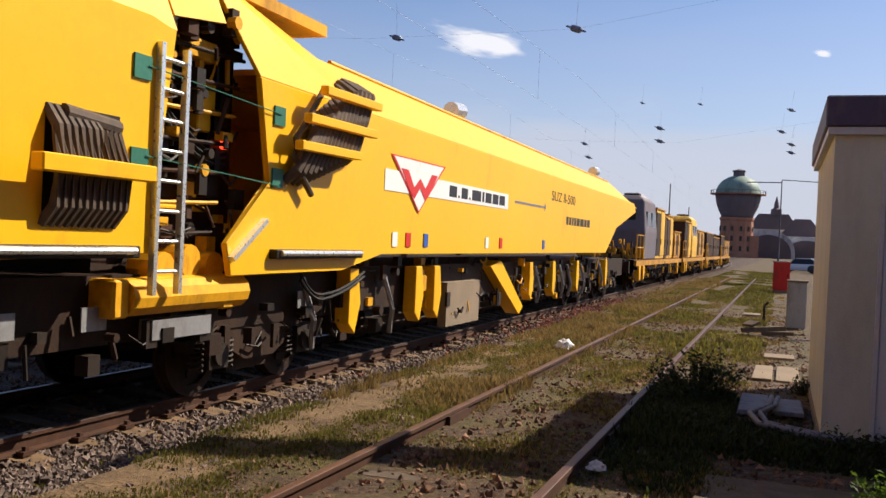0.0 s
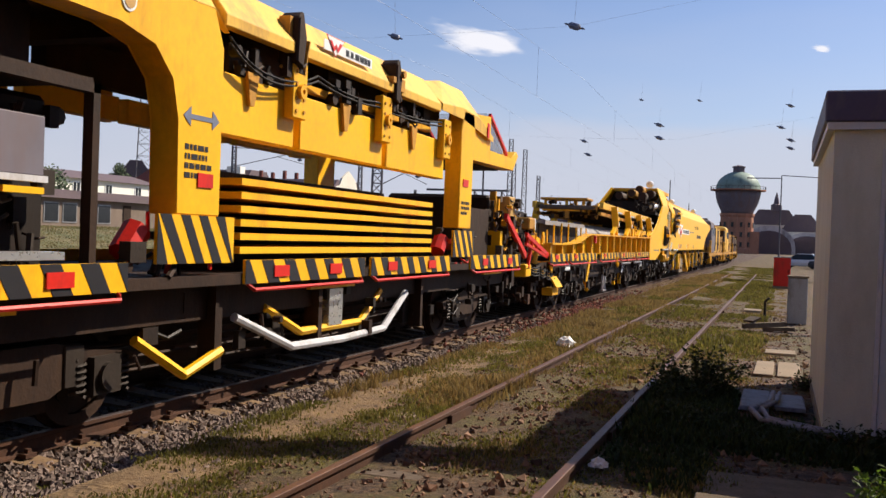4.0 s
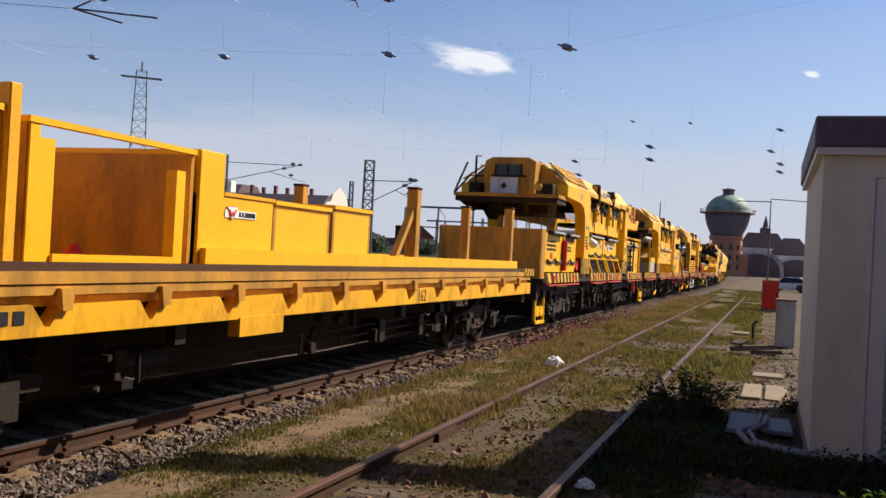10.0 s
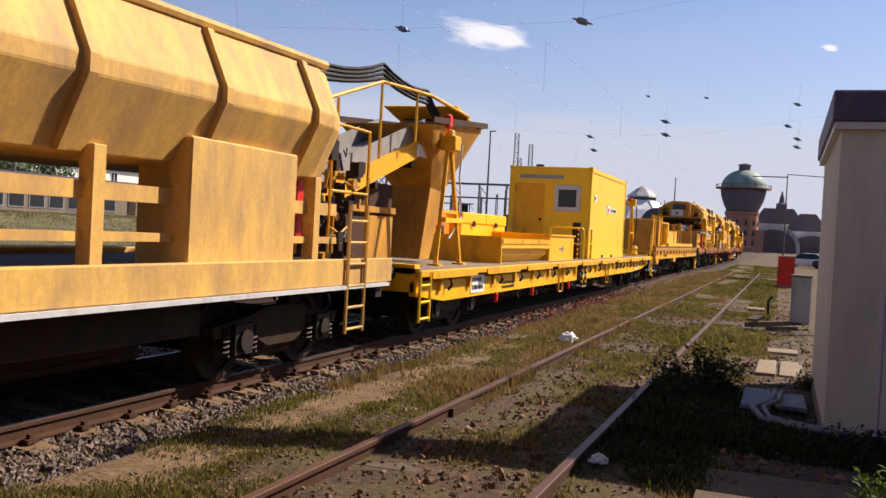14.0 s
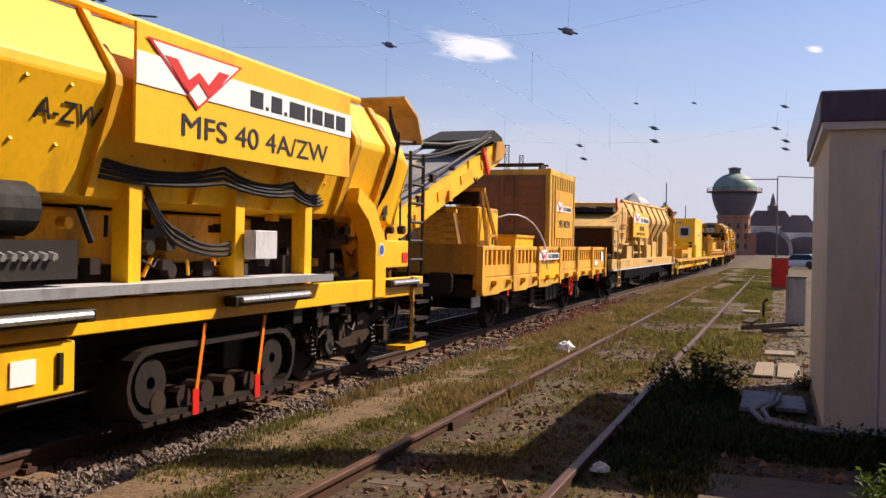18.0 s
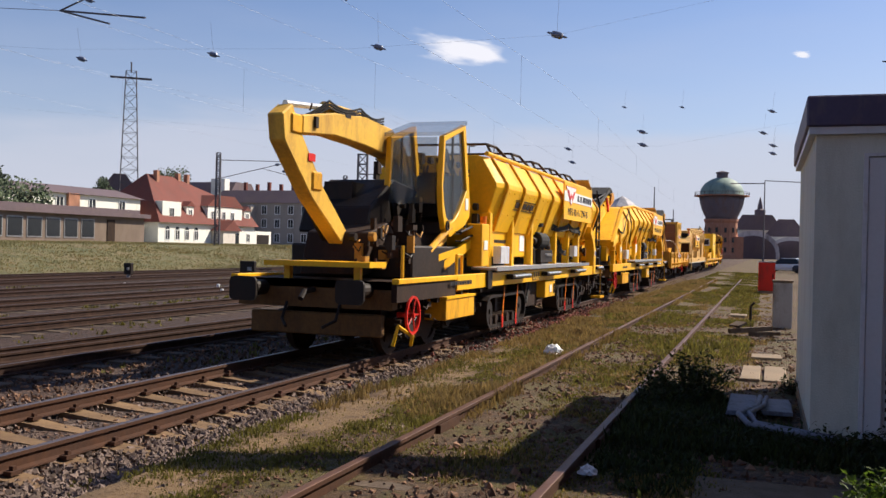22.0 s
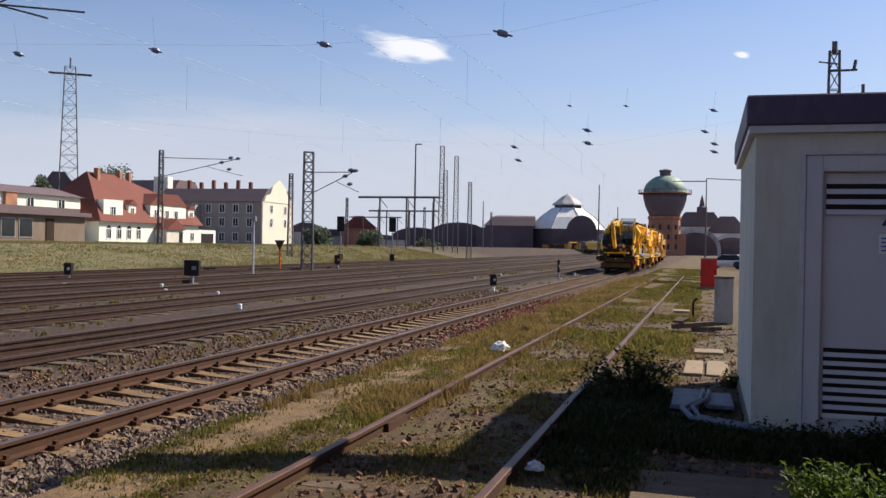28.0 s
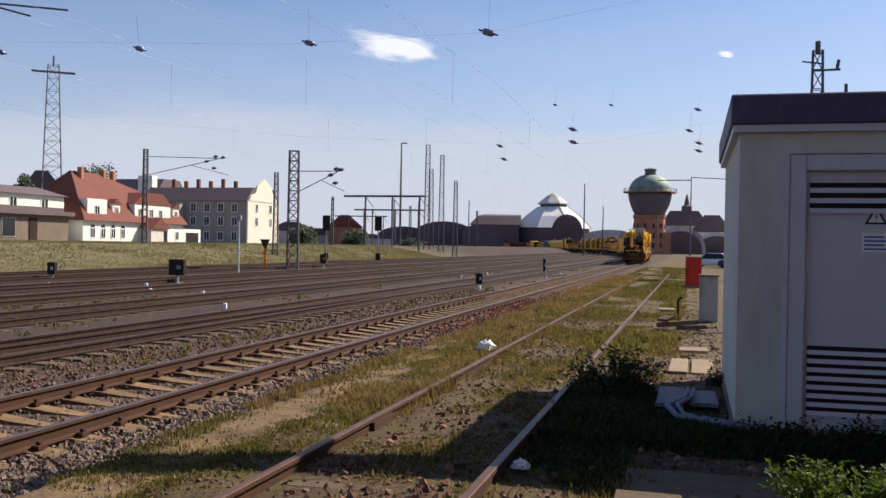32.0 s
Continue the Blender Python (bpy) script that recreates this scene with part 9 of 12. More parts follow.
    boxes("window", M_PANE, b, (-0.45, -0.43, 0.55, 1.0, 0.52, 0.72))
    boxes("lid_stripe", M_YELP, b, (-0.45, -0.43, 0.45, 1.1, 0.2, 0.32))
    boxes("base", M_BLK, b, (-1.15, -0.5, 0.1, 1.3, -0.02, 0.0))
    b = load("ballast_bin", u0, L, "rust-brown open steel bin with yellow edge", "bin", (0, 0.2, 1.12))
    boxes("body", M_RUST, b, (-1.2, 0.1, 0.1, 1.9, 0, 1.35), bevel=0.02)
    boxes("front_door", M_YELB, b, (0.1, 0.14, 0.9, 1.85, 0.1, 0.8))
    boxes("edge", M_YELB, b, (0.1, 0.16, 0.08, 1.92, 0.85, 0.95))
    # A-frames
    def a_frame(y, z0, top, label, near=True):
        a = load("a_frame", u0, L, label, "steel frame", (0, y, z0), group="A-frames on the flat wagon")
        for x in (-1.0, 1.0):
            for dy in (-0.62, 0.62):
                bm = bmesh.new()
                beam(bm, (x, dy, 0), (x * 0.92, dy * 0.12, top), 0.065, 0.06)
                part("leg", bm, M_YELD, a)
                boxes("foot", M_YELD, a, (x - 0.1, x + 0.1, dy - 0.1, dy + 0.1, 0, 0.05))
            bm = bmesh.new()
            beam(bm, (x * 0.96, -0.36, top * 0.45), (x * 0.96, 0.36, top * 0.45), 0.07, 0.06)
            part("brace", bm, M_YELD, a)
        bm = bmesh.new()
        beam(bm, (-1.05, 0, top), (1.05, 0, top), 0.11, 0.10)
        part("crossbar", bm, M_YELD, a)
        boxes("head", M_YELD, a, (0.8, 1.08, -0.16, 0.16, top - 0.1, top + 0.16), bevel=0.02)
        return a
    a = a_frame(23.1, 1.12, 2.0, "tall yellow steel A-frame on the wagon deck")
    boxes("red_hook", M_RED, a, (0.8, 0.98, -0.42, -0.05, 2.12, 2.2), bevel=0.02)
    bm = bmesh.new()
    pipe(bm, [(1.0, 0.1, 2.1), (1.05, 0.35, 1.9), (1.05, 0.6, 1.2), (1.0, 0.4, 0.4)], 0.02, 6)
    part("hanging_chain", bm, M_BLK, a)
    bm = bmesh.new()
    revolve(bm, [(0.1, 0), (0.14, 0.1), (0.08, 0.2), (0.12, 0.3), (0.05, 0.4)], 8)
    part("lashing_winch", bm, M_LEMON, a, m=pose(1.15, -0.2, 0.02))
    f = a_frame(2.57, 1.12, 2.1, "yellow steel A-frame carrying the discharge funnel")
    bm = bmesh.new()
    beam(bm, (1.05, -0.45, 0.8), (1.05, 0.45, 0.8), 0.08, 0.08)
    part("rung_bar", bm, M_LEMON, f)


flat_wagon()


# ---- flat wagon with crates and racks ----
def crate_wagon():
    u0, L = 103.0, 19.3
    v = vehicle("flat_wagon", u0, L, "ochre flat wagon carrying long rails along its edge")
    end_gear(v, L)
    bogie(v, 3.1, 1.8, False)
    bogie(v, L - 3.1, 1.8, False)
    boxes("deck", M_YELD, v, (-1.35, 1.35, 0.3, L - 0.3, 1.2, 1.32))
    undergear(v, 5, L - 5, 15)
    clutter(v, 0.8, L - 0.8, 0.45, 0.9, 0.95, 1.28, 60, 322, (M_DARK, M_BLK, M_DARK))
    for s in (-1, 1):
        a, b = sorted((s * 1.28, s * 1.42))
        bm = bmesh.new()
        top = [(0.25, 1.22)]
        for k in range(14):
            y = 1.64 + k * 1.24
            top += [(y - 0.16, 1.22), (y - 0.02, 1.05), (y + 0.03, 1.05), (y + 0.16, 1.21)]
        extrude(bm, [(0.25, 0.98)] + top + [(L - 0.25, 1.22), (L - 0.25, 0.98)], a, b, "x")
        part("side_sill", bm, M_YELD, v, "yellow sill with notched upper edge")
        boxes("sill_web", M_DARK, v, (*sorted((s * 1.22, s * 1.27)), 0.3, L - 0.3, 0.95, 1.2))
        boxes("deck_edge", M_YELB, v, (*sorted((s * 1.352, s * 1.42)), 0.3, L - 0.3, 1.28, 1.37), bevel=0.008)
        for y in (0.25, 6.8):
            boxes("sill_plate", M_YELD, v, (*sorted((s * 1.3, s * 1.44)), y, y + 0.9, 0.80, 1.0))
        for k in range(15):
            y = 0.48 + k * 1.24
            bm = bmesh.new()
            extrude(bm, [(y, 1.34), (y + 0.15, 1.34), (y + 0.13, 1.17), (y + 0.03, 1.17)], *sorted((s * 1.42, s * 1.47)), "x")
            part("stake_bracket", bm, M_YELB, v)
        for z in (1.42, 1.49):
            bm = bmesh.new()
            beam(bm, (s * (1.40 - (z - 1.42)), 0.2, z), (s * (1.40 - (z - 1.42)), L - 0.5, z), 0.07, 0.09)
            part("carried_rail", bm, M_YELB if z < 1.45 else M_RUST, v, "rail lying along the wagon edge")
        boxes("upper_board", M_YEL, v, (*sorted((s * 1.15, s * 1.22)), 6.45 if s > 0 else 1, L - 0.75, 1.53, 1.69))
    letters("lettering", "162", 0.26, v, 11.9, 1.01, 1.424)
    bars(v, 3.2, 1.08, 1.424, 1, 0.9, 0.1)
    boxes("tie_ring", M_RED, v, (1.4, 1.46, 0.25, 0.36, 0.74, 0.92), bevel=0.02)
    stripes(v, L - 0.9, L - 0.1, 1.38, 1.54, 1.45, -1, 0.25)
    bm = bmesh.new()
    quad_box(bm, 1.1, 1.4, -0.4, 0.1, 0.5, 0.54)
    rod(bm, (1.2, 0.0, 0.5), (1.2, 0.25, 0.95), 0.025, 6)
    part("shunter_step", bm, M_LIGHT, v)
    def crate(y, length, h, x0, x1, label, posts=True, lg=False, open_front=False):
        c = load("crate", u0, L, label, "crate", (0, y, 1.32), group="crates on the flat wagon")
        mat = M_YEL
        # End plates take the darker ochre for their shaded side.
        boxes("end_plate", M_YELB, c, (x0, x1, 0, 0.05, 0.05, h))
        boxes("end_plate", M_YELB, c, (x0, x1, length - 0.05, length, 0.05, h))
        if not open_front:
            boxes("side_plate", mat, c, (x1 - 0.05, x1, 0.05, length - 0.05, 0.05, h), bevel=0.006)
        boxes("side_plate", mat, c, (x0, x0 + 0.05, 0.05, length - 0.05, 0.05, h))
        boxes("bottom", M_YELB, c, (x0 + 0.05, x1 - 0.05, 0.05, length - 0.05, 0, 0.05))
        boxes("rim", mat, c, (x1 - 0.05, x1 + 0.03, 0, length, h, h + 0.05), (x0 - 0.03, x0 + 0.05, 0, length, h, h + 0.05), (x0 + 0.05, x1 - 0.05, 0, 0.06, h, h + 0.05), (x0 + 0.05, x1 - 0.05, length - 0.06, length, h, h + 0.05))
        if posts:
            for yy in (0.02, length - 0.14):
                for x in (x0, x1):
                    boxes("post", M_YELD, c, (x - 0.06, x + 0.06, yy, yy + 0.12, 0, h + 0.22), bevel=0.01)
        if lg:
            bm = bmesh.new()
            extrude(bm, [(0.2, h - 0.12), (0.75, h - 0.12), (0.475, h - 0.55)], x1 + 0.002, x1 + 0.008, "x")
            p = part("triangle_mark", bm, M_WHITE, c, "white triangle with red zigzag")
            bm = bmesh.new()
            extrude(bm, [(0.3, h - 0.17), (0.4, h - 0.17), (0.475, h - 0.3), (0.55, h - 0.17), (0.65, h - 0.17), (0.54, h - 0.38), (0.475, h - 0.3), (0.41, h - 0.38)], x1 + 0.009, x1 + 0.013, "x")
            part("zigzag", bm, M_LOGO, p)
        return c
    crate(0.9, 0.95, 1.32, -1.15, 1.1, "tall ochre steel crate with corner posts")
    crate(2.95, 1.1, 1.32, -1.15, 1.1, "tall ochre steel crate with a triangle mark", lg=True)
    st = crate(4.15, 2.2, 1.28, -1.1, 1.1, "open-fronted ochre steel stall", open_front=True, posts=False)
    boxes("front_post", M_YEL, st, (1.0, 1.12, 0.02, 0.12, 0.05, 1.28))
    boxes("front_panel", M_YEL, st, (1.04, 1.09, 0.12, 0.32, 0.05, 1.18))
    boxes("front_post", M_YEL, st, (1.0, 1.12, 1.9, 2.04, 0.05, 1.1))
    boxes("front_bar", M_YEL, st, (1.05, 1.12, 0.32, 1.9, 0.2, 0.27))
    b = load("red_pump", u0, L, "small red pump standing in the stall", "pump", (0.3, 5.65, 1.37))
    bm = bmesh.new()
    revolve(bm, [(0.09, 0), (0.09, 0.2), (0.06, 0.25), (0.03, 0.3)], 12)
    part("body", bm, M_RED, b)
    b = load("crate", u0, L, "smooth yellow steel box with a small logo", "crate", (0, 6.4, 1.32), group="crates on the flat wagon")
    boxes("body", M_YEL, b, (-1.0, 1.12, 0, 1.5, 0, 0.92), bevel=0.01)
    boxes("tall_panel", M_YEL, b, (0.98, 1.14, 0.0, 0.45, 0.0, 1.35), bevel=0.01)
    boxes("rim", M_YELD, b, (-1.02, 1.135, 0.46, 1.52, 0.92, 0.96))
    logo(b, 0.5, 0.7, 0.08, 1.122, 0.62)
    crate(7.95, 1.45, 0.9, -0.9, 1.1, "low ochre steel crate", posts=False)
    crate(9.45, 1.2, 0.95, -0.9, 1.12, "low yellow steel crate", posts=False)
    for y, h, inner in ((12.5, 1.45, -1.0), (18.3, 1.5, 0.05)):
        r = load("stake_rack", u0, L, "pair of stout rusty ochre stakes on the deck", "rack", (0, y, 1.32), group="stake racks on the flat wagon")
        for x in (inner, 1.05):
            boxes("stake", M_YELB, r, (x - 0.09, x + 0.09, -0.1, 0.1, 0, h), bevel=0.015)
            boxes("stake_cap", M_RUST, r, (x - 0.1, x + 0.1, -0.11, 0.11, h, h + 0.04), bevel=0.01)
            if y < 13:
                bm = bmesh.new()
                beam(bm, (x, -1.0, 0.05), (x, -0.1, h * 0.75), 0.1, 0.1)
                part("brace", bm, M_YELB, r)
    s = load("grey_sack", u0, L, "grey covered bundle on timber bearers", "bundle", (0.0, 1.98, 1.32))
    bm = bmesh.new()
    loft(bm, [[(-1.0, 0, 0.36), (1.0, 0, 0.36), (1.0, 0.85, 0.36), (-1.0, 0.85, 0.36)], [(-1.0, 0.03, 0.62), (1.02, 0.02, 0.66), (1.0, 0.85, 0.6), (-1.0, 0.82, 0.62)], [(-0.9, 0.15, 0.78), (0.9, 0.1, 0.82), (0.92, 0.7, 0.74), (-0.9, 0.7, 0.78)]])
    part("cover", bm, M_GREY, s, bevel=0.04)
    for k in range(2):
        for yy in (0.08, 0.62):
            boxes("bearer", M_PLASTG, s, (-0.98, 0.98, yy, yy + 0.16, 0.18 * k, 0.18 * k + 0.14), bevel=0.008)
    for x in (-0.9, 0.94):
        bm = bmesh.new()
        beam(bm, (x, -0.02, 0), (x + 0.04, 0.1, 0.5), 0.04, 0.05)
        part("red_strap", bm, M_RUST, s)


crate_wagon()

# ---- three portal-crane wagons ----
def portal_crane(u0, L):
    g = load("portal_crane", u0, L, "yellow portal crane with faceted cab straddling the wagon", "crane")
    X = 1.46
    arch = [(2.5, 3.42), (4.5, 3.40), (5.0, 3.30), (5.28, 3.05), (5.38, 2.7), (5.38, 1.86), (6.22, 1.86), (6.22, 3.45), (6.02, 3.80), (2.5, 3.74)]
    for s in (1, -1):
        bm = bmesh.new()
        extrude(bm, arch, *sorted((s * (X - 0.3), s * X)), "x")
        part("rear_leg", bm, M_YEL, g, "curved yellow portal leg", bevel=0.012)
        bm = bmesh.new()
        extrude(bm, [(13.55, 1.9), (14.25, 1.9), (14.25, 3.1), (17.2, 3.1), (17.6, 3.42), (17.45, 3.5), (17.0, 3.32), (14.4, 3.34), (14.25, 3.86), (13.7, 3.86), (13.55, 3.5)], *sorted((s * (X - 0.28), s * X)), "x")
        part("front_leg", bm, M_YEL, g, bevel=0.012)
        # sloping glazed side of the rear cab: slender bars over dark glass
        bm = bmesh.new()
        loft(bm, [[(s * X, 2.75, 3.72), (s * X, 6.0, 3.80), (s * (X - 0.05), 6.0, 3.80), (s * (X - 0.05), 2.75, 3.72)], [(s * 0.72, 2.95, 4.30), (s * 0.86, 5.5, 4.34), (s * 0.81, 5.5, 4.34), (s * 0.67, 2.95, 4.30)]])
        side = part("cab_side", bm, M_YELT, g, "dusty sloping cab side with slanting bars")
        n = Vector((0.6 * s, 0, 0.74)).normalized() * 0.02
        for k in range(5):
            y = 2.98 + 0.52 * k
            a, b = Vector((s * (X - 0.14), y, 3.80)) + n, Vector((s * 0.86, y + 0.12, 4.24)) + n
            d = Vector((0, 0.17, 0))
            bm = bmesh.new()
            loft(bm, [[a - d, a + d, a + d + n * 0.4, a - d + n * 0.4], [b - d, b + d, b + d + n * 0.4, b - d + n * 0.4]])
            part("cab_pane", bm, M_PANE if k < 3 else M_YELB, side)
        for k in range(6):
            y = 2.8 + 0.52 * k
            bm = bmesh.new()
            beam(bm, Vector((s * (X - 0.04), y - 0.1, 3.78)) + n * 4, Vector((s * 0.78, y + 0.22, 4.3)) + n * 4, 0.05, 0.05)
            part("cab_bar", bm, M_YELT, side)
        for f in (0.3, 0.72):
            bm = bmesh.new()
            beam(bm, Vector((s * (X - 0.04 - 0.68 * f), 2.75, 3.78 + 0.52 * f)) + n * 5, Vector((s * (X - 0.04 - 0.62 * f), 5.5, 3.82 + 0.52 * f)) + n * 5, 0.035, 0.035)
            part("cab_rail", bm, M_YELB, side)
        bm = bmesh.new()
        loft(bm, [[(s * X, 6.0, 3.80), (s * X, 6.3, 3.62), (s * (X - 0.06), 6.3, 3.62), (s * (X - 0.06), 6.0, 3.80)], [(s * 0.86, 5.5, 4.34), (s * 0.98, 6.5, 4.2), (s * 0.93, 6.5, 4.2), (s * 0.81, 5.5, 4.34)]])
        part("shoulder_plate", bm, M_YELT, g)
        # long roof beam between the legs
        bm = bmesh.new()
        loft(bm, [[(s * 1.42, y, 3.70), (s * 1.42, y, 3.82), (s * 1.1, y, 4.22), (s * 0.98, y, 4.22), (s * 0.98, y, 4.1), (s * 1.3, y, 3.70)] for y in (6.3, 12.6)])
        rb = part("roof_beam", bm, M_YELT, g, bevel=0.01)
        for y in (7.7, 10.6):
            bm = bmesh.new()
            extrude(bm, [(y, 3.6), (y + 0.16, 3.55), (y + 0.22, 3.9), (y + 0.12, 4.18), (y + 0.02, 4.1)], *sorted((s * 1.2, s * 1.46)), "x")
            part("clamp", bm, M_DARK, g, bevel=0.02)
            if s > 0:
                clutter(g, y - 0.1, y + 0.3, 3.5, 4.0, 1.3, 1.46, 12, int(y * 10), (M_DARK, M_YELB))
        bm = bmesh.new()
        loft(bm, [[(s * 1.44, 12.6, 3.72), (s * 1.44, 12.6, 3.84), (s * 1.0, 12.6, 4.2), (s * 0.9, 12.6, 4.2)], [(s * 1.46, 13.6, 3.7), (s * 1.46, 13.6, 3.9), (s * 1.02, 13.6, 4.36), (s * 0.9, 13.6, 4.36)], [(s * 1.46, 14.6, 3.6), (s * 1.46, 14.6, 3.85), (s * 1.0, 14.9, 4.38), (s * 0.9, 14.9, 4.38)], [(s * 1.46, 15.6, 3.5), (s * 1.46, 15.6, 3.6), (s * 1.0, 15.7, 4.1), (s * 0.9, 15.7, 4.1)]])
        part("front_cab_side", bm, M_YELT, g, bevel=0.01)
        # mid panels hung between the legs
        for k, (y0, y1) in enumerate(((6.4, 8.0), (8.15, 10.6), (10.75, 13.2))):
            boxes("hung_panel", M_YEL, g, (*sorted((s * 1.12, s * 1.28)), y0, y1, 2.68 if s > 0 else 3.0, 3.3), bevel=0.015)
        for y in (7.9, 10.45, 13.0):
            hp = boxes("hanger_plate", M_YEL, g, (*sorted((s * 1.28, s * 1.40)), y - 0.17, y + 0.17, 3.0, 3.62), bevel=0.012)
            bm = bmesh.new()
            for z in (3.08, 3.22, 3.38, 3.52):
                for dy in (-0.09, 0.09):
                    disc(bm, (s * 1.405, y + dy, z), (1, 0, 0), 0, 0.022, 0.02, 6)
            part("bolt_heads", bm, M_YELB, hp)["kind"] = "stuff"
            bm = bmesh.new()
            disc(bm, (s * 1.42, y, 3.3), (1, 0, 0), 0.03, 0.08, 0.06, 10)
            part("pin", bm, M_YELD, hp)
        boxes("drive_shaft", M_YELD, g, (*sorted((s * 1.15, s * 1.25)), 8.3, 12.6, 3.38, 3.46))
        if s > 0:
            for y in (7.0, 9.3, 11.7):
                clutter(g, y - 0.4, y + 0.4, 3.34, 3.6, 1.2, 1.34, 10, int(y * 7), (M_DARK, M_GEAR))
            hoses(g, [(1.4, 6.4, 3.55), (1.42, 7.2, 3.3), (1.36, 8.4, 3.5), (1.36, 10.2, 3.45), (1.36, 12.8, 3.5)], 2, 0.06, 0.014, sag=0.05)
        for y in (7.0, 9.3, 11.7):
            gp = boxes("gripper", M_DARK, g, (*sorted((s * 1.05, s * 1.2)), y - 0.3, y + 0.3, 3.32, 3.62), bevel=0.03)
            bm = bmesh.new()
            extrude(bm, [(y - 0.12, 3.36), (y + 0.12, 3.36), (y + 0.03, 3.02), (y - 0.05, 3.02)], *sorted((s * 1.285, s * 1.33)), "x")
            part("gripper_arm", bm, M_YELB, gp)
        # Dark boxes stand for the shaded gap above the hung panels.
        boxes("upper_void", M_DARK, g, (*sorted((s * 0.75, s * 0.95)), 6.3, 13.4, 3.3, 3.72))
        # foot boxes with hazard bars
        for y0, y1 in ((5.1, 6.5), (13.3, 14.5)):
            stripes(g, y0, y1, 1.42, 1.86, s * X if s > 0 else -X + 0.03, 1, 0.34, name="foot_box")
        for y in (4.9, 13.1):
            bm = bmesh.new()
            rod(bm, (s * 1.25, y, 1.5), (s * 1.25, y + 0.2, 1.72), 0.13, 8)
            part("drive_motor", bm, M_RED, g, "red drive motor")
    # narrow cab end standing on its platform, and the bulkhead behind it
    # Bulkhead and cab end are coloured darker than the lit cab sides.
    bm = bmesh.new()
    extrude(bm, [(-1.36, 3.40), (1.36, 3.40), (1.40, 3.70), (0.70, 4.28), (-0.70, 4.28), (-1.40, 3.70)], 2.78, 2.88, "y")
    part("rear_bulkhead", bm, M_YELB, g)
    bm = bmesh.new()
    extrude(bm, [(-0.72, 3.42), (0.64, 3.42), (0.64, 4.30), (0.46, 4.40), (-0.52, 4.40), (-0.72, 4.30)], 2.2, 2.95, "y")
    ce = part("cab_end", bm, M_YELB, g, "dusty ochre cab end wall, darkened for shade", bevel=0.015)
    boxes("end_window", M_PANE, ce, (-0.42, 0.30, 2.165, 2.195, 3.93, 4.2))
    for x in (-0.42, -0.08, 0.27):
        boxes("window_bar", M_DARK, ce, (x - 0.02, x + 0.02, 2.15, 2.165, 3.9, 4.22))
    boxes("window_sill", M_DARK, ce, (-0.5, 0.4, 2.05, 2.195, 3.885, 3.925))
    boxes("cab_roof", M_YELB, g, (-0.62, 0.62, 2.95, 6.4, 4.28, 4.37), bevel=0.02)
    for x in (-1.1, 0.86):
        bx = boxes("platform_locker", M_DARK, g, (x, x + 0.3, 2.05, 2.6, 3.42, 3.72), bevel=0.02)
    bm = bmesh.new()
    rod(bm, (0.8, 1.95, 3.62), (0.8, 2.12, 3.62), 0.1, 12)
    part("work_lamp", bm, M_YELT, g)
    bd = boxes("white_board", M_LIGHT, g, (-0.52, 0.22, 2.08, 2.12, 3.40, 3.86), label="white square board with dark diamond")
    bm = bmesh.new()
    extrude(bm, [(-0.15, 3.55), (-0.06, 3.64), (-0.15, 3.73), (-0.24, 3.64)], 2.06, 2.08, "y")
    part("diamond", bm, M_INK, bd)
    # Brackets and soffit take dark steel for the shade under the platform.
    for k in range(4):
        bm = bmesh.new()
        beam(bm, (-1.3 + 0.87 * k, 1.8, 3.33), (-1.1 + 0.73 * k, 2.6, 3.05), 0.1, 0.14)
        part("platform_bracket", bm, M_DARK, g)
    boxes("rear_platform", M_YELB, g, (-1.4, 1.4, 1.75, 2.8, 3.33, 3.42))
    boxes("platform_soffit", M_DARK, g, (-1.36, 1.36, 1.8, 2.8, 3.2, 3.326))
    bm = bmesh.new()
    pipe(bm, [(-1.38, 1.75, 3.42), (-1.25, 2.3, 4.25)], 0.03, 6)
    pipe(bm, [(-1.38, 1.8, 3.42), (-1.0, 1.8, 3.85), (-0.62, 1.8, 3.85)], 0.025, 6)
    rod(bm, (-1.0, 2.3, 3.42), (-1.0, 2.3, 4.45), 0.025, 6)
    part("rear_railing", bm, M_DARK, g)
    boxes("roof_plate", M_YELD, g, (-1.0, 1.0, 6.4, 14.9, 4.16, 4.24))
    boxes("ceiling_gear", M_DARK, g, (-0.9, 0.9, 3.0, 14.0, 3.72, 3.95))
    for y in (3.4, 5.6, 9.0, 12.4):
        boxes("cross_beam", M_DARK, g, (-1.2, 1.2, y, y + 0.28, 3.5, 3.75))
    boxes("trolley", M_DARK, g, (-0.85, 0.85, 3.0, 4.2, 2.95, 3.5), bevel=0.05)
    bm = bmesh.new()
    extrude(bm, [(1.9, 3.3), (2.9, 3.42), (4.4, 3.42), (5.0, 3.2), (4.8, 2.85), (4.2, 3.1), (3.2, 3.05), (2.6, 3.2)], -1.3, -1.0, "x")
    part("far_linkage", bm, M_DARK, g)
    # front pod: raked glass in red frames, and a floor
    bm = bmesh.new()
    extrude(bm, [(15.6, 4.05), (15.72, 4.05), (17.1, 3.34), (16.98, 3.34)], -1.3, 1.3, "x")
    part("pod_glass", bm, M_POD, g)
    for x in (-1.36, 0.0, 1.36):
        bm = bmesh.new()
        beam(bm, (x, 15.65, 4.02), (x, 17.0, 3.4), 0.06, 0.06)
        part("pod_frame", bm, M_RED, g, "red window frame")
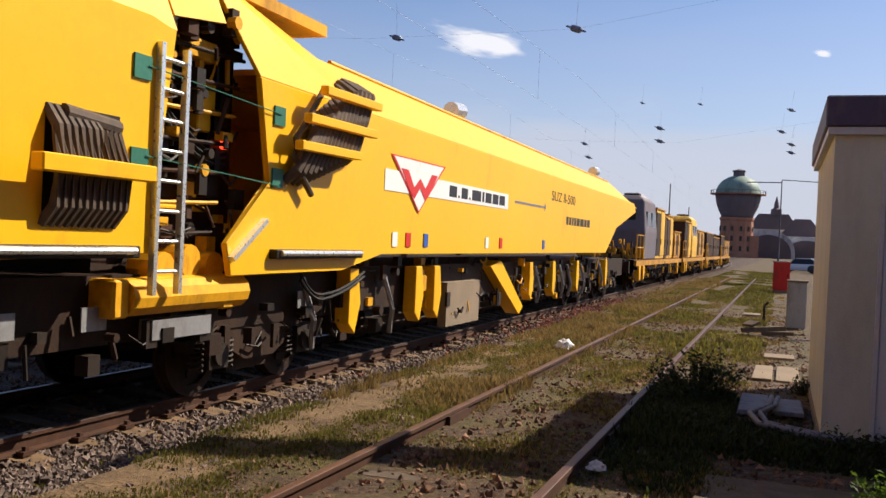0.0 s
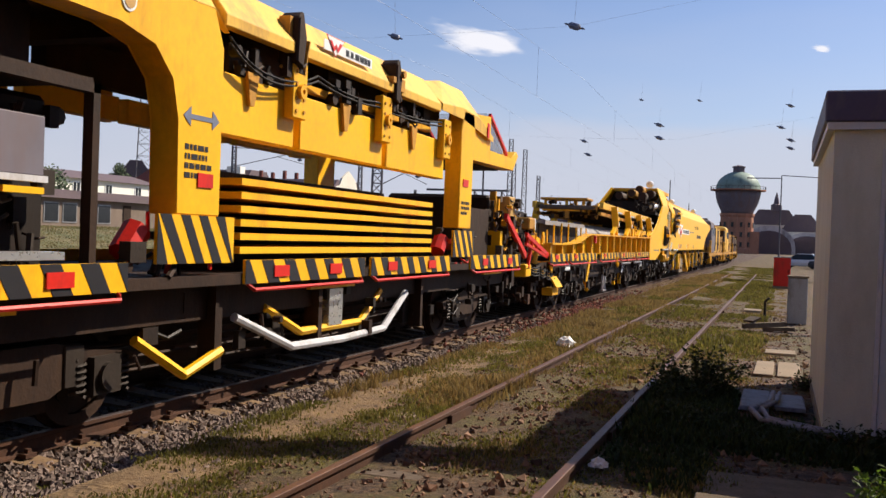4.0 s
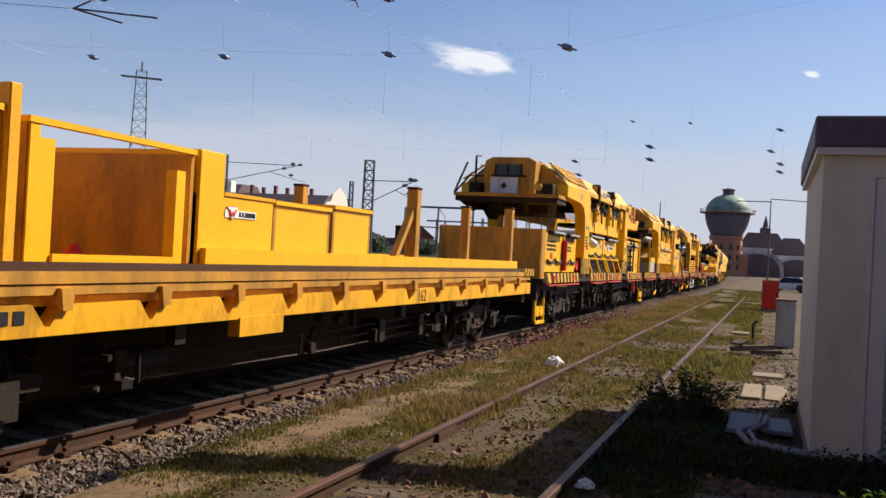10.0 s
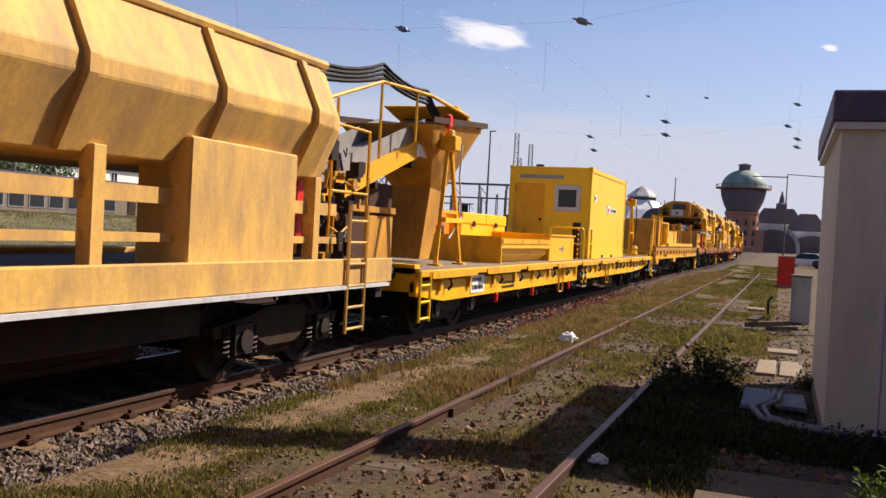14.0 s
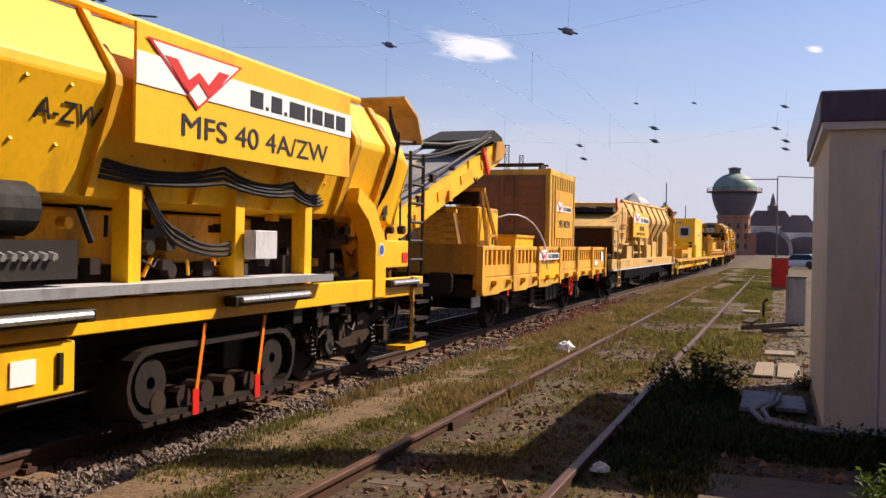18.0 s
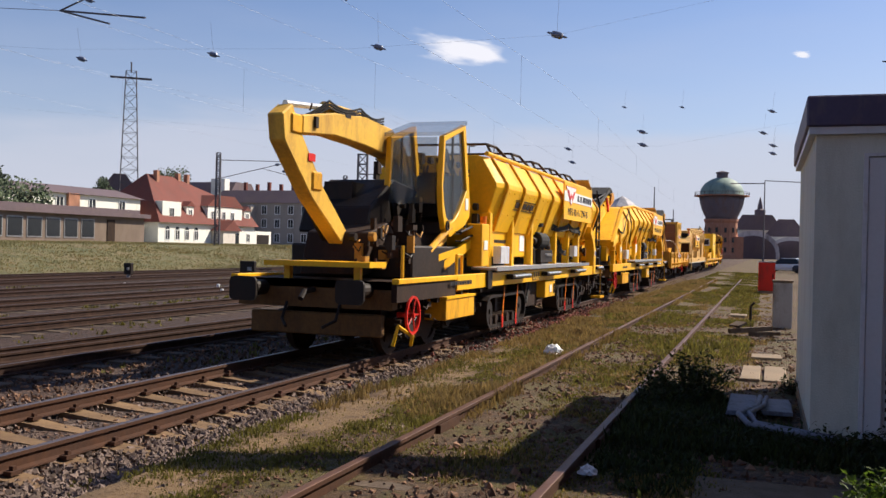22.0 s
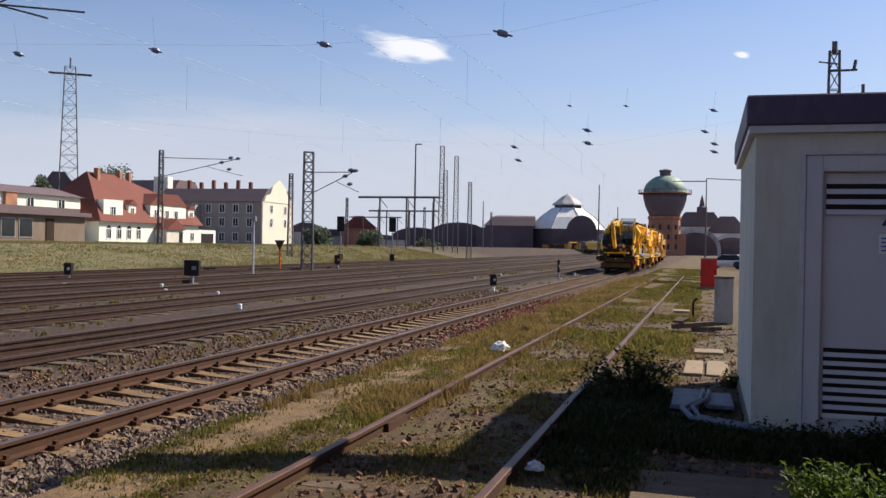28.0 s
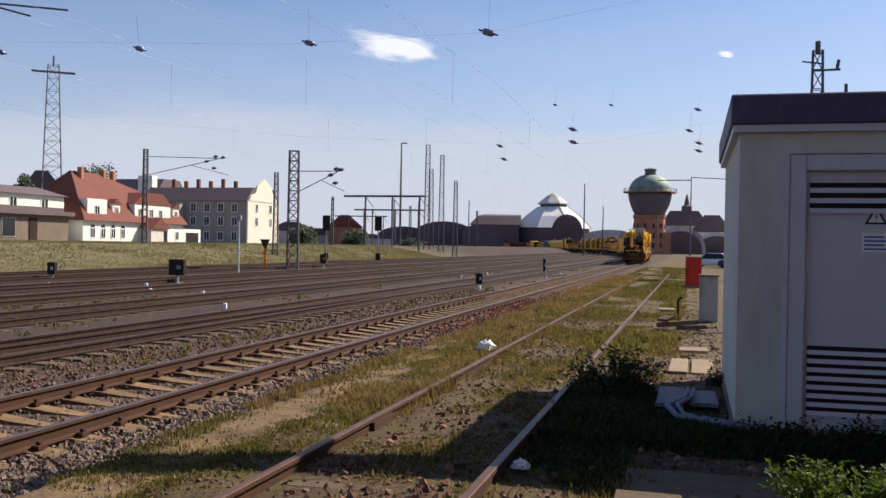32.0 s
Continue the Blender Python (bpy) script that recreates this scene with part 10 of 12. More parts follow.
    for s in (-1, 1):
        bm = bmesh.new()
        extrude(bm, [(15.62, 3.36), (16.9, 3.36), (15.75, 3.96), (15.62, 3.96)], *sorted((s * 1.36, s * 1.375)), "x")
        part("pod_side_glass", bm, M_POD, g)
        bm = bmesh.new()
        extrude(bm, [(14.2, 3.3), (15.6, 3.3), (15.6, 3.98), (14.4, 3.9)], *sorted((s * 1.34, s * 1.40)), "x")
        part("pod_cheek", bm, M_YEL, g)
    boxes("pod_floor", M_DARK, g, (-1.2, 1.2, 14.2, 17.0, 3.08, 3.2))
    logo(g, 8.4, 3.88, 0.12, 1.42, 1.4)
    arrow(g, 5.45, 6.15, 2.75, X + 0.002, True)
    bars(g, 5.5, 2.45, X + 0.002, 4, 0.55, 0.05)
    plate(g, 5.75, 2.12, 0.3, 0.13, X + 0.002, M_RED)
    round_mark(g, 4.6, 3.58, X + 0.006, 0.1, M_YELP)
    plate(g, 15.1, 3.55, 0.12, 0.26, 1.47, M_RED)
    plate(g, 13.7, 2.6, 0.3, 0.12, X + 0.002, M_RED)
    bars(g, 13.65, 2.3, X + 0.002, 3, 0.45, 0.05)
    # the crane's true spacing of legs and pod along the wagon
    knots = [(-9, -9.15), (1.75, 1.6), (2.5, 2.4), (5.38, 5.05), (6.22, 5.72), (13.55, 12.72), (14.25, 13.35), (17.6, 16.25), (30, 28.65)]
    for ob in g.children_recursive:
        for p in ob.data.vertices:
            for (a0, b0), (a1, b1) in zip(knots, knots[1:]):
                if a0 <= p.co.y < a1:
                    p.co.y = b0 + (p.co.y - a0) * (b1 - b0) / (a1 - a0)
                    break


def rear_cabin_and_engine(v):
    """Rear end of the third crane wagon: yellow cabin, then an open black engine bay."""
    boxes("rear_deck", M_DARK, v, (-1.3, 1.3, 0.3, 1.5, 0.95, 1.3))
    c = boxes("rear_cabin", M_YEL, v, (0.1, 1.36, 0.44, 1.86, 1.3, 2.70), bevel=0.02)
    boxes("cabin_window", M_DARK, c, (1.36, 1.366, 0.48, 0.88, 1.88, 2.6))
    boxes("door_line", M_DARK, c, (1.36, 1.364, 0.93, 0.945, 1.34, 2.66))
    boxes("latch", M_BLK, c, (1.36, 1.40, 1.70, 1.80, 1.62, 1.76), bevel=0.008)
    boxes("notice_plate", M_RED, c, (1.36, 1.366, 0.98, 1.2, 2.42, 2.54))
    strip_light(v, 0.6, 1.3, 2.66, 1.42)
    bm = bmesh.new()
    rod(bm, (1.36, 1.46, 2.55), (1.5, 1.46, 2.55), 0.17, 16)
    rod(bm, (1.5, 1.46, 2.55), (1.53, 1.46, 2.55), 0.12, 16)
    part("air_filter", bm, M_RUBBER, v)
    bm = bmesh.new()
    pipe(bm, [(1.38, 1.46, 2.4), (1.38, 1.44, 2.15), (1.38, 1.45, 1.9)], 0.012, 5)
    part("cable", bm, M_RUBBER, v)
    boxes("engine", M_BLK, v, (-1.2, 0.8, 1.95, 5.4, 1.3, 2.78), bevel=0.05)
    clutter(v, 1.95, 3.8, 1.35, 2.7, 0.8, 1.15, 70, 351, (M_DARK, M_BLK, M_GEAR, M_HOSE))
    clutter(v, 4.0, 5.4, 1.35, 2.7, 0.8, 1.1, 40, 352, (M_DARK, M_BLK, M_GEAR))
    boxes("bay_rail", M_DARK, v, (1.18, 1.28, 1.95, 5.45, 2.80, 2.88))
    for y in (1.92, 5.37):
        boxes("bay_post", M_DARK, v, (1.18, 1.28, y, y + 0.08, 1.3, 2.88))
    boxes("bay_roof", M_DARK, v, (-1.2, 1.2, 1.95, 5.45, 2.88, 2.93))
    boxes("engine_post", M_YEL, v, (1.2, 1.29, 3.84, 3.93, 1.3, 2.64))
    for y in (4.08, 4.26):
        bm = bmesh.new()
        rod(bm, (1.16, y, 1.95), (1.16, y, 2.36), 0.07, 10)
        rod(bm, (1.16, y, 2.36), (1.16, y, 2.46), 0.025, 8)
        part("extinguisher", bm, M_RED, v, "red fire extinguisher")
    w = boxes("bay_window", M_TANK, v, (1.12, 1.15, 4.46, 5.0, 2.1, 2.56), bevel=0.01)
    boxes("window_sill", M_LIGHT, w, (1.1, 1.17, 4.46, 5.02, 2.05, 2.1))
    g = boxes("gauge_panel", M_GREY, v, (1.15, 1.2, 4.02, 4.5, 1.58, 1.88))
    for y in (4.12, 4.26, 4.40):
        for z in (1.66, 1.80):
            bm = bmesh.new()
            disc(bm, (1.21, y, z), (1, 0, 0), 0, 0.05, 0.02, 12)
            part("gauge", bm, M_BLK, g)
    boxes("yellow_ledge", M_YEL, v, (1.1, 1.2, 4.55, 4.95, 1.96, 2.01))
    for y0, y1 in ((1.92, 2.45), (2.68, 3.18), (3.85, 4.9)):
        boxes("bright_step", M_ALU, v, (1.28, 1.46, y0, y1, 1.47, 1.53))
    hoses(v, [(1.18, 2.25, 1.98), (1.26, 2.5, 1.82), (1.24, 2.75, 1.56)], 2, 0.06, 0.012, mat=M_LIGHT)
    bm = bmesh.new()
    beam(bm, (1.42, 0.02, 2.12), (1.42, 1.46, 1.42), 0.05, 0.06)
    beam(bm, (1.42, 0.05, 1.96), (1.42, 1.40, 1.34), 0.05, 0.05)
    for k in range(6):
        y = 0.12 + k * 0.24
        beam(bm, (1.42, y, 2.08 - (y - 0.02) * 0.486), (1.42, y + 0.03, 1.93 - (y - 0.05) * 0.459), 0.04, 0.05)
    part("red_strut", bm, M_DRED, v, "red lattice strut coloured dark for shade")
    handwheel(v, 2.6, 0.86, 0.27, 1.42)
    bm = bmesh.new()
    beam(bm, (1.34, 2.84, 0.42), (1.34, 3.42, 0.74), 0.10, 0.10)
    beam(bm, (1.34, 2.25, 0.44), (1.34, 2.86, 0.42), 0.06, 0.06)
    part("yellow_lever", bm, M_YEL, v)
    bm = bmesh.new()
    disc(bm, (1.3, 1.72, 0.38), (1, 0, 0), 0, 0.11, 0.04, 14)
    part("yellow_roundel", bm, M_YEL, v)
    for z, y0, y1 in ((1.04, 1.1, 1.65), (1.16, 1.5, 2.1)):
        boxes("yellow_pipe", M_YEL, v, (1.36, 1.40, y0, y1, z, z + 0.035))


def gantry_wagon(u0, L, kind, label):
    v = vehicle("crane_wagon", u0, L, label)
    for y0, y1 in ((0.35, L - 0.35),):
        boxes("frame", M_DARK, v, (-1.2, 1.2, y0, y1, 0.85, 1.2))
        boxes("deck", M_DARK, v, (-1.44, 1.44, y0, y1, 1.2, 1.3))
    undergear(v, 4.5, L - 5, int(u0))
    end_gear(v, L)
    for a, b in ((0.5, 5.0), (6.5, 9.6), (9.8, 13.2), (14.1, L - 0.5)):
        stripes(v, a, b, 1.2, 1.44, 1.47, 1, 0.5, name="sill_board")
        boxes("sill_board", M_YEL, v, (-1.47, -1.44, a, b, 1.2, 1.44))
        bm = bmesh.new()
        pipe(bm, [(1.44, a + 0.1, 1.2), (1.5, a + 0.15, 1.14), (1.5, b - 0.15, 1.14), (1.44, b - 0.1, 1.2)], 0.022, 6)
        part("red_handrail", bm, M_RED, v, "thin red tube under the sill")
        plate(v, a + 0.6, 1.26, 0.34, 0.12, 1.476, M_RED)
        if b - a > 3:
            plate(v, b - 1.1, 1.26, 0.34, 0.12, 1.476, M_RED)
    for y in (2.4, 8.2, 15.2):
        bm = bmesh.new()
        beam(bm, (1.35, y, 1.1), (1.35, y + 1.3, 1.1), 0.05, 0.05)
        part("yellow_pipe", bm, M_YEL, v)
    # yellow rail guards and levers near the bogies
    bm = bmesh.new()
    quad_box(bm, 1.2, 1.28, 0.45, 1.2, 0.2, 0.27)
    for y in (0.45, 1.15):
        quad_box(bm, 1.2, 1.26, y, y + 0.06, 0.2, 0.85)
    for y in (0.65, 0.95):
        disc(bm, (1.24, y, 0.5), (1, 0, 0), 0, 0.13, 0.06, 10)
    if kind < 3:
        part("rail_guard", bm, M_YEL, v, "yellow guard bracket with two rollers")
        handwheel(v, L - 2.25, 0.85, 0.19, 1.42)
    # rails and cross bars under the middle
    for k in range(3):
        bm = bmesh.new()
        beam(bm, (0.9, 6.2, 0.55 + 0.13 * k), (0.9, 12.6, 0.6 + 0.13 * k), 0.05, 0.05)
        part("under_rail", bm, M_RUST, v)
    for y in (6.3, 8.6, 12.3):
        boxes("under_post", M_DARK, v, (1.1, 1.3, y, y + 0.1, 0.35, 1.2))
    if kind == 1:
        # lockers, hoses and strip lights
        for y0, y1 in ((0.9, 3.0), (3.3, 5.2)):
            d = boxes("locker", M_YEL, v, (0.1, 1.3, y0, y1, 1.45, 2.42), bevel=0.015)
            strip_light(v, y0 + 0.2, y1 - 0.2, 2.46, 1.42)
            hoses(v, [(1.33, y0 + 0.1, 1.72), (1.33, (y0 + y1) / 2, 1.75), (1.33, y1 - 0.1, 1.72)], 2, 0.05, 0.02, sag=0.06)
        # Panel and ribs use the ochre darkened for rear-face shade.
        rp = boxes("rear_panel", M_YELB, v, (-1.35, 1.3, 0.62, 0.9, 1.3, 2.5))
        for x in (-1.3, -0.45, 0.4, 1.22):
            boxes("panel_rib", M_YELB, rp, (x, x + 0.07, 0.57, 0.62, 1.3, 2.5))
        bars(v, 1.0, 2.2, 1.303, 3, 1.2, 0.06)
        bars(v, 3.45, 2.28, 1.303, 1, 1.5, 0.12, name="number_bars")
        bars(v, 3.8, 2.1, 1.303, 2, 0.8, 0.05)
        plate(v, 3.5, 1.95, 0.22, 0.16, 1.302)
        plate(v, 1.4, 1.8, 0.26, 0.14, 1.302, M_RED)
        bm = bmesh.new()
        rod(bm, (1.36, 3.05, 1.5), (1.36, 3.05, 2.3), 0.08, 10)
        part("extinguisher", bm, M_RED, v, "red fire extinguisher")
        for y0, y1 in ((6.5, 9.8), (10.0, 13.0)):
            boxes("locker", M_YEL, v, (0.1, 1.26, y0, y1, 1.95, 2.52), bevel=0.015)
            strip_light(v, y0 + 0.4, y1 - 0.4, 2.56, 1.36)
            for y in (y0 + 0.1, (y0 + y1) / 2, y1 - 0.15):
                bm = bmesh.new()
                beam(bm, (1.3, y, 1.95), (1.42, y + 0.3, 1.46), 0.07, 0.06)
                part("slant_brace", bm, M_YEL, v)
            boxes("guard_bar", M_YEL, v, (1.34, 1.38, y0, y1, 1.86, 1.9))
            hoses(v, [(1.3, y0 + 0.1, 2.0), (1.32, (y0 + y1) / 2, 2.02), (1.3, y1 - 0.2, 2.0)], 2, 0.05, 0.02, sag=0.07)
        # Solid dark block stands for the shaded space below the lockers.
        boxes("inner_dark", M_DARK, v, (-1.0, 1.15, 6.5, 13.0, 1.3, 1.93))
        logo(v, 10.6, 2.2, 0.14, 1.262, 1.5)
        round_mark(v, 9.4, 2.28, 1.268)
        bm = bmesh.new()
        rod(bm, (1.3, 6.85, 2.45), (1.42, 7.15, 2.3), 0.09, 10, 0.13)
        part("horn", bm, M_WHITE, v, "white loudspeaker horn")
        c = boxes("front_cabin", M_YEL, v, (-1.3, 1.32, 13.85, 17.6, 1.3, 2.66), bevel=0.02)
        for y in (14.55, 16.2):
            boxes("door_line", M_YELB, c, (1.32, 1.324, y, y + 0.015, 1.34, 2.6))
        for y in (13.95, 15.85):
            strip_light(v, y, y + 1.25, 2.5, 1.42)
        for yy in (14.85, 15.55):
            bm = bmesh.new()
            pipe(bm, [(1.44, yy, 1.48), (1.44, yy, 2.66), (1.38, yy, 2.78), (1.1, yy, 2.82)], 0.028, 6)
            part("ladder_stile", bm, M_BLK, v)
        for k in range(5):
            boxes("ladder_tread", M_BLK, v, (1.34, 1.48, 14.85, 15.55, 1.56 + 0.24 * k, 1.61 + 0.24 * k))
        boxes("ladder_guard", M_BLK, v, (1.40, 1.42, 14.7, 15.5, 1.5, 1.72))
        bm = bmesh.new()
        disc(bm, (1.38, 13.75, 1.95), (1, 0, 0), 0.19, 0.22, 0.04, 18)
        part("hose_ring", bm, M_BLK, v)
        bars(c, 14.0, 2.1, 1.323, 2, 0.45, 0.045)
        for y in (14.42, 17.15):
            boxes("panel_handle", M_INK, c, (1.322, 1.33, y, y + 0.09, 1.62, 1.82))
        # Dark block stands for the shaded gap at the wagon's end.
        boxes("dark_end", M_DARK, v, (-1.2, 1.2, 17.61, L - 0.2, 1.3, 2.5))
        for x in (-1.36, 1.3):
            boxes("top_rail", M_YELD, v, (x, x + 0.07, 13.8, 17.75, 2.74, 2.8))
            boxes("end_post", M_YEL, v, (x, x + 0.09, 17.66, 17.75, 1.3, 2.8))
    elif kind == 2:
        f = thing_part("open_frame", v)
        for x in (-1.34, 1.24):
            boxes("frame_post", M_YEL, f, (x, x + 0.1, 3.0, 3.1, 1.3, 2.96))
            boxes("frame_rail", M_YEL, f, (x, x + 0.1, 1.5, 3.0, 2.88, 2.96))
        boxes("bay_roof", M_DARK, f, (-1.22, 1.22, 0.5, 3.1, 2.8, 2.86))
        boxes("bay_wall", M_DARK, f, (-1.3, -1.2, 0.5, 3.1, 1.3, 2.8))
        boxes("bay_shelf", M_YELB, f, (-1.2, 0.95, 2.2, 2.3, 2.2, 2.32))
        boxes("bay_shelf", M_YELB, f, (-1.2, 0.95, 2.9, 3.0, 2.55, 2.75))
        boxes("engine", M_DARK, v, (-1.1, 0.9, 1.6, 3.0, 1.3, 2.05), bevel=0.05)
        clutter(v, 0.9, 1.6, 1.4, 2.1, -1.0, 1.1, 60, 511, (M_DARK, M_BLK, M_GEAR))
        clutter(v, 1.6, 2.9, 2.05, 2.3, -0.9, 1.0, 40, 512, (M_DARK, M_BLK, M_GEAR, M_LIGHT))
        for x in (-0.1, 0.35):
            boxes("engine_panel", M_LIGHT, v, (x, x + 0.32, 1.56, 1.6, 2.0, 2.3))
        bm = bmesh.new()
        for x, z in ((-0.6, 1.7), (0.2, 1.65), (0.7, 1.75)):
            rod(bm, (x, 1.2, z), (x, 1.55, z), 0.2, 12)
        part("engine_pulley", bm, M_BLK, v)
        bm = bmesh.new()
        rod(bm, (1.25, 1.6, 2.95), (1.42, 1.85, 2.9), 0.08, 10, 0.12)
        part("horn", bm, M_WHITE, v)
        gb = boxes("grating_box", M_ALU, v, (0.6, 1.36, 3.2, 5.1, 1.46, 1.9), label="bright galvanised tread-plate box")
        for j in range(8):
            bm = bmesh.new()
            rod(bm, (1.36, 3.2, 1.49 + j * 0.053), (1.36, 5.1, 1.49 + j * 0.053), 0.018, 6)
            part("rib", bm, M_LIGHT, gb)
        boxes("box_lid", M_YEL, v, (0.5, 1.38, 3.15, 5.15, 1.9, 2.12), bevel=0.01)
        bm = bmesh.new()
        extrude(bm, [(4.6, 2.12), (6.2, 2.3), (6.2, 2.42), (5.2, 2.4)], -0.6, 1.1, "x")
        part("tarpaulin", bm, M_YELP, v)
        boxes("long_box", M_YEL, v, (0.2, 1.34, 6.4, 13.2, 1.9, 2.55), bevel=0.015)
        for y in (6.6, 8.8, 11.0):
            strip_light(v, y, y + 1.5, 2.66, 1.42)
        boxes("box_ledge", M_YEL, v, (1.0, 1.44, 6.4, 13.2, 2.58, 2.62))
        arrow(v, 9.2, 10.6, 2.32, 1.342)
        round_mark(v, 8.4, 2.14, 1.348)
        round_mark(v, 11.2, 2.1, 1.348)
        round_mark(v, 12.3, 2.1, 1.348, 0.09, M_INK)
        round_mark(v, 12.6, 2.1, 1.348, 0.09, M_INK)
        bars(v, 6.6, 2.4, 1.342, 3, 0.8, 0.05)
        dk = boxes("mesh_bay", M_YELB, v, (0.8, 1.3, 6.5, 13.1, 1.46, 1.88), label="brown mesh-covered bay")
        for k in range(6):
            y = 6.6 + k * 1.25
            bm = bmesh.new()
            beam(bm, (1.32, y, 1.9), (1.46, y + 0.28, 1.45), 0.14, 0.05)
            part("slant_brace", bm, M_YEL, v)
        c = boxes("front_cabin", M_YEL, v, (-1.3, 1.36, 14.6, L - 0.8, 1.3, 2.78), bevel=0.02)
        # Dark trapezoid across the upper rear of the cabin side.
        bm = bmesh.new()
        extrude(bm, [(14.6, 2.95), (15.7, 2.95), (15.2, 2.6), (14.6, 2.6)], 1.362, 1.372, "x")
        part("dark_decal", bm, M_DARK, v)
        logo(v, 14.75, 2.2, 0.14, 1.363, 2.0)
        bars(v, 16.0, 1.85, 1.363, 3, 0.7, 0.05)
        round_mark(v, 16.9, 2.55, 1.37, 0.08)
        plate(v, 17.15, 2.2, 0.3, 0.4, 1.365, M_LIGHT)
        plate(v, 16.8, 2.25, 0.22, 0.2, 1.365, M_RED)
        boxes("door_line", M_DARK, v, (1.361, 1.366, 16.7, 16.72, 1.35, 2.7))
    else:
        for k in range(6):
            boxes("rack_bar", M_YEL, v, (0.5, 1.34, 6.6, 12.6, 1.5 + 0.14 * k, 1.57 + 0.14 * k))
        boxes("rack_back", M_DARK, v, (0.3, 0.5, 6.6, 12.6, 1.3, 2.4))
        bm = bmesh.new()
        pipe(bm, [(1.3, 6.6, 0.85), (1.35, 7.8, 0.45), (1.35, 9.2, 0.42), (1.35, 10.6, 0.45), (1.3, 11.6, 0.9)], 0.05, 8)
        part("white_pipe", bm, M_LIGHT, v, "white lamp tubes on a yellow sling")
        bm = bmesh.new()
        pipe(bm, [(1.2, 7.4, 0.9), (1.25, 8.2, 0.58), (1.25, 10.0, 0.58), (1.2, 10.8, 0.95)], 0.05, 6)
        part("yellow_sling", bm, M_YEL, v)
        boxes("silver_box", M_ALU, v, (1.0, 1.3, 8.9, 9.3, 0.6, 1.05))
        boxes("front_bay", M_DARK, v, (-1.2, 1.1, 14.6, 16.4, 1.3, 2.3))
        boxes("dark_hopper", M_DARK, v, (-1.25, 0.95, 16.9, 18.1, 1.3, 2.62), bevel=0.06)
        boxes("pale_cabinet", M_YELP, v, (0.9, 1.25, 17.5, 18.0, 2.2, 2.62), bevel=0.02)
        clutter(v, 16.6, 18.3, 1.4, 2.6, 0.9, 1.35, 90, 335, (M_DARK, M_BLK, M_YELD, M_HOSE))
        boxes("front_rail", M_YEL, v, (-1.3, 1.3, 16.6, 16.8, 1.3, 1.9))
        bm = bmesh.new()
        beam(bm, (1.4, 16.6, 2.2), (1.4, 18.4, 1.4), 0.07, 0.12)
        part("red_strut", bm, M_RED, v)
    clutter(v, 5.0, 6.5, 1.3, 1.9, 1.2, 1.42, 26, int(u0), (M_DARK, M_GEAR, M_RED))
    clutter(v, 13.2, 14.6, 1.25, 1.9, 1.2, 1.42, 22, int(u0) + 1, (M_DARK, M_GEAR, M_RED))
    clutter(v, 0.6, L - 0.6, 0.5, 1.05, 1.1, 1.36, 60, int(u0) + 2, (M_DARK, M_BLK, M_GEAR))
    end = [(14.6, 15.6), (18.5, 19.7), (22, 23.2)] if kind == 1 else [(14.6, 14.5), (16.75, 16.75), (18.5, 19.7), (22, 23.2)] if kind == 2 else [(14.6, 15.2), (18.2, 18.3), (22, 22)]
    stretch(v, [(-4, -2.95), (0.45, 1.5), (1.2, 2.45), (5.1, 5.7), (6.5, 7.4), (9.8, 10.45), (13.1, 13.45)] + end)
    bogie(v, 4.9)
    bogie(v, 15.75)
    if kind == 3:
        rear_cabin_and_engine(v)
    if kind != 1:
        bm = bmesh.new()
        pipe(bm, [(1.2, 6.06, 0.74), (1.3, 6.66, 0.37), (1.3, 7.26, 0.54)], 0.05, 6)
        part("guard_lever", bm, M_YEL, v, "bright yellow angled lever")
    portal_crane(u0 + 1.2, L)


gantry_wagon(121.8, 18.5, 1, "portal-crane wagon with yellow lockers and hazard-striped sill")
gantry_wagon(140.5, 18.5, 2, "portal-crane wagon with open engine frame and long yellow boxes")
gantry_wagon(159.2, 18.2, 3, "portal-crane wagon with dark engine and yellow rear cabin")

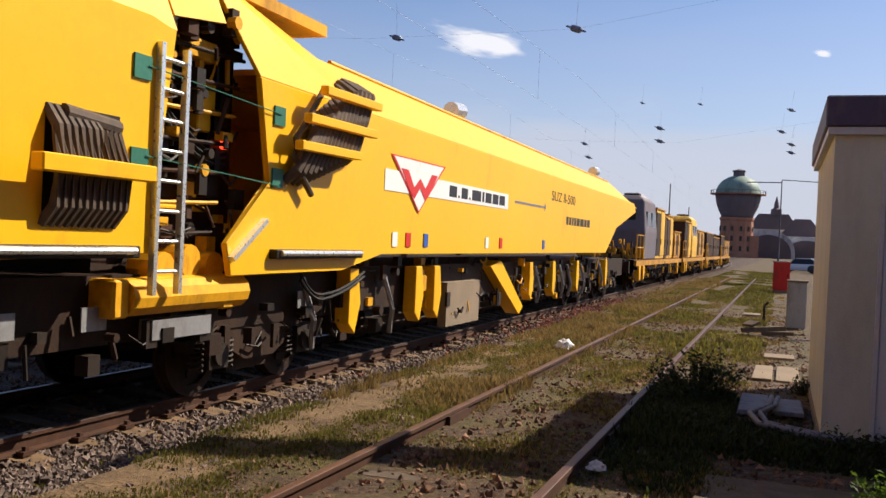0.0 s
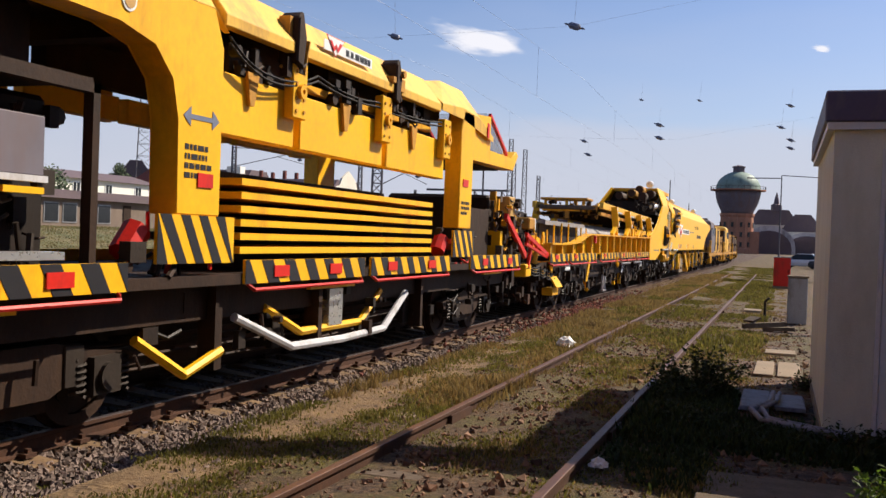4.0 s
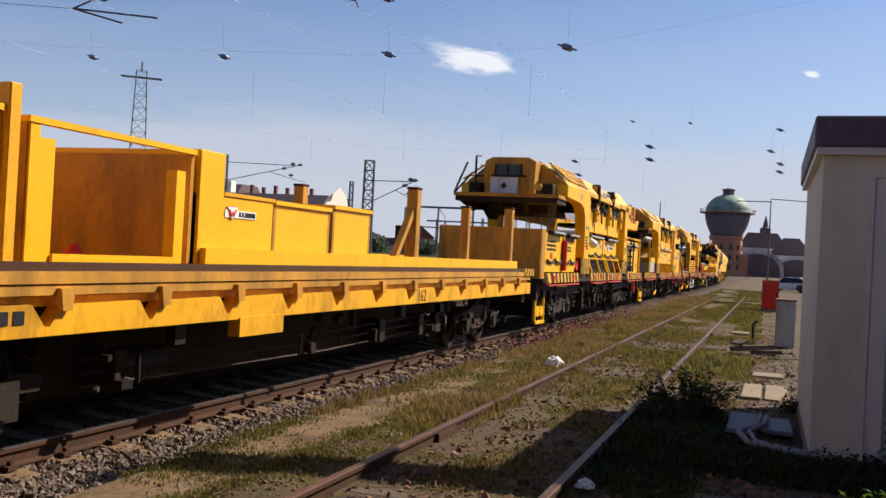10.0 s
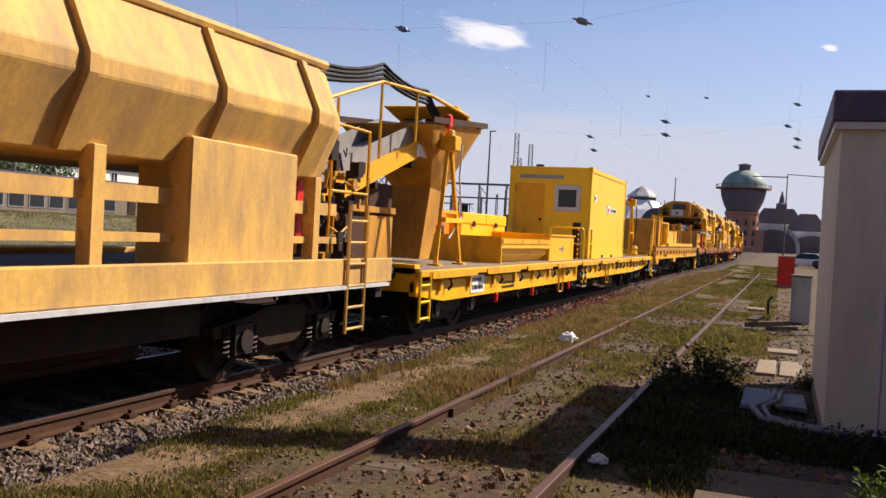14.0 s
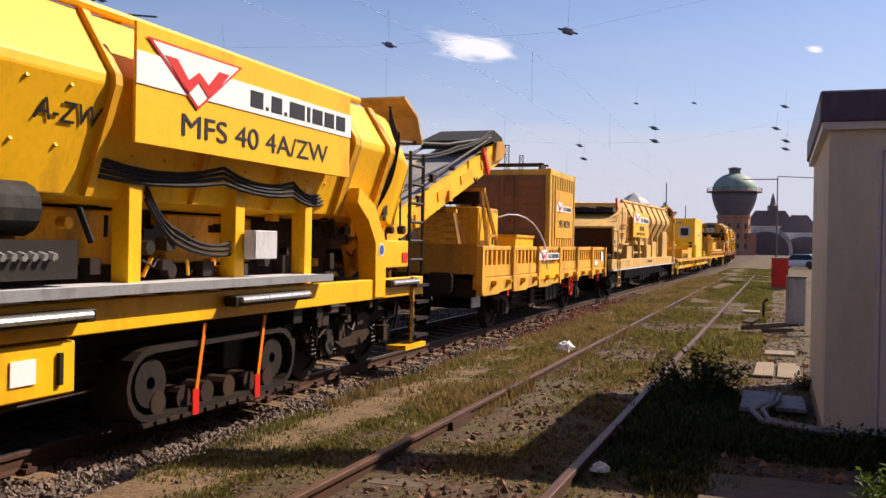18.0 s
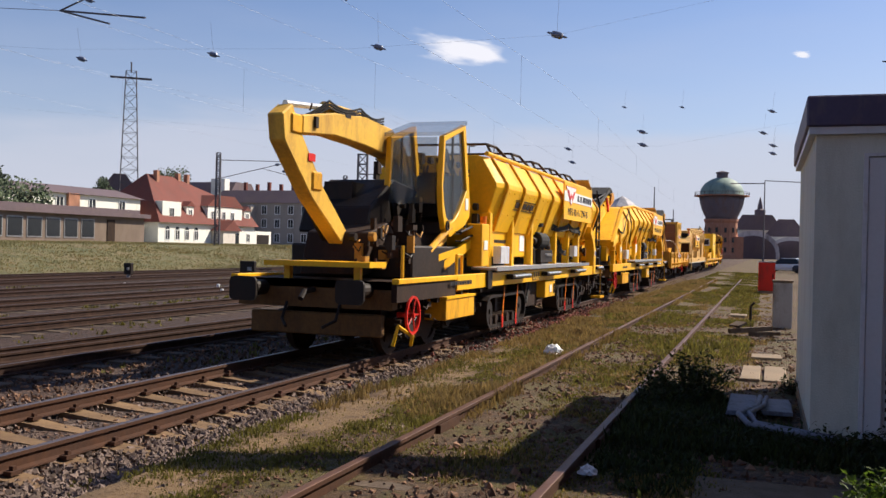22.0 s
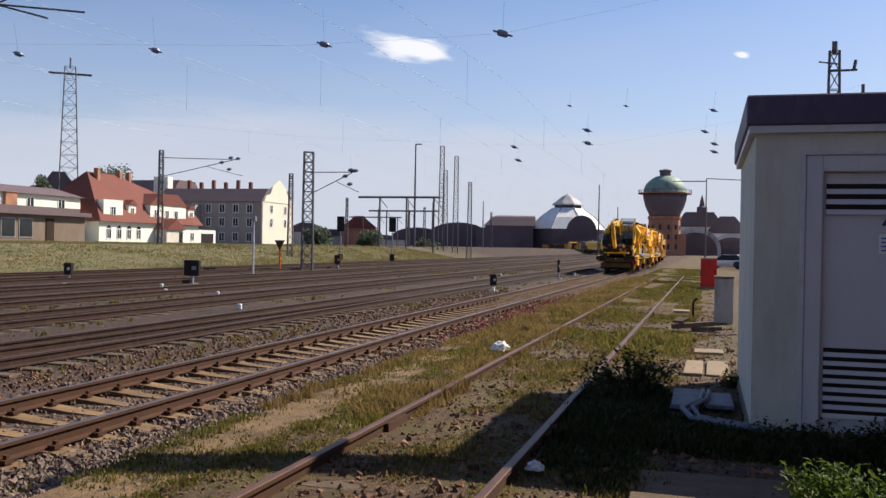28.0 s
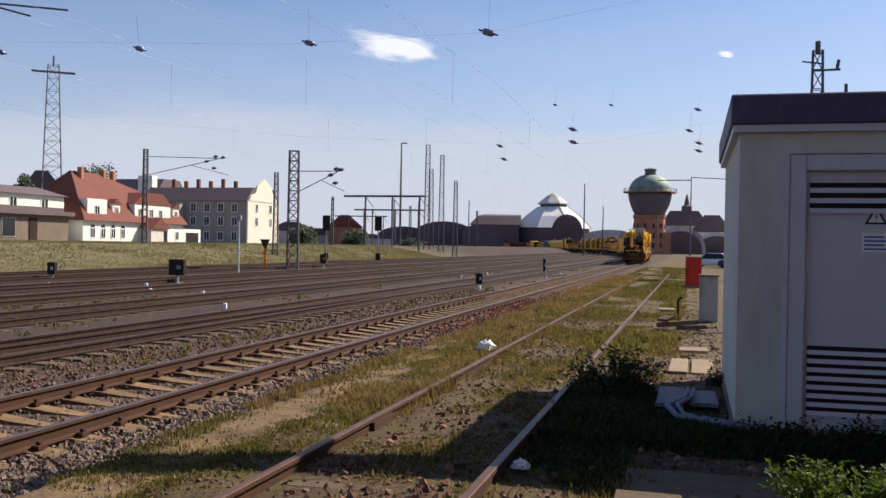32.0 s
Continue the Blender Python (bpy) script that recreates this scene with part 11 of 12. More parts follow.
# ---- conveyor wagon ----
def conveyor_wagon():
    u0, L = 178.8, 18.6
    v = vehicle("conveyor_wagon", u0, L, "yellow conveyor wagon with ribbed trough and upper belt")
    bogie(v, 3.4)
    bogie(v, 6.3)
    bogie(v, 15.9)
    end_gear(v, L, front=False)
    boxes("frame", M_DARK, v, (-1.2, 1.2, 0.35, L, 0.7, 1.22))
    undergear(v, 8, 14.5, 31)
    clutter(v, 0.6, 18.0, 0.45, 1.15, 1.08, 1.36, 110, 311, (M_DARK, M_BLK, M_GEAR))
    for s in (-1, 1):
        a, b = sorted((s * 1.2, s * 1.3))
        bm = bmesh.new()
        extrude(bm, [(0.9, 1.4), (L, 1.4), (L, 1.99), (5.6, 1.94), (4.1, 1.71), (2.9, 1.66), (0.95, 1.66)], a, b, "x")
        part("trough_side", bm, M_YEL, v)
        for k in range(15):
            y = 1.0 + k * 1.24
            z1 = 1.65 if y < 3 else 1.71 if y < 4.8 else 1.94
            boxes("trough_rib", M_YELD, v, (*sorted((s * 1.3, s * 1.46)), y - 0.04, y + 0.04, 1.42, z1))
        bm = bmesh.new()
        rim = [(0.95, 1.67), (2.9, 1.68), (4.1, 1.73), (5.6, 1.96), (L, 2.01)]
        loft(bm, [[(s * 1.3, y, z - 0.02), (s * 1.5, y, z - 0.02), (s * 1.5, y, z + 0.02), (s * 1.3, y, z + 0.02)] for y, z in rim])
        part("trough_rim", bm, M_YELD, v)
        if s > 0:
            for y in (6.5, 7.8, 10.2, 12.6):
                bars(v, y, 1.60, 1.303, 2, 0.5, 0.035)
            tl = boxes("tail_lamp", M_RED, v, (1.5, 1.56, 5.98, 6.14, 1.72, 1.93), label="red tail lamp hung on the trough", bevel=0.01)
            boxes("lens", M_ORANGE, tl, (1.56, 1.566, 6.02, 6.10, 1.84, 1.91))
        if s > 0:
            for a, b in ((0.8, 2.8), (2.95, 6.6), (7.2, 10.6), (10.8, 14.2), (14.4, 18.0)):
                stripes(v, a, b, 1.25, 1.44, 1.5, 1, 0.55, name="sill_board")
                bm = bmesh.new()
                pipe(bm, [(1.44, a + 0.1, 1.24), (1.52, a + 0.15, 1.17), (1.52, b - 0.15, 1.17), (1.44, b - 0.1, 1.24)], 0.022, 6)
                part("red_handrail", bm, M_RED, v)
                plate(v, a + 0.5, 1.31, 0.34, 0.1, 1.506, M_RED)
        else:
            boxes("sill_board", M_YEL, v, (-1.5, -1.46, 0.4, 18, 1.25, 1.44))
    for y in (11.6, 14.5):
        strip_light(v, y, y + 2.0, 1.06, 1.4)
    plate(v, 2.98, 1.0, 0.56, 0.16, 1.37)
    bars(v, 3.02, 1.12, 1.376, 2, 0.48, 0.04, M_INK)
    plate(v, 12.6, 0.72, 0.4, 0.34, 1.25, M_LIGHT)
    plate(v, 13.2, 0.86, 0.3, 0.2, 1.25)
    plate(v, 16.8, 0.75, 0.25, 0.3, 1.25)
    plate(v, 17.3, 0.86, 0.3, 0.16, 1.25)
    # long grey belt trough
    bm = bmesh.new()
    pts = [(0.95 * math.cos(math.pi * i / 10), 1.92 + 0.42 * math.sin(math.pi * i / 10)) for i in range(11)]
    extrude(bm, pts, 6.1, L + 0.3, "y")
    part("belt_cover", bm, M_BELT, v, "smooth grey rounded belt cover", smooth=False)
    boxes("rear_belt", M_RUBBER, v, (-0.9, 0.9, 0.4, 6.2, 1.72, 1.78))
    for s in (-1, 1):
        # Dark panels stand for the shaded inside of the open trough.
        boxes("belt_side", M_DARK, v, (*sorted((s * 0.93, s * 0.99)), 0.6, 6.2, 1.5, 2.16))
        for k in range(4):
            boxes("panel_seam", M_BLK, v, (*sorted((s * 0.99, s * 1.005)), 1.6 + k * 1.05, 1.64 + k * 1.05, 1.6, 2.14))
        bm = bmesh.new()
        quad_box(bm, *sorted((s * 0.96, s * 1.18)), 1.5, 6.15, 2.19, 2.235)
        quad_box(bm, *sorted((s * 1.15, s * 1.18)), 1.5, 6.15, 2.13, 2.19)
        part("edge_rail", bm, M_BELT, v, "flat grey angle rail above the trough")
        for y, z0, z1 in ((1.12, 1.68, 2.0), (1.82, 1.68, 2.13), (2.64, 1.68, 2.19), (3.44, 1.70, 2.19), (4.42, 1.80, 2.13), (5.05, 1.89, 2.13), (5.76, 1.98, 2.13)):
            boxes("belt_post", M_YEL, v, (*sorted((s * 1.30, s * 1.335)), y, y + 0.035, z0 - 0.02, z1))
    # Dark block adds the same shade lower in the trough.
    boxes("belt_inside", M_DARK, v, (-0.95, 0.95, 0.3, 5.4, 1.45, 1.88))
    # upper conveyor on slanting arms
    up = thing_part("upper_conveyor", v)
    for s in (-1, 1):
        bm = bmesh.new()
        beam(bm, (s * 1.1, 9.2, 2.92), (s * 1.1, L + 2.0, 2.78), 0.12, 0.2)
        part("upper_beam", bm, M_YELT, up)
        bm = bmesh.new()
        beam(bm, (s * 1.05, 9.2, 2.66), (s * 1.05, L + 1.0, 2.5), 0.1, 0.1)
        part("lower_beam", bm, M_YELB, up)
        for k in range(4):
            y = 10.4 + k * 2.8
            z = 2.94 - 0.013 * (y - 9.2)
            bm = bmesh.new()
            beam(bm, (s * 1.3, y, z), (s * 1.38, y, 2.25), 0.14, 0.2)
            beam(bm, (s * 1.38, y, 2.27), (s * 1.36, y - 0.65, 2.0), 0.1, 0.14)
            beam(bm, (s * 1.38, y, 2.27), (s * 1.36, y + 0.3, 2.0), 0.1, 0.14)
            arm = part("support_arm", bm, M_YEL, up)
            if s > 0:
                plate(arm, y - 0.06, z - 0.22, 0.12, 0.2, 1.402)
                plate(arm, y - 0.06, 2.3, 0.12, 0.12, 1.482)
            bm = bmesh.new()
            beam(bm, (s * 1.12, y + 0.4, z - 0.05), (s * 1.12, y + 2.2, z - 0.36), 0.06, 0.1)
            part("diagonal", bm, M_YELD, up)
        if s > 0:
            for k in range(4):
                y = 10.9 + k * 2.8
                strip_light(up, y, y + 1.5, 2.80 - 0.013 * (y - 9.2), 1.25)
    bm = bmesh.new()
    beam(bm, (0, 9.3, 2.86), (0, L + 1.8, 2.72), 2.0, 0.05)
    part("upper_belt", bm, M_DARK, up)
    for k in range(9):
        y = 9.8 + k * 1.15
        bm = bmesh.new()
        rod(bm, (-1.0, y, 2.66 - 0.013 * (y - 9.2)), (1.0, y, 2.68 - 0.013 * (y - 9.2)), 0.045, 8)
        part("roller", bm, M_DARK, up)
    boxes("end_hood", M_YELB, up, (-0.95, 0.6, 9.4, 10.4, 3.08, 3.16), bevel=0.02)
    for x in (-0.8, -0.1, 0.45):
        boxes("hood_post", M_YELD, up, (x - 0.04, x + 0.04, 9.5, 9.6, 2.9, 3.1))
    boxes("end_frame", M_YELD, up, (-0.85, 0.5, 9.3, 9.7, 2.72, 2.92))
    bm = bmesh.new()
    rod(bm, (-0.9, 9.25, 2.84), (0.9, 9.25, 2.84), 0.07, 12)
    part("end_drum", bm, M_HOSE, up)
    clutter(up, 9.2, 10.6, 2.55, 3.05, -0.9, 1.0, 60, 333, (M_YELB, M_DARK, M_HOSE))
    bm = bmesh.new()
    rod(bm, (0.9, 11.2, 2.9), (0.9, 11.2, 3.12), 0.06, 8)
    part("lamp", bm, M_BLK, up)
    letters("lettering", "N2", 0.17, v, 16.9, 2.12, 1.312)
    boxes("yellow_block", M_YELD, v, (1.0, 1.3, 15.6, 18.2, 2.02, 2.28), bevel=0.01)
    clutter(v, 14.4, 18.3, 2.0, 2.5, 1.0, 1.36, 60, 334, (M_YELD, M_DARK, M_YEL, M_HOSE))
    for y in (14.6, 15.1):
        boxes("bearing_block", M_YEL, v, (1.0, 1.32, y, y + 0.3, 2.0, 2.3), bevel=0.03)
    # gear at the rear end
    # tilted yellow flap on its bracket, and the shaded plate behind it
    bm = bmesh.new()
    loft(bm, [[(1.30, 1.58, 0.86), (1.30, 2.21, 0.86), (1.34, 2.21, 0.88), (1.34, 1.58, 0.88)], [(1.44, 1.70, 0.61), (1.44, 2.36, 0.61), (1.47, 2.36, 0.62), (1.47, 1.70, 0.62)]])
    fl = part("rear_flap", bm, M_YEL, v, "tilted yellow steel flap", bevel=0.008)
    boxes("hinge_bar", M_YELD, fl, (1.30, 1.34, 1.62, 1.95, 0.88, 0.91))
    boxes("flap_bracket", M_YELD, v, (1.1, 1.36, 1.72, 2.34, 0.42, 0.60), bevel=0.01)
    boxes("end_plate", M_YELD, v, (1.1, 1.16, 0.85, 2.4, 0.86, 1.25))
    bm = bmesh.new()
    for y in (1.36, 1.54):
        quad_box(bm, 1.36, 1.39, y, y + 0.03, 1.0, 1.2)
    quad_box(bm, 1.36, 1.39, 1.36, 1.57, 0.98, 1.06)
    part("step_hook", bm, M_YEL, v)
    # yellow beam with hoses slung under it, reaching back to the coupling
    bm = bmesh.new()
    beam(bm, (1.3, -0.75, 1.13), (1.3, 1.45, 0.92), 0.10, 0.10)
    part("hose_beam", bm, M_YEL, v, bevel=0.01)
    hoses(v, [(1.36, -0.7, 1.06), (1.38, 0.3, 0.96), (1.38, 0.9, 0.92), (1.36, 1.5, 0.84)], 4, 0.07, 0.018, mat=M_RUBBER)
    for y in (0.2, 0.95):
        boxes("hose_clamp", M_BLK, v, (1.33, 1.40, y, y + 0.05, 0.84, 1.07))
    cb = boxes("coupling_box", M_YEL, v, (1.0, 1.4, -1.0, -0.55, 0.95, 1.22), bevel=0.02)
    for y in (-0.92, -0.82, -0.72):
        boxes("bolt", M_BLK, cb, (1.4, 1.41, y, y + 0.03, 1.12, 1.15))
    clutter(v, -0.9, 1.4, 0.35, 0.9, 0.6, 1.2, 40, 335, (M_DARK, M_BLK, M_RUST))
    # yellow ram and stepped guard by the trough's end
    bm = bmesh.new()
    rod(bm, (1.22, 0.44, 1.05), (1.22, 0.50, 1.42), 0.055, 10)
    rod(bm, (1.22, 0.50, 1.42), (1.22, 0.54, 1.72), 0.04, 10)
    for z in (1.07, 1.25, 1.42):
        disc(bm, (1.22, 0.44 + (z - 1.05) * 0.16, z), (0, 0.16, 1), 0, 0.075, 0.05, 12)
    part("lifting_ram", bm, M_YELT, v, smooth=False)
    bm = bmesh.new()
    pipe(bm, [(1.1, 0.74, 2.05), (1.1, 0.74, 1.92), (1.1, 0.92, 1.9), (1.1, 0.92, 1.68)], 0.022, 6)
    part("stepped_guard", bm, M_YEL, v)
    bm = bmesh.new()
    extrude(bm, [(0.75, 1.42), (1.85, 1.42), (1.85, 1.69), (1.45, 1.80), (0.95, 1.86), (0.75, 1.80)], 1.0, 1.06, "x")
    part("chute_cheek", bm, M_YEL, v)
    bm = bmesh.new()
    extrude(bm, [(1.55, 1.68), (1.75, 1.68), (1.70, 1.95), (1.58, 1.95)], 1.08, 1.12, "x")
    part("chute_ear", bm, M_YEL, v)
    lampbox = boxes("lamp_box", M_YELB, v, (0.7, 1.1, 0.32, 0.84, 1.98, 2.26), label="brown lamp box with a white end", bevel=0.03)
    bm = bmesh.new()
    extrude(bm, [(0.84, 1.96), (0.98, 1.98), (0.97, 2.24), (0.84, 2.26)], 0.75, 1.08, "x")
    part("lamp_glass", bm, M_LIGHT, lampbox)
    # dark rubber transfer hood reaching over the coupling to the next wagon
    bm = bmesh.new()
    extrude(bm, [(1.75, 1.75), (1.75, 2.40), (0.4, 2.44), (-1.25, 2.36), (-1.25, 1.7), (0.2, 1.55)], -0.95, 0.66, "x")
    hood = part("transfer_hood", bm, M_BLK, v, "dark dusty transfer hood over the coupling", bevel=0.02)
    for y in (-0.9, -0.3, 0.9, 1.45):
        boxes("hood_rib", M_DARK, hood, (0.66, 0.71, y, y + 0.06, 1.75, 2.36))
    clutter(v, -1.0, 1.0, 1.3, 2.2, 0.7, 1.0, 60, 336, (M_DARK, M_BLK, M_HOSE, M_GEAR))
    # red lattice struts
    bm = bmesh.new()
    beam(bm, (1.42, -1.15, 1.86), (1.42, 0.84, 1.41), 0.06, 0.09)
    beam(bm, (1.42, -1.15, 1.66), (1.42, 0.80, 1.36), 0.05, 0.06)
    for y in (-1.0, -0.65, -0.25, 0.15):
        za, zb = 1.635 - (y + 0.15) * 0.226, 1.51 - (y + 0.15) * 0.154
        beam(bm, (1.42, y, za), (1.42, y + 0.02, zb), 0.05, 0.05)
    beam(bm, (1.38, -0.55, 1.60), (1.38, -0.78, 1.15), 0.06, 0.08)
    part("red_strut", bm, M_RED, v, "red lattice strut")
    bm = bmesh.new()
    pipe(bm, [(1.2, 6.9, 1.25), (1.2, 6.5, 0.6), (1.2, 6.75, 0.35)], 0.07, 6)
    part("yellow_lever", bm, M_YEL, v)
    bm = bmesh.new()
    pipe(bm, [(1.52, 10.0, 1.3), (1.52, 10.0, 1.05), (1.52, 10.15, 0.98), (1.52, 10.2, 1.1)], 0.04, 6)
    part("lifting_hook", bm, M_YEL, v, "yellow crane hook")
    for y in (12.2, 13.4):
        boxes("yellow_tag", M_YEL, v, (1.0, 1.1, y, y + 0.12, 0.3, 0.7))
    for y in (9.2, 9.6):
        boxes("jack_leg", M_LIGHT, v, (1.18, 1.24, y, y + 0.07, 0.25, 0.9), bevel=0.01)
    boxes("jack_foot", M_GREY, v, (1.15, 1.26, 9.15, 9.72, 0.2, 0.25))


conveyor_wagon()


# ---- the big reballasting machine ----
def big_machine():
    u0, L = 197.4, 34.0
    v = vehicle("renewal_machine", u0, L, "huge smooth yellow track renewal machine with rounded housing", "railway machine")
    for y in (3.0, 8.2, 26.0, 30.4):
        bogie(v, y, 1.8)
    boxes("frame", M_DARK, v, (-1.1, 1.1, 0.4, L - 0.8, 0.7, 1.3))
    undergear(v, 11, 24, 41)
    end_gear(v, L, rear=False)
    for s in (-1, 1):
        x0, x1 = sorted((s * 1.40, s * 1.47))
        # rear side plate that sweeps up to the roof
        bm = bmesh.new()
        extrude(bm, [(-0.2, 1.1), (1.75, 1.08), (3.55, 1.46), (5.7, 1.5), (5.7, 1.75), (5.95, 3.45), (5.6, 3.5), (3.75, 3.5), (3.5, 3.35), (2.2, 2.66), (1.1, 2.35), (-0.2, 2.12)], x0, x1, "x")
        part("rear_side_plate", bm, M_CLEAN, v, "curved yellow side plate", bevel=0.012)
        # main housing: flat side, sloping shoulder
        bm = bmesh.new()
        extrude(bm, [(6.95, 1.28), (9.4, 1.3), (10.6, 1.5), (27.6, 1.52), (29.4, 2.35), (33.5, 3.0), (33.0, 3.3), (7.35, 3.3), (7.62, 2.25), (6.85, 1.6)], x0, x1, "x")
        part("main_side", bm, M_CLEAN, v, "long smooth yellow housing side", bevel=0.012)
        bm = bmesh.new()
        loft(bm, [[(s * 1.47, 3.7, 3.5), (s * 1.42, 3.7, 3.5), (s * 1.0, 4.6, 4.32), (s * 1.05, 4.6, 4.34)], [(s * 1.47, 5.95, 3.45), (s * 1.42, 5.95, 3.45), (s * 1.0, 6.0, 4.32), (s * 1.05, 6.0, 4.34)]])
        part("roof_shoulder", bm, M_CLEAN, v)
        bm = bmesh.new()
        loft(bm, [[(s * 1.47, 7.35, 3.3), (s * 1.42, 7.35, 3.3), (s * 0.98, 7.0, 4.28), (s * 1.03, 7.0, 4.3)], [(s * 1.47, 9.6, 3.3), (s * 1.42, 9.6, 3.3), (s * 0.95, 9.4, 3.88), (s * 1.0, 9.4, 3.9)], [(s * 1.47, 31.0, 3.3), (s * 1.42, 31.0, 3.3), (s * 0.95, 30.4, 3.82), (s * 1.0, 30.4, 3.84)], [(s * 1.47, 33.8, 3.15), (s * 1.42, 33.8, 3.15), (s * 1.1, 33.6, 3.4), (s * 1.15, 33.6, 3.42)]])
        part("roof_shoulder", bm, M_CLEAN, v, bevel=0.01)
        bm = bmesh.new()
        loft(bm, [[(s * 1.4, 6.0, 3.6), (s * 1.35, 6.0, 3.6), (s * 1.0, 6.0, 4.32), (s * 1.05, 6.0, 4.34)], [(s * 1.3, 6.95, 3.75), (s * 1.25, 6.95, 3.75), (s * 1.0, 6.95, 4.3), (s * 1.05, 6.95, 4.32)]])
        part("door_flap", bm, M_CLEAN, v)
        bm = bmesh.new()
        rod(bm, (s * 0.97, 9.8, 3.92), (s * 0.97, 30.2, 3.86), 0.035, 6)
        part("roof_rail", bm, M_YELD, v)
    boxes("roof", M_YELD, v, (-1.0, 1.0, 9.6, 30.4, 3.74, 3.82))
    boxes("roof", M_YELD, v, (-1.02, 1.02, 5.1, 9.6, 4.2, 4.34))
    bm = bmesh.new()
    extrude(bm, [(27.6, 1.55), (29.4, 2.38), (33.4, 3.0), (33.2, 3.02), (29.2, 2.45), (27.4, 1.6)], -1.4, 1.4, "x")
    part("front_plate", bm, M_YELD, v)
    # Dark block and bulkhead stand for the shaded inside of the doorway.
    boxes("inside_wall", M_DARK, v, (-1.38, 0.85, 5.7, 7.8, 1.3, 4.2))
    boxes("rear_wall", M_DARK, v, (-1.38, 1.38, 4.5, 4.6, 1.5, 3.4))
    # gear in the doorway
    bm = bmesh.new()
    for y, z in ((6.2, 1.35), (6.6, 1.42), (7.0, 1.35)):
        rod(bm, (0.95, y, z), (1.25, y, z), 0.16, 12)
    part("hose_coupling", bm, M_YELD, v)
    for k, (y, z, w, h) in enumerate(((6.2, 2.9, 0.3, 0.25), (6.6, 2.2, 0.5, 0.35), (6.9, 2.7, 0.3, 0.5), (6.1, 2.0, 0.25, 0.6), (6.7, 3.4, 0.5, 0.2), (6.3, 3.1, 0.9, 0.06), (6.2, 1.9, 0.9, 0.05), (7.1, 2.05, 0.2, 0.9))):
        boxes("valve_block", (M_YELD, M_DARK, M_YEL, M_BLK)[k % 4], v, (0.9, 1.05, y, y + w, z, z + h), bevel=0.015)
    hoses(v, [(1.0, 6.0, 3.4), (1.05, 6.6, 3.1), (1.0, 7.3, 3.0)], 3, 0.08, 0.02)
    hoses(v, [(1.05, 6.1, 3.0), (1.1, 6.7, 2.5), (1.05, 7.4, 2.4)], 3, 0.07, 0.025)
    clutter(v, 5.9, 7.5, 1.5, 3.9, 0.9, 1.25, 110, 301, (M_DARK, M_RUST, M_GEAR, M_YELD, M_BLK))
    clutter(v, 0.5, 9.6, 0.5, 1.05, 1.1, 1.36, 60, 302, (M_DARK, M_BLK, M_GEAR))
    clutter(v, 9.8, 31.0, 0.45, 1.4, 1.0, 1.3, 190, 303, (M_DARK, M_BLK, M_GEAR, M_YELD))
    clutter(v, 1.9, 4.5, 3.2, 3.7, 0.4, 1.3, 50, 304, (M_DARK, M_BLK, M_DARK))
    for k in range(7):
        bm = bmesh.new()
        z = 1.65 + 0.3 * k
        rod(bm, (1.12, 5.95, z), (1.12, 7.1 + 0.08 * k, z + 0.05), 0.022, 6)
        part("doorway_pipe", bm, (M_DARK, M_YELD, M_RUST)[k % 3], v)
    bm = bmesh.new()
    disc(bm, (1.1, 7.3, 2.6), (1, 0, 0), 0, 0.05, 0.05, 10)
    part("tail_lamp", bm, M_LAMPRED, v, "lit red lamp")
    ld = thing_part("ladder", v)
    for y in (5.7, 6.06):
        bm = bmesh.new()
        beam(bm, (1.5, y, 1.15), (1.5, y, 3.3), 0.06, 0.05, (0, 1, 0))
        part("stile", bm, M_ALU, ld, "aluminium stile")
    for k in range(8):
        bm = bmesh.new()
        rod(bm, (1.5, 5.7, 1.35 + 0.26 * k), (1.5, 6.06, 1.35 + 0.26 * k), 0.018, 6)
        part("rung", bm, M_ALU, ld)
    for y, z in ((5.5, 3.05), (5.5, 2.28), (7.75, 2.95), (7.75, 2.3)):
        boxes("hinge", M_GREEN, v, (1.472, 1.49, y - 0.12, y + 0.1, z - 0.1, z + 0.1))
    for z in (3.05, 2.3):
        bm = bmesh.new()
        rod(bm, (1.5, 5.55, z + 0.02), (1.5, 7.75, z - 0.08), 0.006, 5)
        part("safety_rope", bm, M_GREEN, v)
    # hose reels over a black plate that stands for recess shade, and slatted vent
    rc = thing_part("hose_stowage", v)
    boxes("reel_recess", M_BLK, rc, (1.471, 1.478, 4.44, 5.24, 1.72, 2.60), label="black plate standing for recess shade behind the wound hoses")
    for k in range(11):
        y = 4.47 + k * 0.075
        lean = 0.16 * max(0, k - 5) / 5
        bm = bmesh.new()
        pipe(bm, [(1.45, y - lean, 2.58 - 0.03 * k * (k > 6)), (1.56, y - lean * 0.6, 2.44), (1.60, y, 2.12), (1.56, y, 1.86), (1.46, y - 0.02, 1.72)], 0.042, 6)
        part("wound_hose", bm, M_HOSE, rc)
    bm = bmesh.new()
    rod(bm, (1.48, 4.6, 2.55), (1.48, 5.2, 2.50), 0.07, 10)
    part("reel_roller", bm, M_HOSE, rc)
    boxes("recess_bar", M_CLEAN, rc, (1.62, 1.74, 4.16, 5.40, 2.09, 2.22), bevel=0.01)
    vent = thing_part("hose_rack", v)
    for k in range(13):
        f = k / 12
        y = 7.92 + 1.42 * f
        top, bot = 3.02 + 0.6 * min(1.0, f * 1.4), 2.28 + 0.42 * max(0.0, f - 0.2)
        bm = bmesh.new()
        pipe(bm, [(1.46 - 0.28 * (top - 3.02), y + 0.55, top), (1.60, y + 0.40, top - 0.16), (1.62, y + 0.2, (top + bot) / 2), (1.58, y + 0.04, bot + 0.12), (1.46, y, bot)], 0.062, 6)
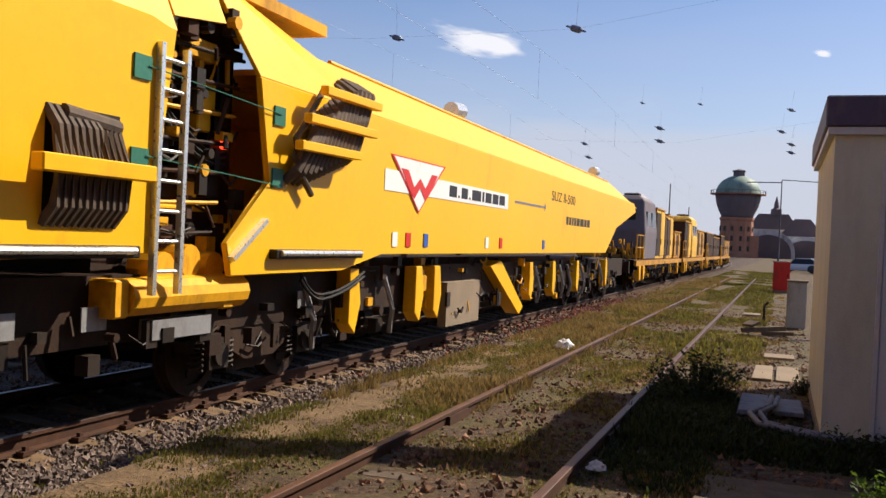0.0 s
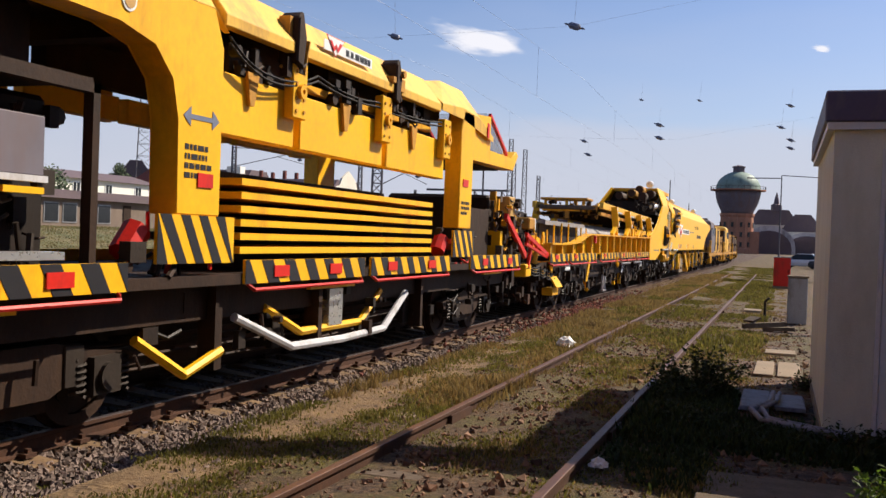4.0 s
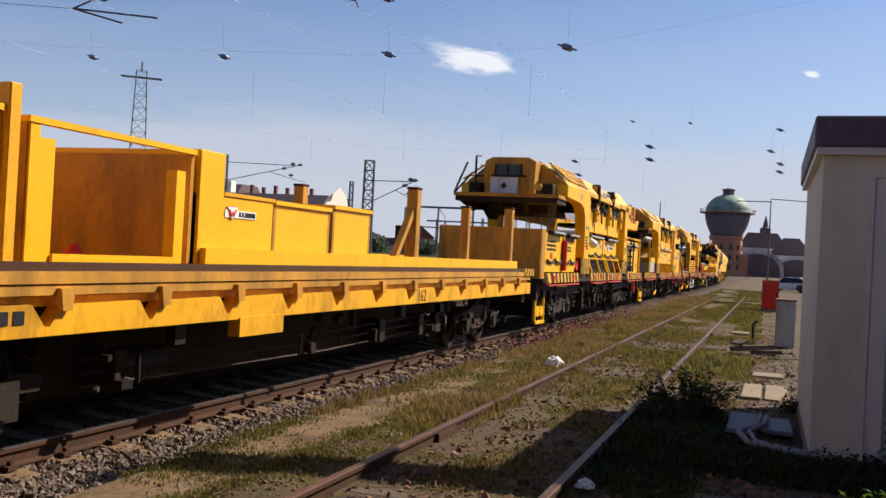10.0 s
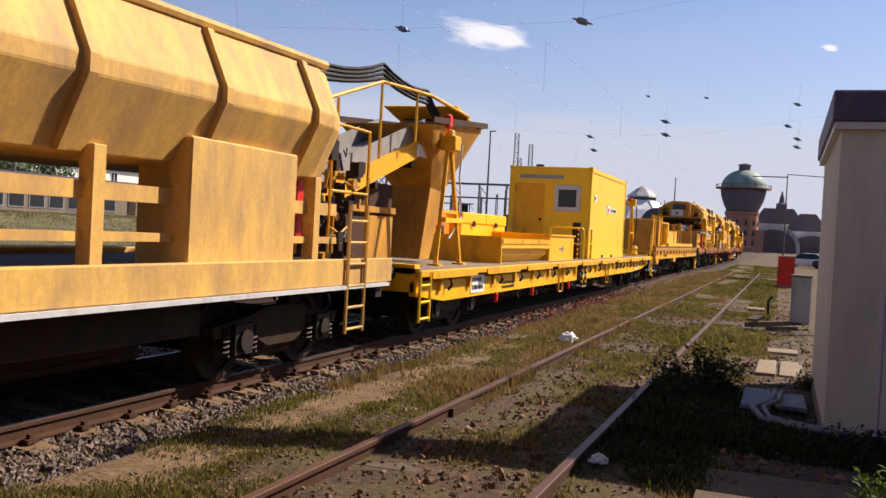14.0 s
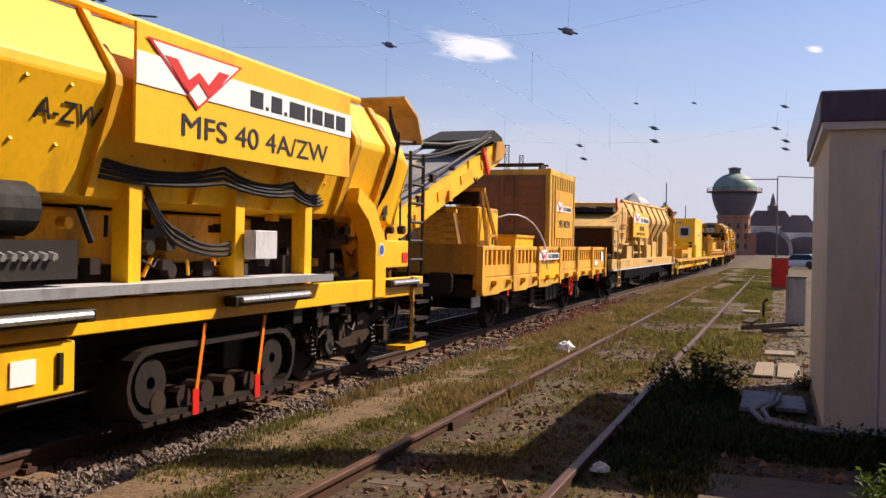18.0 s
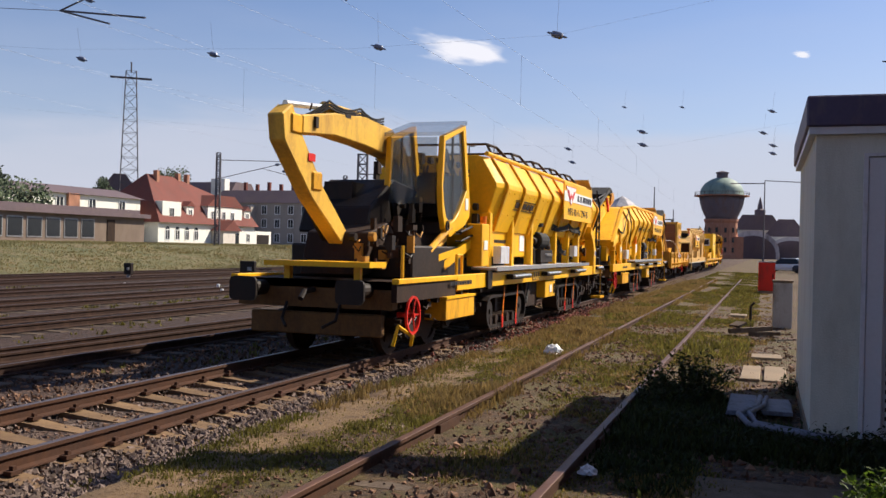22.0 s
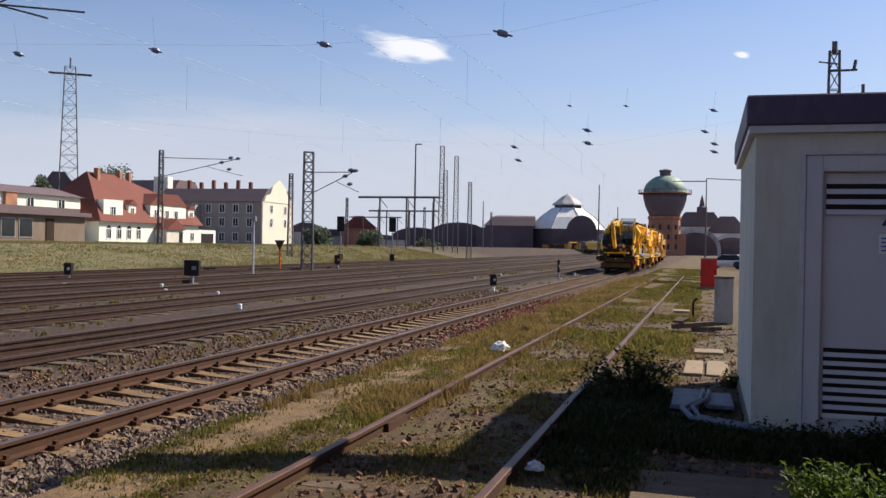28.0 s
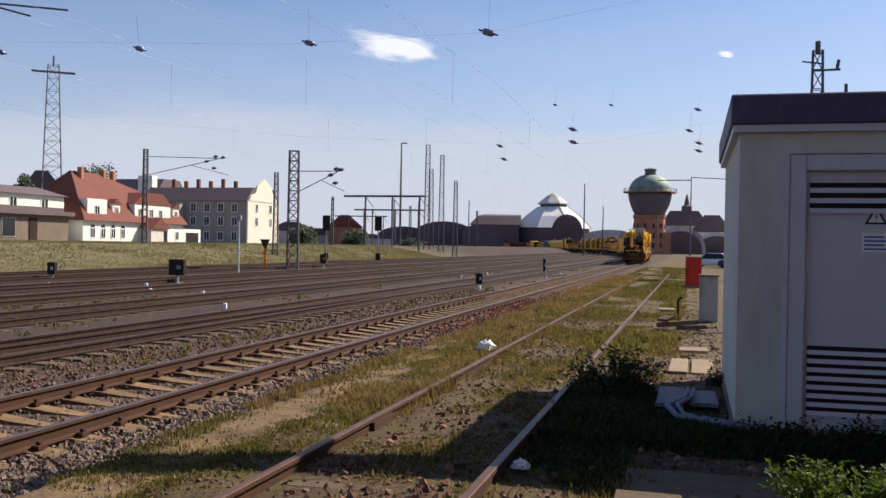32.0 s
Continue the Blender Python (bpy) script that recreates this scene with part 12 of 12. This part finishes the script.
        part("wound_hose", bm, M_HOSE, vent)
    for y0, y1, z in ((7.78, 9.25, 2.66), (7.95, 9.68, 2.97), (8.3, 9.78, 3.32)):
        bm = bmesh.new()
        beam(bm, (1.70, y0, z), (1.70, y1, z + 0.02), 0.10, 0.10)
        part("vent_slat", bm, M_CLEAN, vent, bevel=0.008)
    bm = bmesh.new()
    pipe(bm, [(1.56, 8.36, 2.16), (1.56, 8.14, 2.34), (1.58, 7.90, 2.56), (1.58, 7.92, 2.74), (1.58, 8.16, 2.96), (1.54, 8.58, 3.36)], 0.035, 8)
    part("vent_frame", bm, M_HOSE, vent)
    # roof silencers
    for k, (x, y, z, r) in enumerate(((0.6, 3.2, 3.86, 0.2), (0.1, 3.3, 4.0, 0.2), (0.85, 3.9, 4.0, 0.2), (0.3, 4.3, 4.22, 0.2), (-0.5, 3.6, 3.9, 0.18), (1.1, 2.6, 3.5, 0.12))):
        bm = bmesh.new()
        rod(bm, (x, y, z), (x, y + 1.5, z), r, 14)
        s = part("silencer", bm, M_YELB if k % 2 else M_HOSE, v)
        bm = bmesh.new()
        disc(bm, (x, y - 0.03, z), (0, 1, 0), 0, r * 0.85, 0.06, 14)
        part("silencer_end", bm, M_RUST, s)
    boxes("silencer_deck", M_BLK, v, (-1.2, 1.3, 2.4, 4.7, 3.05, 3.16))
    boxes("silencer_frame", M_DARK, v, (-1.1, 1.1, 3.4, 4.6, 3.2, 3.66))
    for y in (2.2, 3.8):
        bm = bmesh.new()
        rod(bm, (1.15, y, 3.35), (1.3, y + 0.35, 3.4), 0.11, 10)
        part("work_lamp", bm, M_ALU, v)
    strip_light(v, 3.3, 5.46, 1.54, 1.56)
    strip_light(v, 7.66, 9.8, 1.52, 1.56)
    # lettering and marks
    logo(v, 10.57, 2.36, 0.29, 1.472, 6.0, 1.4)
    arrow(v, 17.07, 19.7, 2.54, 1.473)
    letters("lettering", "SUZ II-500", 0.32, v, 20.2, 2.74, 1.474, width=2.6)
    bars(v, 21.87, 2.22, 1.473, 1, 3.3, 0.2, name="maker_mark")
    arrow(v, 1.0, 2.6, 1.5, 1.473)
    for k, y in enumerate((10.9, 11.4, 12.1, 15.2, 16.1, 19.5)):
        plate(v, y, 1.6, 0.18, 0.2, 1.473, (M_WHITE, M_RED, M_BLUE)[k % 3])
    bm = bmesh.new()
    for k in range(14):
        rod(bm, (0.7, 16.0 + k * 1.1, 3.8), (0.7, 16.3 + k * 1.1, 3.92), 0.1, 8)
    part("roof_vents", bm, M_RUST, v)["kind"] = "stuff"
    for y in (6.8, 16.2, 30.5):
        bm = bmesh.new()
        rod(bm, (0.5, y, 3.95), (0.5, y, 4.3 if y > 10 else 4.7), 0.05, 6)
        rod(bm, (0.45, y - 0.3, 4.2 if y > 10 else 4.6), (0.45, y + 0.25, 4.25 if y > 10 else 4.65), 0.16, 10)
        part("spotlight", bm, M_ALU, v)
    # working gear below the housing
    gear = ((9.9, M_YEL), (12.2, M_YEL), (13.0, M_YEL), (19.0, M_YEL), (21.2, M_YEL), (24.0, M_YEL), (28.4, M_YEL))
    for k, (y, m) in enumerate(gear):
        bm = bmesh.new()
        extrude(bm, [(y, 1.3), (y + 0.25, 1.3), (y + 0.35, 0.85), (y + 0.2, 0.45), (y, 0.6)], 1.15, 1.35, "x")
        part("lifting_unit", bm, m, v, bevel=0.01)
    bm = bmesh.new()
    extrude(bm, [(16.2, 1.25), (16.9, 1.35), (18.7, 0.35), (18.4, 0.2)], 1.0, 1.3, "x")
    part("excavating_chute", bm, M_CLEAN, v, "slanting yellow chute")
    boxes("cover_plate", M_CONC, v, (1.1, 1.25, 13.9, 15.7, 0.25, 1.0), label="dusty grey cover plate")
    for y in (8.9, 11.3, 20.0, 22.5, 23.4, 25.2, 28.0):
        bm = bmesh.new()
        pipe(bm, [(1.2, y, 1.2), (1.3, y + 0.15, 0.7), (1.2, y + 0.3, 0.35)], 0.04, 6)
        part("hydraulic_leg", bm, M_GREY, v)
    for y in (1.0, 4.2, 5.2, 8.8):
        plate(v, y, 0.85, 0.3, 0.2, 1.2, M_GREY)
    bm = bmesh.new()
    rod(bm, (1.25, 5.6, 1.12), (1.25, 7.4, 1.12), 0.17, 12)
    part("hydraulic_cylinder", bm, M_YELD, v)
    for y in (5.4, 7.0):
        boxes("cylinder_mount", M_YELD, v, (1.0, 1.36, y, y + 0.2, 0.95, 1.28), bevel=0.02)
    boxes("light_block", M_GREY, v, (1.15, 1.3, 6.0, 6.9, 0.72, 0.9))
    bm = bmesh.new()
    beam(bm, (1.5, 7.5, 1.85), (1.5, 6.9, 1.45), 0.05, 0.08, (1, 0, 0))
    part("door_strut", bm, M_ALU, v)
    hoses(v, [(1.4, 8.5, 1.2), (1.4, 9.0, 0.95), (1.4, 10.2, 1.2)], 2, 0.06, 0.02)


big_machine()


# ---- vehicles ahead ----
def lead_vehicle(u0, L, label, body, cab, seed):
    """body: (y0, y1, top, paint, doors) for each housing; cab: (y0, top, paint)."""
    v = vehicle("works_vehicle", u0, L, label, "railway vehicle")
    bogie(v, 3.0)
    bogie(v, L - 3.0)
    end_gear(v, L)
    boxes("frame", M_DARK, v, (-1.3, 1.3, 0.3, L - 0.3, 0.85, 1.25))
    for x in (1.3, -1.4):
        boxes("side_sill", M_YELB, v, (x, x + 0.1, 0.3, L - 0.3, 1.02, 1.22))
    undergear(v, 4.5, L - 5, seed)
    clutter(v, 0.6, L - 0.6, 0.45, 1.05, 1.05, 1.4, 120, seed + 100, (M_DARK, M_BLK, M_YELD, M_GEAR))
    if cab:
        y0, h, mat = cab
        bm = bmesh.new()
        loft(bm, [[(-1.35, y0, 1.25), (1.35, y0, 1.25), (1.35, y0 + 3.6, 1.25), (-1.35, y0 + 3.6, 1.25)], [(-1.38, y0 - 0.1, 2.4), (1.38, y0 - 0.1, 2.4), (1.38, y0 + 3.6, 2.4), (-1.38, y0 + 3.6, 2.4)], [(-1.25, y0 + 0.25, h - 0.2), (1.25, y0 + 0.25, h - 0.2), (1.25, y0 + 3.6, h - 0.2), (-1.25, y0 + 3.6, h - 0.2)], [(-1.0, y0 + 0.5, h), (1.0, y0 + 0.5, h), (1.0, y0 + 3.5, h), (-1.0, y0 + 3.5, h)]])
        c = part("cab", bm, mat, v, bevel=0.04)
        boxes("end_window", M_PANE, c, (-0.95, 0.95, y0 + 0.02, y0 + 0.1, 2.5, 3.2))
        for y in (y0 + 0.5, y0 + 2.0):
            boxes("cab_window", M_PANE, c, (1.3, 1.36, y, y + 1.1, 2.5, 3.2))
        boxes("cab_waist", M_YELB, c, (-1.36, 1.37, y0 - 0.12, y0 + 0.02, 1.3, 1.7))
        for x in (-0.7, 0.4):
            bm = bmesh.new()
            disc(bm, (x + 0.15, y0 + 1.6, h + 0.06), (0, 0, 1), 0, 0.35, 0.14, 12)
            part("roof_fan", bm, M_DARK, c)
    for k, (a, b, z, m, doors) in enumerate(body):
        p = boxes("equipment_housing", m, v, (-1.3, 1.32, a, b, 1.25, z), bevel=0.04)
        boxes("housing_roof", M_YELB, p, (-1.34, 1.36, a - 0.05, b + 0.05, z, z + 0.06))
        w = (b - a) / doors
        for j in range(doors):
            mat = (M_DARK, m, M_RUST, m)[(j + k) % 4]
            d = boxes("access_panel", mat, p, (1.322, 1.345, a + w * j + 0.08, a + w * (j + 1) - 0.08, 1.4, z - 0.15), bevel=0.006)
            boxes("panel_handle", M_BLK, d, (1.345, 1.37, a + w * j + 0.16, a + w * j + 0.2, 1.9, 2.15))
            boxes("panel_gap", M_BLK, p, (1.318, 1.328, a + w * j - 0.02, a + w * j + 0.03, 1.3, z - 0.05))
    rail_fence(v, [(1.36, 0.5), (1.36, 1.4), (1.36, 2.3)], 1.25, 0.95, M_YELD)
    clutter(v, 0.5, 2.4, 1.25, 2.0, -0.9, 1.2, 80, seed + 200, (M_RUST, M_YELD, M_DARK, M_YELB))
    for y in (0.9, 2.0, L - 2.5):
        bm = bmesh.new()
        extrude(bm, [(y, 1.05), (y + 0.6, 1.0), (y + 0.5, 0.5), (y + 0.15, 0.42)], 1.2, 1.42, "x")
        part("yellow_gear", bm, M_YELD, v, bevel=0.02)


lead_vehicle(231.8, 17.5, "grey-cabbed works vehicle with open gear-laden deck", [(6.3, 9.4, 3.45, M_YELT, 2), (9.5, 10.4, 3.2, M_RUST, 1), (10.5, 13.0, 3.3, M_YELT, 2), (13.8, 16.8, 2.6, M_YELB, 3)], (2.6, 3.85, M_TANK), 51)
lead_vehicle(249.8, 16.5, "yellow and brown works vehicle with tall housings", [(1.2, 3.4, 3.3, M_RUST, 2), (3.5, 5.2, 3.3, M_YELT, 1), (10.0, 15.4, 3.0, M_YELB, 4)], (5.8, 3.8, M_YELT), 52)
lead_vehicle(266.8, 17.0, "rust-brown works wagon with boxed load", [(1.0, 8.0, 3.0, M_RUST, 5), (8.6, 16.0, 2.8, M_RUST, 5)], None, 53)
lead_vehicle(284.3, 17.0, "rusty ochre works wagon with boxed load", [(1.0, 6.0, 3.1, M_RUST, 4), (7.0, 16.0, 2.7, M_YELB, 6)], None, 54)

# ---- sleepers, last: each its own piece near the camera ----
def sleeper_mesh():
    bm = bmesh.new()
    rings = []
    for x, h, w in ((-1.3, 0.12, 0.13), (-1.05, 0.165, 0.15), (-0.75, 0.19, 0.15), (-0.35, 0.15, 0.13), (0.0, 0.125, 0.10), (0.35, 0.15, 0.13), (0.75, 0.19, 0.15), (1.05, 0.165, 0.15), (1.3, 0.12, 0.13)):
        rings.append([(x, -w, -0.19), (x, w, -0.19), (x, w * 0.88, h - 0.19), (x, -w * 0.88, h - 0.19)])
    loft(bm, rings)
    return mesh_of(bm, M_SLEEPER)


sl = sleeper_mesh()
for i in range(110):
    y = 2.2 + i * 0.62
    part("sleeper", sl, None, main_track, m=pose(MAIN_X + rng.uniform(-0.02, 0.02), y, RAIL_Z - 0.152, 0, 0, rng.uniform(-0.6, 0.6)))
clip = bmesh.new()
for a in (-0.11, 0.11):
    quad_box(clip, a - 0.04, a + 0.04, -0.06, 0.06, 0, 0.035)
    quad_box(clip, a - 0.02, a + 0.02, -0.02, 0.02, 0.035, 0.07)
clip = mesh_of(clip, M_RUST)
for i in range(50):
    for side in (-0.7535, 0.7535):
        part("rail_clip", clip, None, main_track, m=pose(MAIN_X + side, 2.2 + i * 0.62, RAIL_Z - 0.15))
wood = bmesh.new()
quad_box(wood, -1.25, 1.25, -0.13, 0.13, -0.14, 0)
wood = mesh_of(wood, M_WOOD, 0.012)
for i in range(48):
    part("sleeper", wood, None, siding, m=pose(-2.16 + rng.uniform(-0.04, 0.04), 3.0 + i * 0.68, -0.128 + rng.uniform(-0.03, 0.012), 0, 0, rng.uniform(-1.5, 1.5)))
for t, x in zip(YARD[:3], TRACKS):
    for i in range(60 if x > -12 else 40):
        part("sleeper", wood, None, t, m=pose(x, 5.0 + i * 0.66, RAIL_Z - 0.172, 0, 0, rng.uniform(-1, 1)))

def motions():
    times = list(range(33))
    for ob, u0, length, m in RIDES:
        walk(ob, [(t, ride_pose(t, u0, length) @ m) for t in times])
    # wheels roll with the train: 9.5 metres a second on a radius of 0.46 metres
    steps = [0.07 * k for k in range(457)] + [32.0]
    for w, y in SPINS:
        walk(w, [(t, pose(0, y, 0.46, -math.degrees(9.5 * t / 0.46) % 360, 0, 0)) for t in steps])


motions()
